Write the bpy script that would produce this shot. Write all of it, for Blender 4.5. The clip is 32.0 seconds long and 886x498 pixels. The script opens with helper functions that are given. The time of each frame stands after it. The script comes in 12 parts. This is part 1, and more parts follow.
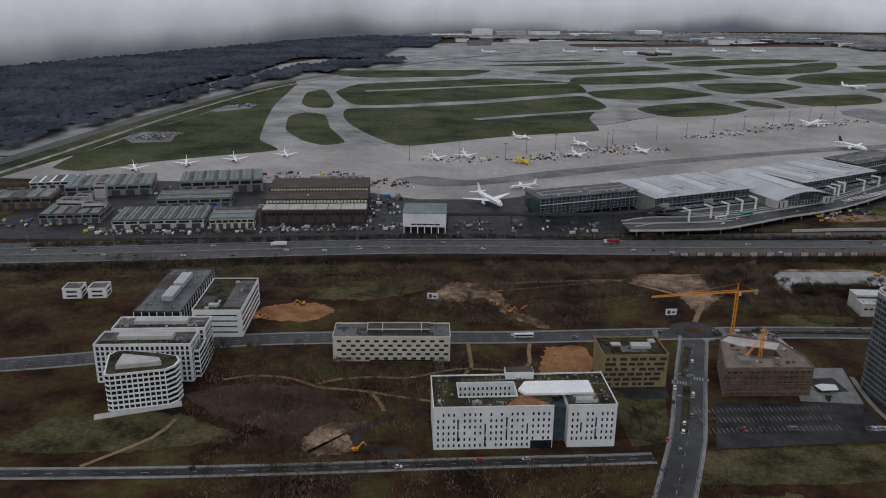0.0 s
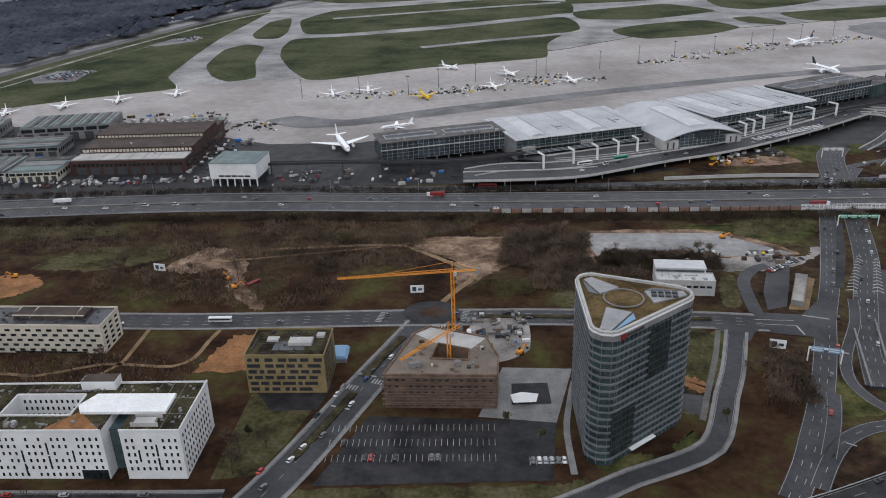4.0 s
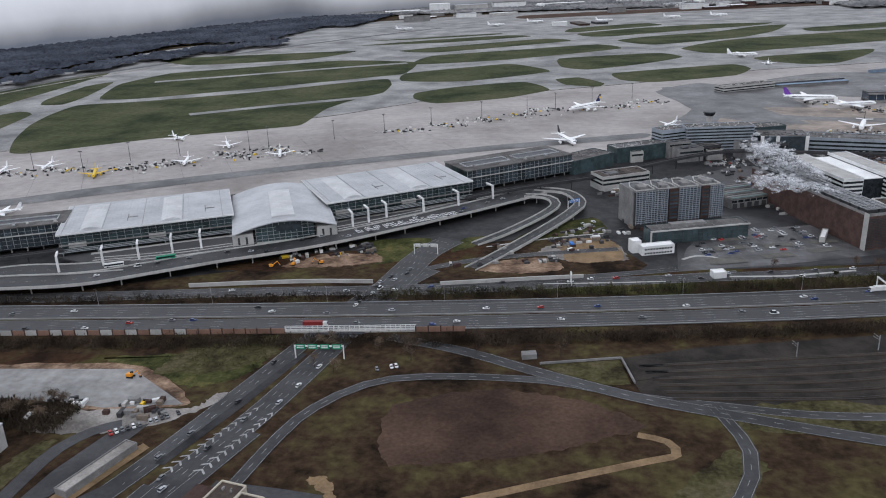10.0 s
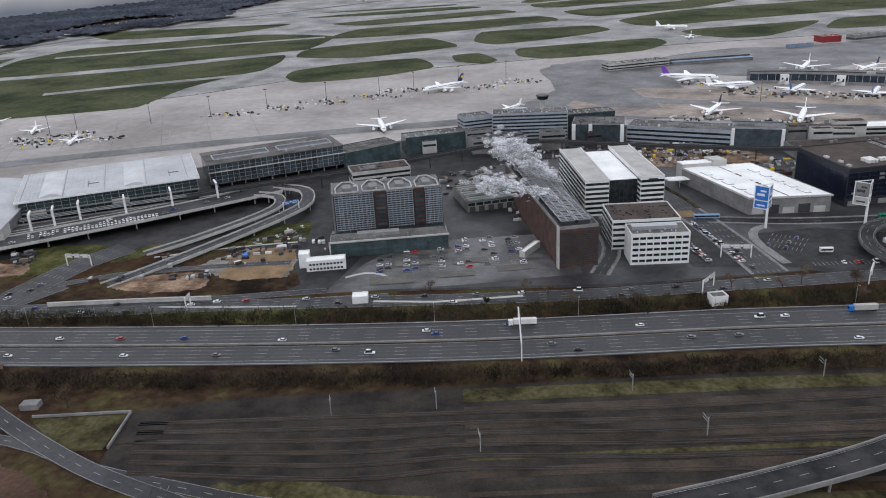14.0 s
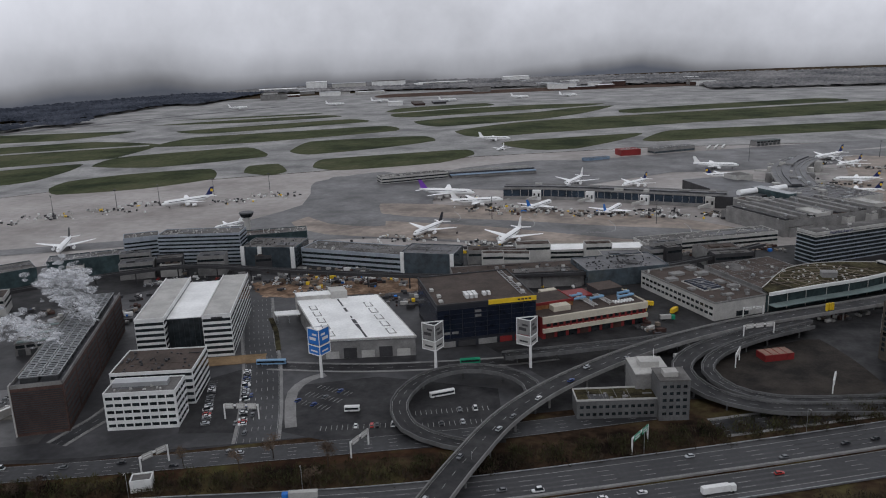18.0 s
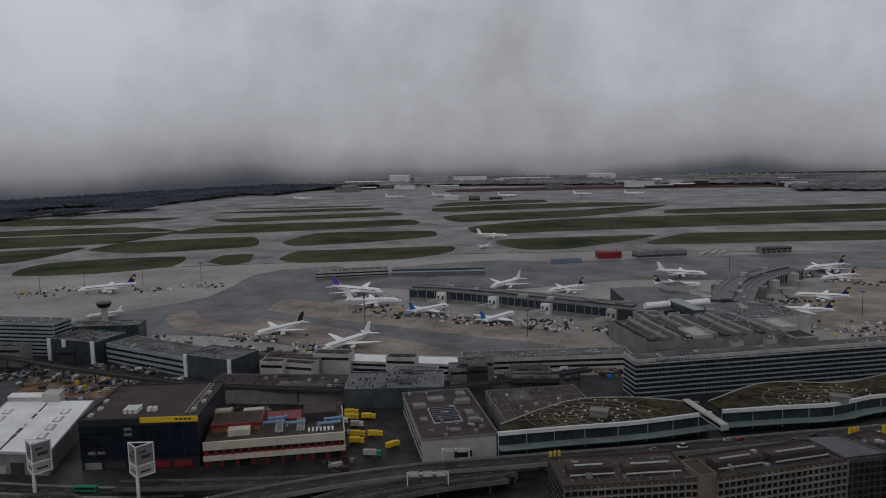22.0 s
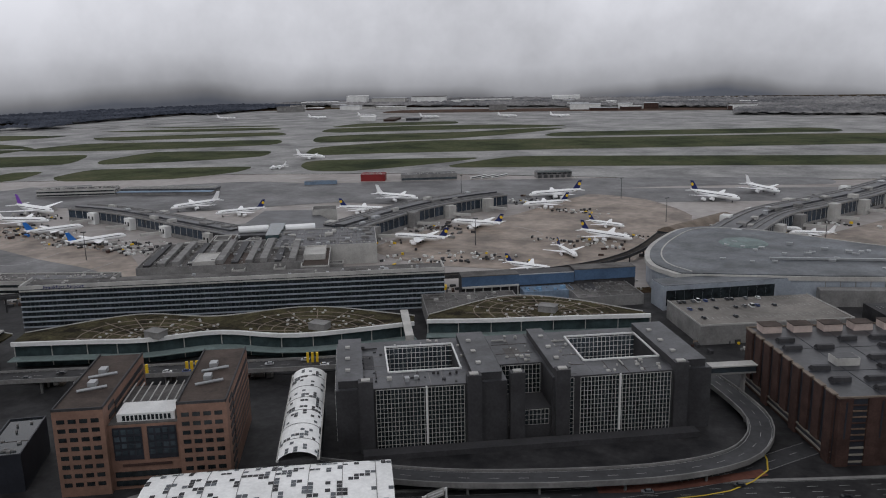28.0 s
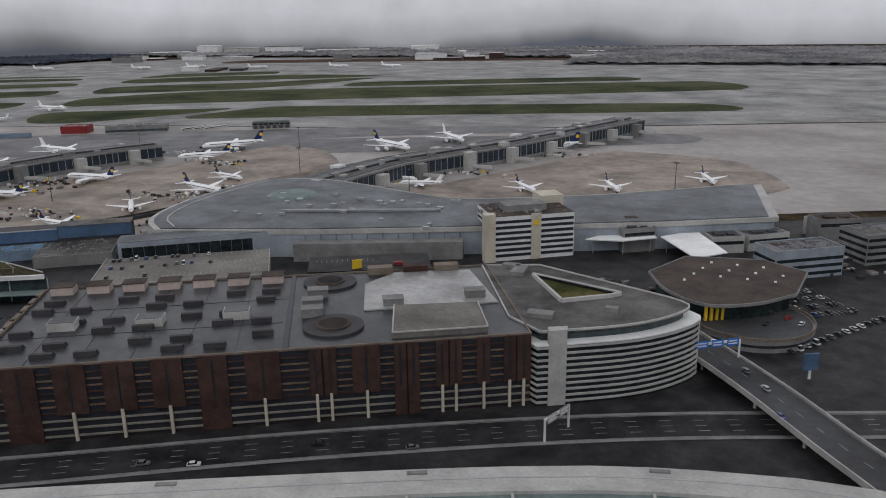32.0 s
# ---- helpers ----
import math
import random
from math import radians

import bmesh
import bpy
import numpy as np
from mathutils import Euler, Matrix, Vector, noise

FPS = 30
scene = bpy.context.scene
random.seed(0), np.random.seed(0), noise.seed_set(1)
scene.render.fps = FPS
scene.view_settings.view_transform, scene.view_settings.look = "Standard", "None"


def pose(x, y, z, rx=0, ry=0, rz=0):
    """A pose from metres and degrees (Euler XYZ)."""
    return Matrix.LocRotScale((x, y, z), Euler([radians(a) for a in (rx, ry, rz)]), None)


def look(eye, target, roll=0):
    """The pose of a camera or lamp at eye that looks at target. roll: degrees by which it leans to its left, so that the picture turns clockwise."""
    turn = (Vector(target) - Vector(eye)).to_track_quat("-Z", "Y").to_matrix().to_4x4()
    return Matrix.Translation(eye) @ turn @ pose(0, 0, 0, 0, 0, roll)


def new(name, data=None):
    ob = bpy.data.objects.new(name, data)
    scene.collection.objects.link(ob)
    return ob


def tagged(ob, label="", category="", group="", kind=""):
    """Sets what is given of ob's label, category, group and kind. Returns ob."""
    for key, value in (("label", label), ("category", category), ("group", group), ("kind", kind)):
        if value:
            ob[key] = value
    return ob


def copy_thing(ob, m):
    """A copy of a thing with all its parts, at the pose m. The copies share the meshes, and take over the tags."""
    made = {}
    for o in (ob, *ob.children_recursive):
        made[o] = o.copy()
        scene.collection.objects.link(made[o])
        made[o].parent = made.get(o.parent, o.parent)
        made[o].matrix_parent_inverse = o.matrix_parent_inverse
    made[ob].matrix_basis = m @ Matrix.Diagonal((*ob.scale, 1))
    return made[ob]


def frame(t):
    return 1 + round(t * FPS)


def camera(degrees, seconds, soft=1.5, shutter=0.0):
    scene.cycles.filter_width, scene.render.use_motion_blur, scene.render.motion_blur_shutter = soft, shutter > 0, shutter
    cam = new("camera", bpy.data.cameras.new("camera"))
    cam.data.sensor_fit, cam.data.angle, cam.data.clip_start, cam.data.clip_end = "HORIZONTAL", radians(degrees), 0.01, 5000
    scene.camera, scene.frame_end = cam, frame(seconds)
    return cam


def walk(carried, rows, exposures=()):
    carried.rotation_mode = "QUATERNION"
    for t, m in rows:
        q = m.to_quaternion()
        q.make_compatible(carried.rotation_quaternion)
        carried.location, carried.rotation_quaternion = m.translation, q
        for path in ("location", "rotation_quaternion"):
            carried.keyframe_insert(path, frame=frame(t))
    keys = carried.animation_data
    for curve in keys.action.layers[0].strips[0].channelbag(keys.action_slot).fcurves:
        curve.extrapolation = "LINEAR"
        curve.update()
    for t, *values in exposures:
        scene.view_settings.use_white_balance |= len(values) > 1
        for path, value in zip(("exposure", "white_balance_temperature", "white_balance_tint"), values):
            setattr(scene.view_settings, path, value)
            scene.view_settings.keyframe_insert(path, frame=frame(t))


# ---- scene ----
cam = camera(58.47, 32.0, 1.05)
# seconds, eye in metres, turn in degrees
PATH = [
    (0, 0.000, 0.000, 129.363, 71.70, -0.57, 4.39),
    (0.5, 15.611, 8.817, 128.643, 71.58, -1.48, 3.54),
    (1, 31.249, 17.646, 127.920, 71.36, -0.65, 5.01),
    (1.5, 46.914, 26.486, 127.195, 71.33, -1.09, 5.43),
    (2, 62.608, 35.337, 126.468, 71.29, 0.64, 8.26),
    (2.5, 78.328, 44.199, 125.738, 71.81, 0.69, 9.21),
    (4.5, 141.488, 79.756, 122.793, 65.49, 2.06, 9.80),
    (5, 157.348, 88.672, 122.050, 65.82, 2.08, 9.76),
    (5.5, 173.235, 97.599, 121.303, 64.85, 2.02, 9.85),
    (6, 189.150, 106.536, 120.555, 62.39, 0.35, 6.07),
    (6.5, 205.093, 115.484, 119.803, 61.68, 0.52, 6.18),
    (7, 221.063, 124.443, 119.048, 61.69, 0.81, 6.54),
    (7.5, 237.062, 133.411, 118.290, 61.77, 1.10, 6.93),
    (8, 253.089, 142.391, 117.529, 62.19, 0.98, 6.98),
    (8.5, 269.143, 151.380, 116.764, 62.18, 1.02, 7.10),
    (9, 285.226, 160.380, 115.997, 66.84, 0.96, 8.29),
    (9.5, 301.337, 169.390, 115.226, 69.00, 2.03, 9.21),
    (10, 317.476, 178.410, 114.452, 70.24, 2.29, 10.17),
    (10.5, 333.643, 187.440, 113.675, 71.26, 2.28, 10.91),
    (11, 349.838, 196.480, 112.894, 71.67, 2.89, 11.68),
    (11.5, 366.061, 205.530, 112.109, 72.55, 3.55, 12.73),
    (12, 382.313, 214.590, 111.321, 72.93, 3.17, 13.04),
    (12.5, 398.593, 223.660, 110.530, 69.42, 3.01, 13.58),
    (13, 414.901, 232.739, 109.734, 69.19, 3.09, 15.25),
    (13.5, 431.238, 241.828, 108.935, 68.97, 2.84, 13.33),
    (15.5, 496.869, 278.281, 105.701, 65.65, 2.90, 12.04),
    (16, 513.347, 287.417, 104.882, 69.72, 1.22, 8.95),
    (16.5, 529.855, 296.563, 104.060, 71.92, 1.48, 9.12),
    (17, 546.391, 305.719, 103.233, 74.52, 0.92, 8.60),
    (17.5, 562.955, 314.883, 102.402, 75.16, 1.37, 9.09),
    (18, 579.549, 324.057, 101.567, 75.49, 1.97, 9.63),
    (18.5, 596.170, 333.239, 100.728, 75.25, 2.51, 10.74),
    (19, 612.821, 342.431, 99.884, 74.95, 2.91, 11.33),
    (19.5, 629.500, 351.632, 99.036, 75.30, 3.29, 12.06),
    (20, 646.209, 360.841, 98.183, 76.26, 2.77, 13.56),
    (20.5, 662.946, 370.060, 97.326, 82.33, 1.02, 17.54),
    (21, 679.711, 379.287, 96.465, 84.67, 0.92, 20.32),
    (21.5, 696.506, 388.523, 95.598, 83.46, 0.99, 20.01),
    (22, 713.330, 397.767, 94.728, 82.54, 1.32, 19.77),
    (22.5, 730.182, 407.020, 93.852, 79.16, 2.43, 18.58),
    (23, 747.064, 416.282, 92.972, 74.76, 3.34, 14.68),
    (23.5, 763.974, 425.552, 92.086, 77.69, 3.76, 16.57),
    (24, 780.914, 434.831, 91.196, 78.44, 4.17, 18.64),
    (24.5, 797.883, 444.118, 90.301, 75.82, 3.55, 14.93),
    (26.5, 866.049, 481.347, 86.670, 75.48, 3.01, 22.40),
    (27, 883.164, 490.675, 85.750, 76.56, 2.32, 24.64),
    (27.5, 900.308, 500.011, 84.824, 77.12, 1.66, 24.74),
    (28, 917.481, 509.355, 83.893, 77.16, 1.06, 23.56),
    (28.5, 934.683, 518.706, 82.956, 76.95, 1.53, 23.22),
    (29, 951.915, 528.065, 82.014, 76.54, 1.64, 23.03),
    (29.5, 969.177, 537.432, 81.066, 76.04, 1.81, 21.11),
    (30, 986.468, 546.807, 80.113, 76.04, 0.06, 18.31),
    (30.5, 1003.788, 556.189, 79.155, 75.27, 1.71, 20.48),
    (31, 1021.138, 565.579, 78.190, 74.77, 1.52, 20.25),
    (31.5, 1038.517, 574.977, 77.220, 74.47, 0.34, 18.76),
    (32, 1055.926, 584.382, 76.244, 73.76, 0.81, 18.19),
]
EXPOSURES = [(0.0, -0.54, 6120, 12), (2.5, -0.42, 6120, 12), (5.0, 0.38, 6080, 12), (7.0, 0.54, 6080, 12), (8.0, 0.65, 6080, 12), (9.0, 0.65, 6050, 12), (10.0, 0.08, 6000, 12), (12.0, -0.03, 6100, 12), (13.0, 0.17, 6100, 12), (13.5, 0.17, 6100, 12), (16.0, 0.1, 6100, 12), (17.0, -0.32, 6150, 12), (20.0, -0.62, 6250, 12), (21.0, -0.97, 6250, 12), (22.0, -1.2, 6250, 12), (23.0, -0.6, 6250, 12), (24.0, -0.48, 6300, 12), (29.0, -0.5, 6330, 12), (32.0, -0.44, 6330, 12)]
walk(cam, [(t, pose(x, y, z, rx, ry, rz)) for t, x, y, z, rx, ry, rz in PATH], EXPOSURES)

# ---- sky and light: low overcast, flat grey daylight ----
world = bpy.data.worlds.new("overcast")
scene.world = world
world.use_nodes = True
wn, wl = world.node_tree.nodes, world.node_tree.links
wn.clear()
sky = wn.new("ShaderNodeTexSky")
sky.sky_type, sky.sun_disc = "NISHITA", False
sky.sun_elevation, sky.sun_rotation = radians(35), radians(200)
sky.air_density, sky.dust_density = 1.0, 4.0
flat = wn.new("ShaderNodeHueSaturation")
flat.inputs["Saturation"].default_value = 0.12
cloud = wn.new("ShaderNodeMix")
cloud.data_type = "RGBA"
cloud.inputs[0].default_value = 0.75
cloud.inputs[7].default_value = (7.6, 7.85, 8.2, 1)
back = wn.new("ShaderNodeBackground")
back.inputs["Strength"].default_value = 0.1
wout = wn.new("ShaderNodeOutputWorld")
wl.new(sky.outputs[0], flat.inputs["Color"])
wl.new(flat.outputs[0], cloud.inputs[6])
wl.new(cloud.outputs[2], back.inputs["Color"])
wl.new(back.outputs[0], wout.inputs[0])
sun = new("sun", bpy.data.lights.new("sun", "SUN"))
sun.data.energy, sun.data.angle, sun.data.color = 0.6, radians(30), (1.0, 0.97, 0.93)
sun.matrix_world = look((0, 0, 100), (-20, 60, 0))


# ---- materials ----
SIZE = 0.55  # the whole place and path are laid out at this scale of their real metres


def mat(name, rgb, rough=0.8, metal=0.0, big=0.03, fine=0.7, var=0.25, bump=0.0, second=None, spec=0.2, island=0.0, mid=None):
    """A surface with stains at a large scale and grain at a fine one."""
    m = bpy.data.materials.new(name)
    m.use_nodes = True
    n, l = m.node_tree.nodes, m.node_tree.links
    b = n["Principled BSDF"]
    b.inputs["Roughness"].default_value, b.inputs["Metallic"].default_value = rough, metal
    b.inputs["Specular IOR Level"].default_value = spec
    geo = n.new("ShaderNodeNewGeometry")
    n1, n2 = n.new("ShaderNodeTexNoise"), n.new("ShaderNodeTexNoise")
    n1.inputs["Scale"].default_value, n1.inputs["Detail"].default_value = big / SIZE, 6.0
    n2.inputs["Scale"].default_value, n2.inputs["Detail"].default_value = fine / SIZE, 4.0
    n1.inputs["Roughness"].default_value = 0.65
    l.new(geo.outputs["Position"], n1.inputs["Vector"])
    l.new(geo.outputs["Position"], n2.inputs["Vector"])
    ramp = n.new("ShaderNodeValToRGB")
    e = ramp.color_ramp.elements
    e[0].position, e[1].position = 0.36, 0.64
    dark = [c * (1 - var) for c in rgb]
    lite = [min(1, c * (1 + var * 0.6)) for c in (second or rgb)]
    e[0].color, e[1].color = (*dark, 1), (*lite, 1)
    if mid:
        e.new(0.5).color = (*mid, 1)
    l.new(n1.outputs["Fac"], ramp.inputs["Fac"])
    hsv = n.new("ShaderNodeHueSaturation")
    scale = n.new("ShaderNodeMapRange")
    scale.inputs[1].default_value, scale.inputs[2].default_value = 0.25, 0.75
    scale.inputs[3].default_value, scale.inputs[4].default_value = 1 - var * 0.7, 1 + var * 0.5
    l.new(n2.outputs["Fac"], scale.inputs[0])
    value = scale.outputs[0]
    if island:
        info = n.new("ShaderNodeObjectInfo")
        r2 = n.new("ShaderNodeMapRange")
        r2.inputs[3].default_value, r2.inputs[4].default_value = 1 - island, 1 + island
        l.new(info.outputs["Random"], r2.inputs[0])
        mul = n.new("ShaderNodeMath")
        mul.operation = "MULTIPLY"
        l.new(value, mul.inputs[0])
        l.new(r2.outputs[0], mul.inputs[1])
        value = mul.outputs[0]
    l.new(ramp.outputs["Color"], hsv.inputs["Color"])
    l.new(value, hsv.inputs["Value"])
    l.new(hsv.outputs["Color"], b.inputs["Base Color"])
    if bump:
        bp = n.new("ShaderNodeBump")
        bp.inputs["Distance"].default_value, bp.inputs["Strength"].default_value = bump, 0.6
        l.new(n2.outputs["Fac"], bp.inputs["Height"])
        l.new(bp.outputs[0], b.inputs["Normal"])
    return m


GRASS = mat("winter_grass", (0.03, 0.017, 0.011), 0.95, big=0.025, fine=0.25, var=0.45, mid=(0.048, 0.026, 0.015), second=(0.05, 0.046, 0.016), bump=0.3, spec=0.05)
MEADOW = mat("pale_meadow", (0.044, 0.036, 0.022), 0.95, big=0.05, fine=0.4, var=0.4, mid=(0.066, 0.06, 0.027), second=(0.08, 0.068, 0.04), bump=0.3, spec=0.05)
FIELD = mat("airfield_grass", (0.041, 0.056, 0.027), 0.95, big=0.008, fine=0.12, var=0.45, mid=(0.056, 0.065, 0.031), second=(0.066, 0.068, 0.038), spec=0.05)
SCRUB = mat("scrub_ground", (0.022, 0.015, 0.011), 0.95, big=0.025, fine=0.2, var=0.5, mid=(0.046, 0.029, 0.018), second=(0.054, 0.046, 0.02), bump=0.4, spec=0.05)
SOIL = mat("bare_soil", (0.13, 0.085, 0.06), 0.95, big=0.06, fine=0.4, var=0.5, mid=(0.19, 0.125, 0.085), second=(0.27, 0.19, 0.135), bump=0.3, spec=0.1)
BROWN = mat("ploughed_field", (0.057, 0.035, 0.025), 0.95, big=0.02, fine=0.5, var=0.4, second=(0.075, 0.046, 0.033), bump=0.2, spec=0.1)
SAND = mat("sandy_track", (0.225, 0.152, 0.085), 0.9, big=0.08, fine=0.6, var=0.3)
ORANGE_SOIL = mat("orange_clay", (0.27, 0.13, 0.055), 0.9, big=0.08, fine=0.6, var=0.4)
GRAVEL = mat("grey_gravel", (0.2, 0.18, 0.165), 0.9, big=0.03, fine=1.0, var=0.4, second=(0.3, 0.28, 0.26))
ASPHALT = mat("wet_asphalt", (0.03, 0.03, 0.033), 0.6, big=0.02, fine=0.4, var=0.35, second=(0.05, 0.05, 0.053), spec=0.25)
MOTORWAY = mat("motorway_asphalt", (0.045, 0.044, 0.047), 0.6, big=0.012, fine=0.5, var=0.3, second=(0.063, 0.062, 0.064), spec=0.25)
DARK_ASPHALT = mat("dark_asphalt", (0.017, 0.017, 0.019), 0.6, big=0.08, fine=0.4, var=0.35, second=(0.034, 0.033, 0.034), spec=0.15)
APRON = mat("apron_concrete", (0.27, 0.24, 0.22), 0.6, big=0.006, fine=0.1, var=0.25, mid=(0.3, 0.275, 0.26), second=(0.32, 0.295, 0.28), spec=0.3)
TAXI = mat("taxiway_concrete", (0.15, 0.149, 0.148), 0.55, big=0.011, fine=0.2, var=0.4, mid=(0.2, 0.197, 0.193), second=(0.25, 0.244, 0.236))
GATE_APRON = mat("stained_concrete", (0.19, 0.148, 0.118), 0.55, big=0.02, fine=0.12, var=0.4, second=(0.27, 0.218, 0.178), spec=0.3)
TRACK = mat("tyre_polished_asphalt", (0.043, 0.043, 0.046), 0.5, big=0.01, fine=0.5, var=0.25)
PATCH = mat("apron_asphalt", (0.05, 0.048, 0.05), 0.5, big=0.02, fine=0.2, var=0.4, second=(0.12, 0.118, 0.12), spec=0.3)
WHITE_LINE = mat("road_paint", (0.36, 0.36, 0.35), 0.7, fine=2.0, var=0.3)
YELLOW_LINE = mat("yellow_paint", (0.55, 0.4, 0.05), 0.7, fine=2.0, var=0.2)
# dark ballast; also painted shade in the tunnel mouth and ramp eyes
BALLAST_AND_SHADE = mat("ballast_and_shade", (0.022, 0.018, 0.016), 0.9, big=0.05, fine=1.2, var=0.45, second=(0.036, 0.03, 0.025), bump=0.1)
RAIL_BROWN = mat("rusty_ballast", (0.04, 0.029, 0.022), 0.9, big=0.04, fine=1.0, var=0.4, second=(0.056, 0.042, 0.031), bump=0.1)
YARD = mat("yard_asphalt", (0.026, 0.026, 0.029), 0.55, big=0.03, fine=0.25, var=0.45, second=(0.048, 0.047, 0.05), spec=0.3)
WHITE = mat("white_render", (0.7, 0.7, 0.69), 0.7, big=0.1, fine=1.5, var=0.12)
CREAM = mat("cream_cladding", (0.55, 0.5, 0.41), 0.75, big=0.1, fine=1.0, var=0.14)
GREY = mat("grey_concrete", (0.22, 0.215, 0.21), 0.8, big=0.1, fine=1.0, var=0.25)
LIGHT_GREY = mat("light_concrete", (0.44, 0.43, 0.41), 0.75, big=0.08, fine=1.0, var=0.18)
DARK_GREY = mat("dark_grey_panels", (0.05, 0.049, 0.052), 0.6, big=0.1, fine=1.0, var=0.25)
# real black panels and glass; also painted shade in openings and recesses
BLACK_PANEL_AND_SHADE = mat("black_panels_and_shade", (0.03, 0.032, 0.04), 0.4, big=0.1, fine=1.0, var=0.2)
BRICK = mat("brown_brick", (0.064, 0.037, 0.031), 0.85, big=0.15, fine=2.0, var=0.35)
RED_BRICK = mat("red_brick", (0.088, 0.054, 0.046), 0.85, big=0.15, fine=2.0, var=0.35)
RAW = mat("raw_brick_shell", (0.17, 0.115, 0.085), 0.9, big=0.2, fine=1.5, var=0.35)
TAN = mat("tan_stone_panels", (0.19, 0.155, 0.125), 0.8, big=0.1, fine=1.0, var=0.25)
PINK_STONE = mat("pink_granite", (0.235, 0.14, 0.105), 0.6, big=0.1, fine=1.0, var=0.2)
YELLOW_PANEL = mat("ochre_panels", (0.24, 0.185, 0.09), 0.6, big=0.1, fine=1.0, var=0.2)
YELLOW = mat("signal_yellow", (0.75, 0.5, 0.03), 0.5, fine=1.0, var=0.1)
ORANGE = mat("crane_orange", (0.75, 0.3, 0.03), 0.5, fine=1.0, var=0.12)
RED = mat("red_paint", (0.22, 0.028, 0.028), 0.5, fine=1.0, var=0.2)
BLUE = mat("sign_blue", (0.03, 0.17, 0.55), 0.5, fine=1.0, var=0.1)
LAKE_ROOF = mat("dull_blue_roofing", (0.2, 0.27, 0.36), 0.6, big=0.05, fine=0.5, var=0.25)
PALE_BLUE = mat("pale_blue_paint", (0.2, 0.34, 0.5), 0.5, fine=1.0, var=0.15)
GREEN = mat("sign_green", (0.02, 0.26, 0.14), 0.5, fine=1.0, var=0.1)
ROOF_GREY = mat("bitumen_roof", (0.038, 0.039, 0.044), 0.45, big=0.06, fine=0.8, var=0.4, second=(0.068, 0.069, 0.076), spec=0.4)
ROOF_MID = mat("gravel_roof", (0.085, 0.08, 0.076), 0.8, big=0.05, fine=1.0, var=0.35, second=(0.13, 0.124, 0.12))
ROOF_SILVER = mat("metal_sheet_roof", (0.43, 0.44, 0.455), 0.5, 0.05, big=0.04, fine=0.5, var=0.16)
ROOF_WHITE = mat("white_membrane_roof", (0.84, 0.84, 0.83), 0.6, big=0.05, fine=0.8, var=0.12)
ROOF_GREEN = mat("mossy_roof", (0.03, 0.025, 0.018), 0.95, big=0.1, fine=0.8, var=0.4, second=(0.062, 0.055, 0.03), bump=0.1, spec=0.05)
ROOF_BROWN = mat("brown_roofing", (0.07, 0.053, 0.045), 0.8, big=0.07, fine=0.8, var=0.35)
ROOF_TEAL = mat("patina_roof", (0.17, 0.215, 0.21), 0.7, big=0.08, fine=0.8, var=0.25)
GLASS = mat("tinted_glass", (0.02, 0.025, 0.028), 0.12, big=0.2, fine=0.4, var=0.4, spec=0.4, island=0.3)
GLASS_GREEN = mat("green_glass", (0.05, 0.075, 0.08), 0.12, big=0.08, fine=0.3, var=0.35, spec=0.5, island=0.2)
GLASS_BLUE = mat("blue_grey_glass", (0.055, 0.07, 0.082), 0.14, big=0.08, fine=0.3, var=0.35, spec=0.45, island=0.3)
GLASS_TOWER = mat("blue_green_glass", (0.04, 0.062, 0.07), 0.15, big=0.1, fine=0.5, var=0.5, spec=0.5)
ROOF_SEDUM = mat("sedum_roof", (0.085, 0.06, 0.028), 0.95, big=0.1, fine=0.8, var=0.4, second=(0.12, 0.085, 0.04), spec=0.05)
ROOF_SLATE = mat("wet_blue_grey_roof", (0.085, 0.094, 0.104), 0.5, big=0.04, fine=0.5, var=0.35, second=(0.125, 0.135, 0.147))
RED_PATH = mat("red_path", (0.15, 0.062, 0.045), 0.85, big=0.1, fine=1.0, var=0.3)
LAWN = mat("mossy_lawn", (0.036, 0.04, 0.016), 0.95, big=0.06, fine=0.5, var=0.45, mid=(0.056, 0.06, 0.021), second=(0.085, 0.076, 0.03), bump=0.2, spec=0.05)
TOWER_BAND = mat("pale_metal_band", (0.15, 0.16, 0.165), 0.5, big=0.1, fine=1.0, var=0.2)
STEEL_PLATE = mat("zinc_plate", (0.3, 0.3, 0.3), 0.5, big=0.1, fine=1.0, var=0.2)
GLASS_BAY = mat("dark_green_glass", (0.02, 0.034, 0.034), 0.15, big=0.15, fine=0.4, var=0.5, spec=0.5)
ROOF_LANTERN = mat("weathered_roof_light", (0.52, 0.525, 0.53), 0.5, big=0.06, fine=0.6, var=0.15)
BALCONY = mat("weathered_balcony_concrete", (0.24, 0.22, 0.19), 0.8, big=0.1, fine=1.0, var=0.25)
DECK = mat("worn_deck_concrete", (0.15, 0.138, 0.124), 0.7, big=0.03, fine=0.6, var=0.3, second=(0.19, 0.176, 0.16))
WET_DECK = mat("pale_wet_concrete", (0.3, 0.295, 0.29), 0.4, big=0.03, fine=0.5, var=0.3, second=(0.36, 0.355, 0.35), spec=0.4)
WET_ROOF = mat("wet_dark_roof", (0.024, 0.025, 0.029), 0.4, big=0.05, fine=0.8, var=0.4, second=(0.045, 0.046, 0.051), spec=0.4)
PAVING = mat("dull_paving", (0.13, 0.124, 0.112), 0.85, big=0.1, fine=1.0, var=0.25)
HOTEL_WALL = mat("dark_tan_concrete", (0.085, 0.072, 0.06), 0.8, big=0.1, fine=1.0, var=0.25)
WEATHERED = mat("weathered_grey_render", (0.12, 0.119, 0.12), 0.8, big=0.1, fine=1.0, var=0.25)
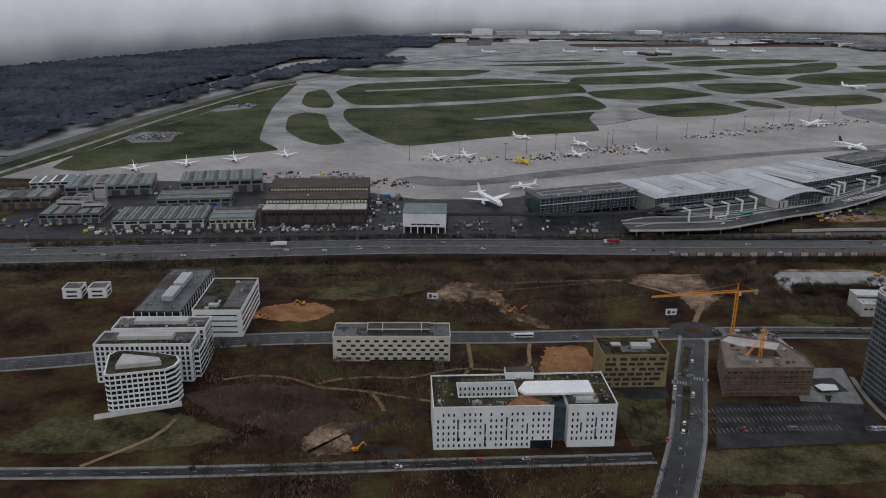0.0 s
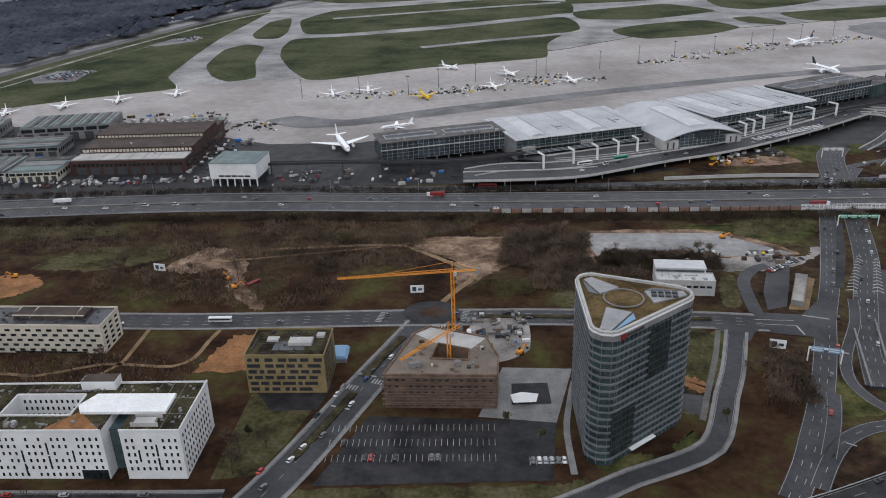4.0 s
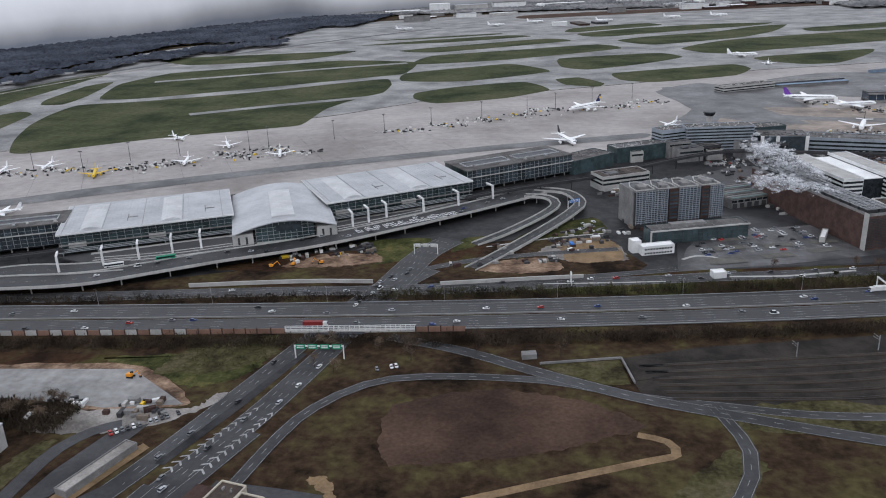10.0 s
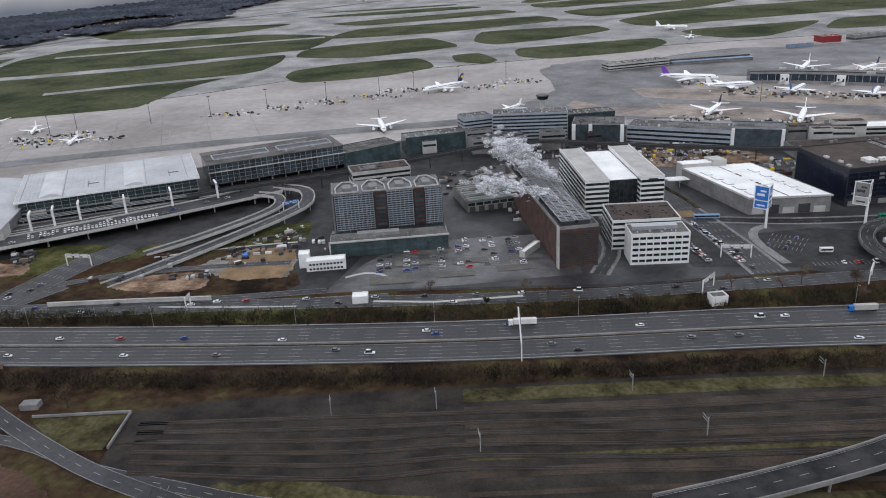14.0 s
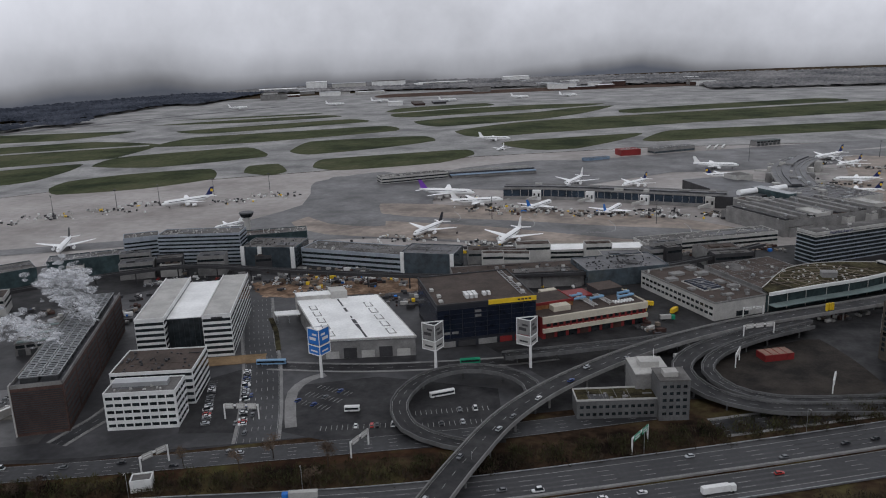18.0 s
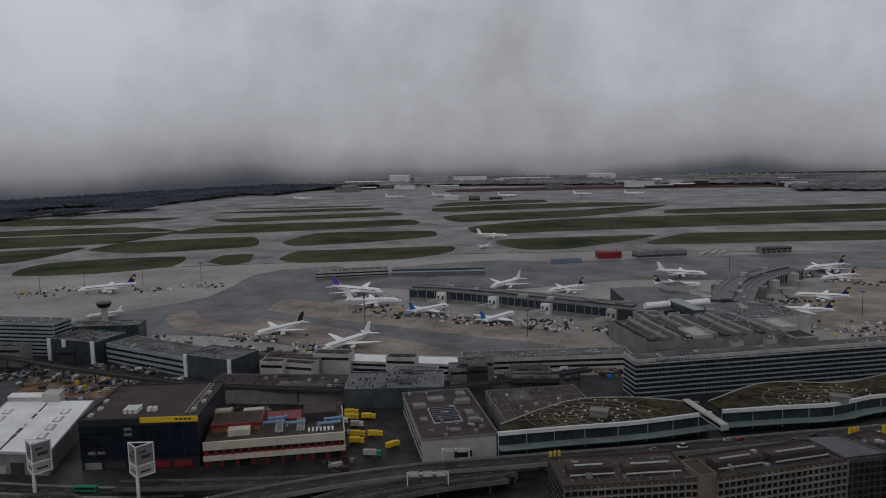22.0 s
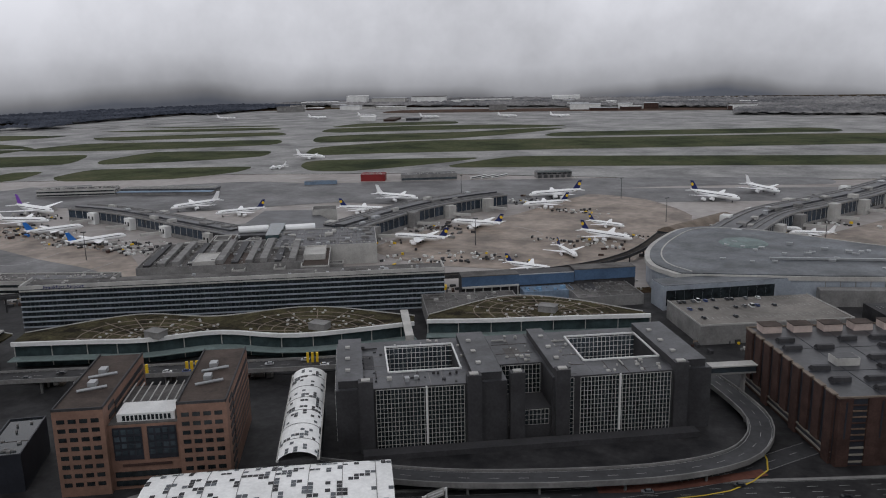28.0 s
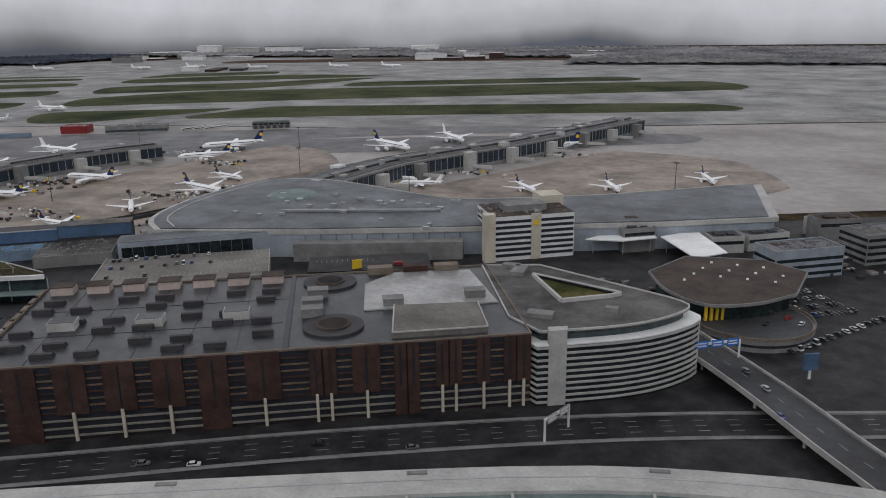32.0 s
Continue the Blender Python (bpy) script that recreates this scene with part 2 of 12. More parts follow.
BLUE_GREY = mat("blue_grey_panels", (0.3, 0.33, 0.37), 0.5, big=0.1, fine=1.0, var=0.18)
STEEL = mat("galvanised_steel", (0.4, 0.41, 0.42), 0.45, 0.5, fine=1.0, var=0.15)
DARK_STEEL = mat("dark_steel", (0.07, 0.072, 0.075), 0.5, 0.3, fine=1.0, var=0.2)
PLANE_WHITE = mat("aircraft_white", (0.88, 0.88, 0.88), 0.3, fine=0.8, var=0.05, spec=0.5)
NAVY = mat("navy_tail", (0.02, 0.03, 0.12), 0.35, fine=0.8, var=0.1)
PURPLE = mat("purple_tail", (0.2, 0.07, 0.42), 0.35, fine=0.8, var=0.1)
TYRE = mat("rubber", (0.02, 0.02, 0.02), 0.8, fine=2.0, var=0.2)
BARK = mat("bark", (0.05, 0.038, 0.03), 0.95, fine=2.0, var=0.3)
TWIGS = mat("bare_twigs", (0.085, 0.062, 0.047), 0.95, big=0.04, fine=1.5, var=0.4, second=(0.13, 0.095, 0.068), island=0.2, spec=0.05)
DARK_TWIGS = mat("wet_dark_twigs", (0.03, 0.023, 0.018), 0.95, big=0.04, fine=1.5, var=0.45, second=(0.055, 0.042, 0.03), island=0.2, spec=0.05)
DULL_BLUE = mat("dull_blue_cladding", (0.075, 0.125, 0.21), 0.5, big=0.06, fine=0.8, var=0.2)
PALE_PINK = mat("pinkish_render", (0.5, 0.41, 0.37), 0.75, big=0.1, fine=1.0, var=0.15)
DULL_GLASS = mat("dark_blue_glass", (0.028, 0.042, 0.062), 0.2, big=0.06, fine=0.4, var=0.45, spec=0.4)
GLASS_NAVY = mat("navy_glass", (0.011, 0.015, 0.028), 0.2, big=0.1, fine=0.4, var=0.4, spec=0.35)
LEAVES = mat("evergreen_leaves", (0.033, 0.038, 0.019), 0.9, big=0.05, fine=1.5, var=0.5, second=(0.062, 0.06, 0.028), island=0.3, spec=0.05)
AUTUMN = mat("autumn_leaves", (0.34, 0.15, 0.03), 0.9, big=0.3, fine=1.5, var=0.4)
CAR_PAINTS = [mat("car_" + n, c, 0.3, fine=1.0, var=0.06, spec=0.5) for n, c in (
    ("white", (0.7, 0.7, 0.7)), ("silver", (0.42, 0.43, 0.45)), ("black", (0.025, 0.025, 0.03)), ("grey", (0.15, 0.155, 0.165)),
    ("blue", (0.03, 0.06, 0.2)), ("red", (0.4, 0.03, 0.025)))]


# ---- building tools ----
def box(bm, x0, y0, z0, x1, y1, z1):
    v = [bm.verts.new(p) for p in ((x0, y0, z0), (x1, y0, z0), (x1, y1, z0), (x0, y1, z0), (x0, y0, z1), (x1, y0, z1), (x1, y1, z1), (x0, y1, z1))]
    for f in ((0, 3, 2, 1), (4, 5, 6, 7), (0, 1, 5, 4), (1, 2, 6, 5), (2, 3, 7, 6), (3, 0, 4, 7)):
        bm.faces.new([v[i] for i in f])
    return v


def prism(bm, pts, z0, z1, top=None):
    """An upright prism over a plan; top: another plan for its upper edge."""
    a = [bm.verts.new((x, y, z0)) for x, y in pts]
    b = [bm.verts.new((x, y, z1)) for x, y in (top or pts)]
    n = len(pts)
    for i in range(n):
        bm.faces.new((a[i], a[(i + 1) % n], b[(i + 1) % n], b[i]))
    bm.faces.new(b)
    bm.faces.new(a[::-1])


def tube(bm, p, q, r0, r1=None, n=8):
    """A tapered round bar from p to q."""
    p, q = Vector(p), Vector(q)
    turn = (q - p).to_track_quat("Z", "Y").to_matrix()
    rings = []
    for c, r in ((p, r0), (q, r0 if r1 is None else r1)):
        rings.append([bm.verts.new(c + turn @ Vector((r * math.cos(2 * math.pi * i / n), r * math.sin(2 * math.pi * i / n), 0))) for i in range(n)])
    for i in range(n):
        bm.faces.new((rings[0][i], rings[0][(i + 1) % n], rings[1][(i + 1) % n], rings[1][i]))
    bm.faces.new(rings[0][::-1])
    bm.faces.new(rings[1])


def bar(bm, p, q, w, h=None):
    """A square bar from p to q."""
    p, q = Vector(p), Vector(q)
    h = h or w
    turn = (q - p).to_track_quat("Z", "Y").to_matrix()
    rings = [[bm.verts.new(c + turn @ Vector((sx * w / 2, sy * h / 2, 0))) for sx, sy in ((-1, -1), (1, -1), (1, 1), (-1, 1))] for c in (p, q)]
    for i in range(4):
        bm.faces.new((rings[0][i], rings[0][(i + 1) % 4], rings[1][(i + 1) % 4], rings[1][i]))
    bm.faces.new(rings[0][::-1])
    bm.faces.new(rings[1])


def mesh_of(name, bm, material):
    bmesh.ops.recalc_face_normals(bm, faces=bm.faces)
    me = bpy.data.meshes.new(name)
    bm.to_mesh(me)
    bm.free()
    me.materials.append(material)
    return me


def part(name, bm, material, parent=None, label="", kind=""):
    ob = new(name, mesh_of(name, bm, material))
    ob.parent = parent
    return tagged(ob, label=label, kind=kind)


def made(name, fill, material, parent=None, label="", kind=""):
    """A part whose bmesh is filled by a function."""
    bm = bmesh.new()
    fill(bm)
    return part(name, bm, material, parent, label, kind)


def piece(name, mesh, parent, x, y, z, turn=0.0):
    """A repeated part that shares its mesh."""
    ob = new(name, mesh)
    ob.parent = parent
    ob.matrix_basis = pose(x, y, z, 0, 0, turn)
    return ob


def thing(name, label, category, x, y, z=0.0, turn=0.0, group="", kind=""):
    ob = new(name)
    ob.empty_display_size = 1.0
    ob.matrix_basis = pose(x, y, z, 0, 0, turn)
    return tagged(ob, label, category, group, kind)


def smooth_line(pts, step=12.0):
    """A line that runs smoothly through the given points."""
    P = [Vector((*p, 0.0)[:3]) for p in pts]
    P = [2 * P[0] - P[1]] + P + [2 * P[-1] - P[-2]]
    out = []
    for a, b, c, d in zip(P, P[1:], P[2:], P[3:]):
        n = max(2, int((c - b).length / step))
        for i in range(n):
            t = i / n
            out.append(0.5 * (2 * b + (c - a) * t + (2 * a - 5 * b + 4 * c - d) * t * t + (3 * b - a - 3 * c + d) * t ** 3))
    return out + [P[-2]]


def strip(bm, line, left, right, z, thick=0.0):
    """A band along a line, from left to right of it; thick: a deck with sides and a soffit."""
    rows = []
    for i, p in enumerate(line):
        d = line[min(i + 1, len(line) - 1)] - line[max(i - 1, 0)]
        s = Vector((-d.y, d.x, 0)).normalized()
        up = Vector((0, 0, z))
        row = [bm.verts.new(p + s * left + up), bm.verts.new(p + s * right + up)]
        if thick:
            row += [bm.verts.new(p + s * right + up - Vector((0, 0, thick))), bm.verts.new(p + s * left + up - Vector((0, 0, thick)))]
        rows.append(row)
    for a, b in zip(rows, rows[1:]):
        n = len(a)
        for k in range(n if thick else 1):
            bm.faces.new((a[k], a[(k + 1) % n], b[(k + 1) % n], b[k]))
    if thick:
        bm.faces.new(rows[0])
        bm.faces.new(rows[-1][::-1])


def dashes(bm, line, off, z, width=0.18, dash=6.0, gap=12.0):
    """Broken lane lines along a road."""
    run = 0.0
    for a, b in zip(line, line[1:]):
        d = b - a
        s = Vector((-d.y, d.x, 0)).normalized()
        length = d.length
        t = -(run % (dash + gap))
        while t < length:
            t0, t1 = max(t, 0.0), min(t + dash, length)
            if t1 > t0:
                p, q = a + d * (t0 / length) + s * off, a + d * (t1 / length) + s * off
                w = s * width / 2
                bm.faces.new([bm.verts.new(v + Vector((0, 0, z))) for v in (p - w, q - w, q + w, p + w)])
            t += dash + gap
        run += length


def patch(name, pts, z, material, label, smooth=True, kind="structure", ragged=0.0):
    """A flat area of ground with a soft or ragged outline."""
    if smooth:
        P = [Vector((*p, 0.0)) for p in pts]
        n = len(P)
        ring = []
        for i in range(n):
            a, b, c, d = P[i - 1], P[i], P[(i + 1) % n], P[(i + 2) % n]
            steps = 14 if ragged else 5
            for k in range(steps):
                t = k / steps
                ring.append((0.5 * (2 * b + (c - a) * t + (2 * a - 5 * b + 4 * c - d) * t * t + (3 * b - a - 3 * c + d) * t ** 3)).lerp(b.lerp(c, t), 0.45))
    else:
        ring = [Vector((*p, 0.0)) for p in pts]
    if ragged:
        rr = random.Random(int(pts[0][0] * 3 + pts[0][1]))
        ring = [p + Vector((rr.uniform(-1, 1), rr.uniform(-1, 1), 0)) * ragged for p in ring]
    bm = bmesh.new()
    f = bm.faces.new([bm.verts.new((p.x, p.y, z)) for p in ring])
    f.normal_update()
    bmesh.ops.triangulate(bm, faces=[f])
    for f in bm.faces:
        if f.normal.z < 0:
            f.normal_flip()
    me = bpy.data.meshes.new(name)
    bm.to_mesh(me)
    bm.free()
    me.materials.append(material)
    return tagged(new(name, me), label, kind=kind)


def road(name, pts, width, z, label, material=None, lanes=2, edge=True, kind="structure"):
    """A road on the ground with its painted lines."""
    line = smooth_line(pts)
    ob = made(name, lambda bm: strip(bm, line, width / 2, -width / 2, z), material or ASPHALT, None, label, kind)

    def paint(bm):
        for k in range(1, lanes):
            dashes(bm, line, -width / 2 + 0.6 + (width - 1.2) * k / lanes, z + 0.02, 0.22, 4.0, 8.0)
        if edge:
            for s in (-1, 1):
                strip(bm, line, s * (width / 2 - 0.45) + 0.08, s * (width / 2 - 0.45) - 0.08, z + 0.02)
    made("lane_markings", paint, WHITE_LINE, ob)
    if name.startswith("street"):
        for s in (-1, 1):
            made("kerb", lambda bm: strip(bm, line, s * (width / 2 + 0.9) + 0.9, s * (width / 2 + 0.9) - 0.9, z + 0.14, 0.14), GREY, ob)
    return ob


# ---- ground ----
def ground_sheet(bm):
    v = [bm.verts.new(p) for p in ((-6000, -3000, 0), (8000, -3000, 0), (8000, 9000, 0), (-6000, 9000, 0))]
    bm.faces.new(v)


tagged(made("ground", ground_sheet, SCRUB), "winter scrub and grass in brown and green", kind="structure")

# grass of the green strips along the motorway and of the park
patch("ground_park", [(-420, 330), (-200, 300), (100, 320), (330, 400), (330, 560), (60, 590), (-420, 560)], 0.06, GRASS, "worn brown-green park lawn with paths")
patch("ground_verge", [(-350, 600), (-100, 640), (150, 668), (330, 690), (330, 700), (150, 690), (-100, 660), (-350, 625)], 0.06, GRASS, "grassy motorway verge")
patch("ground_slope", [(540, 860), (700, 875), (900, 910), (1000, 935), (1010, 925), (870, 880), (700, 850), (560, 828)], 0.06, GRASS, "grass and bushes beside the motorway")
patch("ground_muddy", [(-52, 584), (-38, 622), (-10, 618), (4, 596), (12, 570), (38, 540), (34, 532), (4, 560), (-10, 590), (-30, 578)], 0.1, SOIL, "churned muddy building track", ragged=1.6)
patch("ground_red_brown", [(-185, 413), (-150, 432), (-108, 427), (-75, 396), (-109, 375), (-152, 389)], 0.09, BROWN, "red-brown bare soil in the park", ragged=1.6)
road("path_spoil", [(8, 623), (60, 634), (100, 640), (120, 630), (145, 612), (163, 598), (155, 575), (148, 556)], 4, 0.16, "pale earth track through the wild plot", SAND, 1, False)
patch("ground_spoil", [(110, 641), (122, 656), (167, 662), (190, 645), (186, 616), (170, 596), (156, 572), (150, 590), (146, 616), (126, 630)], 0.1, SOIL, "pale heaps and tracks of dug earth", ragged=1.6)
patch("ground_clay", [(-182, 532), (-176, 556), (-142, 566), (-122, 550), (-140, 528)], 0.1, ORANGE_SOIL, "orange clay of a dug pit", ragged=1.6)
patch("ground_clay_pit", [(30, 462), (35, 500), (62, 505), (64, 470)], 0.1, ORANGE_SOIL, "orange clay of a dug pit", ragged=1.6)
patch("ground_cleared", [(-99, 356), (-103, 370), (-94, 388), (-69, 392), (-79, 381), (-74, 361)], 0.1, SOIL, "cleared sandy plot with an excavator track", ragged=1.6)
patch("ground_field", [(443, 607), (473, 678), (526, 691), (601, 680), (638, 656), (636, 607), (598, 582), (527, 558), (469, 570)], 0.08, SCRUB, "rough brown meadow inside the slip road")
patch("ground_field_brown", [(481, 660), (530, 684), (580, 676), (606, 657), (560, 630), (492, 612)], 0.12, BROWN, "bare brown field", ragged=1.6)
patch("ground_gravel_lot", [(235, 657), (237, 675), (326, 684), (374, 651), (333, 643), (307, 646), (250, 641), (257, 617), (246, 622)], 0.12, TAXI, "wet grey gravel storage yard", smooth=False)
patch("ground_gravel_rim", [(230, 656), (234, 679), (328, 689), (378, 652), (333, 640), (307, 643), (254, 638), (260, 614), (243, 619)], 0.1, SOIL, "churned earth rim round the gravel yard", ragged=1.2)
patch("ground_grove", [(242, 616), (248, 643), (300, 646), (322, 640), (318, 616), (280, 610)], 0.13, SCRUB, "dark scrub ground under the grove", ragged=1.4)
patch("ground_storage", [(309, 637), (333, 641), (380, 648), (386, 664), (396, 662), (372, 632), (342, 620), (310, 618)], 0.14, GRAVEL, "pale gravel storage yard with parked vans", ragged=1.2)
patch("ground_yard", [(340, 566), (342, 590), (350, 622), (366, 632), (362, 612), (352, 572)], 0.17, ASPHALT, "asphalt yard with parked vans", smooth=False)
patch("ground_depot_lawn", [(316, 570), (318, 606), (328, 612), (326, 570)], 0.13, MEADOW, "mossy lawn beside the warehouse", ragged=1.0)
road("path_depot", [(333, 562), (332, 585), (333, 606), (341, 622), (352, 630)], 8, 0.2, "grey lane beside the warehouse", ASPHALT, 1, False)
patch("ground_office_yard", [(415, 545), (420, 592), (451, 590), (470, 588), (471, 572), (460, 546), (440, 538)], 0.14, ASPHALT, "asphalt yard beside the small office", smooth=False)
road("track", [(472, 562), (502, 578), (552, 603), (606, 629), (618, 635), (615, 645), (602, 649)], 4.6, 0.16, "pale sandy farm track", SAND, 1, False)
patch("ground_sandy", [(464, 552), (478, 558), (496, 573), (503, 580), (480, 583), (468, 600), (460, 598), (472, 585), (471, 570)], 0.15, SAND, "pale trodden sand", ragged=1.2)
patch("ground_sandy_foot", [(404, 540), (412, 545), (432, 541), (430, 535), (420, 526), (410, 530)], 0.15, SAND, "pale sand before the office", ragged=1.2)

patch("ground_loop_lawn", [(376, 486), (386, 489), (388, 508), (391, 516), (396, 502), (406, 488), (420, 479), (428, 474), (440, 470), (425, 455), (395, 452), (380, 462)], 0.155, LAWN, "mossy lawn inside the curved slip road", ragged=1.2)
patch("ground_loop_bank", [(414, 493), (430, 484), (447, 488), (482, 508), (496, 518), (484, 523), (445, 506), (421, 498)], 0.165, MEADOW, "yellow-green bank beside the slip road", ragged=1.6)
patch("ground_office_lawn", [(425, 546), (442, 550), (460, 546), (449, 538), (430, 540)], 0.175, LAWN, "small lawn before the office", ragged=1.2)
patch("ground_bank_lawn", [(300, 694), (340, 704), (396, 708), (393, 682), (369, 668), (330, 684)], 0.09, LAWN, "yellow-green bank below the motorway", ragged=1.6)
patch("ground_street_lawn", [(298, 508), (300, 529), (308, 538), (315, 528), (310, 505)], 0.12, LAWN, "lawn beside the street", ragged=1.2)
patch("ground_verge_lawn", [(346, 462), (355, 509), (363, 524), (360, 504), (364, 486), (374, 466)], 0.12, LAWN, "grass verge between two roads", ragged=1.2)
patch("ground_tower_lawn", [(270, 530), (306, 533), (300, 500), (294, 478), (278, 489)], 0.15, MEADOW, "trodden lawn beside the glass tower", ragged=1.2)
patch("ground_tower_clay", [(280, 484), (288, 488), (296, 480), (293, 473), (285, 477)], 0.17, ORANGE_SOIL, "orange clay patch beside the glass tower", ragged=1.6)
patch("ground_tower_yard", [(281, 472), (293, 471), (291, 457), (285, 454), (279, 462)], 0.19, ASPHALT, "small asphalt yard beside the glass tower", smooth=False)
patch("ground_tower_green", [(274, 429), (284, 442), (286, 434), (277, 424)], 0.18, LAWN, "lawn below the glass tower", ragged=1.2)
patch("ground_tower_green_two", [(235, 418), (249, 421), (264, 422), (263, 413), (243, 408)], 0.18, LAWN, "lawn below the glass tower", ragged=1.2)
patch("ground_halls_yard", [(640, 862), (820, 894), (1000, 950), (1040, 1000), (990, 1060), (950, 1200), (760, 1200), (660, 1100)], 0.14, YARD, "wet grey asphalt between the airport offices", smooth=False)
road("path_red", [(402, 540), (400, 523), (402, 508), (408, 495), (414, 489), (422, 483), (432, 480), (448, 484)], 2.8, 0.2, "red paved footway round the slip road", RED_PATH, 1, False)
road("path_lawn", [(393, 496), (391, 481), (396, 465), (400, 452)], 3, 0.2, "grey footpath over the lawn", GREY, 1, False)
patch("ground_site_strip", [(372, 615), (377, 612), (363, 568), (352, 568), (356, 580)], 0.3, SAND, "pale gravel strip beside the road", smooth=False)

# motorway, two carriageways
A3 = [(-900, 560), (-620, 615), (-342, 664), (-90, 711), (142, 732), (377, 758), (562, 782), (733, 811), (868, 842), (986, 868), (1120, 915), (1231, 959), (1340, 1005), (1500, 1062), (1700, 1118), (1950, 1160), (2300, 1190)]
A3_LINE = smooth_line(A3, 15)
MW = tagged(made("road_motorway", lambda bm: strip(bm, A3_LINE, 21.5, -21.5, 0.35), MOTORWAY), "grey eight-lane motorway with white lane lines", kind="structure")


def motorway_paint(bm):
    for s in (-1, 1):
        for o in (5.8, 9.5, 13.2):
            dashes(bm, A3_LINE, s * o, 0.38, 0.2, 6, 12)
        for o in (2.1, 17.0):
            strip(bm, A3_LINE, s * o + 0.12, s * o - 0.12, 0.38)


made("lane_markings", motorway_paint, WHITE_LINE, MW)
for s in (-1, 1):
    for o in (3.9, 7.6, 11.3, 15.0):
        made("worn_lane", lambda bm: strip(bm, A3_LINE, s * o + 1.1, s * o - 1.1, 0.365), TRACK, MW)
made("central_barrier", lambda bm: strip(bm, A3_LINE, 0.5, -0.5, 1.3, 0.9), GREY, MW)
made("median_strip", lambda bm: strip(bm, A3_LINE, 1.6, -1.6, 0.4), GRASS, MW)
for s in (-1, 1):
    made("guard_rail", lambda bm: strip(bm, A3_LINE, s * 21.0 + 0.15, s * 21.0 - 0.15, 1.1, 0.4), STEEL, MW)

# parallel airport road and slip roads beyond the motorway
road("road_airport", [(-500, 668), (-250, 712), (0, 752), (150, 768), (330, 795), (480, 815), (640, 845), (780, 872), (900, 905), (1000, 935), (1090, 968)], 15, 0.3, "dark airport road beyond the motorway", ASPHALT, 4)
road("road_slip", [(120, 762), (250, 778), (380, 802), (520, 828), (640, 862)], 8, 0.34, "slip road below the terminal", ASPHALT, 2)
# the broad road that passes below the motorway
road("road_underpass_west", [(318, 400), (328, 422), (335, 441), (342, 460), (350, 484), (357, 508), (364, 534), (371, 562), (381, 594), (392, 636), (410, 712), (424, 775), (436, 815), (452, 850)], 12, 0.22, "dark road running down below the motorway", ASPHALT, 3)
road("road_underpass_east", [(379, 489), (384, 518), (392, 556), (402, 592), (417, 645), (430, 712), (440, 770), (450, 815), (466, 850)], 16, 0.2, "dark road running down below the motorway", ASPHALT, 4)
road("road_loop_lane", [(392, 585), (385, 556), (371, 521), (366, 502), (366, 489), (371, 476), (380, 466), (391, 460)], 6.5, 0.24, "curved lane turning off the broad road", ASPHALT, 1)
patch("road_median", [(386, 600), (391, 600), (407, 655), (420, 712), (416, 712), (401, 655)], 0.25, DARK_ASPHALT, "dark paved strip between the carriageways", smooth=False)
patch("road_junction_mouth", [(330, 562), (358, 562), (377, 590), (381, 582), (371, 556), (364, 530), (357, 536), (337, 538)], 0.37, ASPHALT, "asphalt mouth of the business park street", smooth=False)
patch("road_side_mouth", [(304, 545), (313, 533), (317, 528), (324, 528), (327, 536), (333, 545)], 0.372, ASPHALT, "asphalt mouth of the side street", smooth=False)
road("road_loop", [(422, 630), (401, 556), (391, 519), (393, 496), (404, 481), (422, 475), (447, 480), (474, 494), (516, 522), (570, 556), (620, 590)], 7.5, 0.26, "curved slip road with white edge lines", ASPHALT, 1)
SOUTH = [(250, 350), (330, 388), (400, 430), (460, 466), (515, 500), (600, 552), (720, 600), (900, 640)]
south = road("road_south_motorway", SOUTH, 28, 0.24, "dark motorway with white lane lines", DARK_ASPHALT, 1)
S_LINE = smooth_line(SOUTH)
made("lane_markings", lambda bm: [dashes(bm, S_LINE, o, 0.27, 0.2, 6, 12) for o in (-9, -5.4, 5.4, 9)] + [strip(bm, S_LINE, o + 0.12, o - 0.12, 0.27) for o in (-1.9, 1.9)], WHITE_LINE, south)
made("median_strip", lambda bm: strip(bm, S_LINE, 1.3, -1.3, 0.28), SCRUB, south)
made("central_barrier", lambda bm: strip(bm, S_LINE, 0.3, -0.3, 1.1, 0.8), GREY, south)
for s in (-1, 1):
    made("guard_rail", lambda bm: strip(bm, S_LINE, s * 14.3 + 0.15, s * 14.3 - 0.15, 1.0, 0.4), STEEL, south)
road("road_link", [(330, 408), (338, 425), (347, 440), (356, 449), (366, 455), (378, 458), (390, 458), (402, 457), (413, 456)], 8, 0.28, "curved link road", ASPHALT, 2)
road("road_fork", [(354, 480), (350, 463), (345, 447), (339, 430)], 7, 0.3, "fork of the dark road", ASPHALT, 1)
road("road_field", [(429, 590), (435, 630), (443, 655), (463, 681), (494, 693), (557, 695), (602, 684), (644, 679), (700, 676), (800, 690)], 7, 0.26, "narrow grey road round the field", ASPHALT, 2)
road("road_merge", [(462, 738), (509, 724), (552, 704), (600, 684), (643, 672), (720, 655), (800, 650)], 9, 0.3, "slip road falling from the motorway", ASPHALT, 2)
road("road_field_loop", [(640, 678), (650, 641), (641, 607), (618, 584), (580, 563), (548, 542), (518, 523), (492, 506)], 7, 0.28, "curving grey road", ASPHALT, 2)
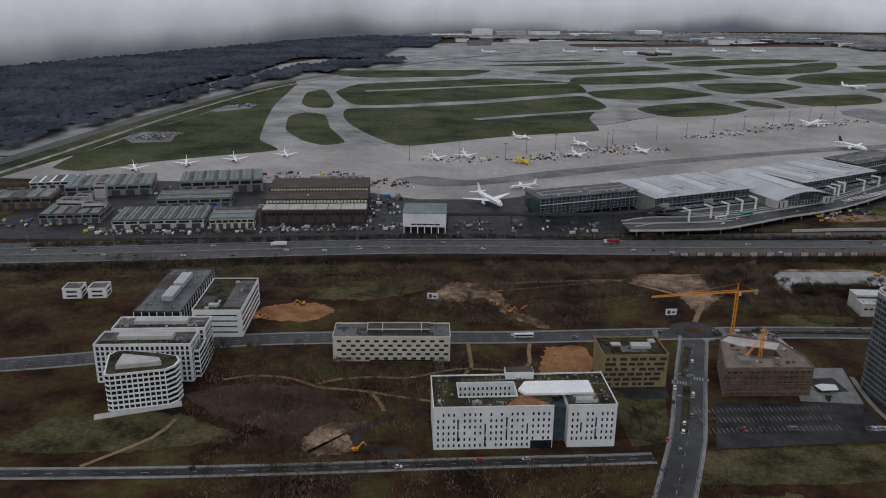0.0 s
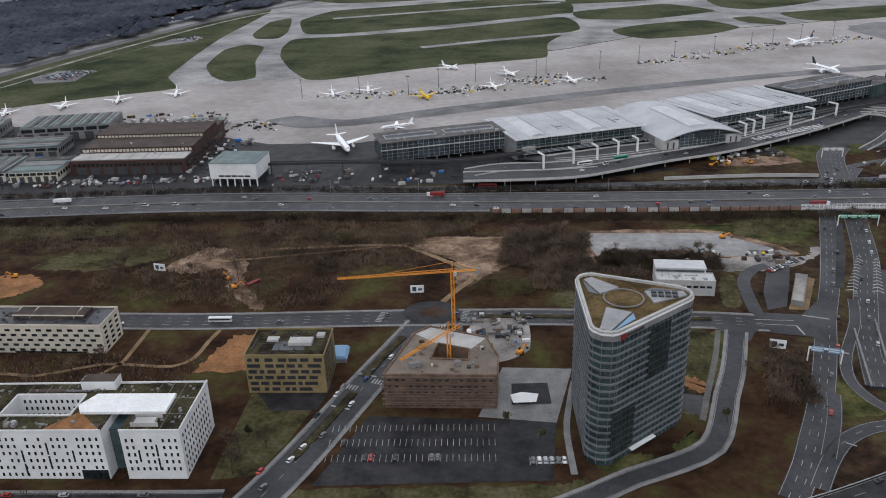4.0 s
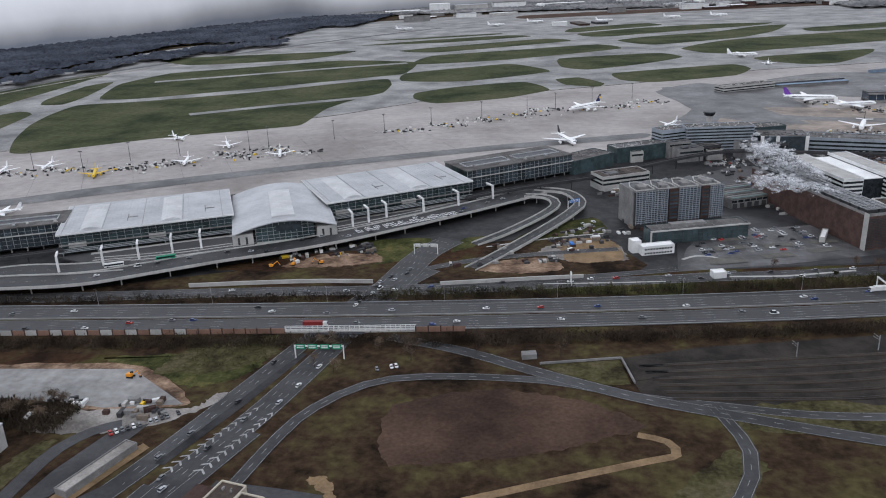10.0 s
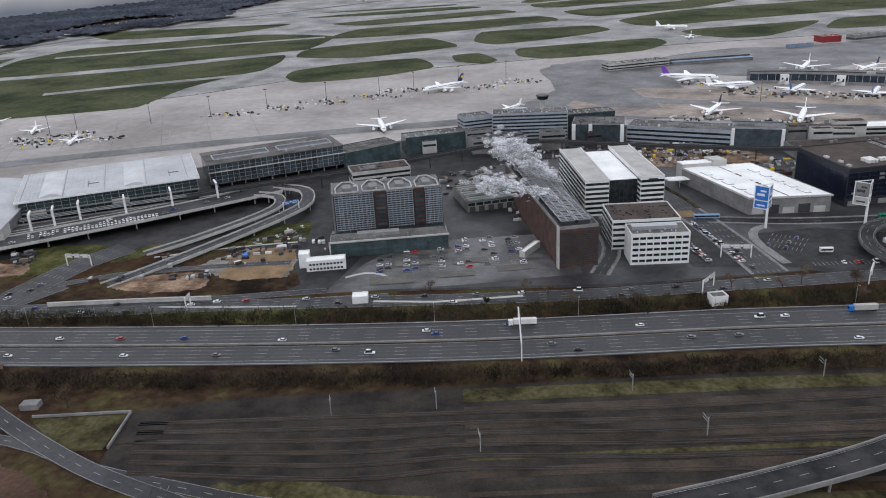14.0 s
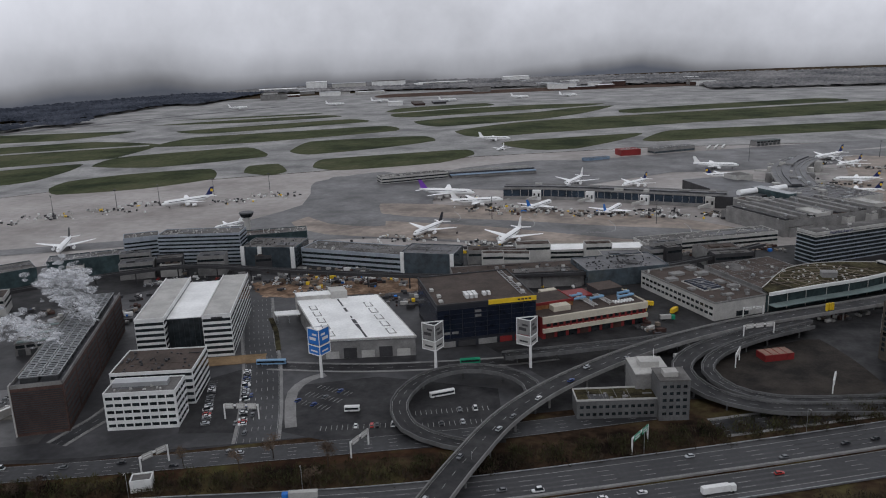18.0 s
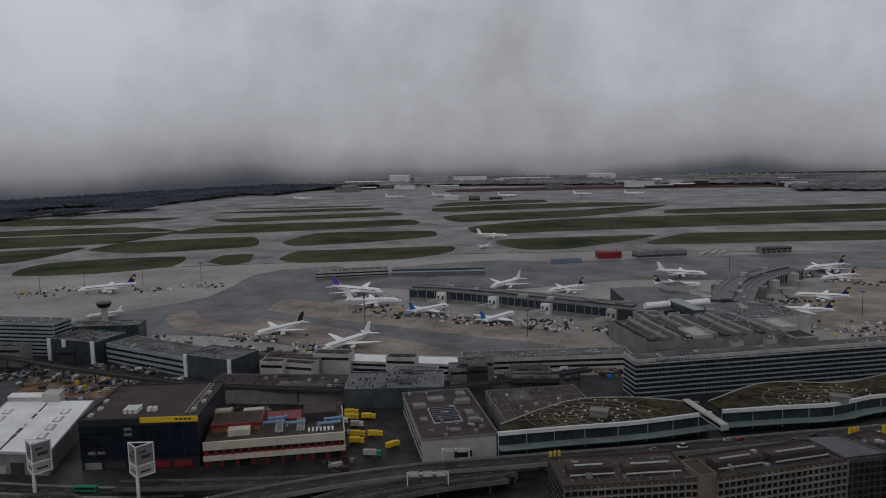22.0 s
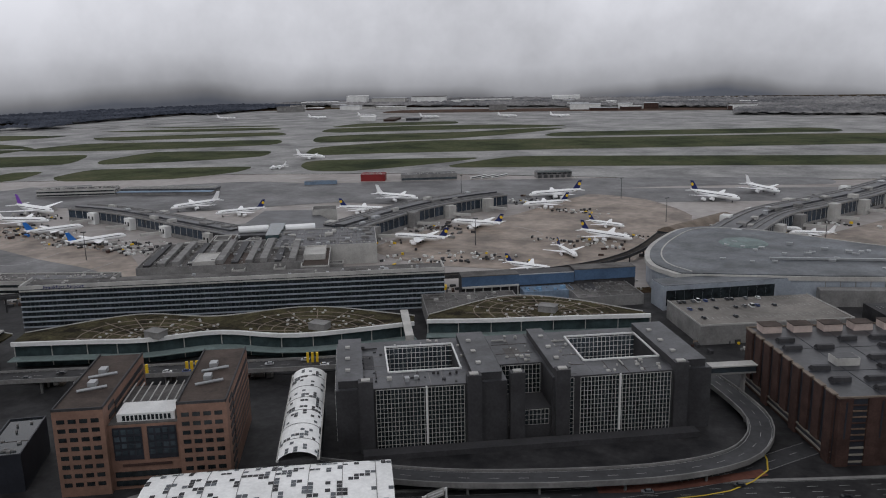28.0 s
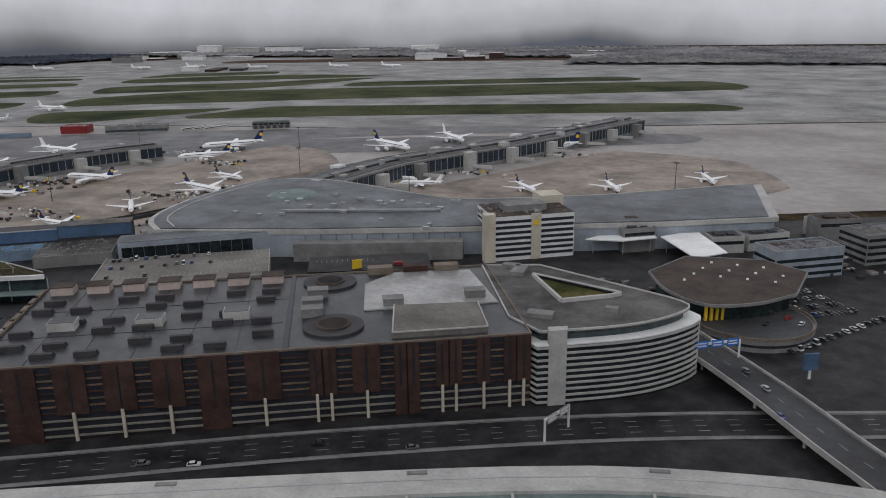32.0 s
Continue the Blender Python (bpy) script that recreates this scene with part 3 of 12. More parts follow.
# streets of the business park
road("street_main", [(-420, 415), (-275, 452), (-193, 487), (-109, 503), (9, 515), (115, 531), (200, 542), (245, 546), (279, 548), (311, 550), (345, 550), (364, 552)], 17, 0.2, "street through the business park", ASPHALT, 4)
made("planted_median", lambda bm: strip(bm, smooth_line([(172, 539), (215, 543.5), (250, 546), (281, 548.5), (306, 550.5)]), 1.4, -1.4, 0.9, 0.7), ROOF_GREEN, bpy.data.objects["street_main"])
road("street_cross", [(141, 528), (134, 500), (124, 460), (116, 425), (108, 392), (98, 360), (88, 330)], 17, 0.27, "street between the new office blocks", ASPHALT, 2)
made("planted_median", lambda bm: strip(bm, smooth_line([(133, 510), (127, 490), (122, 467)]), 2.2, -2.2, 0.9, 0.6), ROOF_GREEN, bpy.data.objects["street_cross"])
made("planted_median", lambda bm: strip(bm, smooth_line([(120, 452), (114, 425), (107, 398)]), 2.2, -2.2, 0.9, 0.6), ROOF_GREEN, bpy.data.objects["street_cross"])
road("street_front", [(-320, 318), (-191, 331), (-106, 342), (-20, 355), (60, 366), (86, 370)], 7, 0.2, "narrow street before the park", DARK_ASPHALT, 2)
road("track_ring", [(-45, 364), (-66, 366), (-74, 375), (-72, 385), (-65, 393), (-58, 402)], 7, 0.17, "dark muddy site track", BALLAST_AND_SHADE, 1, False)
road("street_side", [(318, 538), (314, 517), (309, 493), (303, 472), (298, 450), (291, 431), (276, 418), (255, 405), (240, 393), (215, 375)], 9, 0.31, "street bending round the tower", ASPHALT, 1)
road("pavement_side", [(308, 538), (304, 515), (299, 493), (294, 472), (289, 450)], 3, 0.46, "grey paved footway", PAVING, 1, False)
road("pavement_tower", [(229, 476), (227, 450), (227, 432), (231, 404)], 3, 0.25, "pale paved footpath past the tower", GREY, 1, False)
for pts in ([(-169, 434), (-153, 441), (-133, 441), (-121, 437), (-108, 430), (-92, 429), (-75, 427), (-58, 423), (-36, 419)], [(-76, 427), (-70, 420), (-63, 405)],
            [(-109, 434), (-97, 442), (-72, 447), (-55, 447), (-36, 457), (-22, 463), (-4, 464), (15, 465), (23, 475), (23, 492), (24, 506)], [(-19, 505), (-16, 478), (-15, 465), (-21, 452)],
            [(-210, 335), (-185, 365), (-180, 385)], [(-30, 595), (60, 625), (130, 650), (190, 665)]):
    road("path", pts, 2.6, 0.2, "pale gravel footpath", SAND, 1, False)
patch("ground_parking", [(121, 382), (222, 399), (222, 441), (133, 434)], 0.22, DARK_ASPHALT, "asphalt car park with planted strips", smooth=False)
patch("ground_parking_lawn", [(112, 372), (121, 380), (220, 396), (236, 402), (246, 385), (232, 366), (150, 352), (96, 350)], 0.18, MEADOW, "olive lawn before the car park", ragged=1.4)
patch("ground_hotel_plot", [(68, 450), (106, 456), (101, 412), (94, 385), (76, 380)], 0.2, MEADOW, "trodden plot with round shrubs beside the hotel", smooth=False)
patch("ground_ochre_yard", [(66, 452), (108, 458), (106, 436), (84, 432)], 0.24, DARK_ASPHALT, "dark yard behind the ochre block", smooth=False)
patch("ground_plaza", [(185, 440), (192, 485), (228, 488), (222, 440)], 0.23, GREY, "paved forecourt of the glass tower", smooth=False)

# railway cutting before the motorway
patch("ground_railway", [(606, 686), (596, 724), (640, 742), (760, 772), (900, 806), (1040, 848), (1180, 906), (1340, 968), (1400, 960), (1250, 870), (1050, 780), (850, 705), (700, 672)], 0.1, BALLAST_AND_SHADE, "dark railway land with tracks", smooth=False)
patch("ground_portal_plot", [(552, 712), (596, 722), (601, 696), (584, 692)], 0.2, MEADOW, "mossy triangle above the tunnel mouth", smooth=False)
RAIL_LINES = [[(606 + k * 3, 716 - k * 6.5), (690 + k * 4, 734 - k * 8), (760, 749 - k * 8), (850, 768 - k * 9), (1000, 808 - k * 10), (1150, 865 - k * 10), (1300, 925 - k * 10)] for k in range(6)]
RAIL_EDGE = smooth_line([p for p in A3 if 600 < p[0] < 1600], 15)
for k, (o0, o1, m, lab) in enumerate(((-24, -42, SCRUB, "dark bank below the motorway"), (-47, -58, MEADOW, "mossy strip above the railway"), (-62, -67, RAIL_BROWN, "rusty ballast of the railway"), (-75, -79, RAIL_BROWN, "rusty ballast of the railway"), (-86, -91, RAIL_BROWN, "rusty ballast of the railway"), (-98, -101, MEADOW, "weedy strip between the tracks"), (-106, -112, RAIL_BROWN, "rusty ballast of the railway"), (-120, -123, RAIL_BROWN, "rusty ballast of the railway"), (-128, -140, MEADOW, "weedy strip beside the railway"))):
    tagged(made("ground_rail_strip", lambda bm: strip(bm, RAIL_EDGE, o0, o1, 0.19 + 0.004 * k), m), lab, kind="structure")
for pts in RAIL_LINES:
    ln = smooth_line(pts)
    tr = tagged(made("railway_track", lambda bm: strip(bm, ln, 1.6, -1.6, 0.3, 0.2), RAIL_BROWN), "railway track on dark ballast", "railway track", "railway tracks", "structure")

    def rails(bm):
        for o in (-0.72, 0.72):
            strip(bm, ln, o + 0.08, o - 0.08, 0.5, 0.18)
    made("rails", rails, DARK_STEEL, tr)

# airport side: service yards, apron and taxiways
patch("ground_airport_yard", [(-520, 690), (-200, 728), (100, 775), (460, 830), (640, 860), (820, 890), (1100, 985), (1230, 1000), (1290, 1000), (1420, 1040), (1700, 1180), (1960, 1260), (2150, 1300), (2300, 1500), (2100, 1700), (1500, 1420), (1100, 1290), (800, 1330), (600, 1300), (420, 1160), (150, 1060), (-60, 920), (-120, 980), (-520, 960)], 0.12, DARK_ASPHALT, "dark asphalt yards and streets of the airport", smooth=False)
patch("ground_apron", [(-700, 930), (-520, 940), (-250, 950), (-95, 890), (0, 900), (160, 1010), (420, 1120), (620, 1250), (800, 1300), (1100, 1270), (1250, 1320), (1500, 1430), (1800, 1590), (2300, 1800), (2700, 2000), (2600, 2380), (2000, 2180), (1600, 2040), (1150, 1990), (880, 1900), (660, 1760), (310, 1590), (200, 1470), (20, 1345), (-160, 1235), (-300, 1180), (-430, 1120), (-720, 1050)], 0.18, APRON, "pale concrete airport apron with oil stains", smooth=False)
patch("ground_airfield", [(-900, 1030), (-430, 1118), (-160, 1238), (20, 1350), (200, 1475), (310, 1595), (660, 1765), (880, 1905), (1150, 1995), (1600, 2045), (2000, 2190), (2600, 2390), (3600, 2700), (3600, 4700), (1500, 4700), (-400, 3500), (-700, 2500), (-760, 1700)], 0.14, TAXI, "grey taxiways and runways", smooth=False)
ISLANDS = [
    [(-370, 1329), (-403, 1474), (-384, 1530), (-340, 1500), (-300, 1362), (-248, 1232), (-278, 1202), (-322, 1243)],
    [(-167, 1221), (-219, 1298), (-272, 1401), (-304, 1498), (-312, 1590), (-213, 1622), (-38, 1712), (132, 1838), (182, 1862), (209, 1784), (217, 1688), (193, 1640), (165, 1530), (170, 1412), (158, 1385), (0, 1310), (-102, 1238), (-139, 1215)],
    [(-392, 1595), (-425, 1659), (-454, 1825), (-428, 1887), (-390, 1781), (-359, 1674), (-350, 1599)],
    [(-311, 1652), (-354, 1742), (-392, 1859), (-364, 2015), (-233, 2089), (-21, 2201), (179, 2139), (200, 1943), (171, 1912), (-58, 1755), (-234, 1654)],
    [(288, 1618), (278, 1680), (340, 1745), (455, 1795), (508, 1697), (440, 1612), (335, 1568)],
    [(534, 1750), (512, 1822), (555, 1842), (600, 1762), (587, 1724)],
    [(630, 1799), (617, 1890), (735, 1950), (851, 1996), (874, 1929), (831, 1836), (689, 1767)],
    [(219, 1829), (200, 1940), (300, 2015), (397, 2070), (444, 2030), (496, 1931), (348, 1815)],
    [(516, 2001), (505, 2150), (620, 2195), (730, 2220), (770, 2133), (682, 2028), (570, 1952)],
    [(184, 2094), (196, 2262), (400, 2360), (590, 2447), (646, 2332), (383, 2145)],
    [(78, 2396), (250, 2520), (445, 2640), (519, 2554), (200, 2339)],
    [(-557, 2320), (-300, 2380), (-40, 2421), (-118, 2240), (-395, 2167)],
    [(931, 2024), (906, 2079), (933, 2117), (1164, 2214), (1161, 2167), (1110, 2075), (1048, 1992), (997, 1976), (971, 1983)],
    [(1166, 2093), (1176, 2137), (1230, 2251), (1420, 2310), (1900, 2430), (1960, 2330), (1397, 2151), (1274, 2102), (1188, 2074)],
    [(816, 2217), (783, 2301), (830, 2389), (932, 2495), (1234, 2633), (1900, 2900), (1980, 2700), (1307, 2405), (1125, 2315), (975, 2241), (877, 2185), (836, 2197)],
    [(681, 2450), (643, 2545), (732, 2631), (925, 2737), (1054, 2875), (1145, 2904), (1065, 2692), (960, 2545), (836, 2462), (730, 2405)],
    [(1149, 2690), (1186, 2789), (1700, 3010), (1760, 2900), (1223, 2673), (1179, 2659)],
    [(551, 2696), (536, 2780), (702, 2908), (938, 3001), (1121, 2991), (1046, 2895), (835, 2785), (639, 2666), (581, 2664)],
    [(494, 2843), (515, 2974), (684, 3082), (756, 3104), (794, 3007), (636, 2897), (534, 2826)],
    [(-80, 2560), (120, 2690), (330, 2780), (400, 2720), (180, 2600)],
    [(-100, 2700), (140, 2800), (300, 2860), (280, 2810), (60, 2720)],
    [(-549, 985), (-489, 1045), (-407, 1105), (-335, 1155), (-385, 1230), (-404, 1300), (-436, 1439), (-472, 1621), (-502, 1859), (-520, 1970), (-540, 1763), (-562, 1605), (-570, 1498), (-588, 1372), (-606, 1294), (-602, 1196), (-612, 1090), (-600, 1000)],
]
for k, pts in enumerate(ISLANDS):
    patch("ground_island", pts, 0.26 + 0.006 * k, FIELD, "mown green airfield grass between taxiways")
patch("apron_patch", [(-135, 985), (-88, 956), (-26, 968), (75, 1024), (262, 1137), (480, 1240), (640, 1300), (640, 1330), (470, 1265), (261, 1166), (66, 1060), (-36, 994), (-105, 1008)], 0.42, PATCH, "darker asphalt taxi lane across the apron")
patch("apron_patch_two", [(650, 1300), (720, 1500), (680, 1660), (760, 1750), (860, 1640), (900, 1440), (1150, 1330), (1240, 1400), (1250, 1360), (1120, 1290), (850, 1330)], 0.42, PATCH, "darker asphalt taxi lane across the apron")
patch("apron_patch_three", [(860, 1760), (1000, 1720), (1250, 1730), (1500, 1820), (1900, 1990), (1880, 2060), (1480, 1930), (1200, 1850), (980, 1850)], 0.42, PATCH, "darker asphalt taxi lane across the apron")
road("runway_shoulder", [(-50, 1488), (75, 1568), (204, 1640)], 22, 0.45, "grey blast strip in the grass", TAXI, 1, False)

# road and pale strips along the western edge of the airfield
road("road_west", [(-700, 860), (-686, 1102), (-656, 1522), (-579, 1968), (-400, 2380), (-201, 2755), (60, 3150)], 26, 0.3, "distant motorway along the woods", MOTORWAY, 4)
road("perimeter_road", [(-655, 900), (-640, 1102), (-612, 1522), (-540, 1950), (-365, 2350), (-170, 2720)], 9, 0.3, "pale perimeter road of the airfield", GRAVEL, 1, False)
patch("ground_edge_lot", [(-604, 1216), (-600, 1280), (-541, 1282), (-519, 1200), (-573, 1180)], 0.45, PATCH, "grey car park at the airfield edge", smooth=False)
patch("ground_edge_lot_two", [(-574, 1519), (-566, 1600), (-516, 1625), (-505, 1568), (-556, 1510)], 0.45, PATCH, "grey car park at the airfield edge", smooth=False)
patch("ground_west_verge", [(-700, 870), (-690, 1102), (-660, 1522), (-585, 1968), (-540, 2060), (-515, 1980), (-540, 1763), (-562, 1605), (-580, 1430), (-606, 1294), (-612, 1090), (-640, 900)], 0.2, FIELD, "rough grass beside the perimeter road", smooth=False)
# earth, walls and roads in the dip between the motorway and the glass terminal
patch("ground_dip", [(150, 765), (300, 775), (430, 800), (600, 832), (620, 870), (600, 905), (545, 925), (480, 905), (400, 872), (330, 840), (240, 800)], 0.16, SCRUB, "brown winter bank below the terminal", smooth=False)
patch("ground_dip_green", [(300, 838), (345, 868), (417, 890), (440, 893), (436, 868), (400, 862), (350, 838)], 0.19, GRASS, "mossy grass bank below the terminal", ragged=1.6)
patch("ground_site", [(352, 846), (372, 872), (415, 880), (425, 862), (395, 850)], 0.23, SOIL, "churned soil of a small building site", ragged=1.6)
patch("ground_plot", [(540, 888), (557, 916), (600, 910), (606, 880), (570, 872)], 0.23, GRAVEL, "pale gravel plot with parked cars", ragged=1.6)
patch("ground_dip_lawn", [(397, 906), (420, 914), (452, 918), (455, 895), (450, 878), (436, 862), (421, 858)], 0.21, LAWN, "mossy lawn below the forecourt", ragged=1.0)
patch("ground_dip_lawn_two", [(475, 886), (478, 918), (497, 926), (500, 912)], 0.21, LAWN, "mossy lawn beside the junction", ragged=1.0)
patch("ground_ramp_lawn", [(523, 914), (524, 930), (549, 960), (582, 980), (590, 960), (593, 942), (563, 930)], 0.21, LAWN, "mossy lawn below the ramp", ragged=1.0)
patch("ground_dry_plot", [(557, 921), (594, 924), (604, 881), (575, 870), (562, 876)], 0.25, SAND, "pale trodden plot with stained clay", ragged=1.4)
patch("ground_bank_green", [(546, 812), (548, 826), (630, 836), (650, 840), (646, 822), (629, 816)], 0.2, LAWN, "bright mossy bank above the motorway", ragged=1.0)
road("path_kerbed", [(500, 900), (530, 915), (560, 928), (590, 938)], 2.2, 0.33, "pale kerbed lane below the ramp", LIGHT_GREY, 1, False)
road("path_beds", [(673, 851), (692, 853), (710, 855), (735, 862), (758, 869)], 2.4, 0.4, "pale planted beds beside the airport road", LIGHT_GREY, 1, False)
road("path_beds", [(645, 882), (655, 890), (667, 889), (677, 880)], 2.6, 0.4, "pale curved planted bed", LIGHT_GREY, 1, False)
road("path_beds", [(548, 828), (590, 833), (630, 839)], 1.6, 0.4, "pale planted beds beside the airport road", LIGHT_GREY, 1, False)
road("road_junction", [(437, 789), (443, 815), (449, 852), (456, 885), (470, 915)], 24, 0.32, "broad junction road with many lanes", ASPHALT, 6)
road("road_ramp_foot", [(462, 850), (490, 868), (520, 880), (560, 892), (600, 902)], 8, 0.3, "grey street below the ramp", ASPHALT, 2)


def retaining_wall(pts, h, label):
    b = tagged(new("retaining_wall"), label, "retaining wall")
    line = smooth_line(pts, 14)
    for a, c in zip(line, line[1:]):
        g = (c - a).normalized() * 0.08
        made("wall_panel", lambda bm: strip(bm, [a + g, c - g], 0.4, -0.4, h, h - 0.05), LIGHT_GREY, b)
    made("coping", lambda bm: strip(bm, line, 0.6, -0.6, h + 0.35, 0.35), LIGHT_GREY, b)


retaining_wall([(300, 802), (358, 813), (395, 818), (430, 820)], 2.6, "pale concrete retaining wall of the sunken road")
retaining_wall([(478, 820), (509, 827), (540, 834), (575, 841)], 2.6, "pale concrete retaining wall of the sunken road")
road("road_sunken", [(200, 771), (300, 787), (390, 800), (480, 810), (580, 832), (680, 858)], 11, 0.28, "sunken grey road below the wall", MOTORWAY, 2)
patch("ground_roundabout", [(126, 540), (132, 529), (143, 526), (155, 530), (161, 541), (156, 552), (145, 556), (132, 552)], 0.38, DARK_ASPHALT, "dark paved roundabout beside the crane")
patch("ground_roundabout_island", [(136, 541), (139, 536), (145, 535), (151, 538), (152, 544), (147, 548), (140, 547)], 0.42, BROWN, "brown planted roundabout island")
patch("ground_site_debris", [(165, 500), (172, 535), (200, 540), (205, 505), (190, 490)], 0.26, GRAVEL, "littered building-site ground")
patch("ground_fresh_earth", [(790, 1176), (830, 1196), (920, 1198), (935, 1165), (870, 1148), (815, 1140)], 0.2, SOIL, "brown earth of a building site", ragged=1.6)
patch("ground_fresh_earth_two", [(960, 1200), (1000, 1235), (1060, 1235), (1050, 1205), (1000, 1190)], 0.2, SOIL, "brown earth of a building site", ragged=1.6)

# stained concrete before the gates, dark asphalt lanes, painted lead-in lines
patch("apron_gates", [(740, 1401), (790, 1500), (885, 1500), (1063, 1455), (1155, 1425), (1215, 1370), (1210, 1298), (1106, 1285), (981, 1320), (798, 1345)], 0.44, GATE_APRON, "brown stained concrete before the gates")
patch("apron_lane", [(780, 1470), (867, 1432), (980, 1413), (1089, 1388), (1170, 1374), (1162, 1330), (1096, 1334), (952, 1387), (800, 1420)], 0.47, PATCH, "dark asphalt taxi lane")
patch("apron_gates_two", [(1411, 1481), (1340, 1514), (1350, 1600), (1400, 1693), (1446, 1867), (1520, 1850), (1580, 1763), (1580, 1620), (1540, 1508)], 0.44, GATE_APRON, "brown stained concrete before the gates")
patch("apron_gates_three", [(1640, 1560), (1690, 1680), (1760, 1800), (1830, 1916), (1950, 1880), (1990, 1760), (1900, 1660), (1780, 1600)], 0.44, GATE_APRON, "brown stained concrete before the gates")
patch("apron_wet_lane", [(693, 1705), (847, 1690), (974, 1802), (1238, 1936), (1492, 2038), (1700, 2100), (1720, 2040), (1539, 1968), (1301, 1823), (1079, 1640), (1000, 1580), (900, 1600), (814, 1513), (850, 1386), (785, 1395), (724, 1471)], 0.46, PATCH, "wet dark asphalt taxiway")


def lead_lines(bm):
    for x, y, a in ((900, 1400, 20), (980, 1375, 15), (1060, 1360, 10), (1130, 1350, 5), (560, 1400, -60), (480, 1350, -60), (300, 1260, -60), (150, 1180, -65), (0, 1120, -65), (1450, 1600, 60), (1480, 1700, 60), (1750, 1750, -60), (1820, 1800, -60)):
        a = radians(a)
        line = smooth_line([(x, y), (x + 25 * math.cos(a), y + 25 * math.sin(a)), (x + 40 * math.cos(a + 0.6), y + 40 * math.sin(a + 0.6)), (x + 60 * math.cos(a + 1.0), y + 60 * math.sin(a + 1.0))], 6)
        strip(bm, line, 0.35, -0.35, 0.5)


tagged(made("apron_markings", lead_lines, WHITE_LINE), "thin painted lead-in lines on the apron", kind="structure")


def chevrons(bm):
    for x0, y0, x1, y1 in ((395, 598, 416, 656), (410, 598, 425, 652)):
        d = Vector((x1 - x0, y1 - y0, 0))
        s = Vector((-d.y, d.x, 0)).normalized()
        u = d.normalized()
        n = int(d.length / 5)
        for i in range(n):
            p = Vector((x0, y0, 0.3)) + d * i / n
            w = 3.2 * (1 - 0.6 * i / n)
            for k in (-1, 1):
                q = p + s * w * k - u * 2.2
                bm.faces.new([bm.verts.new(v) for v in (p, q, q + u * 1.2, p + u * 1.2)])


def hatching(bm):
    line = smooth_line([(399, 536), (395, 514), (398, 500), (405, 489), (414, 482), (431, 479), (445, 482)], 3)
    for a, c in list(zip(line, line[1:]))[::1]:
        d = (c - a).normalized()
        s = Vector((-d.y, d.x, 0))
        q = a + Vector((0, 0, 0.3))
        bm.faces.new([bm.verts.new(v) for v in (q + s * 1.1, q + s * 1.1 + d * 1.0, q - s * 1.1 + d * 2.0, q - s * 1.1 + d * 1.0)])


tagged(made("road_hatching", hatching, WHITE_LINE), "white hatched edge of the curved slip road", kind="structure")


def stop_lines(bm):
    """Stop bars and turning-lane lines at the junctions."""
    for x0, y0, x1, y1, w in ((352, 548, 354, 538, 0.5), (358, 561, 372, 558, 0.5), (330, 553, 352, 554, 0.2), (330, 548, 352, 548, 0.2), (372, 520, 362, 522, 0.5), (118, 470, 128, 468, 0.5), (112, 440, 122, 438, 0.5), (376, 488.6, 386, 488.4, 0.4), (349, 441, 353, 439, 0.4)):
        d = Vector((x1 - x0, y1 - y0, 0)).normalized()
        n = Vector((-d.y, d.x, 0)) * w
        bm.faces.new([bm.verts.new(v + Vector((0, 0, 0.4))) for v in (Vector((x0, y0, 0)) - n, Vector((x1, y1, 0)) - n, Vector((x1, y1, 0)) + n, Vector((x0, y0, 0)) + n)])
    for x0, y0, dx, dy, n in ((127, 464, 1.6, -0.4, 6), (112, 458, 1.6, -0.3, 6), (147, 524, 1.7, 0.4, 5), (114, 526, 0.2, 1.8, 7), (163, 533, 0.2, 1.8, 8)):
        for i in range(n):
            p = Vector((x0 + dx * i, y0 + dy * i, 0.41))
            d, q = Vector((dx, dy, 0)) * 0.5, Vector((-dy, dx, 0)).normalized() * 2.0
            bm.faces.new([bm.verts.new(v) for v in (p - q, p + d - q, p + d + q, p + q)])


tagged(made("road_stop_lines", stop_lines, WHITE_LINE), "white stop bars and crossings at the junctions", kind="structure")
for pts in ([(382, 547), (377, 512), (373.5, 488)], [(396, 556), (389, 516), (384.5, 488)]):
    w = tagged(made("trough_wall", lambda bm: strip(bm, smooth_line(pts), 0.5, -0.5, 1.3, 1.2), GREY), "low concrete wall of the sunken ramp", "retaining wall", "trough walls")
# black bar paints the shade of the portal; the ground stays flat
tagged(made("trough_end", lambda bm: bar(bm, (373, 487.4, 0.8), (385, 487.4, 0.8), 0.6, 1.4), BLACK_PANEL_AND_SHADE), "black bar painted as the shaded portal of the sunken ramp", "retaining wall")
tagged(made("road_chevrons", chevrons, WHITE_LINE), "white hatched chevrons between the lanes", kind="structure")


def joints(bm):
    """Dark sealed joints of the concrete apron."""
    d, s = Vector((0.86, 0.51, 0)), Vector((-0.51, 0.86, 0))
    o = Vector((-60, 930, 0.43))
    for k in range(9):
        a = o + s * (k * 30) + d * (k * 22)
        strip(bm, [a, a + d * (560 + 20 * k)], 0.2, -0.2, 0.0)
    for k in range(12):
        a = o + d * (k * 52) + s * 6
        strip(bm, [a, a + s * 200], 0.18, -0.18, 0.0)


tagged(made("apron_joints", joints, PATCH), "dark sealed joints across the apron", kind="structure")

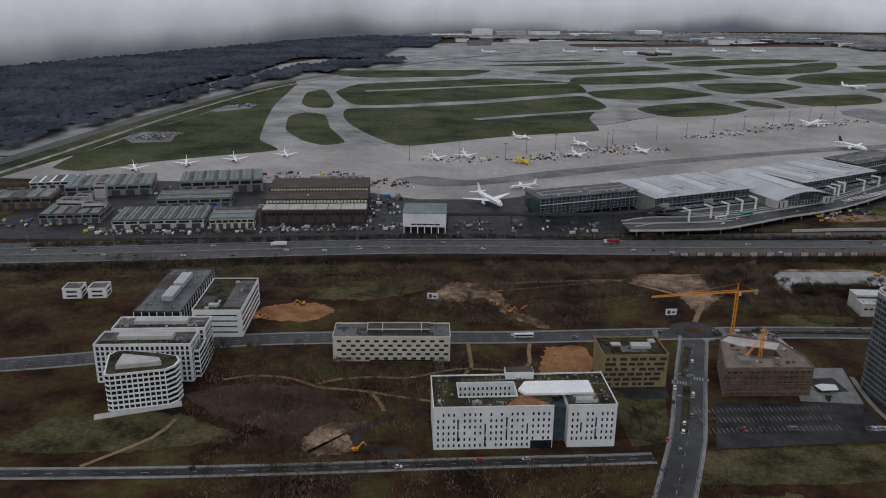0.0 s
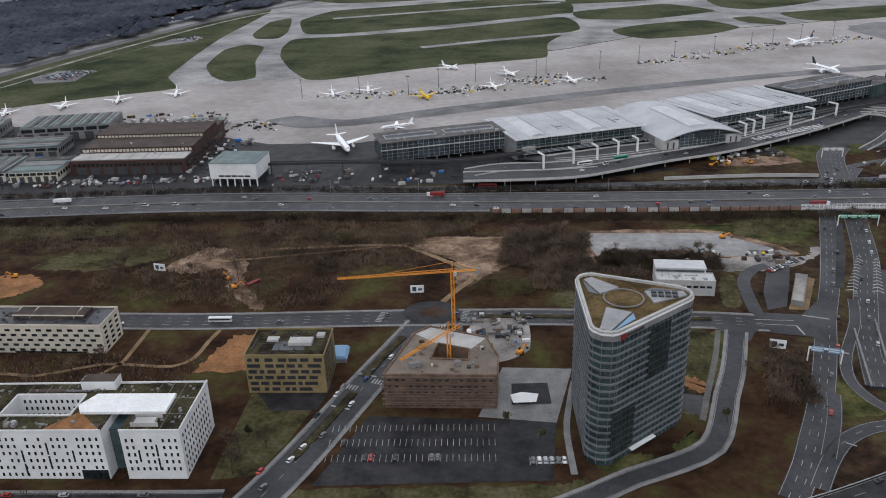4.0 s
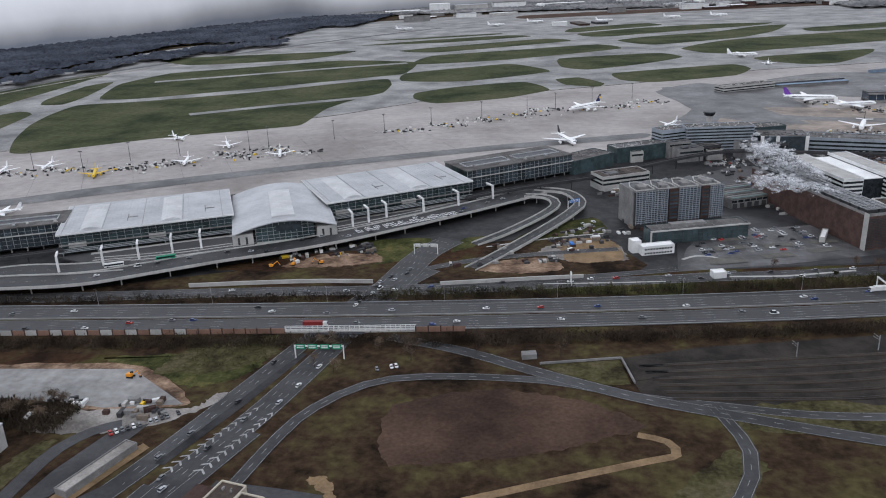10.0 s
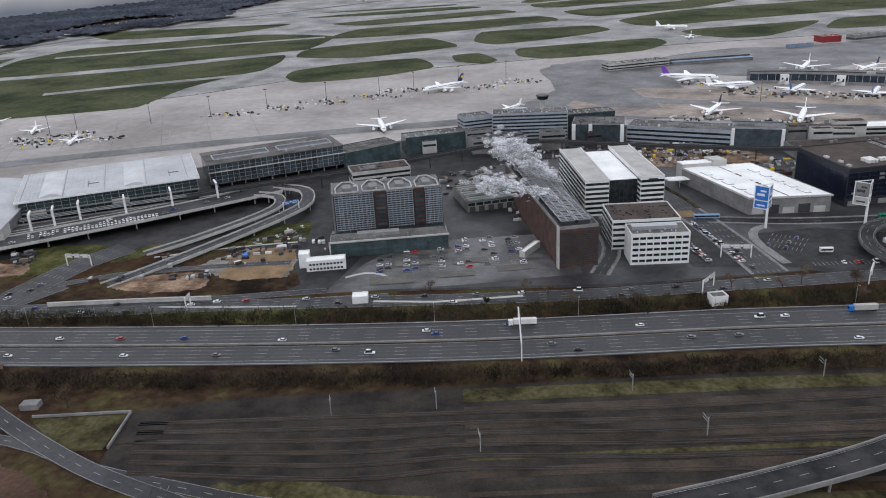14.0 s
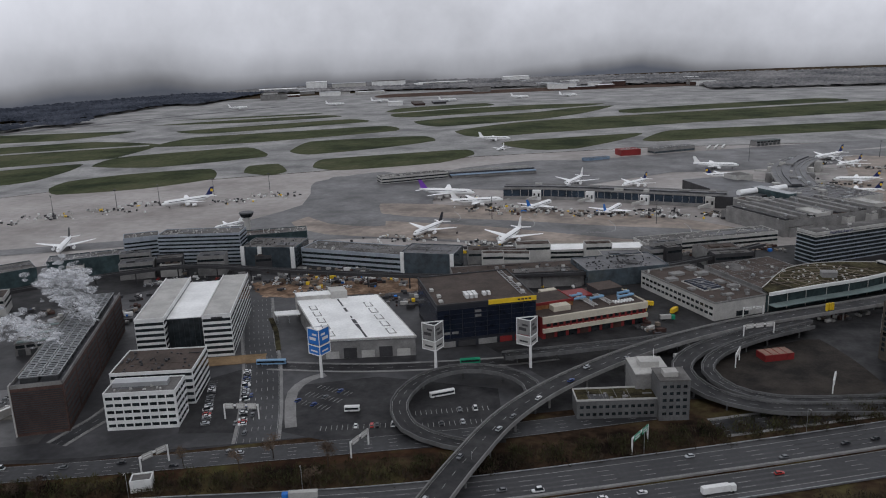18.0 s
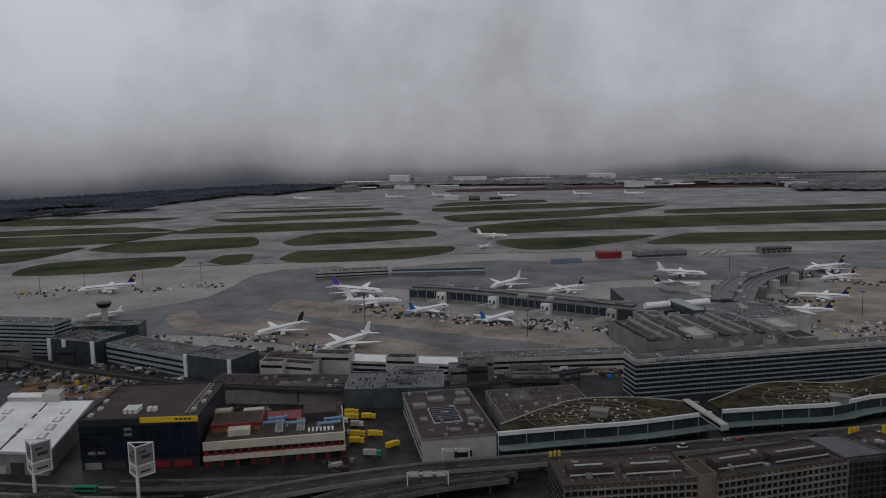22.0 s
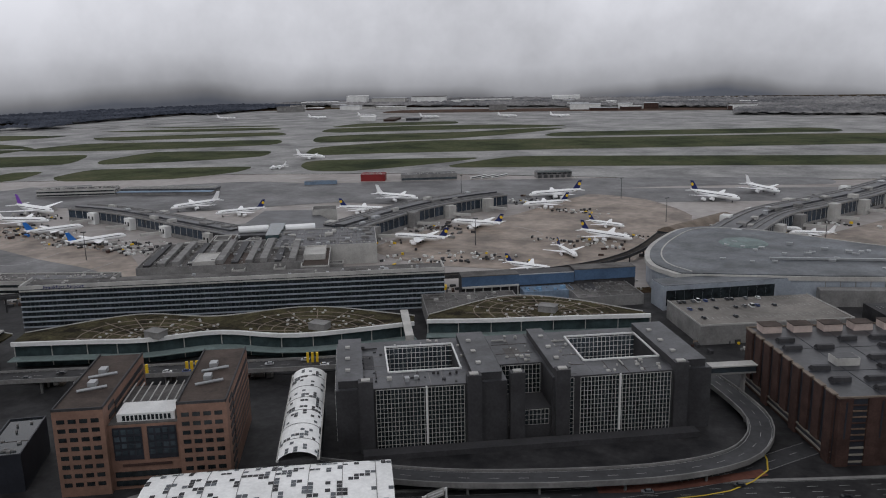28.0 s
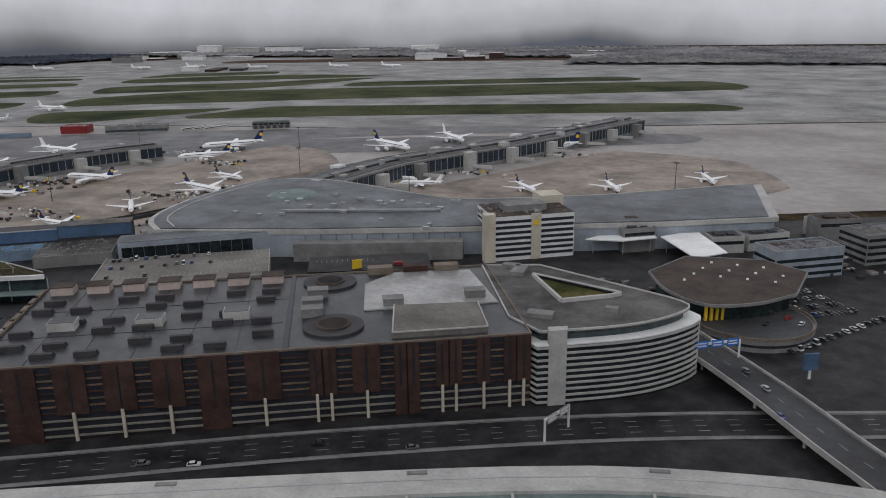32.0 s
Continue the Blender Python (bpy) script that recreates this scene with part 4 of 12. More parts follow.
road("runway_strip", [(-325, 1874), (-150, 1966), (21, 2057), (163, 2122)], 24, 0.46, "grey strip in the airfield grass", TAXI, 1, False)
for k, pts in enumerate(([(660, 884), (664, 872), (690, 880), (686, 892)], [(700, 896), (703, 888), (726, 895), (723, 903)], [(668, 910), (672, 902), (694, 909), (691, 917)], [(735, 910), (738, 902), (760, 909), (757, 917)], [(705, 918), (708, 910), (730, 917), (727, 925)], [(676, 932), (680, 924), (704, 931), (700, 939)], [(740, 928), (743, 922), (764, 928), (761, 934)])):
    patch("ground_parking_island", pts, 0.5 + 0.004 * k, PAVING, "dull paved island in the car park", smooth=False)
patch("ground_staff_parking", [(640, 858), (650, 905), (668, 945), (775, 975), (790, 905), (720, 880)], 0.2, PATCH, "grey asphalt staff car park", smooth=False)
patch("ground_loop_earth", [(1124, 1000), (1130, 1035), (1160, 1060), (1200, 1080), (1215, 1010), (1170, 986), (1140, 984)], 0.25, BALLAST_AND_SHADE, "dark red-brown earth inside the loop")
patch("ground_hotel_bank", [(1090, 915), (1110, 960), (1180, 972), (1300, 1010), (1320, 990), (1230, 950)], 0.2, SCRUB, "dark brown bank beside the motorway")

# paler meadow patches on the wild plots
for k, (pts, lab) in enumerate((
        ([(262, 468), (268, 535), (300, 540), (306, 500), (292, 455)], "yellowed rough meadow beside the tower"),
        ([(340, 680), (350, 715), (392, 735), (402, 715), (385, 690)], "yellow-green meadow below the motorway"),
        ([(398, 482), (402, 510), (420, 540), (440, 520), (430, 490), (412, 478)], "mown green inside the road loop"),
        ([(372, 470), (380, 480), (392, 466), (384, 462)], "small green traffic island"),
        ([(-330, 605), (-250, 640), (-120, 655), (-110, 640), (-240, 612)], "yellow-green bank before the motorway"),
        ([(0, 645), (60, 668), (130, 678), (120, 660), (50, 645)], "yellow-green bank before the motorway"),
        ([(-150, 575), (-130, 610), (-70, 625), (-60, 600), (-100, 575)], "yellowed meadow beside the dug pit"),
        ([(-260, 345), (-190, 350), (-140, 370), (-180, 390), (-250, 380)], "trampled pale meadow in the park"),
        ([(-30, 320), (80, 330), (150, 345), (140, 325), (40, 305)], "yellowed grass along the street"),
        ([(210, 560), (225, 590), (262, 600), (270, 570), (240, 556)], "rough grass beside the street"),
        ([(540, 560), (600, 590), (640, 640), (655, 630), (630, 580), (580, 552)], "green verge along the curving road"),
        ([(650, 660), (720, 662), (800, 668), (800, 682), (700, 690), (655, 680)], "dull green verge beside the slip road"))):
    patch("ground_meadow", pts, 0.135 + 0.004 * k, MEADOW, lab, ragged=2.2)


# ---- generic parts of buildings ----
def roof_clutter(b, x0, y0, x1, y1, H, seed):
    """Seams, ducts, hatches and small vents of a flat roof."""
    r = random.Random(seed)
    L, D = x1 - x0, y1 - y0
    if L < 8 or D < 8:
        return

    def seams(bm):
        step = r.uniform(5, 9)
        for i in range(1, int(L / step)):
            box(bm, x0 + i * step, y0 + 0.6, H + 0.1, x0 + i * step + 0.16, y1 - 0.6, H + 0.24)
        for i in range(1, int(D / 12)):
            box(bm, x0 + 0.6, y0 + i * 12, H + 0.1, x1 - 0.6, y0 + i * 12 + 0.16, H + 0.24)
    made("roof_seams", seams, ROOF_BROWN if r.random() < 0.5 else GREY, b, "", "stuff")

    def vents(bm):
        for _ in range(int(min(60, L * D / 45))):
            w, d, h = r.uniform(0.4, 1.6), r.uniform(0.4, 1.6), r.uniform(0.3, 1.2)
            u, v = r.uniform(x0 + 1, x1 - 2.6), r.uniform(y0 + 1, y1 - 2.6)
            box(bm, u, v, H + 0.1, u + w, v + d, H + 0.1 + h)
        for _ in range(int(min(7, L * D / 350))):
            u, v, l = r.uniform(x0 + 1, x1 - 4), r.uniform(y0 + 1, y1 - 2), r.uniform(3, 12)
            if r.random() < 0.5:
                box(bm, u, v, H + 0.3, min(u + l, x1 - 1), v + 0.5, H + 0.8)
            else:
                box(bm, u, v, H + 0.3, u + 0.5, min(v + l, y1 - 1), H + 0.8)
    made("roof_vents", vents, r.choice((GREY, GREY, DARK_GREY, LIGHT_GREY)), b, "", "stuff")
    for _ in range(1 if L * D > 500 else 0):
        w, d = L * r.uniform(0.2, 0.45), D * r.uniform(0.25, 0.5)
        u, v = r.uniform(x0 + 1, x1 - w - 1), r.uniform(y0 + 1, y1 - d - 1)
        made("roof_patch", lambda bm: box(bm, u, v, H + 0.1, u + w, v + d, H + 0.2), r.choice((ROOF_GREY, ROOF_MID, ROOF_BROWN, DARK_GREY)), b)


def shell(name, label, x, y, turn, L, D, H, wall, roof, category="building", group="", parapet=0.7, z=0.0):
    """A flat-roofed block: front left corner at x, y; L along the front, D deep."""
    b = thing(name, label, category, x, y, z, turn, group)
    made("wall", lambda bm: box(bm, 0, 0, 0, L, D, H), wall, b)

    def rim(bm):
        for a in ((0, 0, L, 0.4), (0, D - 0.4, L, D), (0, 0.4, 0.4, D - 0.4), (L - 0.4, 0.4, L, D - 0.4)):
            box(bm, a[0] - 0.06, a[1] - 0.06, H + 0.0, a[2] + 0.06, a[3] + 0.06, H + parapet)
    made("parapet", rim, wall, b)
    made("roof", lambda bm: box(bm, 0.4, 0.4, H, L - 0.4, D - 0.4, H + 0.12), roof, b)
    if roof is not ROOF_WHITE and category not in ("shed", "sign", "tent"):
        roof_clutter(b, 0.5, 0.5, L - 0.5, D - 0.5, H, int(x * 3 + y))
    return b


def bands(b, L, D, z0, floor, n, glass, sill=1.0, head=2.9, gap=0.5, sides=True):
    """One ribbon of glass a storey round the block."""
    for k in range(n):
        z = z0 + k * floor

        def ring(bm):
            box(bm, gap, -0.12, z + sill, L - gap, 0.1, z + head)
            if sides:
                box(bm, L - 0.1, gap, z + sill, L + 0.12, D - gap, z + head)
                box(bm, -0.12, gap, z + sill, 0.1, D - gap, z + head)
        made("window_band", ring, glass, b)


def window_mesh(w, h, glass, d=0.1):
    bm = bmesh.new()
    box(bm, -w / 2, -d, 0, w / 2, d, h)
    return mesh_of("window", bm, glass)


def grid(b, mesh, L, y, z0, cols, rows, floor, margin=1.5, turn=0.0, x=0.0, skip=None):
    """Rows of single windows on one face; x, y: where the face begins, turn: its direction."""
    c, s = math.cos(radians(turn)), math.sin(radians(turn))
    for k in range(rows):
        for i in range(cols):
            if skip and skip(i, k):
                continue
            u = margin + (L - 2 * margin) * (i + 0.5) / cols
            piece("window", mesh, b, x + c * u, y + s * u, z0 + k * floor, turn)


def joined_grid(b, L, z0, cols, rows, floor, w, h, glass, margin=1.5, turn=0.0, x=0.0, y=0.0, name="window_row"):
    """Rows of windows of a far face, one part a storey."""
    m = Matrix.Translation((x, y, 0)) @ Matrix.Rotation(radians(turn), 4, "Z")
    for k in range(rows):
        bm = bmesh.new()
        for i in range(cols):
            u = margin + (L - 2 * margin) * (i + 0.5) / cols
            box(bm, u - w / 2, -0.1, z0 + k * floor, u + w / 2, 0.1, z0 + k * floor + h)
        bmesh.ops.transform(bm, matrix=m, verts=bm.verts)
        part(name, bm, glass, b)


def units(b, L, D, H, n, seed, material=None, big=3.0):
    """Air-handling boxes on a roof."""
    r = random.Random(seed)
    for _ in range(n):
        w, d, h = r.uniform(1.2, big), r.uniform(1.2, big), r.uniform(0.8, 2.0)
        u, v = r.uniform(2, max(2.1, L - w - 2)), r.uniform(2, max(2.1, D - d - 2))

        def fill(bm):
            box(bm, u, v, H + 0.1, u + w, v + d, H + 0.1 + h)
            box(bm, u + 0.2, v + 0.2, H + 0.1 + h, u + w - 0.2, v + d - 0.2, H + 0.25 + h)
        made("roof_unit", fill, material or r.choice((STEEL, LIGHT_GREY, GREY)), b)


# ---- business park ----
def wings(b, boxes, H, wall, roof, clutter=True):
    """A block made of several flat-roofed wings on one plan."""
    for x0, y0, x1, y1 in boxes:
        made("wall", lambda bm: box(bm, x0, y0, 0, x1, y1, H), wall, b)
        made("roof", lambda bm: box(bm, x0 + 0.05, y0 + 0.05, H, x1 - 0.05, y1 - 0.05, H + 0.15), roof, b)
        if clutter:
            roof_clutter(b, x0 + 0.3, y0 + 0.3, x1 - 0.3, y1 - 0.3, H + 0.04, int(x0 * 7 + y0 * 3 + H))


def rims(b, edges, H, wall, h=0.9, w=0.5):
    """Parapets along the outer edges of a roof."""
    for x0, y0, x1, y1 in edges:
        made("parapet", lambda bm: bar(bm, (x0, y0, H + h / 2), (x1, y1, H + h / 2), w, h), wall, b)


def white_hotel():
    b = thing("hotel", "white rendered hotel with small windows, green roof and courtyard", "hotel", -31, 367, 0, 7.5)
    H = 25.0
    wings(b, [(0, 0, 64, 11), (0, 27, 72, 36), (0, 11, 14, 27), (46, 11, 64, 27), (72, 0, 98, 38)], H, WHITE, ROOF_GREEN)
    made("glass_link", lambda bm: box(bm, 64, 7, 0, 72, 27, 21), GLASS_GREEN, b)
    made("courtyard_floor", lambda bm: box(bm, 14, 11, 12, 46, 27, 12.2), ROOF_MID, b)
    rims(b, [(0, 0, 64, 0), (0, 0, 0, 36), (0, 36, 98, 37), (98, 0, 98, 38), (72, 0, 98, 0), (14, 11, 46, 11), (14, 27, 46, 27), (14, 11, 14, 27), (46, 11, 46, 27)], H, WHITE)
    made("skylight_roof", lambda bm: prism(bm, [(47, 17), (50, 12), (88, 12), (88, 26), (52, 26)], H + 0.2, H + 1.6), ROOF_WHITE, b, "raised white membrane roof")
    made("roof_terrace", lambda bm: prism(bm, [(38, 1), (63, 1), (49, 14)], H + 0.15, H + 0.35), ORANGE_SOIL, b, "red-brown planted roof bed")
    made("penthouse", lambda bm: box(bm, 42, 31, H, 58, 38, H + 4.5), WHITE, b)
    made("penthouse_roof", lambda bm: box(bm, 42.3, 31.3, H + 4.5, 57.7, 37.7, H + 4.7), ROOF_BROWN, b)
    made("plant_screen", lambda bm: [box(bm, 76, 3, H, 88, 3.3, H + 2.2), box(bm, 76, 9, H, 88, 9.3, H + 2.2), box(bm, 77, 4, H, 86, 8, H + 1.5)], LIGHT_GREY, b)
    w = window_mesh(0.95, 1.75, GLASS)
    slit = window_mesh(0.8, 6.2, GLASS)
    grid(b, w, 64, 0, 1.6, 22, 6, 3.7, 1.0, skip=lambda i, k: (i * 7 + k * 3) % 11 == 4 or i in (4, 9, 13, 17) and k > 1)
    grid(b, w, 26, 0, 4.6, 9, 5, 3.7, 1.0, x=72, skip=lambda i, k: i in (2, 5) and k > 0)
    for u, z in ((13.0, 12), (13.0, 5), (27.5, 9), (27.5, 2), (39, 13), (39, 6), (50, 9), (79, 9), (87, 12), (87, 5)):
        piece("window", slit, b, u, 0, z)
    grid(b, w, 36, 0, 1.6, 11, 6, 3.7, 1.5, turn=90, x=98)
    grid(b, w, 32, 27, 13.5, 12, 3, 3.7, 1.0, x=14)
    made("entrance", lambda bm: box(bm, 52, -0.4, 0, 63.5, 0.3, 4.8), GLASS, b, "dark glazed hotel entrance")
    units(b, 40, 10, H, 4, 3)


white_hotel()


def slab_hotel():
    b = thing("hotel", "cream office slab with staggered dark windows", "office building", -106, 466, 0, 5.6)
    L, D, H = 77, 22, 17.0
    wings(b, [(0, 0, L, D)], H, CREAM, ROOF_GREY)
    rims(b, [(0, 0, L, 0), (0, D, L, D), (0, 0, 0, D), (L, 0, L, D)], H, CREAM, 1.2)
    for x0, x1 in ((22, 32), (32, 58), (58, 64)):
        made("roof_terrace", lambda bm: box(bm, x0 + 0.3, 8, H + 0.1, x1 - 0.3, 19, H + 2.4), ROOF_BROWN, b)
        made("roof_frame", lambda bm: [bar(bm, (x0, 8, H + 2.6), (x1, 8, H + 2.6), 0.5), bar(bm, (x0, 19, H + 2.6), (x1, 19, H + 2.6), 0.5), bar(bm, (x0, 8, H + 1.2), (x0, 19, H + 2.6), 0.5)], CREAM, b)
    w = window_mesh(3.1, 1.5, GLASS)
    for k in range(5):
        for i in range(12):
            piece("window", w, b, 4.2 + i * 6.1 + (3.0 if k % 2 else 0), 0, 1.4 + k * 3.1)
    grid(b, w, D, 0, 1.4, 3, 5, 3.1, 1.0, turn=90, x=L)
    made("base_glazing", lambda bm: box(bm, 24, -0.2, 0.2, 66, 0.1, 1.2), GLASS, b)


slab_hotel()


def ochre_block():
    b = thing("office_building", "ochre and black panelled office with a mossy roof", "office building", 67, 446, 0, 7.0)
    L, D, H = 40, 27, 21.5
    wings(b, [(0, 0, L, D)], H, YELLOW_PANEL, ROOF_GREEN)
    rims(b, [(0, 0, L, 0), (0, D, L, D), (0, 0, 0, D), (L, 0, L, D)], H, YELLOW_PANEL, 1.0)
    r = random.Random(5)
    meshes = [window_mesh(s, 1.9, BLACK_PANEL_AND_SHADE, 0.15) for s in (2.2, 4.2, 6.6)]
    for face, length, px_, ang in ((0, L, 0, 0), (1, D, L, 90)):
        for k in range(6):
            u = r.uniform(0.6, 2.0)
            while True:
                i = r.choice((0, 1, 1, 2))
                s = (2.2, 4.2, 6.6)[i]
                if u + s > length - 0.6:
                    break
                piece("window", meshes[i], b, px_ if face else u + s / 2, u + s / 2 if face else 0, 1.5 + k * 3.4, ang)
                u += s + r.choice((1.2, 1.6, 2.6))
    made("roof_plant", lambda bm: [box(bm, 20, 10, H, 32, 16, H + 2), box(bm, 8, 14, H, 14, 18, H + 1.2), box(bm, 33, 18, H, 37, 22, H + 1.4)], LIGHT_GREY, b)


ochre_block()


def raw_shell():
    b = thing("construction_building", "unfinished brick and concrete shell with an open court", "building shell", 139, 442, 0, 6.3)
    H = 18.6
    P = [(0, 0), (54.3, 0), (55.2, 17), (49.2, 35.8), (19.3, 47.2), (11.5, 40)]
    C = [(24.4, 29.5), (40.8, 23.7), (40.7, 13.6), (21.7, 14.7)]
    for pts, m in (((P[0], P[1], C[2], C[3]), TAN), ((P[1], P[2], P[3], C[1], C[2]), TAN), ((P[3], P[4], P[5], C[0], C[1]), LIGHT_GREY), ((P[5], P[0], C[3], C[0]), TAN)):
        made("wall", lambda bm: prism(bm, pts, 0, H), RAW, b)
        made("roof", lambda bm: prism(bm, pts, H, H + 0.15), m, b, "raw concrete roof slab")
    made("court_floor", lambda bm: prism(bm, C[::-1], 3, 3.3), GREY, b)
    for ring in (P, C):
        for p, q in zip(ring, ring[1:] + ring[:1]):
            made("parapet", lambda bm: bar(bm, (*p, H + 0.5), (*q, H + 0.5), 0.7, 0.9), RAW, b)
    for p, q in zip(P, P[1:] + P[:1]):
        d = (Vector(q) - Vector(p)).normalized()
        n = Vector((d.y, -d.x))
        a, c = Vector(p) + n * 0.1 + d, Vector(q) + n * 0.1 - d
        for k in range(5):
            made("floor_slab", lambda bm: bar(bm, (*a, 3.4 + k * 3.5), (*c, 3.4 + k * 3.5), 0.7, 0.3), TAN, b)
            if p != P[0]:
                # proud black bars paint the shade inside the raw openings
                made("dark_slot", lambda bm: [bar(bm, (*a.lerp(c, f), 2.0 + k * 3.5), (*a.lerp(c, f + 0.1), 2.0 + k * 3.5), 0.24, 1.0) for f in (0.04, 0.2, 0.38, 0.52, 0.7, 0.86)], BLACK_PANEL_AND_SHADE, b, "row of black bars painted as shade in raw openings", "stuff")
    # unglazed window holes, their inner shade put in as black fill
    w = window_mesh(1.7, 1.1, BLACK_PANEL_AND_SHADE, 0.12)
    grid(b, w, 54.3, 0, 1.4, 15, 5, 3.5, 1.0, skip=lambda i, k: (i * 5 + k * 7) % 6 == 1)

    def scaffold(bm):
        for i in range(19):
            bar(bm, (i * 3 - 0.5, -1.2, 0), (i * 3 - 0.5, -1.2, H), 0.1)
        for k in range(6):
            box(bm, -1, -1.5, 2.8 + k * 3.1, 54, -0.5, 2.9 + k * 3.1)
    made("scaffolding", scaffold, RAW, b, "timber-decked scaffolding")
    r = random.Random(8)
    for k in range(24):
        u, v = r.choice(((r.uniform(4, 48), r.uniform(2, 11)), (r.uniform(10, 18), r.uniform(12, 32)), (r.uniform(43, 49), r.uniform(12, 28))))

        def pallet(bm):
            s = r.uniform(0.8, 2.8)
            box(bm, u, v, H + 0.15, u + s, v + r.uniform(0.7, 2.2), H + r.uniform(0.4, 1.6))
        made("building_material", pallet, r.choice((GREY, TAN, LIGHT_GREY, RAW, SAND, DARK_GREY, SOIL)), b)
    for u, v in ((12, 6), (15, 7), (34, 8)):
        made("stair_core", lambda bm: box(bm, u, v, H + 0.15, u + 3, v + 2.4, H + 2.6), GREY, b)


raw_shell()


def tower_crane(x, y, height, jib_turn, jib=62.0, back=14.0, name_label="orange tower crane with a long lattice jib"):
    b = thing("tower_crane", name_label, "crane", x, y, 0, 0)

    def mast(bm):
        for sx in (-0.8, 0.8):
            for sy in (-0.8, 0.8):
                bar(bm, (sx, sy, 0), (sx, sy, height), 0.28)
        n = int(height / 2.2)
        for k in range(n):
            z0, z1 = height * k / n, height * (k + 1) / n
            s = 1 if k % 2 else -1
            for a, c in (((-0.8, -0.8), (0.8, -0.8)), ((0.8, -0.8), (0.8, 0.8)), ((0.8, 0.8), (-0.8, 0.8)), ((-0.8, 0.8), (-0.8, -0.8))):
                p, q = (a, c) if s > 0 else (c, a)
                bar(bm, (*p, z0), (*q, z1), 0.16)
    made("mast", mast, ORANGE, b)
    a = radians(jib_turn)
    d, s = Vector((math.cos(a), math.sin(a), 0)), Vector((-math.sin(a), math.cos(a), 0))
    top = Vector((0, 0, height))

    def boom(bm):
        n = int(jib / 2.5)
        for side in (-0.8, 0.8):
            bar(bm, top + s * side, top + d * jib + s * side * 0.6, 0.25)
        bar(bm, top + Vector((0, 0, 1.6)), top + d * jib + Vector((0, 0, 0.7)), 0.25)
        for k in range(n):
            p, q = top + d * jib * k / n, top + d * jib * (k + 1) / n
            bar(bm, p + s * 0.8, (p + q) / 2 + Vector((0, 0, 1.4)), 0.14)
            bar(bm, (p + q) / 2 + Vector((0, 0, 1.4)), q - s * 0.8, 0.14)
            bar(bm, p - s * 0.8, q + s * 0.8, 0.12)
    made("jib", boom, ORANGE, b)
    made("counter_jib", lambda bm: [bar(bm, top + s * 0.8, top - d * back + s * 0.8, 0.3), bar(bm, top - s * 0.8, top - d * back - s * 0.8, 0.3)], ORANGE, b)
    made("counterweight", lambda bm: bar(bm, top - d * back + Vector((0, 0, -2.5)), top - d * back + Vector((0, 0, 0.8)), 2.2, 1.4), GREY, b)
    made("tower_head", lambda bm: [bar(bm, top + s * 0.8, top + Vector((0, 0, 6)), 0.25), bar(bm, top - s * 0.8, top + Vector((0, 0, 6)), 0.25)], ORANGE, b)
    made("tie_rod", lambda bm: [bar(bm, top + Vector((0, 0, 6)), top + d * jib * 0.6 + Vector((0, 0, 1.2)), 0.12), bar(bm, top + Vector((0, 0, 6)), top - d * back, 0.12)], ORANGE, b)
    made("cab", lambda bm: box(bm, 0.9, -1.0, height - 2.4, 2.4, 1.0, height - 0.2), LIGHT_GREY, b, "pale crane cab with windows")
    made("base", lambda bm: box(bm, -2.5, -2.5, 0, 2.5, 2.5, 0.9), GREY, b)


tower_crane(162, 512, 42, 195)
tower_crane(167, 467, 30, 238, 34, 9, "orange tower crane in the court of the shell")


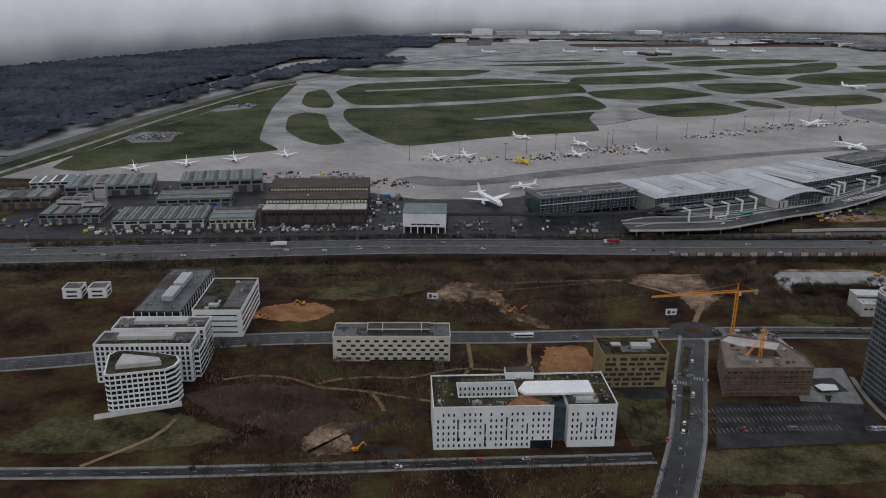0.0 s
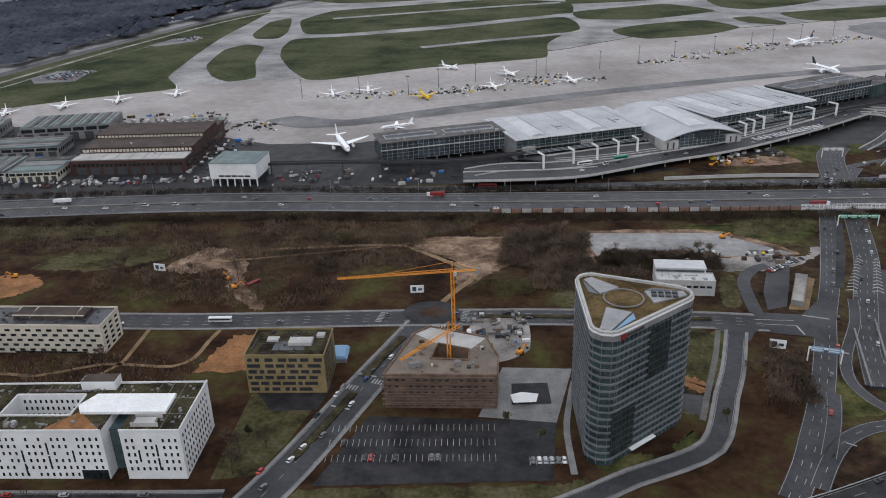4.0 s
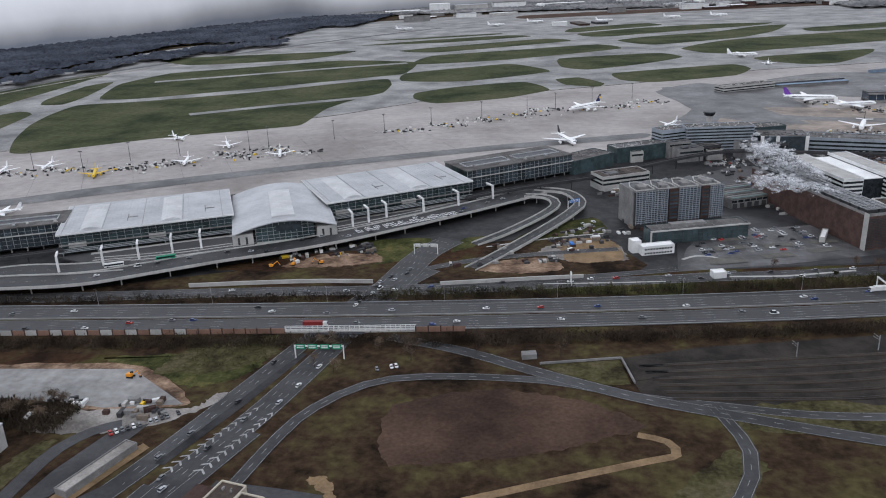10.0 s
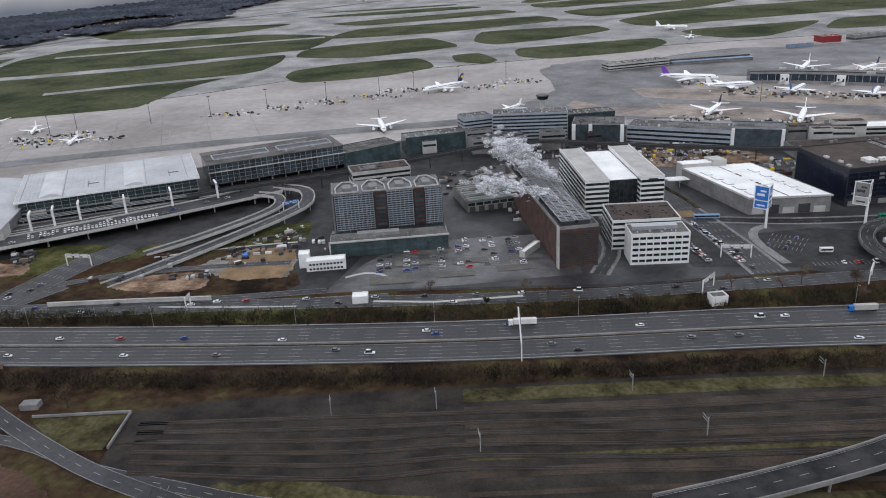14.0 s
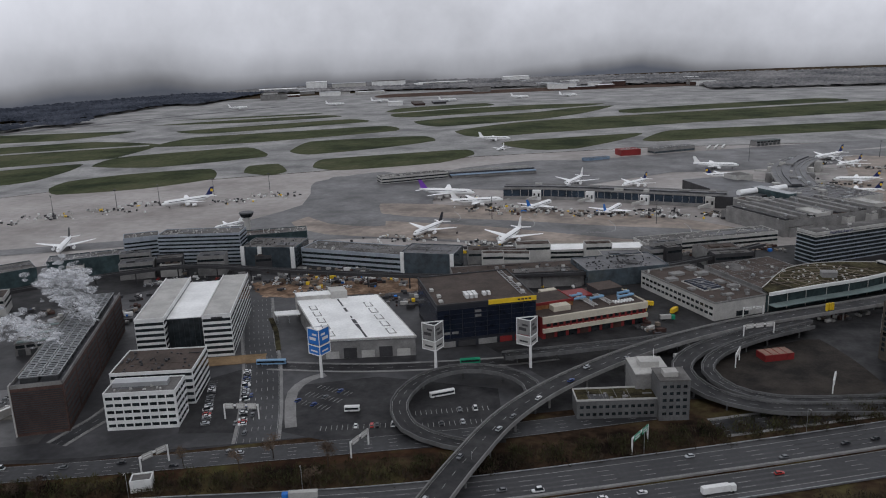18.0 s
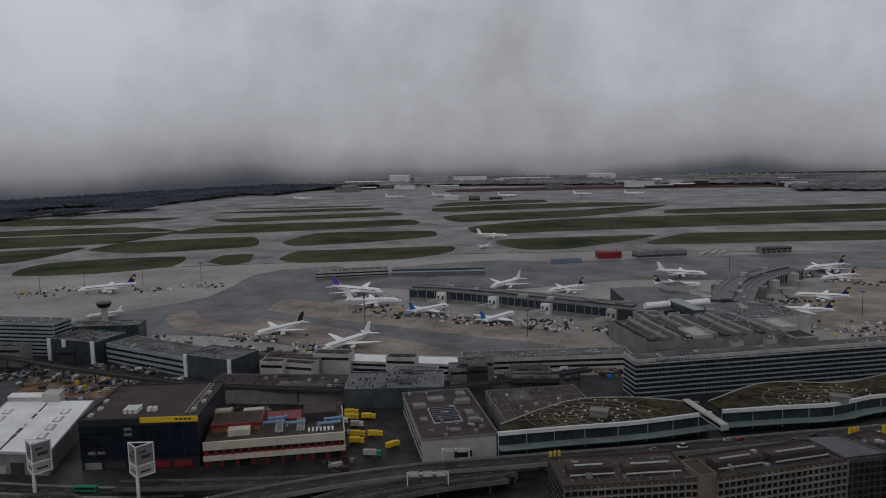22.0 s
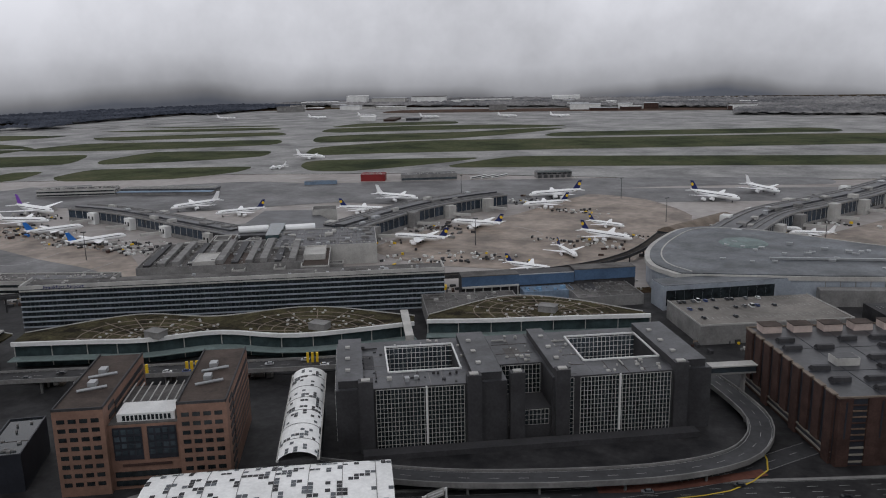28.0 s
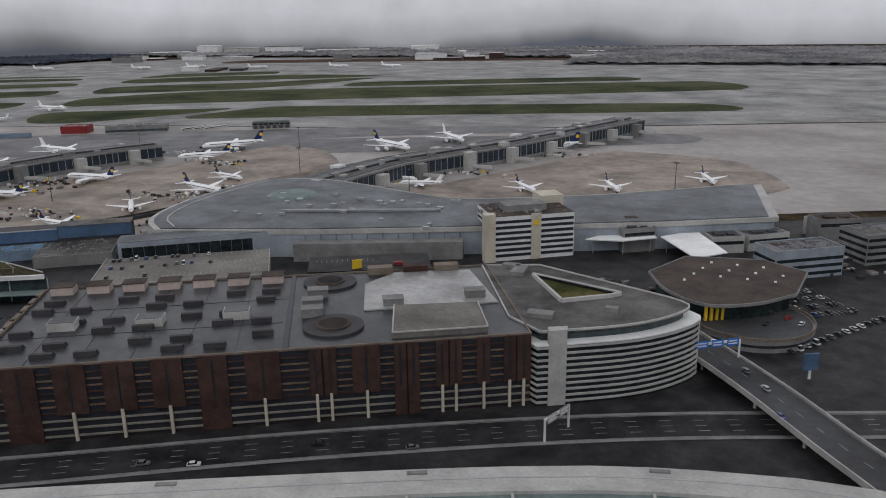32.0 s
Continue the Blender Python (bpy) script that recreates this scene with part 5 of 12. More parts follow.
def glass_tower():
    """A triangular tower with rounded corners and a pale band on every storey."""
    b = thing("office_tower", "triangular glass office tower with pale storey bands", "office tower", 250, 442, 0, 0)
    corners = [Vector((-13, -39)), Vector((35, 12)), Vector((-23, 27))]
    H, F = 62.0, 17

    def outline(grow, r=7.0):
        pts = []
        for i in range(3):
            p = corners[i]
            a, d = (corners[i - 1] - p).normalized(), (corners[(i + 1) % 3] - p).normalized()
            bis = (a + d).normalized()
            half = a.angle(d) / 2
            o = p + bis * (r / math.sin(half))
            start = Vector((-a.y, a.x)) if Vector((-a.y, a.x)).dot(o - p) < 0 else Vector((a.y, -a.x))
            end = Vector((-d.y, d.x)) if Vector((-d.y, d.x)).dot(o - p) < 0 else Vector((d.y, -d.x))
            for k in range(7):
                v = start.lerp(end, k / 6)
                v = v.normalized() if v.length > 1e-4 else -bis
                pts.append(tuple(o + v * (r + grow)))
        return pts
    made("glass_wall", lambda bm: prism(bm, outline(0), 0, H), GLASS_TOWER, b, "blue-green curtain wall")
    for k in range(F):
        z = 3.0 + k * 3.45
        made("storey_band", lambda bm: prism(bm, outline(0.5), z, z + 0.85), TOWER_BAND, b, "pale metal storey band")
    def mullions(bm):
        ring = outline(0.1)
        for a, c in zip(ring, ring[1:] + ring[:1]):
            a, c = Vector(a), Vector(c)
            n = max(1, int((c - a).length / 2.7))
            for i in range(n):
                q = a.lerp(c, i / n)
                box(bm, q.x - 0.1, q.y - 0.1, 1, q.x + 0.1, q.y + 0.1, H)
    made("mullions", mullions, TOWER_BAND, b, "", "stuff")
    made("crown", lambda bm: prism(bm, outline(0.5), H - 0.2, H + 2.8), GREY, b, "grey crown band round the roof")
    made("roof", lambda bm: prism(bm, outline(-1.2), H + 3.0, H + 3.1), ROOF_SEDUM, b)
    made("roof_edge", lambda bm: prism(bm, outline(0.7), H + 2.5, H + 3.05), WHITE, b)
    made("roof_walk", lambda bm: prism(bm, outline(-0.2), H + 3.05, H + 3.08), GREY, b)
    rim = outline(-0.4)
    made("roof_rim", lambda bm: [bar(bm, (*rim[i], H + 3.7), (*rim[(i + 1) % len(rim)], H + 3.5), 1.3, 1.2) for i in range(len(rim))], LIGHT_GREY, b, "broad white roof rim")
    for i, p in enumerate(corners):
        d = p.normalized()
        n = Vector((-d.y, d.x))
        far = p - d * (11.5 if i == 0 else 10.0)
        made("roof_light", lambda bm: prism(bm, [tuple(d * 10.5 - n * 5.5), tuple(d * 10.5 + n * 5.5), tuple(far + n * 2.2), tuple(far - n * 2.2)][::-1], H + 3.1, H + 3.8), STEEL_PLATE, b, "pale grey roof plate")
        made("roof_glazing", lambda bm: prism(bm, [tuple(d * 10.5 + n * 6.2), tuple(d * 15 + n * 8.4), tuple(far + n * 3.0)], H + 3.1, H + 3.5), GLASS_BLUE if i else PALE_BLUE, b, "sloping blue roof glazing")
    made("roof_disc", lambda bm: tube(bm, (-1, 1, H + 3.1), (-1, 1, H + 3.7), 8.5, 8.5, 32), ROOF_SEDUM, b, "round brown planted roof bed")
    made("disc_rim", lambda bm: [bar(bm, (-1 + 8.6 * math.cos(i * 0.2618), 1 + 8.6 * math.sin(i * 0.2618), H + 3.8), (-1 + 8.6 * math.cos((i + 1) * 0.2618), 1 + 8.6 * math.sin((i + 1) * 0.2618), H + 3.8), 0.5, 0.5) for i in range(24)], GREY, b)
    made("roof_plant", lambda bm: [box(bm, 11 + i * 3.0, 3.4 + j * 3.4, H + 3.8, 13.2 + i * 3.0, 5.6 + j * 3.4, H + 4.6) for i in range(4) for j in range(2)], DARK_STEEL, b)
    # dark glass bays in the long face, and a red mark on the crown
    p, q = corners[0], corners[1]
    d = (q - p).normalized()
    n = Vector((d.y, -d.x))
    for u0, u1, z0, z1 in ((33, 46, 36, 60), (12, 26, 5, 27)):
        made("glass_bay", lambda bm: prism(bm, [tuple(p + d * u0 + n * 0.2), tuple(p + d * u0 + n * 0.75), tuple(p + d * u1 + n * 0.75), tuple(p + d * u1 + n * 0.2)], z0, z1), GLASS_BAY, b, "dark glass atrium bay")
        made("bay_bars", lambda bm: [prism(bm, [tuple(p + d * u0 + n * 0.7), tuple(p + d * u0 + n * 0.9), tuple(p + d * u1 + n * 0.9), tuple(p + d * u1 + n * 0.7)], z, z + 0.3) for z in (z0 + 3.45 * i for i in range(1, int((z1 - z0) / 3.45) + 1))] + [prism(bm, [tuple(p + d * (u - 0.1) + n * 0.7), tuple(p + d * (u - 0.1) + n * 0.9), tuple(p + d * (u + 0.1) + n * 0.9), tuple(p + d * (u + 0.1) + n * 0.7)], z0, z1) for u in (u0 + 2.7 * i for i in range(int((u1 - u0) / 2.7) + 1))], DARK_STEEL, b, "thin dark glazing bars", "stuff")
    made("sign", lambda bm: prism(bm, [tuple(p + d * 14 + n * 0.6), tuple(p + d * 14 + n * 1.0), tuple(p + d * 17 + n * 1.0), tuple(p + d * 17 + n * 0.6)], H - 0.1, H + 2.4), RED, b, "plain red sign square")
    made("sign_bars", lambda bm: prism(bm, [tuple(p + d * 18 + n * 0.6), tuple(p + d * 18 + n * 0.9), tuple(p + d * 28 + n * 0.9), tuple(p + d * 28 + n * 0.6)], H + 0.5, H + 1.6), DARK_GREY, b)
    made("canopy", lambda bm: prism(bm, [tuple(p + d * 24 + n * 0.5), tuple(p + d * 24 + n * 2.5), tuple(p + d * 40 + n * 2.5), tuple(p + d * 40 + n * 0.5)], 3.6, 4.1), WHITE, b)


glass_tower()

b = shell("office_building", "white office box with slit windows and a mossy roof", -211, 494, 6, 34, 64, 20, WHITE, ROOF_GREEN, "office building")
for k in range(4):
    made("window_slit", lambda bm: [box(bm, 2, -0.12, 3.4 + k * 4.2, 31, 0.1, 4.3 + k * 4.2), box(bm, 33.9, 3, 3.0 + k * 4.2, 34.12, 60, 4.4 + k * 4.2)], GLASS, b)
made("roof_terrace", lambda bm: box(bm, 20, 6, 20.1, 33, 58, 20.5), ROOF_MID, b)
made("stair_house", lambda bm: box(bm, 10, 6, 20.1, 17, 10, 22), LIGHT_GREY, b)
units(b, 33, 60, 20, 5, 21)

b = shell("office_building", "dark glass office in a white concrete frame", -258, 503, 5, 34, 90, 13.5, DARK_GREY, ROOF_GREY, "office building")
bands(b, 34, 90, 0.2, 4.4, 3, GLASS, 0.8, 3.9)


def frame_columns(bm):
    for i in range(7):
        box(bm, 0.2 + i * 5.5, -0.5, 0, 0.7 + i * 5.5, 0.1, 13.5)
    for i in range(16):
        box(bm, 33.9, 0.4 + i * 5.8, 0, 34.5, 0.9 + i * 5.8, 13.5)


made("columns", frame_columns, WHITE, b, "", "stuff")
for y0, y1 in ((20, 42), (48, 72)):
    made("roof_plant", lambda bm: box(bm, 14, y0, 13.5, 22, y1, 17.5), ROOF_SILVER, b, "long pale plant room")

for yy, dd, hh in ((423, 20, 25.0), (447, 19, 25.0)):
    b = shell("office_building", "white office with a regular grid of windows", -245, yy, 7, 59, dd, hh, WHITE, ROOF_MID, "office building", "gridded offices", 1.1)
    w = window_mesh(1.7, 2.3, GLASS)
    grid(b, w, 59, 0, 1.2, 19, 7, 3.45, 0.8)
    grid(b, w, dd, 0, 1.2, 6, 7, 3.45, 0.8, turn=90, x=59)
    made("roof_plant", lambda bm: box(bm, 12, 8, hh, 46, 15, hh + 2.6), LIGHT_GREY, b)
    made("roof_bed", lambda bm: box(bm, 2, 2, hh + 0.12, 57, 7, hh + 0.3), ROOF_GREEN, b)
b = shell("office_link", "white glazed link between two offices", -190, 436, 7, 6, 18, 18, WHITE, ROOF_MID, "office building")
bands(b, 6, 18, 0.5, 3.4, 5, GLASS)


def rounded_office():
    b = thing("office_building", "rounded white office with continuous window bands", "office building", -221, 389, 0, 25)
    pts = [(0, 2), (2, 0), (33, -3), (38, 0), (41, 6), (40, 12), (33, 18), (12, 30), (6, 31), (2, 27)]
    H = 23.5
    made("wall", lambda bm: prism(bm, pts, 0, H), GLASS, b, "dark ribbon glazing")
    c = Vector((18, 12))
    big = [tuple(c + (Vector(p) - c) * 1.03) for p in pts]
    for k in range(8):
        made("storey_band", lambda bm: prism(bm, big, k * 3.2 + 0.2, k * 3.2 + 1.25), WHITE, b)
    made("roof", lambda bm: prism(bm, [tuple(c + (Vector(p) - c) * 0.97) for p in pts], H + 0.2, H + 0.5), ROOF_GREEN, b)
    made("parapet", lambda bm: prism(bm, big, H - 0.4, H + 0.3), WHITE, b)
    made("roof_plant", lambda bm: prism(bm, [(6, 5), (31, 2), (30, 8), (10, 20)], H + 0.5, H + 3.2), LIGHT_GREY, b)
    for i in range(11):
        t = i / 10
        made("mullion", lambda bm: box(bm, 2 + 30 * t, -0.6 - 2.7 * t, 0.5, 2.7 + 30 * t, 0.2 - 2.7 * t, H), WHITE, b)
    made("terrace", lambda bm: box(bm, -8, -7, 0, 40, -1, 0.6), LIGHT_GREY, b)


rounded_office()
b = shell("house", "small white flat-roofed house", -339, 553, 10, 14, 14, 8, WHITE, ROOF_MID, "house", "small white houses")
bands(b, 14, 14, 0.5, 3.6, 2, GLASS, 1.0, 2.4, 3)
b = shell("house", "small white flat-roofed house", -320, 556, 10, 14, 14, 8, WHITE, ROOF_MID, "house", "small white houses")
bands(b, 14, 14, 0.5, 3.6, 2, GLASS, 1.0, 2.4, 3)


def white_warehouse():
    b = shell("warehouse", "white stepped warehouse with roof strips beside a yard", 277, 580, 2, 35, 12, 9.5, LIGHT_GREY, ROOF_LANTERN, "warehouse")
    made("rear_hall", lambda bm: box(bm, 0.5, 12, 0, 31, 24, 12.5), LIGHT_GREY, b)
    made("rear_roof", lambda bm: box(bm, 0.2, 11.8, 12.5, 31.3, 24.3, 12.9), ROOF_LANTERN, b)
    for i in range(8):
        made("window", lambda bm: box(bm, 2 + i * 4, -0.12, 5.2, 5 + i * 4, 0.1, 6.6), GLASS, b)
    made("clerestory", lambda bm: box(bm, 1, 11.7, 10, 30, 11.9, 11.6), GLASS_BLUE, b)
    for u in (4, 24):
        made("gate", lambda bm: box(bm, u, -0.15, 0, u + 4, 0.1, 4), LIGHT_GREY, b)
    units(b, 33, 10, 9.5, 4, 31)


white_warehouse()


def small_office():
    b = thing("office_building", "cream two-storey office with a dark roof and pale rims", "office building", 421, 548, 0, -11)
    wings(b, [(0, 0, 25, 15)], 8, CREAM, ROOF_BROWN)
    wings(b, [(14, 15, 25, 30)], 8, CREAM, ROOF_BROWN)
    wings(b, [(0, 15, 12, 36)], 6.5, CREAM, ROOF_BROWN)
    made("canopy", lambda bm: box(bm, -11, 20, 4.6, 0, 33, 5.2), BRICK, b, "red-brown canopy roof")
    for u, v in ((-10.4, 20.6), (-10.4, 32.4)):
        made("canopy_post", lambda bm: box(bm, u - 0.2, v - 0.2, 0, u + 0.2, v + 0.2, 4.6), DARK_STEEL, b)
    rims(b, [(0, 0, 25, 0), (25, 0, 25, 30), (0, 0, 0, 15), (0, 15, 14, 15), (14, 15, 14, 30), (14, 30, 25, 30)], 8, CREAM)
    rims(b, [(0, 15.4, 0, 36), (0, 36, 12, 36), (12, 15.4, 12, 36)], 6.5, CREAM)
    w = window_mesh(2.0, 1.5, GLASS)
    for i in range(4):
        for z in (1.4, 4.6):
            piece("window", w, b, 14.2 + i * 2.9, 0, z)
    grid(b, w, 30, 0, 1.4, 9, 2, 3.2, 0.8, turn=90, x=25)
    units(b, 22, 13, 8, 2, 33)


small_office()
b = shell("long_shed", "long flat gravel-roofed shed beside the road", 361, 572, 74, 40, 7, 3, GREY, GRAVEL, "shed")
b = shell("garden_shed", "small grey flat-roofed shed beside the office", 410, 556, -11, 9, 5, 3.2, LIGHT_GREY, ROOF_WHITE, "shed")
patch("ground_pavilion_square", [(198, 470), (216, 473), (219, 455), (200, 452)], 0.42, DARK_ASPHALT, "dark square bed round the pavilion", smooth=False)
b = thing("pavilion", "white folded pavilion roof on the paved square", "pavilion", 205, 455, 0, 10)
made("roof", lambda bm: prism(bm, [(-5, -4), (6, -4), (8, 3), (0, 5), (-6, 3)], 2.6, 3.0, [(-3, -2), (4, -3), (6, 2), (0, 3), (-4, 2)]), ROOF_WHITE, b)
made("post", lambda bm: [tube(bm, (x, y, 0), (x, y, 2.6), 0.2) for x, y in ((-3, -2), (4, -2), (0, 2))], STEEL, b)


# ---- cargo and maintenance halls beyond the motorway ----
def stilt_hall():
    b = thing("depot", "white depot hall on columns with a patina roof", "depot", -96, 755, 0, 3)
    L, D, H = 43, 38, 21
    made("wall", lambda bm: box(bm, 0, 0, 7, L, D, H), WHITE, b)
    made("roof", lambda bm: box(bm, -0.4, -0.4, H, L + 0.4, D + 0.4, H + 0.5), ROOF_TEAL, b)
    made("roof_seams", lambda bm: [box(bm, i * 4.3, -0.3, H + 0.5, i * 4.3 + 0.25, D + 0.3, H + 0.75) for i in range(1, 10)], ROOF_TEAL, b)
    for i in range(7):
        for y in (1, D - 1):
            made("column", lambda bm: box(bm, 0.5 + i * 6.9, y - 0.5, 0, 1.5 + i * 6.9, y + 0.5, 7), WHITE, b)
    # black box stands in for the shade under the raised hall
    made("undercroft", lambda bm: box(bm, 2, 6, 0, L - 2, D - 4, 7), BLACK_PANEL_AND_SHADE, b)
    for i in range(5):
        made("window", lambda bm: box(bm, 8 + i * 6, -0.12, 9, 13 + i * 6, 0.1, 10.4), GLASS, b)
    made("side_block", lambda bm: box(bm, 8, D, 0, 30, D + 24, 15), CREAM, b)
    made("side_roof", lambda bm: box(bm, 7.8, D, 15, 30.2, D + 24.2, 15.4), ROOF_BROWN, b)


stilt_hall()


def brick_hangar():
    b = thing("hangar", "large brown brick hangar with stepped roofs", "hangar", -247, 775, 0, 8)
    L = 110
    for y0, y1, h in ((0, 26, 13), (26, 62, 18.5), (62, 108, 22), (108, 132, 17)):
        made("hall_bay", lambda bm: box(bm, 0, y0, 0, L, y1, h), BRICK, b)
        made("roof", lambda bm: box(bm, -0.3, y0, h, L + 0.3, y1, h + 0.5), ROOF_BROWN, b)
    for i in range(8):
        made("skylight", lambda bm: box(bm, 1 + i * 13.6, 3, 13.5, 13.8 + i * 13.6, 24, 14.0), LIGHT_GREY, b, "pale translucent roof panel")
    for y, z, h in ((26, 14.6, 2.6), (62, 19.2, 2.0)):
        made("clerestory", lambda bm: [box(bm, 2 + i * 3.6, y - 0.15, z, 4.6 + i * 3.6, y + 0.1, z + h) for i in range(30)], CREAM, b, "", "stuff")
    for i in range(8):
        made("gate", lambda bm: box(bm, 6 + i * 13, -0.2, 0, 15 + i * 13, 0.1, 7), DARK_STEEL, b)
    for i in range(24):
        made("window", lambda bm: box(bm, 3 + i * 4.4, -0.15, 8.2, 6 + i * 4.4, 0.1, 10.6), GLASS, b)
    made("side_windows", lambda bm: [box(bm, L - 0.1, 5 + i * 6, 4, L + 0.15, 8.5 + i * 6, 9) for i in range(20)], GLASS, b, "", "stuff")
    for i in range(11):
        made("roof_vent", lambda bm: box(bm, 6 + i * 9, 112, 17.5, 11 + i * 9, 126, 18.6), LIGHT_GREY, b)
    units(b, L, 60, 18.6, 8, 41)


brick_hangar()


def ridged(name, label, x, y, turn, L, D, H, wall, roof, ridges, along=True, category="hall"):
    """A hall with a row of low ridges or lantern lights."""
    b = thing(name, label, category, x, y, 0, turn)
    made("wall", lambda bm: box(bm, 0, 0, 0, L, D, H), wall, b)
    made("roof", lambda bm: box(bm, -0.4, -0.4, H, L + 0.4, D + 0.4, H + 0.4), roof, b)
    for i in range(ridges):
        def ridge(bm):
            if along:
                x0, x1 = L * (i + 0.15) / ridges, L * (i + 0.85) / ridges
                box(bm, x0, 1.0, H + 0.4, x1, D - 1.0, H + 1.2)
            else:
                y0, y1 = D * (i + 0.15) / ridges, D * (i + 0.85) / ridges
                box(bm, 1.0, y0, H + 0.4, L - 1.0, y1, H + 1.2)
        made("roof_light", ridge, (ROOF_TEAL, GREY, ROOF_MID)[i % 3], b)
    for i in range(6):
        made("gate", lambda bm: box(bm, L * (i + 0.2) / 6, -0.2, 0, L * (i + 0.8) / 6, 0.1, H * 0.55), DARK_STEEL, b)
    for i in range(7):
        made("window", lambda bm: box(bm, L * (i + 0.08) / 7, -0.15, H * 0.65, L * (i + 0.92) / 7, 0.1, H * 0.9), GLASS, b)
    made("side_windows", lambda bm: [box(bm, L - 0.1, D * (i + 0.2) / 8, H * 0.4, L + 0.15, D * (i + 0.8) / 8, H * 0.75) for i in range(8)], GLASS, b, "", "stuff")
    return b


ridged("hangar", "grey-green hangar with a ribbed metal roof", -375, 880, 17, 95, 55, 15, GREY, ROOF_TEAL, 20)
ridged("hangar", "grey hangar with a flat ribbed roof", -500, 850, 17, 95, 60, 12, GREY, ROOF_TEAL, 14)
ridged("hall", "low hall with dark and pale sawtooth roof strips", -388, 735, 11, 90, 52, 9, LIGHT_GREY, ROOF_GREY, 22)
ridged("hall", "pale hall with a mossy green roof and tall windows", -292, 748, 12, 44, 48, 10, CREAM, ROOF_TEAL, 3, False)
ridged("hall", "flat grey service hall with roof lights", -375, 812, 14, 80, 42, 11, GREY, ROOF_GREY, 6, False)
ridged("hall", "long flat hall with a white roof", -560, 880, 17, 60, 34, 9, LIGHT_GREY, ROOF_WHITE, 5)
ridged("hall", "small grey workshop with a brown roof", -470, 745, 11, 60, 44, 10, GREY, ROOF_BROWN, 5)
ridged("hall", "brown workshop at the apron edge", -560, 790, 14, 70, 40, 12, RAW, ROOF_MID, 5)
ridged("hall", "narrow service building with pale roof lights", -225, 925, 12, 60, 26, 9, LIGHT_GREY, ROOF_MID, 7)


# ---- the glass and steel terminal ----
def glazed_wall(b, x0, x1, y, z0, z1, bay, glass, frame=STEEL, split=1, w=0.14):
    """A curtain wall of glass bays with mullions and two transoms along the front."""
    n = max(1, int((x1 - x0) / bay))
    for i in range(n):
        u0, u1 = x0 + (x1 - x0) * i / n, x0 + (x1 - x0) * (i + 1) / n
        made("glass_bay", lambda bm: box(bm, u0 + 0.12, y - 0.1, z0, u1 - 0.12, y + 0.1, z1), glass, b)

    def bars(bm):
        for i in range(n * split + 1):
            u = x0 + (x1 - x0) * i / (n * split)
            box(bm, u - w, y - 0.35, z0, u + w, y + 0.1, z1)
        rows = max(2, int((z1 - z0) / (3 if split == 1 else 1.9)))
        for k in range(rows + 1):
            z = z0 + (z1 - z0) * k / rows
            box(bm, x0, y - 0.25, z - w * 0.64, x1, y + 0.05, z + w * 0.64)
    made("mullions", bars, frame, b)


def hall_section(x, y, turn, L, D, label):
    b = thing("terminal_hall", label, "airport terminal", x, y, 0, turn, "terminal halls")
    made("core", lambda bm: box(bm, 1, 2.4, 0, L - 1, D, 19.5), GREY, b)
    glazed_wall(b, 1, L - 1, 2.0, 6.8, 20.2, 6, GLASS_GREEN)
    made("ledge", lambda bm: box(bm, 0, -1.2, 11.0, L, 1.6, 11.5), GREY, b)
    # dark shelf added for the shaded forecourt; its posts are added with it
    made("arrivals_canopy", lambda bm: box(bm, 1, -13, 9.0, L - 1, -1.4, 9.4), GLASS_BAY, b, "added dark shelf for the shaded forecourt along the front")
    for v in (-13, -9, -5):
        made("canopy_rail", lambda bm: box(bm, 1, v - 0.25, 9.4, L - 1, v + 0.25, 9.8), STEEL, b)
    for i in range(6):
        made("canopy_post", lambda bm: box(bm, 4 + i * (L - 8) / 5 - 0.3, -12.6, 6.6, 4 + i * (L - 8) / 5 + 0.3, -12, 9.0), STEEL, b)

    def roof(bm):
        prism(bm, [(-1, -2), (L + 1, -2), (L + 1, D + 2), (-1, D + 2)], 20.6, 21.4)
    made("roof", roof, ROOF_SILVER, b, "pale metal roof with standing seams")
    for q in ((-1.2, -2.5, L + 1.2, -1.9), (-1.2, -1.88, -0.9, D + 2), (L + 0.9, -1.88, L + 1.2, D + 2)):
        made("eave", lambda bm: box(bm, q[0], q[1], 20.2, q[2], q[3], 21.6), WHITE, b)
    made("roof_seams", lambda bm: [box(bm, i * 3.0, -1.8, 21.4, i * 3.0 + 0.14, D + 1.8, 21.55) for i in range(1, int(L / 3))], ROOF_SILVER, b)
    for f in (0.02, 0.245, 0.47, 0.705, 0.94):
        made("roof_gutter", lambda bm: box(bm, L * f, -1.8, 21.4, L * f + 0.6, D + 1.8, 21.7), STEEL_PLATE, b)
    for u in (L * 0.12, L * 0.58):
        def ridge(bm):
            rows = [[bm.verts.new((u + 2.3 * i, v, 21.4 + h * math.sin(math.pi * i / 7))) for i in range(8)] for v, h in ((3, 2.0), (D * 0.5, 1.6), (D - 4, 0.4))]
            for a, c in zip(rows, rows[1:]):
                for i in range(7):
                    bm.faces.new((a[i], a[i + 1], c[i + 1], c[i]))
            bm.faces.new(rows[0])
            bm.faces.new(rows[-1])
        made("roof_lantern", ridge, ROOF_LANTERN, b, "raised pale barrel roof light")
    for u in (L * 0.38, L * 0.84):
        made("smoke_vent", lambda bm: [box(bm, u, 16, 21.4, u + 0.5, 34, 21.9), box(bm, u, 25, 21.4, u + 8, 25.7, 21.9)], GREY, b)
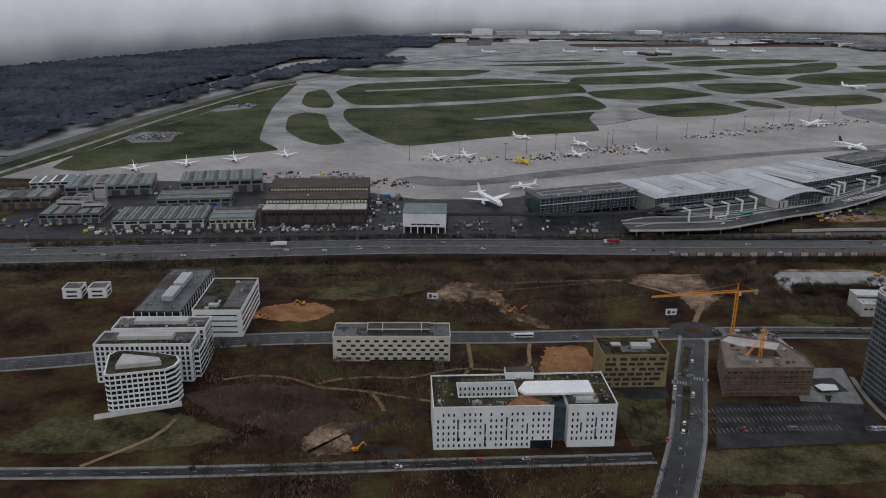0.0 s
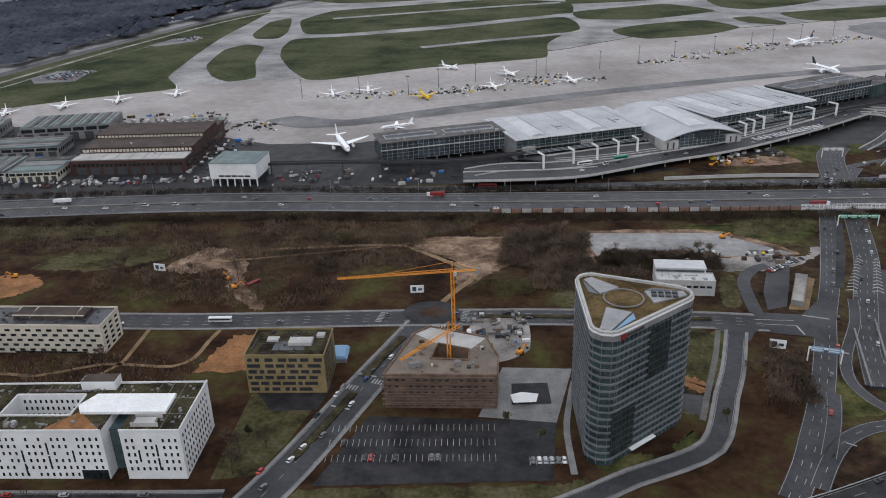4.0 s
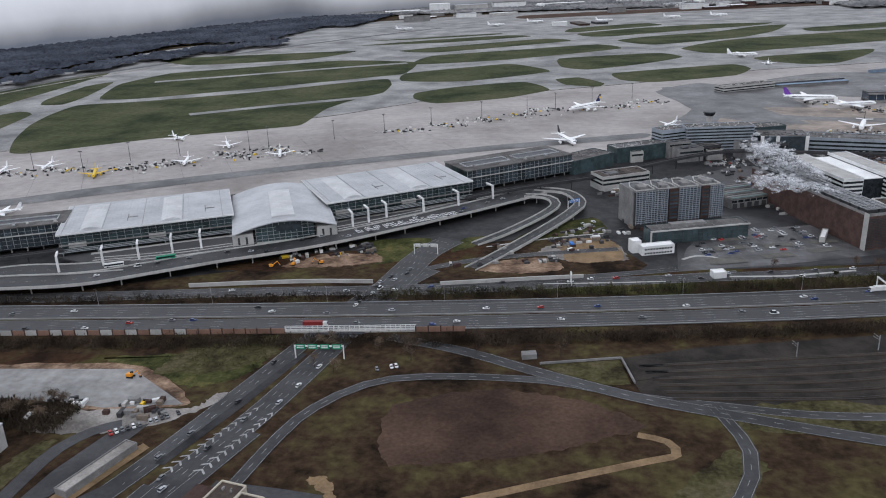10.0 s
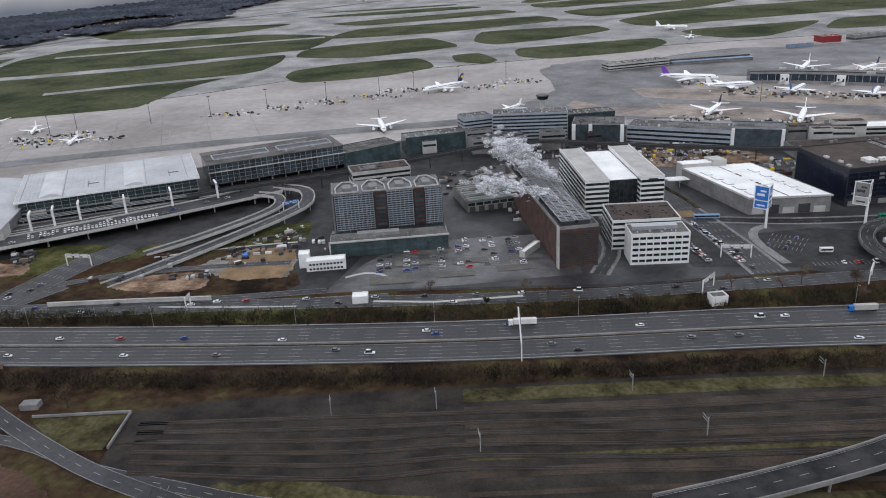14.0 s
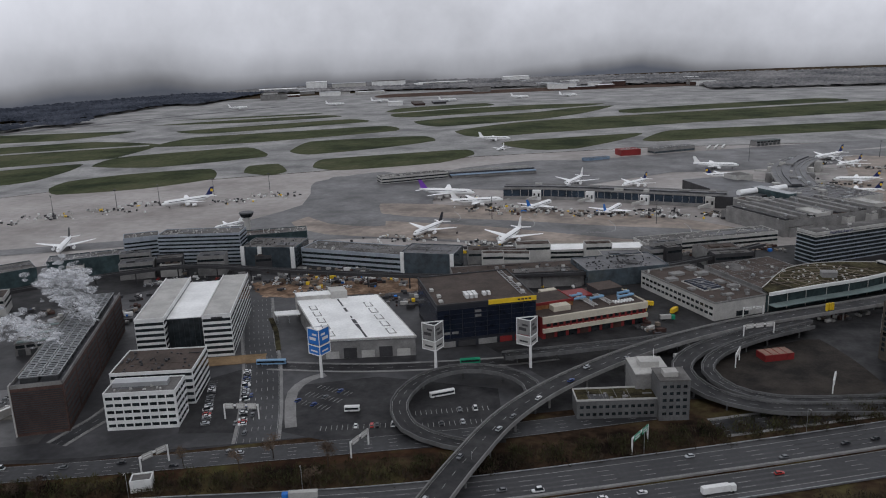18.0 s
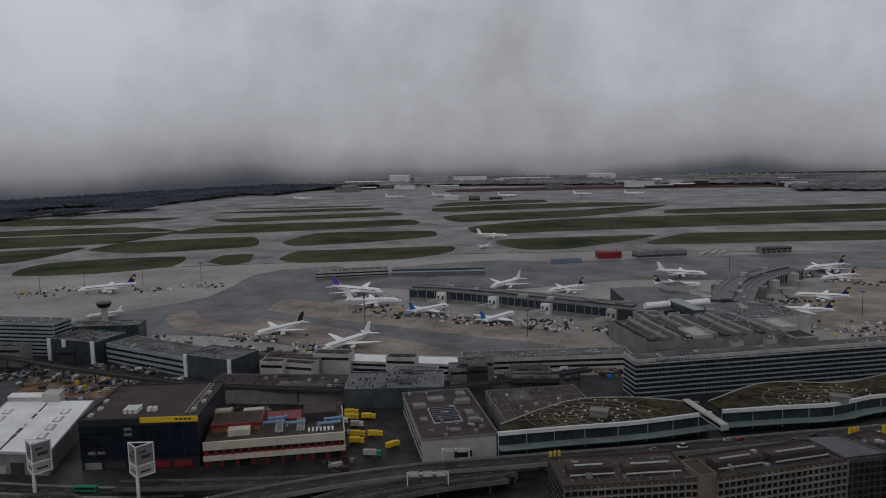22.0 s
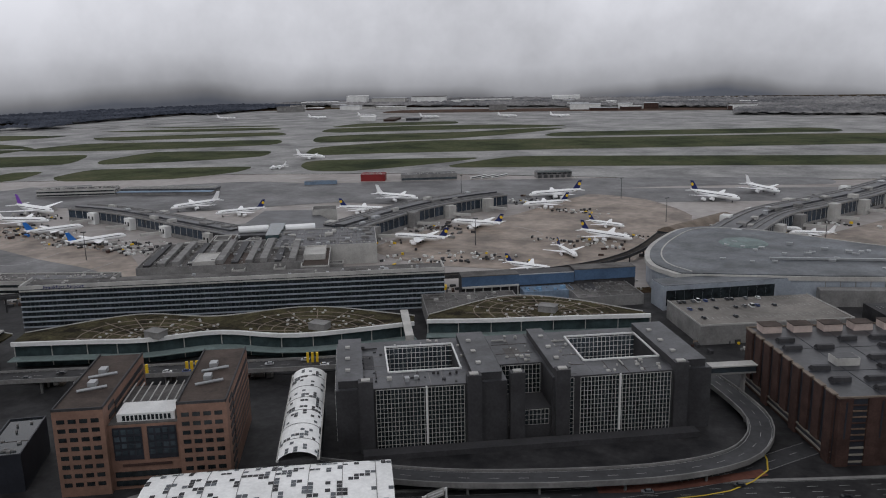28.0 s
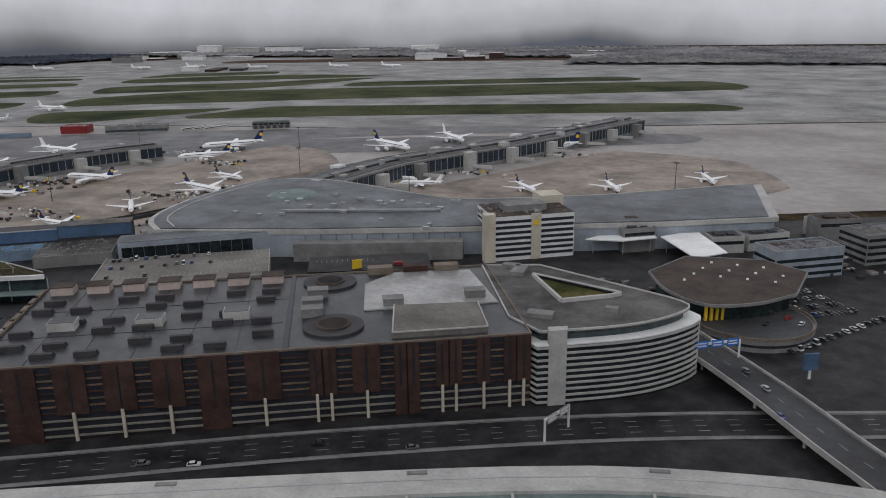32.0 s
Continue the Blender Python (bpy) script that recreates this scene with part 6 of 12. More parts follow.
    for u in (L * 0.05, L * 0.5):
        made("stair_block", lambda bm: box(bm, u, -0.6, 6.6, u + 13, 1.8, 12.5), LIGHT_GREY, b)
    return b


hall_section(168, 848, 27, 134, 82, "glass-fronted terminal hall under a pale metal roof")
hall_section(358, 944, 34, 136, 84, "long glass terminal hall under a pale metal roof")


def dark_pier(x, y, turn, L, D, label, low=8.0):
    b = thing("terminal_pier", label, "airport terminal", x, y, 0, turn, "terminal piers")
    made("core", lambda bm: box(bm, 1, 1, low, L - 1, D, 21), GLASS_BLUE, b)
    # shade below the pier, built as a black box between the columns
    made("undercroft", lambda bm: box(bm, 3, 8, 0, L - 3, D - 2, low), BLACK_PANEL_AND_SHADE, b)
    glazed_wall(b, 0, L, 0.4, low, 21, 5, GLASS_BLUE)
    for side in (0.4, L - 0.4):
        made("side_glazing", lambda bm: box(bm, side - 0.15, 1, low, side + 0.15, D, 21), GLASS_GREEN, b)
    made("roof", lambda bm: box(bm, -0.6, -0.6, 21, L + 0.6, D + 0.6, 21.8), ROOF_MID, b)
    for u0, u1 in ((0.06, 0.46), (0.54, 0.94)):
        made("roof_pit", lambda bm: box(bm, L * u0, D * 0.3, 21.8, L * u1, D * 0.62, 22.0), BLACK_PANEL_AND_SHADE, b, "dark glazed roof strip")
        made("pit_frame", lambda bm: [box(bm, L * u0 - 0.5, D * 0.3 - 0.5, 21.8, L * u1 + 0.5, D * 0.3, 22.8), box(bm, L * u0 - 0.5, D * 0.62, 21.8, L * u1 + 0.5, D * 0.62 + 0.5, 22.8),
                                      box(bm, L * u0 - 0.5, D * 0.3, 21.8, L * u0, D * 0.62, 22.8), box(bm, L * u1, D * 0.3, 21.8, L * u1 + 0.5, D * 0.62, 22.8)], ROOF_SILVER, b)
    made("ledge", lambda bm: box(bm, -1, -1.4, 14.2, L + 1, 0.2, 14.9), LIGHT_GREY, b)
    for i in range(int(L / 12)):
        made("column", lambda bm: tube(bm, (6 + i * 12, 3, 0), (6 + i * 12, 3, low), 0.6), LIGHT_GREY, b)
    units(b, L, D * 0.3, 21.8, 8, int(x))
    return b


dark_pier(44, 825, 25.3, 122, 38, "dark green glass pier with a flat roof on columns", 4.0)
dark_pier(463, 1052, 37, 121, 48, "dark green glass pier with recessed roof strips", 4.0)


def arched_hall():
    b = thing("terminal_hall", "arched glass entrance hall with pale corner towers", "airport terminal", 303, 872, 0, 24)
    L, D, n = 82, 118, 18
    arc = [(L * i / n, 15 + 11.5 * math.sin(math.pi * (0.1 + 0.8 * i / n)) - 11.5 * math.sin(math.pi * 0.1)) for i in range(n + 1)]

    def vault(bm):
        rows = [[bm.verts.new((u, y, z + dz)) for u, z in arc] for y, dz in ((-4, 0), (D, 0), (D, 0.9), (-4, 0.9))]
        for k in range(4):
            a, c = rows[k], rows[(k + 1) % 4]
            for i in range(n):
                bm.faces.new((a[i], a[i + 1], c[i + 1], c[i]))
        for i in (0, n):
            bm.faces.new([r[i] for r in rows])
    made("vault_roof", vault, ROOF_SILVER, b, "pale curved metal roof")
    m = [(u, z + 0.9) for u, z in arc[7:12]]

    def lantern(bm):
        rows = [[bm.verts.new((u, y, z + h)) for u, z in m] for y, h in ((8, 0.0), (8, 1.2), (D - 30, 1.2), (D - 30, 0.0))]
        for a, c in zip(rows, rows[1:]):
            for i in range(len(m) - 1):
                bm.faces.new((a[i], a[i + 1], c[i + 1], c[i]))
        for i in (0, len(m) - 1):
            bm.faces.new([r[i] for r in rows])
    made("roof_lantern", lantern, ROOF_LANTERN, b)
    for i in range(n):
        u0, u1 = arc[i][0], arc[i + 1][0]
        if 14 <= u0 and u1 <= 68:
            made("glass_bay", lambda bm: prism(bm, [(u0 + 0.1, 0.0), (u1 - 0.1, 0.0), (u1 - 0.1, 0.3), (u0 + 0.1, 0.3)], 6, min(arc[i][1], arc[i + 1][1])), GLASS_GREEN, b)
            made("mullion", lambda bm: box(bm, u0 - 0.15, -0.5, 6, u0 + 0.15, 0.2, arc[i][1]), STEEL, b)
    for k in range(4):
        made("transom", lambda bm: box(bm, 14, -0.4, 9 + k * 3, 68, 0.1, 9.25 + k * 3), STEEL, b)
    for u in (0, 66):
        made("corner_tower", lambda bm: box(bm, u, -2, 0, u + 16, 14, 15.2), LIGHT_GREY, b)
        for o in (4, 10):
            made("tower_slit", lambda bm: box(bm, u + o, -2.15, 7, u + o + 1.6, -1.9, 13), DARK_GREY, b)
    made("side_wall", lambda bm: [box(bm, 1, 14, 0, 2, D, 15), box(bm, L - 2, 14, 0, L - 1, D, 15)], GREY, b)
    made("hall_floor", lambda bm: box(bm, 14, 0.6, 0, 68, D, 6), DARK_GREY, b)
    made("canopy", lambda bm: box(bm, 18, -6, 6.4, 64, 0, 7.0), LIGHT_GREY, b)
    made("portrait_panel", lambda bm: box(bm, 34, -0.6, 14.5, 54, -0.45, 20), GLASS_BLUE, b, "dull graphic panel behind the glass")


arched_hall()
b = shell("terminal_annex", "low glass annex at the terminal's end", 562, 1122, 46, 58, 30, 14, GLASS_GREEN, ROOF_MID, "airport terminal")
b = shell("service_block", "pale service block beside the elevated track", 590, 1060, 28, 50, 24, 14, LIGHT_GREY, ROOF_BROWN, "building")
bands(b, 50, 24, 5, 4, 2, GLASS)
b = shell("terminal_annex", "glass annex between the terminals", 606, 1172, 28, 70, 22, 16, GLASS_GREEN, ROOF_GREY, "airport terminal")


# elevated forecourt road
def viaduct(name, label, pts, width, z, columns=True, thick=1.4, material=None, wall=LIGHT_GREY, step=26.0, markings=True):
    line = smooth_line(pts, 8)
    b = tagged(new(name), label, "viaduct")
    made("deck", lambda bm: strip(bm, line, width / 2, -width / 2, z, thick), material or ASPHALT, b)
    for s in (-1, 1):
        made("parapet", lambda bm: strip(bm, line, s * width / 2 + 0.25, s * width / 2 - 0.25, z + 0.95, 2.2), wall, b)
    if markings:
        made("lane_markings", lambda bm: [dashes(bm, line, 0, z + 0.03, 0.2, 4, 7), strip(bm, line, width / 2 - 0.7, width / 2 - 0.9, z + 0.03), strip(bm, line, -width / 2 + 0.9, -width / 2 + 0.7, z + 0.03)], WHITE_LINE, b)
    if columns:
        run = step / 2
        for a, c in zip(line, line[1:]):
            run += (c - a).length
            h = z + (a.z) - thick
            if run > step and h > 1.5:
                run = 0
                d = (c - a).normalized()
                s = Vector((-d.y, d.x, 0))
                for o in ((-0.3, 0.3) if width > 9 else (0,)):
                    q = a + s * width * o
                    made("column", lambda bm: tube(bm, (q.x, q.y, 0), (q.x, q.y, h + 0.2), 0.55, 0.55, 8), wall, b)
    return b


viaduct("forecourt_viaduct", "concrete forecourt viaduct before the glass terminal", [(128, 778), (180, 786), (222, 796), (252, 814), (300, 846), (345, 872), (384, 900), (430, 940), (472, 980), (508, 1016), (530, 1040)], 24, 7)
viaduct("turning_deck", "pale turning loop deck at the viaduct's end", [(132, 790), (160, 806), (200, 812), (240, 824)], 22, 6.9, True, 1.3)
viaduct("ramp", "concrete ramp falling from the forecourt", [(528, 1044, 0), (556, 1036, 0), (570, 1005, -0.5), (562, 975, -1.5), (545, 940, -3), (525, 905, -5), (506, 872, -6.4), (494, 852, -6.9)], 10, 7, True, 1.2)
viaduct("ramp", "inner concrete ramp of the forecourt", [(520, 1022, 0), (540, 1018, 0), (549, 1000, -1), (540, 975, -2.5), (515, 935, -4.5), (490, 905, -6.5)], 8, 7, True, 1.2)


def portal_post(x, y, turn):
    b = thing("canopy_pylon", "white bent canopy pylon on the forecourt", "pylon", x, y, 7, turn, "forecourt pylons")
    made("post", lambda bm: prism(bm, [(-0.8, -0.8), (0.8, -0.8), (0.8, 0.8), (-0.8, 0.8)], 0, 11.5), WHITE, b)
    made("arm", lambda bm: prism(bm, [(-0.7, -1), (0.7, -1), (0.7, 11), (-0.7, 11)], 11.5, 12.8), WHITE, b)


for x, y, a in ((196, 806, 30), (222, 822, 28), (243, 836, 28), (262, 852, 26), (280, 864, 24), (386, 923, 32), (396, 936, 33), (408, 950, 34), (437, 966, 35), (464, 988, 36), (492, 1010, 37)):
    portal_post(x, y, a)
deck = tagged(new("forecourt_deck"), "grey raised forecourt deck along the terminal front", "forecourt")
FORE = [(232, 815), (300, 857), (345, 884), (384, 912), (430, 952), (472, 992), (512, 1034), (500, 1048), (470, 1024), (358, 948), (342, 930), (306, 905), (290, 912), (172, 852), (170, 838), (205, 826)]


def fore_slab(bm):
    f = bm.faces.new([bm.verts.new((x, y, 5.4)) for x, y in FORE])
    f.normal_update()
    ext = bmesh.ops.extrude_face_region(bm, geom=[f])
    bmesh.ops.translate(bm, verts=[v for v in ext["geom"] if isinstance(v, bmesh.types.BMVert)], vec=(0, 0, 1.2))
    bmesh.ops.triangulate(bm, faces=[q for q in bm.faces if len(q.verts) > 4])


made("slab", fore_slab, MOTORWAY, deck)
KERB_LINE = smooth_line([(206, 833), (252, 848), (300, 872), (345, 899), (384, 926), (430, 964), (480, 1010)], 6)
for o in (-7.5, -1.0, 5.0):
    made("kerb_strip", lambda bm: strip(bm, KERB_LINE, o + 0.7, o - 0.7, 6.78, 0.15), LIGHT_GREY, deck, "pale kerbed walkway strip")
made("lane_marks", lambda bm: [strip(bm, KERB_LINE[i:i + 2], o + 0.15, o - 0.15, 6.63) for o in (-10.5, -4.3, 2.0) for i in range(0, len(KERB_LINE) - 1, 2)], WHITE_LINE, deck, "", "stuff")
made("walkway", lambda bm: strip(bm, smooth_line([(196, 846), (285, 893), (330, 905), (372, 940), (440, 986), (500, 1030)]), 2.5, -2.5, 6.75), LIGHT_GREY, deck)
viaduct("people_mover_track", "dark elevated people-mover track on pale columns", [(-96, 785), (-44, 793), (20, 802), (75, 806), (120, 814), (160, 832), (176, 842)], 5, 11, True, 1.6, DARK_STEEL, DARK_GREY, 30, False)
viaduct("people_mover_track", "dark elevated people-mover track on pale columns", [(470, 1000), (520, 1037), (588, 1080), (640, 1128), (690, 1168), (740, 1187), (840, 1175), (965, 1169), (1086, 1192), (1147, 1225), (1206, 1276)], 5, 11, True, 1.6, DARK_STEEL, DARK_GREY, 30, False)


# ---- hotels, offices and halls between the terminals ----
def grey_hotel():
    b = thing("hotel", "grey hotel behind a steel lattice with plum bays and white-rimmed roofs", "hotel", 614, 952, 0, 21)
    L, D, H = 77, 32, 30
    wings(b, [(0, 0, L, D)], H, DARK_GREY, ROOF_GREY, False)
    made("end_wall", lambda bm: box(bm, -1.0, 2, 0, 0.2, D - 2, H + 1), GREY, b)
    for u0, u1 in ((1, 28), (38, 56), (65, 76.5)):
        glazed_wall(b, u0, u1, -0.1, 4, H, 2.6, GLASS_BLUE)
        made("lattice", lambda bm: [box(bm, u0, -1.3, 4.2 + k * 1.62, u1, -1.05, 4.75 + k * 1.62) for k in range(16)] + [box(bm, u0 + (u1 - u0) * j / 6 - 0.12, -1.05, 3, u0 + (u1 - u0) * j / 6 + 0.12, -0.5, H + 1) for j in range(7)], BLUE_GREY, b, "blue-grey steel sun lattice")
    for u0, u1 in ((29, 37), (57, 64)):
        made("plum_bay", lambda bm: box(bm, u0, -1.5, 4, u1, 0.2, H + 1), BRICK, b, "plum panelled bay")
        for k in range(8):
            made("window_band", lambda bm: box(bm, u0 + 0.5, -1.7, 6 + k * 3, u1 - 0.5, -1.4, 7.6 + k * 3), GLASS_BLUE, b)
    for i in range(4):
        u = 2 + i * 19
        made("roof_frame", lambda bm: [bar(bm, p, q, 0.8, 0.9) for p, q in (((u, 3, H + 0.8), (u + 16, 3, H + 0.8)), ((u, 3, H + 0.8), (u, 16, H + 0.8)), ((u + 16, 3, H + 0.8), (u + 16, 16, H + 0.8)), ((u, 16, H + 0.8), (u + 5, 29, H + 0.8)), ((u + 16, 16, H + 0.8), (u + 11, 29, H + 0.8)), ((u + 5, 29, H + 0.8), (u + 11, 29, H + 0.8)))], LIGHT_GREY, b, "pale roof rim")
        made("roof_room", lambda bm: box(bm, u + 5, 8, H + 0.1, u + 11, 18, H + 2.2), GREY, b)
    units(b, L, D, H, 12, 61)


grey_hotel()
b = shell("office_building", "low green glass office with a flat grey roof", 625, 912, 18.5, 78, 16, 11, GLASS_GREEN, ROOF_MID, "office building")
glazed_wall(b, 0, 78, -0.1, 0.5, 10.6, 4, GLASS_GREEN, DARK_STEEL)
made("frame", lambda bm: [box(bm, -1, -1.2, 10.6, 79, 0, 11.6), box(bm, -1, -1.2, 0, 0, 0, 11)], LIGHT_GREY, b)
made("roof_room", lambda bm: box(bm, 18, 6, 11, 46, 12, 13.5), GREY, b)
b = shell("site_cabins", "white stacked container offices", 617, 888, 19, 25, 8, 6.5, WHITE, ROOF_WHITE, "container office")
joined_grid(b, 25, 1, 10, 2, 3.1, 1.5, 1.3, GLASS)
b = shell("site_cabins", "white container block beside the road", 610, 893, 19, 7, 8, 9, WHITE, ROOF_WHITE, "container office")
ridged("workshop", "low workshop with blue and white roof strips", 698, 1010, 27, 44, 44, 8, GREY, ROOF_MID, 9, False, "workshop")
b = shell("office_building", "small white office with ribbon windows", 650, 1000, 22, 26, 22, 15, WHITE, ROOF_WHITE, "office building")
bands(b, 26, 22, 0.8, 3.6, 4, GLASS)
b = shell("guard_house", "white tent-roofed checkpoint beside the road", 662, 846, 15, 9, 7, 4, WHITE, ROOF_WHITE, "checkpoint")
b = shell("canopy_shed", "long white canopy shed", 752, 925, 70, 22, 4, 4, LIGHT_GREY, ROOF_WHITE, "shed")


def brick_long():
    b = thing("power_plant", "long red-brown heating plant with rooftop coolers", "industrial building", 775, 910, 0, 21)
    L, D, H = 25, 152, 26
    wings(b, [(0, 0, L, D)], H, RED_BRICK, ROOF_GREY, False)
    made("louvres", lambda bm: [box(bm, 0.6, -0.3, 2 + k * 1.2, L - 0.6, 0.1, 2.5 + k * 1.2) for k in range(19)], DARK_GREY, b)
    for k in range(6):
        made("side_louvres", lambda bm: [box(bm, L - 0.1, 2 + k * 25, 3 + j * 3.2, L + 0.2, 24 + k * 25, 4.6 + j * 3.2) for j in range(7)], DARK_GREY, b)
    made("fin", lambda bm: box(bm, -0.5, -0.5, 0, 0.2, 4, H + 2), LIGHT_GREY, b)
    for i in range(14):
        y = 6 + i * 10.2
        made("cooler_frame", lambda bm: [bar(bm, (u, y, H + 3.4), (u, y + 8.4, H + 3.4), 0.45) for u in (3, 7, 12, 13.5, 18, 22)] + [bar(bm, (3, y + v, H + 3.4), (22, y + v, H + 3.4), 0.4) for v in (0, 2.8, 5.6, 8.4)], STEEL, b, "pale steel cooler frame")

        def cooler(bm):
            box(bm, 3.4, y + 0.2, H + 0.2, 12, y + 8.2, H + 2.6)
            box(bm, 13.6, y + 0.2, H + 0.2, 21.6, y + 8.2, H + 2.6)
        made("cooling_unit", cooler, DARK_STEEL, b, "dark cooling unit")
    made("parapet", lambda bm: [box(bm, 0, 0, H, 0.5, D, H + 2), box(bm, L - 0.5, 0, H, L, D, H + 2), box(bm, 0, 0, H, L, 0.5, H + 2)], GREY, b)


brick_long()


def striped_office():
    b = thing("office_building", "white striped office with a black glass middle", "office building", 785, 1008, 0, 16.5)
    D, H = 92, 27
    for u0, u1 in ((0, 17.5), (40.5, 58)):
        made("wing", lambda bm: box(bm, u0, 0, 0, u1, D, H), WHITE, b)
        made("wing_roof", lambda bm: box(bm, u0 + 0.4, 0.4, H, u1 - 0.4, D - 0.4, H + 0.15), LIGHT_GREY, b)
        made("parapet", lambda bm: [box(bm, u0 - 0.1, -0.1, H, u1 + 0.1, 0.4, H + 1), box(bm, u0 - 0.1, 0, H, u0 + 0.4, D, H + 1), box(bm, u1 - 0.4, 0, H, u1 + 0.1, D, H + 1)], WHITE, b)
        for k in range(7):
            z = 1.2 + k * 3.6
            made("window_band", lambda bm: [box(bm, u0 + 0.3, -0.15, z + 0.6, u1 - 0.3, 0.1, z + 2.4), box(bm, u0 - 0.15, 0.5, z + 0.6, u0 + 0.1, D, z + 2.4), box(bm, u1 - 0.1, 0.5, z + 0.6, u1 + 0.15, D, z + 2.4)], GLASS, b)
    made("glass_middle", lambda bm: box(bm, 17.5, 8, 0, 40.5, D - 4, 24), BLACK_PANEL_AND_SHADE, b, "black glass atrium front")
    made("middle_glazing", lambda bm: [box(bm, 18 + i * 3.2, 7.8, 1, 20.9 + i * 3.2, 8.1, 23.5) for i in range(7)], GLASS, b)
    made("middle_roof", lambda bm: box(bm, 17.6, 8, 24, 40.4, D - 4, 24.5), ROOF_WHITE, b)
    made("sign_bars", lambda bm: box(bm, 46, -0.25, H - 1.8, 53, -0.1, H - 0.8), DARK_GREY, b)
    made("forecourt", lambda bm: box(bm, 36, -16, 0.2, 78, -2, 0.5), SAND, b)


striped_office()
b = shell("office_building", "white L-shaped office with a brown gravel roof", 806, 946, 13, 44, 34, 19.5, WHITE, ROOF_BROWN, "office building")
bands(b, 44, 34, 0.6, 3.8, 5, GLASS, 0.9, 2.6)
b = shell("office_building", "white five-storey office with grouped windows", 818, 921, 12.5, 36, 19, 20, WHITE, ROOF_MID, "office building")
w = window_mesh(3.6, 1.6, GLASS)
grid(b, w, 36, 0, 2, 8, 5, 3.7, 0.6)
grid(b, w, 19, 0, 2, 4, 5, 3.7, 0.6, turn=90, x=36)
made("roof_plant", lambda bm: [box(bm, 2, 8, 20, 30, 14, 22.5)], STEEL, b, "ribbed metal plant screen")


def white_hall():
    b = thing("freight_hall", "low white freight hall with a stained pale roof", "hall", 899, 1022, 0, 0)
    H = 12
    A, B, C, E = Vector((0, 0)), Vector((56, 12)), Vector((12, 91)), Vector((-42, 74))

    def at(u, v):
        return tuple(A.lerp(B, u).lerp(E.lerp(C, u), v))

    def quad(u0, v0, u1, v1):
        return [at(u0, v0), at(u1, v0), at(u1, v1), at(u0, v1)]
    made("wall", lambda bm: prism(bm, quad(0, 0, 1, 1), 0, H), GREY, b)
    made("roof", lambda bm: prism(bm, quad(-0.01, -0.01, 1.01, 1.01), H, H + 0.8), ROOF_WHITE, b, "white roof sheet")
    for u0, v0, u1, v1 in ((-0.01, -0.012, 1.01, 0.003), (-0.012, 0.003, 0.0, 1), (1.0, 0.003, 1.012, 1)):
        made("roof_edge", lambda bm: prism(bm, quad(u0, v0, u1, v1), H + 0.3, H + 1.1), LIGHT_GREY, b)
    made("gutter_stain", lambda bm: [prism(bm, quad(0.49 - w, v, 0.49 + w, v + d), H + 0.8, H + 0.83) for v, d, w in ((0.02, 0.2, 0.012), (0.22, 0.1, 0.02), (0.33, 0.1, 0.022), (0.46, 0.05, 0.008), (0.62, 0.1, 0.016), (0.76, 0.2, 0.01))], DARK_GREY, b, "dark wet stain along the gutter")
    for u in (0.1, 0.76):
        for i in range(5):
            v = 0.08 + i * 0.16
            k = made("roof_light", lambda bm: prism(bm, quad(u, v, u + 0.07, v + 0.09), H + 0.8, H + 2.0, quad(u + 0.02, v + 0.02, u + 0.05, v + 0.07)), ROOF_WHITE, b, "low pyramid roof light")
            made("curb", lambda bm: prism(bm, quad(u - 0.008, v - 0.01, u + 0.078, v + 0.1), H + 0.8, H + 0.95), GREY, k)
    made("rear_block", lambda bm: prism(bm, quad(0.0, 1.0, 0.5, 1.1), 0, H + 3.5), LIGHT_GREY, b)
    made("rear_roof", lambda bm: prism(bm, quad(0.0, 1.0, 0.5, 1.1), H + 3.5, H + 4.2), ROOF_WHITE, b)
    made("plant_room", lambda bm: prism(bm, quad(0.42, 0.98, 0.62, 1.12), H, H + 6), LIGHT_GREY, b)
    for i in range(5):
        made("gate", lambda bm: prism(bm, quad(0.04 + i * 0.19, -0.004, 0.18 + i * 0.19, 0.001), 0.4, 7 if i % 2 else 5), DARK_GREY if i % 2 else LIGHT_GREY, b)
    for i in range(6):
        made("side_gate", lambda bm: prism(bm, quad(-0.004, 0.05 + i * 0.15, 0.001, 0.16 + i * 0.15), 0.4, 8), GREY, b)
    made("canopy", lambda bm: prism(bm, quad(-0.3, 0.86, 0, 0.97), 6, 6.8), ROOF_WHITE, b)
    for u, v in ((-0.28, 0.87), (-0.28, 0.96), (-0.14, 0.87), (-0.14, 0.96)):
        made("canopy_post", lambda bm: tube(bm, (*at(u, v), 0), (*at(u, v), 6), 0.25, 0.25, 6), STEEL, b)


white_hall()


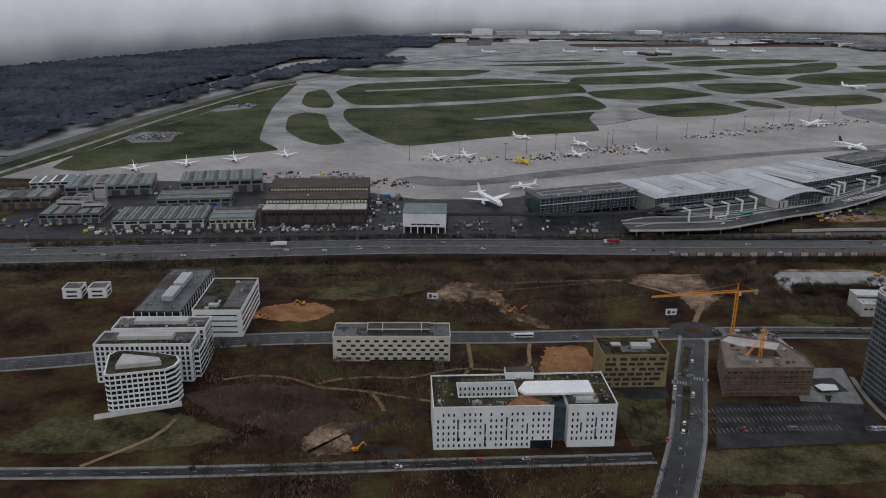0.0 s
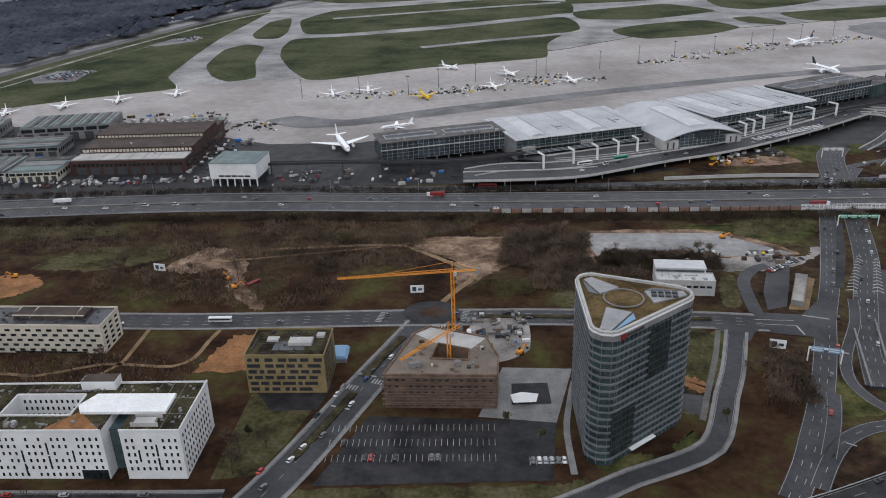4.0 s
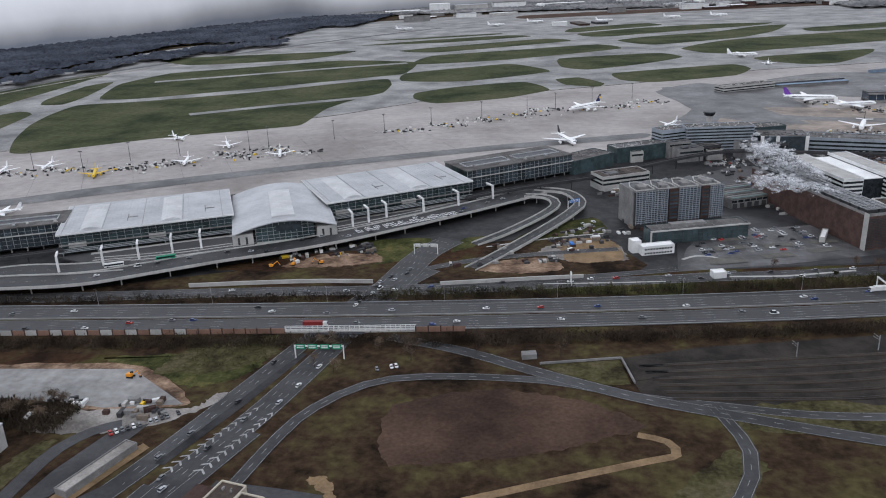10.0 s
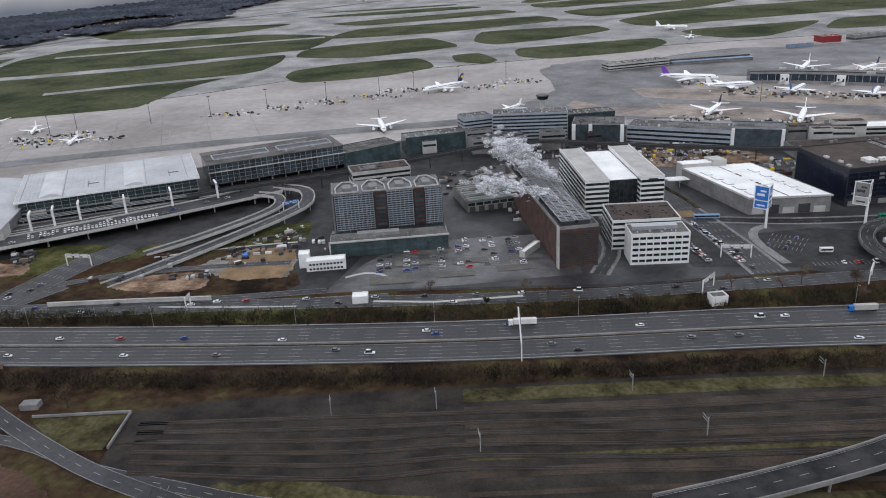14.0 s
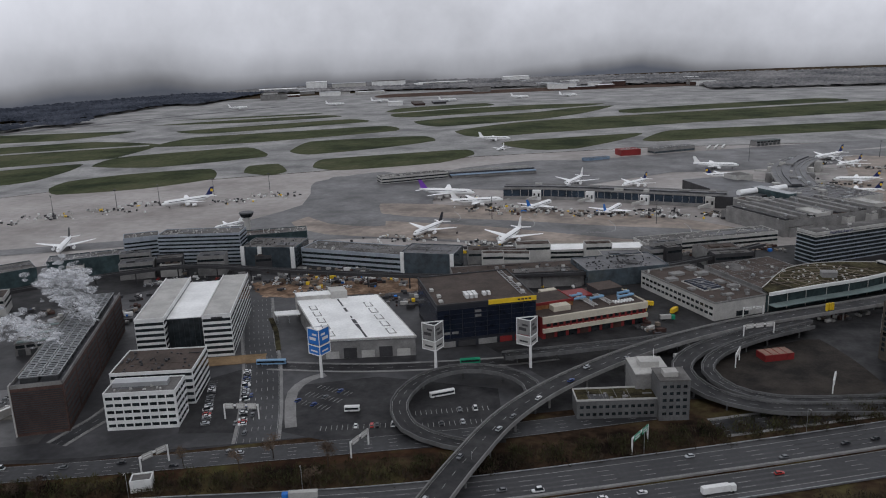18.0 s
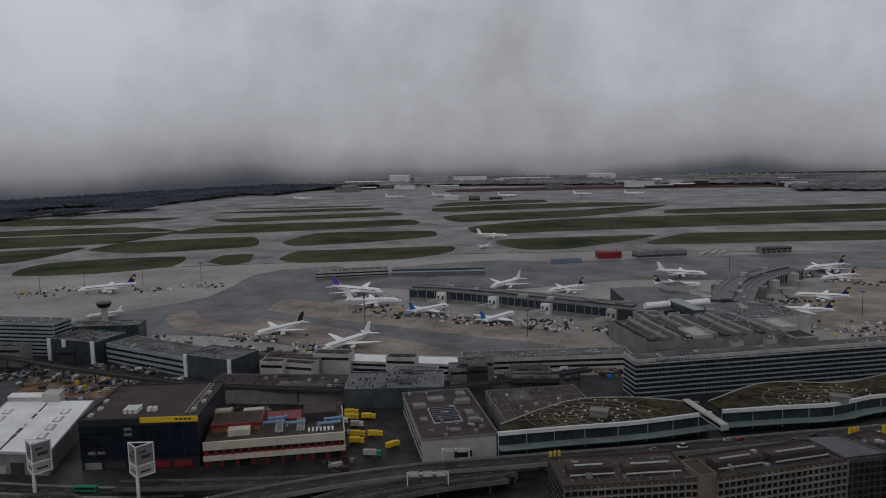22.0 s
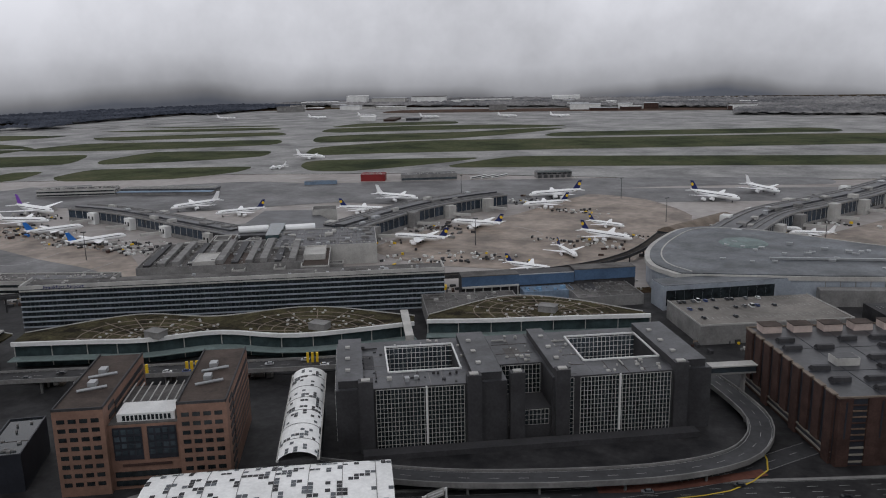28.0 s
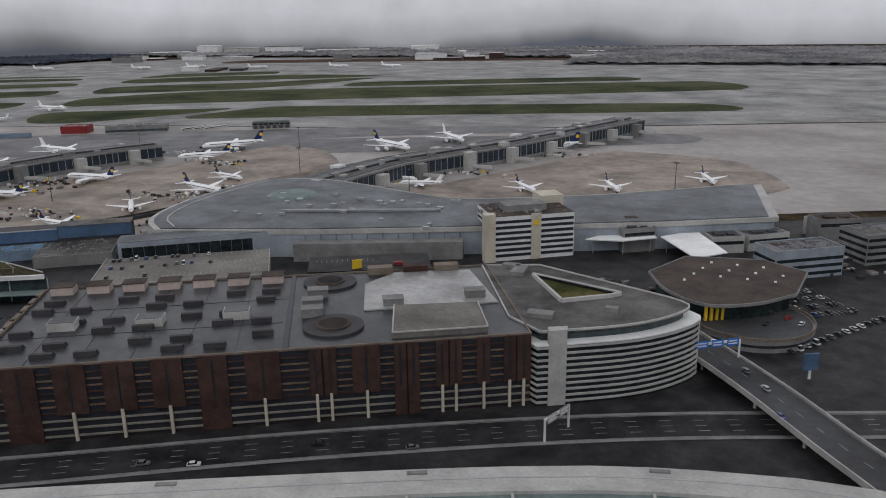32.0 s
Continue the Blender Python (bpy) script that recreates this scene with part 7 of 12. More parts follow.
def dark_hall():
    b = thing("cargo_hall", "dark navy glass hall with yellow fascia and brown roof", "hall", 967, 1045, 0, 22)
    L, D, H = 64, 64, 28
    wings(b, [(0, 0, L, D)], H, BLACK_PANEL_AND_SHADE, ROOF_BROWN, False)
    glazed_wall(b, 0, L, -0.15, 6, H - 3, 8, GLASS_NAVY, BLACK_PANEL_AND_SHADE)
    made("side_glazing", lambda bm: box(bm, -0.2, 1, 4, 0.1, D - 1, H - 3), GLASS_NAVY, b)
    made("fascia", lambda bm: box(bm, 33, -0.5, H - 2.0, L + 0.4, 0.1, H + 1.0), YELLOW, b, "yellow fascia board")
    made("fascia_bars", lambda bm: [box(bm, 52 + i * 2.4, -0.6, H - 0.9, 53.6 + i * 2.4, -0.5, H + 0.1) for i in range(4)], DARK_GREY, b, "dark bars of lettering")
    made("parapet", lambda bm: [box(bm, -0.3, -0.3, H, 33, 0.4, H + 1), box(bm, -0.3, 0, H, 0.4, D, H + 1), box(bm, L - 0.4, 0, H, L + 0.3, D, H + 1), box(bm, 0, D - 0.4, H, L, D + 0.3, H + 1)], DARK_GREY, b)
    for u0, u1, m in ((2, 11, GREY), (13, 24, DARK_GREY), (26, 38, GREY), (40, 48, RED), (50, 60, RED)):
        made("base_panel", lambda bm: box(bm, u0, -0.6, 0.5, u1, -0.2, 4.2), m, b)
    # lit windows, their light painted as pale grey boxes
    for u, z in ((4, 9), (9, 9), (24, 19), (24, 22)):
        made("lit_window", lambda bm: box(bm, u, -0.42, z, u + 4.2, -0.3, z + 1.6), GREY, b, "window painted pale as if lit")
    for i in range(3):
        for k in range(2):
            made("roof_vent", lambda bm: [box(bm, 21 + i * 2.8, 9 + k * 5, H + 0.15, 23 + i * 2.8, 13 + k * 5, H + 2.2), box(bm, 20.8 + i * 2.8, 8.8 + k * 5, H + 2.2, 23.2 + i * 2.8, 13.2 + k * 5, H + 2.5)], WHITE, b, "white roof ventilator")
    for i in range(2):
        made("roof_vent", lambda bm: box(bm, 33 + i * 3, 12, H + 0.15, 35 + i * 3, 16, H + 2.2), WHITE, b, "white roof ventilator")
    for u, v in ((3, 5), (4, 16), (2, 30), (58, 10), (60, 24), (59, 40)):
        made("roof_unit", lambda bm: box(bm, u, v, H + 0.1, u + 2.4, v + 4, H + 1.5), LIGHT_GREY, b)
    made("roof_ladder", lambda bm: [bar(bm, (u, 4, H + 1.4), (u, D - 4, H + 1.4), 0.3) for u in (L - 8, L - 5)] + [bar(bm, (L - 8, 6 + k * 4, H + 1.4), (L - 5, 6 + k * 4, H + 1.4), 0.3) for k in range(14)], STEEL, b, "steel cable tray")


dark_hall()


def fire_station():
    b = thing("fire_station", "red station with broad cream bands and a busy stepped roof", "fire station", 1031, 1067, 0, 29)
    L, D, H = 76, 46, 14
    wings(b, [(0, 0, L, D)], H, RED, ROOF_BROWN, False)
    for z0, z1, y in ((10.6, H + 1.0, -1.4), (4.6, 7.2, -1.8)):
        made("cream_band", lambda bm: box(bm, -0.4, y, z0, L + 0.4, 0.1, z1), CREAM, b, "broad cream balcony band")
        made("side_band", lambda bm: box(bm, L - 0.1, 0.1, z0, L + 0.5, D, z1), CREAM, b)
    made("window_band", lambda bm: box(bm, 1, -0.25, 8.2, L - 1, 0.1, 10.0), GLASS, b)
    for i in range(17):
        made("red_pier", lambda bm: box(bm, 1 + i * 4.5, -0.7, 7.2, 2.2 + i * 4.5, 0.1, 10.6), RED, b)
    for i in range(9):
        made("gate", lambda bm: box(bm, 2 + i * 8.2, -0.3, 0.2, 8 + i * 8.2, 0.1, 4.2), GLASS if i % 3 else BRICK, b, "dark vehicle gate")
    made("upper_hall", lambda bm: prism(bm, [(2, 16), (30, 16), (30, 38), (2, 38)], H, H + 4.2), ORANGE_SOIL, b, "orange-red roof hall")
    made("upper_roof", lambda bm: box(bm, 3, 17, H + 4.2, 29, 37, H + 4.6), ROOF_BROWN, b)
    made("upper_parapet", lambda bm: [box(bm, 1.6, 15.6, H + 3.0, 30.4, 16.4, H + 4.9), box(bm, 29.6, 16.4, H + 3.0, 30.4, 38, H + 4.9)], RED, b)
    for u, v, l, d, h in ((12, 8, 12, 7, 3.6), (0, 40, 10, 5, 5), (18, 39, 12, 5, 4.4)):
        made("roof_room", lambda bm: box(bm, u, v, H + 0.1, u + l, v + d, H + h), CREAM, b, "cream stepped roof room")
    made("red_deck", lambda bm: box(bm, 32, 28, H + 0.1, 52, 44, H + 1.0), RED, b, "red painted roof deck")
    made("plant_room", lambda bm: box(bm, 54, 24, H + 0.1, 72, 40, H + 4.6), DARK_GREY, b)
    made("plant_roof", lambda bm: box(bm, 53.6, 23.6, H + 4.6, 72.4, 40.4, H + 5.0), ROOF_BROWN, b)
    for x, y, l in ((30, 20, 12), (34, 27, 9), (44, 17, 10), (62, 12, 12), (66, 19, 9), (58, 41, 8)):
        made("blue_duct", lambda bm: [tube(bm, (x, y, H + 2.4), (x + l, y + 1, H + 2.4), 0.9, 0.9, 8), tube(bm, (x, y, H), (x, y, H + 3.2), 0.9, 0.9, 8), tube(bm, (x + l, y + 1, H + 2.4), (x + l, y + 6, H + 1.2), 0.9, 0.9, 8)], PALE_BLUE, b, "pale blue ventilation duct")
    for u in (38, 50):
        made("trellis", lambda bm: [bar(bm, (u, 4, H + 2.0), (u, 26, H + 2.0), 0.35), bar(bm, (u + 4, 4, H + 2.0), (u + 4, 26, H + 2.0), 0.35)] + [bar(bm, (u, 5 + k * 1.8, H + 2.0), (u + 4, 5 + k * 1.8, H + 2.0), 0.3) for k in range(12)] + [bar(bm, (u + 2, v, H), (u + 2, v, H + 2), 0.4) for v in (6, 24)], LIGHT_GREY, b, "pale steel roof trellis")
    made("roof_vents", lambda bm: [box(bm, 56 + i * 2.2, 6 + k * 2.6, H + 0.1, 57.2 + i * 2.2, 7.4 + k * 2.6, H + 1.2) for i in range(7) for k in range(2)], ROOF_WHITE, b, "", "stuff")
    made("red_end", lambda bm: box(bm, L, 2, 0, L + 1.2, D, 4.4), RED, b)


fire_station()


def office_long():
    b = thing("office_building", "low pale parking office with two rows of windows", "office building", 1142, 1109, 0, 29.7)
    L, D, H = 43, 85, 12
    wings(b, [(0, 0, L, D)], H, LIGHT_GREY, ROOF_BROWN, False)
    rims(b, [(0, 0, L, 0), (0, 0, 0, D), (L, 0, L, D), (0, D, L, D)], H, GREY, 1.2)
    w = window_mesh(3.4, 1.8, GLASS)
    grid(b, w, D, 0, 3.2, 17, 2, 4.2, 1.0, turn=90, x=0)
    for i in range(7):
        made("roof_light", lambda bm: prism(bm, [(12, 26 + i * 3.4), (27, 26 + i * 3.4), (27, 28.6 + i * 3.4), (12, 28.6 + i * 3.4)], H + 0.2, H + 1.8, [(12, 27.6 + i * 3.4), (27, 27.6 + i * 3.4), (27, 28.6 + i * 3.4), (12, 28.6 + i * 3.4)]), GLASS_NAVY, b, "dark glass sawtooth light")
    made("light_kerb", lambda bm: [box(bm, 11, 25, H + 0.15, 28, 25.6, H + 0.9), box(bm, 11, 50.4, H + 0.15, 28, 51, H + 0.9), box(bm, 11, 25.6, H + 0.15, 11.6, 50.4, H + 0.9), box(bm, 27.4, 25.6, H + 0.15, 28, 50.4, H + 0.9)], LIGHT_GREY, b)
    for u, v, l, d, h in ((31, 22, 7, 5, 2.2), (32, 34, 5, 8, 1.6), (3, 54, 8, 6, 2.0), (30, 56, 9, 6, 2.4), (14, 64, 10, 7, 1.8), (4, 30, 4, 5, 1.4), (33, 70, 6, 8, 2.0), (18, 10, 6, 4, 1.2)):
        made("roof_room", lambda bm: box(bm, u, v, H + 0.1, u + l, v + d, H + h), GREY, b)
    made("gate", lambda bm: box(bm, 18, -0.2, 1, 28, 0.1, 4.5), GLASS, b, "dark slatted gate")
    units(b, L, D, H, 20, 68)


office_long()


def green_roof_office():
    b = thing("office_building", "grey road office with mossy roof and square tower", "office building", 1053, 957, 0, 10)
    wings(b, [(0, 0, 40, 14)], 10, WEATHERED, ROOF_GREEN)
    rims(b, [(0, 0, 40, 0), (0, 0, 0, 14), (0, 14, 40, 14)], 10, LIGHT_GREY)
    w = window_mesh(1.9, 1.5, GLASS)
    grid(b, w, 40, 0, 2, 12, 2, 4, 0.8)
    made("tower", lambda bm: box(bm, 40, -4, 0, 55, 12, 21), WEATHERED, b)
    made("tower_back", lambda bm: box(bm, 32, 12, 0, 50, 34, 18), GREY, b)
    made("tower_roof", lambda bm: box(bm, 39.8, -4.2, 21, 55.2, 12.2, 21.6), ROOF_MID, b)
    made("back_roof", lambda bm: box(bm, 31.8, 12.2, 18, 50.2, 34.2, 18.5), LIGHT_GREY, b)
    grid(b, w, 15, -4, 3, 4, 5, 3.6, 0.8, x=40)
    units(b, 54, 30, 18, 0, 70)
    made("roof_room", lambda bm: [box(bm, 36, 20, 18.5, 46, 28, 21.5), box(bm, 43, 0, 21.6, 50, 6, 24)], LIGHT_GREY, b)
    made("mast", lambda bm: tube(bm, (44, 24, 21.5), (44, 24, 27), 0.3, 0.2, 6), WHITE, b)


green_roof_office()
b = shell("hotel", "curved pale hotel with long storey bands", 682, 1222, 9, 74, 24, 28, BLUE_GREY, ROOF_MID, "hotel")
bands(b, 74, 24, 0.6, 3.4, 8, GLASS, 0.8, 2.3)
b = shell("hotel", "pale hotel wing with long storey bands", 655, 1212, 30, 30, 20, 27, BLUE_GREY, ROOF_MID, "hotel")
bands(b, 30, 20, 0.6, 3.4, 7, GLASS, 0.8, 2.3)
b = shell("terminal_annex", "glass concourse with white corner pillars", 760, 1222, 0, 50, 36, 18, GLASS_BLUE, ROOF_MID, "airport terminal")
for u in (0, 16, 46):
    made("pillar", lambda bm: box(bm, u, -1.2, 0, u + 3.5, 0.2, 19), WHITE, b)
b = shell("terminal_annex", "long pale concourse with ribbon windows", 812, 1232, -12, 96, 30, 15, BLUE_GREY, ROOF_MID, "airport terminal")
bands(b, 96, 30, 0.8, 4.4, 3, GLASS)
units(b, 96, 30, 15, 9, 71)
b = shell("terminal_annex", "glass end of the pale concourse", 906, 1212, -6, 46, 32, 17, GLASS_BLUE, ROOF_GREY, "airport terminal")
for u in (0, 43):
    made("pillar", lambda bm: box(bm, u, -1.2, 0, u + 3, 0.2, 18), WHITE, b)
b = shell("gate_block", "dark green glass gate building at the apron edge", 742, 1262, 22, 62, 22, 18, GLASS_GREEN, ROOF_MID, "airport terminal")


def apron_tower():
    b = thing("apron_tower", "round dark-topped apron control tower", "control tower", 720, 1330, 0, 0)
    made("shaft", lambda bm: tube(bm, (0, 0, 0), (0, 0, 22), 3.2, 3.2, 12), LIGHT_GREY, b)
    made("cab", lambda bm: tube(bm, (0, 0, 22), (0, 0, 26), 5.5, 7.5, 12), GLASS, b, "flared glass control cab")
    made("roof", lambda bm: tube(bm, (0, 0, 26), (0, 0, 27), 7.8, 7.0, 12), DARK_STEEL, b)


apron_tower()

# ramps and loops
viaduct("flyover", "two-lane concrete flyover over the motorway", [(830, 690, -2), (873, 711, -1), (919, 738, 0), (957, 774, 0), (984, 815, 0), (994, 855, 0), (1005, 898, 0), (1020, 943, 0), (1046, 986, 0), (1089, 1034, 0), (1145, 1078, 0), (1195, 1106, 0), (1260, 1140, 0), (1330, 1180, 0), (1420, 1228, 0), (1500, 1272, 0)], 13, 8, True, 1.5, DARK_ASPHALT, GREY)
viaduct("flyover", "concrete slip ramp joining the flyover", [(1010, 742, -1), (999, 757, 0), (990, 775, 0), (985, 812, 0)], 8, 7.9, True, 1.4, DARK_ASPHALT, GREY)
viaduct("loop_ramp", "curved concrete loop ramp round a car park", [(1032, 962, 0), (1028, 984, 0), (1012, 999, 0), (989, 1001, 0), (969, 986, -0.5), (962, 958, -1.5), (972, 934, -3), (992, 924, -4.5), (1012, 922, -6)], 9, 7, True, 1.3, DARK_ASPHALT, WEATHERED, 18)
viaduct("loop_ramp", "wide curved concrete ramp by the hotel", [(1196, 1098, 0), (1152, 1067, 0), (1120, 1038, -0.5), (1110, 1010, -1), (1122, 984, -2), (1147, 973, -3), (1175, 977, -4.5), (1215, 985, -6)], 11, 7, True, 1.3, DARK_ASPHALT, WEATHERED, 18)
viaduct("loop_ramp", "narrow inner concrete ramp by the hotel", [(1196, 1087, 0), (1160, 1062, 0), (1133, 1036, -0.5), (1124, 1012, -1), (1133, 991, -2), (1152, 983, -3), (1178, 987, -4.5), (1216, 996, -6)], 7, 7, True, 1.3, DARK_ASPHALT, WEATHERED, 18)
viaduct("approach_ramp", "long concrete approach ramp to the halls", [(1010, 1024, 0), (1050, 1038, 0), (1110, 1062, 0), (1160, 1088, 0)], 9, 6, True, 1.3, DARK_ASPHALT, WEATHERED)
road("street_plaza", [(899, 918), (890, 945), (881, 969), (864, 1012), (845, 1053), (826, 1098), (811, 1134)], 20, 0.24, "broad many-lane street between offices and halls", ASPHALT, 6)
made("planted_median", lambda bm: strip(bm, smooth_line([(866, 1034), (852, 1066), (838, 1092)]), 1.6, -1.6, 0.8, 0.5), ROOF_GREEN, bpy.data.objects["street_plaza"])
road("pavement_plaza", [(911, 934), (904, 952), (897, 975), (900, 992), (908, 1000)], 6, 0.3, "pale paved footway beside the bus yard", GREY, 1, False)
patch("ground_office_parking", [(832, 978), (856, 1004), (886, 926), (856, 922)], 0.21, DARK_ASPHALT, "dark office car park", smooth=False)
road("street_halls", [(870, 1010), (930, 1012), (1000, 1026), (1040, 1040)], 10, 0.22, "service street along the halls", DARK_ASPHALT, 2)
road("street_brick", [(800, 905), (806, 950), (790, 1010), (760, 1090)], 9, 0.2, "narrow street along the heating plant", ASPHALT, 2)
patch("ground_bus_yard", [(905, 930), (900, 985), (940, 1000), (1010, 990), (1020, 930), (960, 915)], 0.24, DARK_ASPHALT, "dark bus parking yard", smooth=False)
patch("ground_building_site", [(500, 850), (510, 868), (545, 880), (556, 872), (560, 856), (530, 846)], 0.2, SOIL, "churned brown building plot", ragged=1.2)
patch("ground_meadow", [(420, 850), (432, 880), (475, 905), (500, 900), (490, 870), (460, 850)], 0.2, GRASS, "grass beside the junction")
patch("ground_earthworks", [(330, 818), (345, 845), (400, 868), (425, 860), (420, 835), (380, 820)], 0.18, SCRUB, "rough brown building ground")


def pylon_sign(x, y, blue=False):
    b = thing("pylon_sign", "tall white advertising pylon with " + ("blue" if blue else "white and grey") + " panels", "sign", x, y, 0, 20, "advertising pylons")
    made("post", lambda bm: tube(bm, (0, 0, 0), (0, 0, 14), 0.9, 0.8, 10), WHITE, b)
    for s in (-1, 1):
        far = Vector((s * 6.2, 7.0))
        for z0, z1 in ((19.6, 28.6), (13.6, 18.4)):
            made("panel", lambda bm: prism(bm, [(0, 0), tuple(far), (far.x, far.y + 0.5), (0, 0.5)], z0, z1), BLUE if blue else (GREY if z0 > 19 else LIGHT_GREY), b, "large angled advertising panel")
        made("panel_mark", lambda bm: [prism(bm, [tuple(far * f0 - Vector((0, 0.08))), tuple(far * f1 - Vector((0, 0.08))), tuple(far * f1 + Vector((0, 0.1))), tuple(far * f0 + Vector((0, 0.1)))], z, z + h) for f0, f1, z, h in ((0.2, 0.6, 25, 1.2), (0.3, 0.85, 22, 1.8), (0.2, 0.8, 15, 1.0))], WHITE if blue else DARK_GREY, b)
        for z in (13.3, 18.8, 28.9):
            made("frame_rail", lambda bm: bar(bm, (0, 0, z), (far.x, far.y, z), 0.5), WHITE, b)
        made("frame_post", lambda bm: bar(bm, (far.x, far.y, 13), (far.x, far.y, 29.2), 0.5), WHITE, b)
    made("frame_rail", lambda bm: bar(bm, (-6.2, 7, 28.9), (6.2, 7, 28.9), 0.5), WHITE, b)
    made("frame_post", lambda bm: bar(bm, (0, -0.1, 13), (0, -0.1, 29.2), 0.5), WHITE, b)


pylon_sign(907, 996, True)
pylon_sign(972, 1009)
pylon_sign(1026, 1021)

# steam over the heating plant
STEAM = bpy.data.materials.new("steam")
STEAM.use_nodes = True
sn, sl = STEAM.node_tree.nodes, STEAM.node_tree.links
sn.clear()
s_noise, s_map, s_geo, s_clear, s_dif, s_thin, s_add, s_mix, s_out = (sn.new(k) for k in ("ShaderNodeTexNoise", "ShaderNodeMapRange", "ShaderNodeNewGeometry", "ShaderNodeBsdfTransparent", "ShaderNodeBsdfDiffuse", "ShaderNodeBsdfTranslucent", "ShaderNodeMixShader", "ShaderNodeMixShader", "ShaderNodeOutputMaterial"))
s_dif.inputs[0].default_value = s_thin.inputs[0].default_value = (0.93, 0.94, 0.96, 1)
s_noise.inputs["Scale"].default_value, s_noise.inputs["Detail"].default_value = 0.14, 3.0
s_map.inputs[1].default_value, s_map.inputs[2].default_value, s_map.inputs[3].default_value, s_map.inputs[4].default_value = 0.34, 0.66, 0.06, 0.36
sl.new(s_geo.outputs["Position"], s_noise.inputs["Vector"])
sl.new(s_noise.outputs["Fac"], s_map.inputs[0])
sl.new(s_dif.outputs[0], s_add.inputs[1])
sl.new(s_thin.outputs[0], s_add.inputs[2])
sl.new(s_map.outputs[0], s_mix.inputs[0])
sl.new(s_clear.outputs[0], s_mix.inputs[1])
sl.new(s_add.outputs[0], s_mix.inputs[2])
sl.new(s_mix.outputs[0], s_out.inputs[0])


def steam():
    r = random.Random(12)
    bm = bmesh.new()
    bmesh.ops.create_icosphere(bm, subdivisions=1, radius=1.0)
    unit, tris = [v.co.copy() for v in bm.verts], [[v.index for v in f.verts] for f in bm.faces]
    bm.free()
    verts, faces = [], []
    for i in range(1500):
        low = i % 5 == 0
        t = r.random() ** 0.8
        c = Vector((768 - (52 if low else 46) * t, (966 if low else 992) + (16 if low else 40) * t, (30 if low else 31) + (4 if low else 17) * t))
        c += Vector((r.gauss(0, 1.5 + 5 * t), r.gauss(0, 2.5 + 6 * t), r.gauss(0, 0.8 + 3 * t)))
        m = Matrix.Rotation(r.uniform(-0.6, 0.9), 3, "Z") @ Matrix.Diagonal((1.7, 1.0, 0.8)) * (r.uniform(0.5, 1.5) * (0.7 + t))
        k = len(verts)
        verts += [c + m @ v for v in unit]
        faces += [tuple(k + j for j in f) for f in tris]
    return verts, faces




# ---- the large terminal with its hotels and car parks ----
def words(name, text, parent, material, x, y, z, size):
    """Flat upright letters on a front that faces -y."""
    c = bpy.data.curves.new(name, "FONT")
    c.body, c.size, c.extrude = text, size, 0.06
    o = bpy.data.objects.new(name, c)
    me = bpy.data.meshes.new_from_object(o)
    bpy.data.objects.remove(o)
    me.materials.clear()
    me.materials.append(material)
    ob = new(name, me)
    ob.parent = parent
    ob.matrix_basis = pose(x, y, z, 90, 0, 0)
    return ob


def long_offices():
    b = thing("terminal_office", "long dark terminal office with seven pale storey bands", "airport terminal", 1241, 1250, 0, 30)
    L, D, H = 262, 20, 25
    made("wall", lambda bm: box(bm, 0, 0, 0, L, D, H), GLASS, b, "dark ribbon glazing")
    for k in range(8):
        made("storey_band", lambda bm: box(bm, -0.4, -0.4, k * 3.3 + 0.4, L + 0.4, D + 0.4, k * 3.3 + 1.35), BLUE_GREY if k < 7 else LIGHT_GREY, b)
    made("roof", lambda bm: box(bm, 0, 0, H, L, D, H + 0.5), ROOF_MID, b)
    made("parapet", lambda bm: [box(bm, -0.5, -0.5, H, L + 0.5, 0.4, H + 2.4), box(bm, -0.5, 0, H, 0.4, D, H + 2.4), box(bm, L - 0.4, 0, H, L + 0.5, D, H + 2.4)], LIGHT_GREY, b)
    words("sign_letters", "Frankfurt Airport", b, NAVY, 14, -0.7, H - 0.2, 3.4)
    made("mullions", lambda bm: [box(bm, i * 2.62, -0.25, 0, i * 2.62 + 0.15, 0.1, H) for i in range(1, 100)], DARK_STEEL, b)
    units(b, L, D, H, 18, 81)


long_offices()


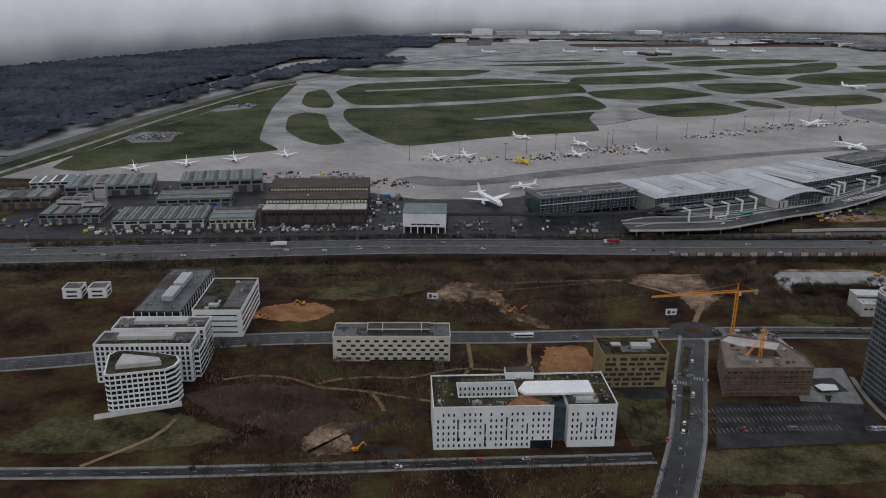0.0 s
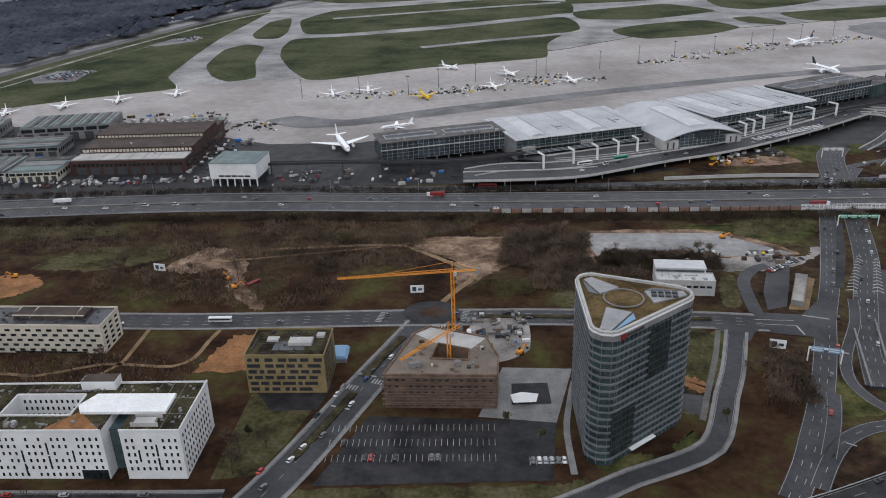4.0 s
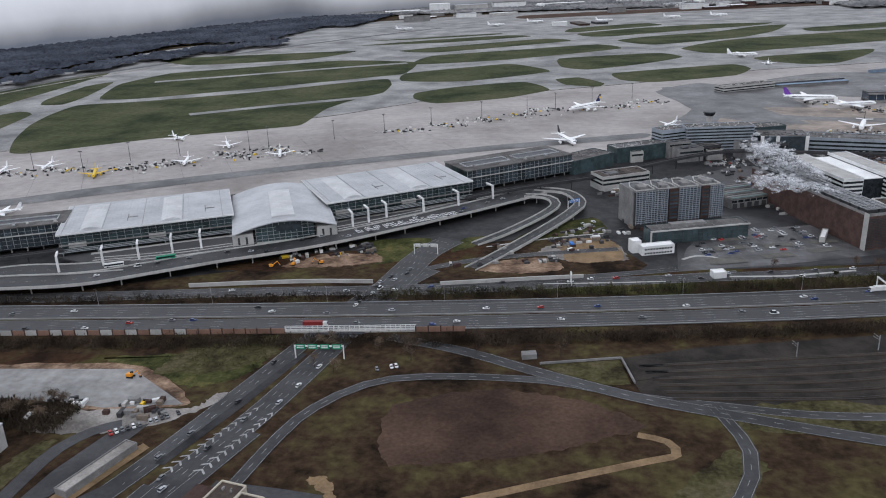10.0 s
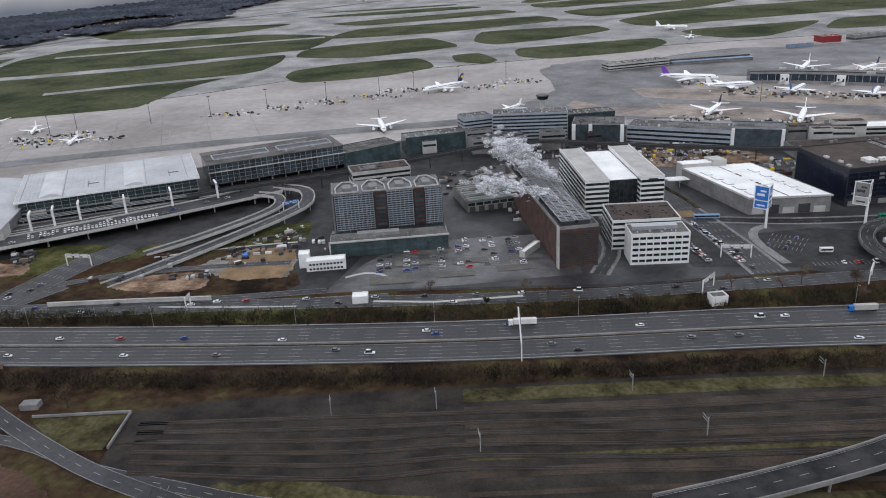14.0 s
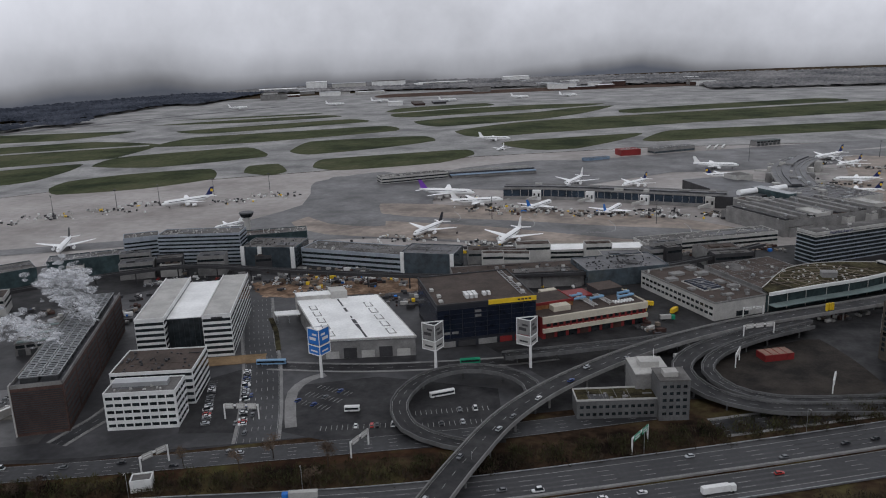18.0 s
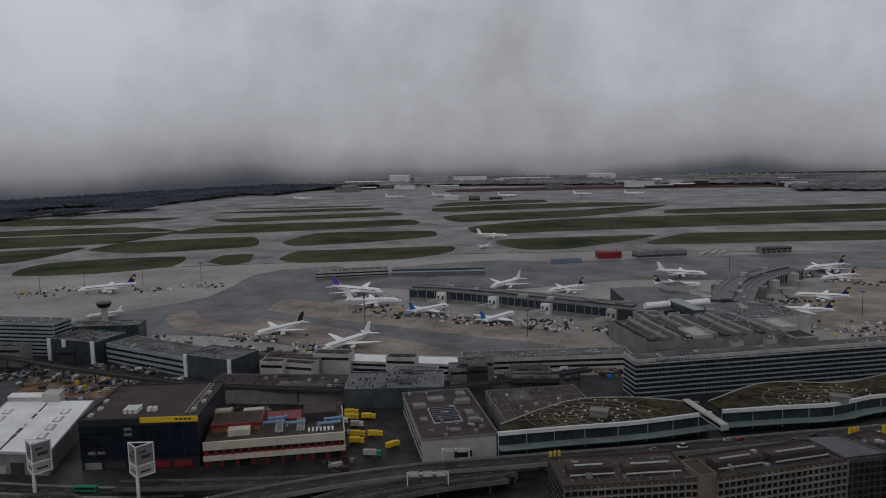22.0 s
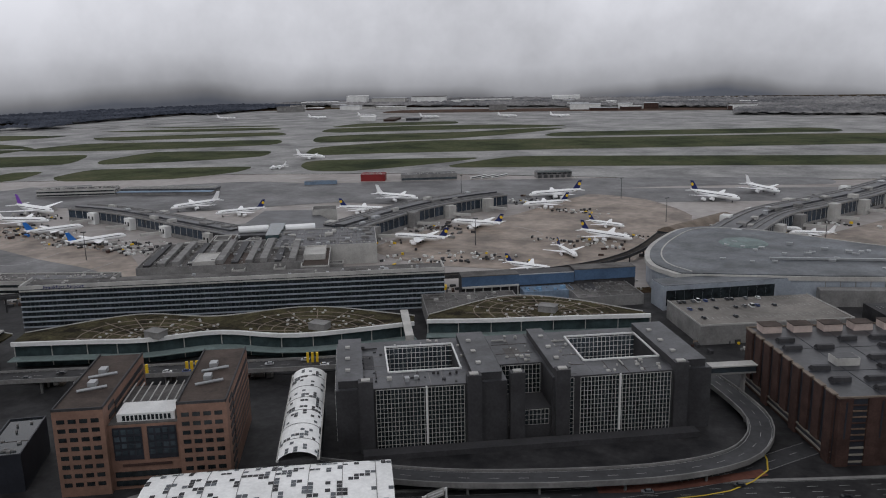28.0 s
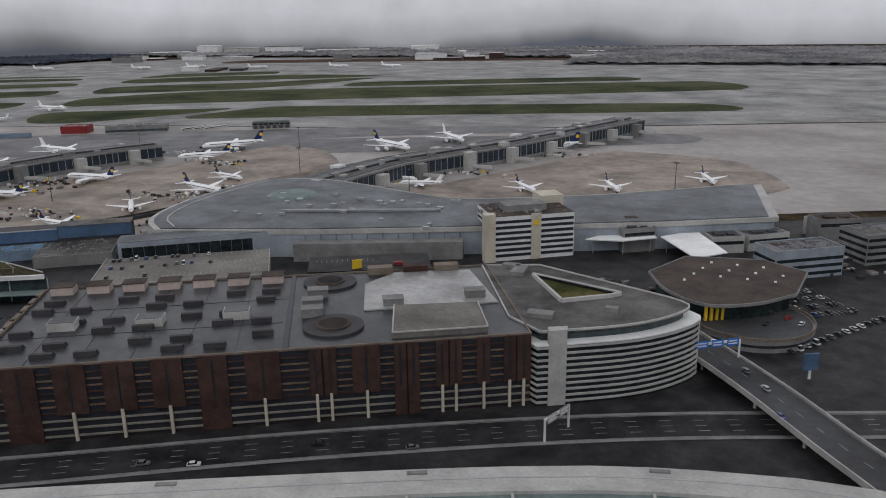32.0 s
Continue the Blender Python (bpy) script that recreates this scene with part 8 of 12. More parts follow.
def wave_roof(front, back, label, *centres):
    """A mossy roof with a white edge over a green glass front."""
    f, k = smooth_line(front, 8), smooth_line(back, 8)
    b = tagged(new("terminal_roof"), label, "airport terminal")
    ring = [(p.x, p.y) for p in f] + [(p.x, p.y) for p in reversed(k)]

    def slab(bm):
        a = [bm.verts.new((x, y, 13.6)) for x, y in ring]
        face = bm.faces.new(a)
        ext = bmesh.ops.extrude_face_region(bm, geom=[face])
        bmesh.ops.translate(bm, verts=[v for v in ext["geom"] if isinstance(v, bmesh.types.BMVert)], vec=(0, 0, 0.9))
        bmesh.ops.triangulate(bm, faces=[q for q in bm.faces if len(q.verts) > 4])
    made("roof_slab", slab, ROOF_GREEN, b, "mossy planted roof")
    made("front_edge", lambda bm: strip(bm, f, 0.4, -1.0, 15.0, 2.2), WHITE, b, "white front fascia")
    made("back_edge", lambda bm: strip(bm, k, 0.3, -0.3, 14.9, 1.2), LIGHT_GREY, b)
    made("glass_front", lambda bm: strip(bm, f, 3.2, 2.6, 12.8, 12.6), GLASS_GREEN, b)
    for a in f[::2]:
        made("mullion", lambda bm: box(bm, a.x - 0.2, a.y + 1.2, 1, a.x + 0.2, a.y + 1.6, 12.8), LIGHT_GREY, b)
    made("canopy", lambda bm: strip(bm, f, 1.0, -7.0, 6.6, 0.4), ROOF_TEAL, b, "pale green glass canopy")
    made("forecourt", lambda bm: strip(bm, f, 0.0, -22.0, 0.5, 0.3), ASPHALT, b)
    inside = [Vector(q) for q in ring]

    def on_roof(x, y):
        hit = False
        for p, q in zip(inside, inside[1:] + inside[:1]):
            if (p.y > y) != (q.y > y) and x < (q.x - p.x) * (y - p.y) / (q.y - p.y) + p.x:
                hit = not hit
        return hit

    def stroke(bm, pts):
        for p, q in zip(pts, pts[1:]):
            if on_roof(p.x, p.y) and on_roof(q.x, q.y):
                strip(bm, [p, q], 0.28, -0.28, 14.75, 0.25)
    for ux, uy in centres:
        r = random.Random(int(ux))
        made("roof_house", lambda bm: [box(bm, ux - 5, uy - 3.5, 14.5, ux + 5, uy + 3.5, 18), box(bm, ux - 5.3, uy - 3.8, 18, ux + 5.3, uy + 3.8, 18.3)], GREY, b)
        for rad in (9, 14, 20, 26, 33):
            arc = [Vector((ux + rad * 1.3 * math.cos(t), uy - 4 + rad * math.sin(t), 0)) for t in [0.26 * i for i in range(25)]]
            if any(on_roof(p.x, p.y) and on_roof(q.x, q.y) for p, q in zip(arc, arc[1:])):
                made("roof_path", lambda bm: stroke(bm, arc), TAN, b)
        made("roof_path", lambda bm: [stroke(bm, [Vector((ux + q * 1.3 * math.cos(t), uy - 4 + q * math.sin(t), 0)) for q in range(7, 38, 3)]) for t in [0.4 * i for i in range(16)]], TAN, b)
        made("roof_domes", lambda bm: [box(bm, x - 0.6, y - 0.6, 14.5, x + 0.6, y + 0.6, 15.1) for x, y in [(ux + q * 1.3 * math.cos(t), uy + q * math.sin(t)) for q, t in [(r.uniform(7, 34), r.uniform(0, 6.28)) for _ in range(60)]] if on_roof(x, y)], LIGHT_GREY, b, "", "stuff")


wave_roof([(1180, 1127), (1215, 1147), (1250, 1166), (1290, 1194)], [(1178, 1140), (1206, 1190), (1240, 1208), (1283, 1210)], "curving mossy terminal roof over green glass", (1229, 1170))
wave_roof([(1296, 1199), (1330, 1216), (1359, 1230), (1388, 1255), (1432, 1266), (1482, 1306)], [(1288, 1214), (1322, 1262), (1369, 1276), (1412, 1312), (1477, 1317)], "long wavy mossy terminal roof over green glass", (1362, 1235), (1438, 1278))
wave_roof([(1487, 1312), (1520, 1326), (1560, 1346), (1602, 1366)], [(1484, 1322), (1512, 1372), (1550, 1380), (1597, 1370)], "curving mossy terminal roof over green glass", (1546, 1352))
for x, y, t in ((1283, 1195, 120), (1477, 1306, 120)):
    b = thing("footbridge", "white glazed footbridge across the forecourt", "footbridge", x, y, 13, t)
    made("deck", lambda bm: box(bm, -30, -2.2, 0, 16, 2.2, 3.4), LIGHT_GREY, b)
    made("glazing", lambda bm: [box(bm, -29, -2.35, 1, 15, -2.1, 2.6), box(bm, -29, 2.1, 1, 15, 2.35, 2.6)], GLASS, b)


def hotel_wing(label, x, y, turn, L, D, H, cols, rows, left=False, right=False):
    b = shell("hotel", label, x, y, turn, L, D, H, HOTEL_WALL, ROOF_BROWN, "hotel", "hotel wings", 1.0)
    w = window_mesh(L / cols * 0.84, 2.35, GLASS, 0.12)
    floor = (H - 6) / rows
    grid(b, w, L, 0, 5.4, cols, rows, floor, 0.4)
    for k in range(rows + 1):
        made("balcony_band", lambda bm: box(bm, 0, -1.1, 4.5 + k * floor, L, 0.1, 5.0 + k * floor), BALCONY, b)
    bm = bmesh.new()
    box(bm, -0.16, -1.0, 4.4, 0.16, 0.1, H)
    fin = mesh_of("fin", bm, BALCONY)
    for i in range(cols + 1):
        piece("fin", fin, b, i * L / cols, 0, 0)
    # dark glass strip on the wall paints the shade of a recessed base
    made("base_shadow_gap", lambda bm: box(bm, 0.5, -0.3, 1, L - 0.5, 0.1, 3.8), GLASS, b)
    n = max(3, int(D / 4))
    if right:
        grid(b, window_mesh(2.2, 2.0, GLASS), D, 0, 5.4, n, rows, floor, 0.6, 90, L)
    if left:
        grid(b, window_mesh(2.2, 2.0, GLASS), D, 0, 5.4, n, rows, floor, 0.6, 90, 0)
    units(b, L, D, H, 7, int(x))
    if L > 40:
        for u0, u1, v in ((0.08, 0.42, 0.35), (0.5, 0.92, 0.3)):
            made("roof_room", lambda bm: box(bm, L * u0, D * v, H, L * u1, D * v + 7, H + 3.2), ROOF_BROWN, b, "dark raised roof room")
            made("roof_pipe", lambda bm: [tube(bm, (L * u0, D * v - 2, H + 1.2), (L * u1, D * v - 2, H + 1.2), 0.45, 0.45, 6), tube(bm, (L * u0 + 3, D * v + 2, H + 3.8), (L * u1 - 4, D * v + 2, H + 3.8), 0.5, 0.5, 6)], STEEL, b)
    return b


hotel_wing("tan concrete hotel with a deep grid of windows", 1237, 1025, 25, 56, 30, 34, 20, 9, left=True)
b = shell("stair_tower", "windowless tan concrete stair tower", 1288, 1047, 30, 8, 16, 36, TAN, ROOF_BROWN, "stair tower")
hotel_wing("tan concrete hotel wing with a deep grid of windows", 1295, 1051, 35, 64, 24, 34, 22, 9)
hotel_wing("narrow tan hotel wing with window grid", 1378, 1085, 47, 21, 42, 34, 6, 9, left=True, right=True)
for x, y, t, L, D, H in ((1302, 1042, 35, 62, 18, 9), (1232, 1016, 25, 60, 12, 8), (1330, 1062, 35, 44, 18, 13)):
    b = shell("podium", "dark stepped hotel podium with long window bands", x, y, t, L, D, H, HOTEL_WALL, ROOF_BROWN, "podium", "hotel podiums")
    bands(b, L, D, 0.4, 3.8, int(H / 3.9), GLASS, 0.8, 2.6)
b = tagged(new("hotel_link"), "tan concrete hotel corner joining two wings", "hotel")
made("wall", lambda bm: prism(bm, [(1346, 1087), (1366, 1099), (1348, 1116), (1331, 1108)], 0, 34), HOTEL_WALL, b)
made("roof", lambda bm: prism(bm, [(1346, 1088), (1365, 1099.5), (1348, 1115), (1332, 1108)], 34, 34.8), ROOF_GREY, b)
corner_window = window_mesh(1.9, 2.0, GLASS, 0.25)
for k in range(9):
    for i in range(7):
        piece("window", corner_window, b, 1347.6 + 17 * (i + 0.5) / 7, 1087.9 + 10.2 * (i + 0.5) / 7, 5.4 + k * 28 / 9, 31)
b = shell("hotel_court", "hotel inner deck with yellow shuttles", 1252, 1072, 28, 42, 26, 12, GREY, ROOF_MID, "podium")


def congress_centre():
    b = thing("congress_centre", "pink granite congress hotel with black glass front", "hotel", 1430, 1112, 0, 30)
    for u0, u1 in ((0, 18), (44, 62)):
        made("side_tower", lambda bm: box(bm, u0, 0, 0, u1, 58, 34), PINK_STONE, b)
        made("tower_roof", lambda bm: box(bm, u0 + 0.4, 0.4, 34, u1 - 0.4, 57.6, 34.3), ROOF_BROWN, b)
        made("tower_rim", lambda bm: [box(bm, u0, 0, 34, u1, 0.5, 35), box(bm, u0, 0, 34, u0 + 0.5, 58, 35), box(bm, u1 - 0.5, 0, 34, u1, 58, 35)], DARK_GREY, b)
        for k in range(8):
            made("front_window", lambda bm: [box(bm, u0 + 1.5 + i * 4, -0.15, 4 + k * 3.6, u0 + 4.3 + i * 4, 0.1, 5.6 + k * 3.6) for i in range(4)], GLASS, b, "row of small dark windows", "stuff")
            made("flank_band", lambda bm: [box(bm, u0 - 0.45, 14.5, 7 + k * 3, u0 - 0.2, 54.5, 8.1 + k * 3), box(bm, u1 + 0.2, 14.5, 7 + k * 3, u1 + 0.45, 54.5, 8.1 + k * 3)], PINK_STONE, b)
        made("side_glazing", lambda bm: [box(bm, u0 - 0.2, 14, 6, u0 + 0.1, 55, 31), box(bm, u1 - 0.1, 14, 6, u1 + 0.2, 55, 31)], BLACK_PANEL_AND_SHADE, b)
        for k in range(9):
            made("corner_band", lambda bm: box(bm, u0 - 0.3, 6, 3 + k * 3.5, u1 + 0.3, 13, 4.6 + k * 3.5), DARK_GREY, b)
        for v in (16, 30):
            made("roof_duct", lambda bm: [tube(bm, (u0 + 4, v, 35.2), (u0 + 14, v + 4, 35.2), 0.6), box(bm, u0 + 6, v + 6, 34.3, u0 + 9, v + 10, 36)], STEEL, b)
    made("middle", lambda bm: box(bm, 18, 3, 0, 44, 40, 26), PINK_STONE, b)
    made("middle_roof", lambda bm: box(bm, 18.2, 3.2, 26, 43.8, 40, 26.4), ROOF_MID, b)
    made("roof_trellis", lambda bm: [bar(bm, (20 + i * 3.2, 18, 28.6), (20 + i * 3.2, 38, 28.6), 0.4) for i in range(8)], LIGHT_GREY, b, "pale roof trellis", "stuff")
    for u0, u1 in ((19.5, 30), (32, 42.5)):
        made("black_glass", lambda bm: box(bm, u0, 2.7, 12, u1, 3.1, 25), BLACK_PANEL_AND_SHADE, b)
        for i in range(4):
            for k in range(4):
                made("window", lambda bm: box(bm, u0 + 0.6 + i * 2.5, 2.55, 14 + k * 2.8, u0 + 2.4 + i * 2.5, 2.8, 15.8 + k * 2.8), GLASS_BLUE, b)
    made("penthouse", lambda bm: box(bm, 21, 5, 26, 42, 16, 29.5), WHITE, b)
    made("penthouse_windows", lambda bm: [box(bm, 23 + i * 1.5, 4.85, 26.8, 24 + i * 1.5, 5.1, 28.8) for i in range(12)], GLASS, b)
    made("sign_bars", lambda bm: box(bm, 22, 2.55, 9.4, 40, 2.8, 10.4), BRICK, b)
    made("window_band", lambda bm: [box(bm, 19, 2.7, 1.5 + k * 3.6, 43, 3.1, 3.6 + k * 3.6) for k in range(2)], GLASS, b)
    made("entrance_ring", lambda bm: tube(bm, (31, -12, 0.2), (31, -12, 0.6), 10, 10, 28), GREY, b)


congress_centre()
b = shell("kiosk", "small white flat-roofed kiosk on the street", 1412, 1076, 35, 12, 7, 4.5, WHITE, ROOF_MID, "kiosk")
bands(b, 12, 7, 0.2, 4, 1, GLASS, 1.2, 2.8, 1.0)
b = shell("glass_annex", "dark glass annex with a slanted roof", 1402, 1102, 35, 14, 34, 15, BLACK_PANEL_AND_SHADE, GLASS, "building")


def atrium_offices():
    b = thing("office_complex", "dark grey office complex with two glass atria", "office building", 1508, 1180, 0, 30.5)
    L, D, H = 158, 56, 27
    boxes = [(0, 0, 22, D), (22, 0, 53, 16), (22, 47, 53, D), (53, 0, 70, D), (70, 18, 89, D), (89, 0, 107, D), (107, 0, 141, 16), (107, 48, 141, D), (141, 0, L, D)]
    wings(b, boxes, H, DARK_GREY, ROOF_GREY)
    made("low_block", lambda bm: box(bm, 70, 2, 0, 89, 18, 13), DARK_GREY, b)
    for u0, u1 in ((22, 53), (107, 141)):
        made("atrium_floor", lambda bm: box(bm, u0, 16, 3, u1, 48, 3.3), GREY, b)
        made("atrium_rim", lambda bm: [bar(bm, (u0, 16, H + 0.5), (u1, 16, H + 0.5), 0.7), bar(bm, (u0, 47.5, H + 0.5), (u1, 47.5, H + 0.5), 0.7), bar(bm, (u0, 16, H + 0.5), (u0, 47.5, H + 0.5), 0.7), bar(bm, (u1, 16, H + 0.5), (u1, 47.5, H + 0.5), 0.7)], WHITE, b)
        made("atrium_glazing", lambda bm: [box(bm, u0 + 0.2 + i * 2.0, 46.7, 4, u0 + 1.9 + i * 2.0, 46.95, H - 0.5) for i in range(int((u1 - u0) / 2))], GLASS_BLUE, b)
        made("atrium_grid", lambda bm: [box(bm, u0, 46.5, 5 + k * 2.4, u1, 46.7, 5.2 + k * 2.4) for k in range(10)] + [box(bm, u0 + i * 2.0, 46.45, 4, u0 + i * 2.0 + 0.2, 46.7, H) for i in range(int((u1 - u0) / 2))], WHITE, b, "", "stuff")
    for u0, u1 in ((16, 52), (92, 98), (101, 140)):
        glazed_wall(b, u0, u1, -0.25, 0.3, H - 0.5, 3.0, GLASS, LIGHT_GREY, 2, 0.09)
    for u in (36.5, 118):
        made("white_fin", lambda bm: box(bm, u - 0.35, -0.9, 2, u + 0.35, 0, H), WHITE, b)
    glazed_wall(b, 71, 88, 17.7, 13.5, H - 0.5, 3.0, GLASS, LIGHT_GREY, 2, 0.09)
    glazed_wall(b, 71, 88, 1.7, 6, 12.6, 3.0, GLASS, LIGHT_GREY, 2, 0.09)
    made("plinth", lambda bm: box(bm, 10, -9, 0, 150, -3, 2.4), DARK_GREY, b, "dark terrace plinth")
    for u0, u1 in ((1, 11), (56, 68), (90, 97), (142, 156)):
        made("roof_block", lambda bm: box(bm, u0, 2, H, u1, D - 3, H + 3.2), DARK_GREY, b, "dark raised roof block")
        made("block_cap", lambda bm: box(bm, u0 - 0.2, 1.8, H + 3.2, u1 + 0.2, D - 2.8, H + 3.5), ROOF_GREY, b)
        for i in range(3):
            made("roof_hatch", lambda bm: box(bm, u0 + 3, 12 + i * 14, H + 3.5, u0 + 5, 14 + i * 14, H + 4.2), LIGHT_GREY, b)
    for u in (9, 53, 71, 90, 141):
        made("service_tower", lambda bm: box(bm, u, -2.5, 0, u + 6, 2, H + 4), DARK_GREY, b, "dark projecting service tower")
        made("tower_cap", lambda bm: box(bm, u + 1.2, -1.5, H + 4, u + 4.8, 1, H + 4.6), LIGHT_GREY, b)
    made("left_glazing", lambda bm: [box(bm, -0.25, 2 + i * 2.2, 4, 0.1, 3.9 + i * 2.2, H - 0.5) for i in range(23)], GLASS_BLUE, b)
    made("left_grid", lambda bm: [box(bm, -0.4, 1, 5 + k * 2.3, -0.2, 53, 5.2 + k * 2.3) for k in range(10)], LIGHT_GREY, b)
    made("right_glazing", lambda bm: [box(bm, L - 0.1, 2 + i * 2.2, 4, L + 0.25, 3.9 + i * 2.2, H - 0.5) for i in range(23)], GLASS_BLUE, b)
    made("right_grid", lambda bm: [box(bm, L + 0.2, 1, 5 + k * 2.3, L + 0.4, 53, 5.2 + k * 2.3) for k in range(10)], LIGHT_GREY, b, "", "stuff")
    units(b, 40, 12, H, 6, 91)


atrium_offices()


# white shell roofs with scattered dark tiles
def shell_roof(name, label, x, y, turn, width, length, rise, z, nu, nv, seed):
    """A barrel of white tiles, one in six of them dark."""
    b = thing(name, label, "roof", x, y, z, turn)
    r = random.Random(seed)

    def at(i, j, lift=0.0):
        t = math.pi * (0.08 + 0.84 * i / nu)
        return ((width / 2 + lift) * -math.cos(t), length * j / nv, rise * math.sin(t) * (1 - 0.12 * (2 * j / nv - 1) ** 2) + lift)

    def skin(bm):
        rows = [[bm.verts.new(at(i, j)) for i in range(nu + 1)] for j in range(nv + 1)]
        for j in range(nv):
            for i in range(nu):
                bm.faces.new((rows[j][i], rows[j][i + 1], rows[j + 1][i + 1], rows[j + 1][i]))
    made("shell", skin, ROOF_WHITE, b, "white curved panel skin")

    def tiles(bm, chance, lift):
        for j in range(nv):
            for i in range(nu):
                if r.random() < chance:
                    e = 0.06
                    wide, deep = r.choice(((1, 1), (1, 2), (2, 1), (1, 1)))
                    for a in range(min(wide, nu - i)):
                        for c in range(min(deep, nv - j)):
                            p = [at(i + a + e, j + c + e, lift), at(i + a + 1 - e, j + c + e, lift), at(i + a + 1 - e, j + c + 1 - e, lift), at(i + a + e, j + c + 1 - e, lift)]
                            bm.faces.new([bm.verts.new(q) for q in p])
    made("dark_tiles", lambda bm: tiles(bm, 0.1, 0.08), DARK_GREY, b, "scattered black glass tiles", "stuff")
    made("grey_tiles", lambda bm: tiles(bm, 0.06, 0.1), ROOF_SLATE, b, "scattered grey tiles", "stuff")
    for j in range(5, nv, 6):
        made("seam", lambda bm: [bar(bm, at(i, j, 0.12), at(i + 1, j, 0.12), 0.22, 0.1) for i in range(nu)], GREY, b)
    for s in (0, nu):
        made("gutter", lambda bm: bar(bm, at(s, 0), at(s, nv), 0.9, 0.5), LIGHT_GREY, b)
    made("core", lambda bm: box(bm, -width / 2 + 1.4, 0.5, -z + 0.2, width / 2 - 1.4, length - 0.5, 1.0), DARK_GREY, b)
    return b


shell_roof("link_roof", "white tube roof with scattered black tiles", 1516, 1140, 30, 15, 82, 5, 17, 12, 40, 3)
shell_roof("station_roof", "broad white shell roof with scattered black tiles", 1484, 1097, -60, 44, 82, 7, 14, 26, 44, 4)


# the long building with a rounded glass roof beneath the path
def long_roof_building():
    edge = smooth_line([(1300, 938), (1333, 967), (1393, 1010), (1457, 1046), (1524, 1078), (1609, 1115), (1720, 1165), (1788, 1195), (1880, 1231), (1926, 1243), (1965, 1246), (1985, 1236)], 14)
    b = tagged(new("long_building"), "huge rounded long building with white rim and teal glass roof", "building")
    made("wall", lambda bm: strip(bm, edge, -3, -62, 30, 29.5), GLASS_BLUE, b)
    made("rim", lambda bm: strip(bm, edge, 0.5, -9, 32, 2.6), LIGHT_GREY, b, "broad white metal rim")
    made("rim_joint", lambda bm: strip(bm, edge, -4.2, -4.6, 32.1, 0.3), STEEL, b)
    made("inner_rim", lambda bm: strip(bm, edge, -9, -11, 32.6, 1.2), LIGHT_GREY, b)
    made("glass_roof", lambda bm: strip(bm, edge, -11, -55, 31.6, 1.0), ROOF_TEAL, b, "teal glass roof field")
    for i, p in enumerate(edge[::2]):
        q = edge[min(2 * i + 1, len(edge) - 1)]
        d = (q - p).normalized() if (q - p).length else Vector((1, 0, 0))
        s = Vector((-d.y, d.x, 0))
        made("roof_beam", lambda bm: bar(bm, p - s * 10 + Vector((0, 0, 31.9)), p - s * 55 + Vector((0, 0, 31.9)), 0.7, 0.5), LIGHT_GREY, b)
        if i % 2:
            made("rim_hatch", lambda bm: bar(bm, p - s * 1.4 + Vector((0, 0, 32.2)), p - s * 1.4 + d * 5 + Vector((0, 0, 32.2)), 1.2, 0.4), GREY, b)


long_roof_building()


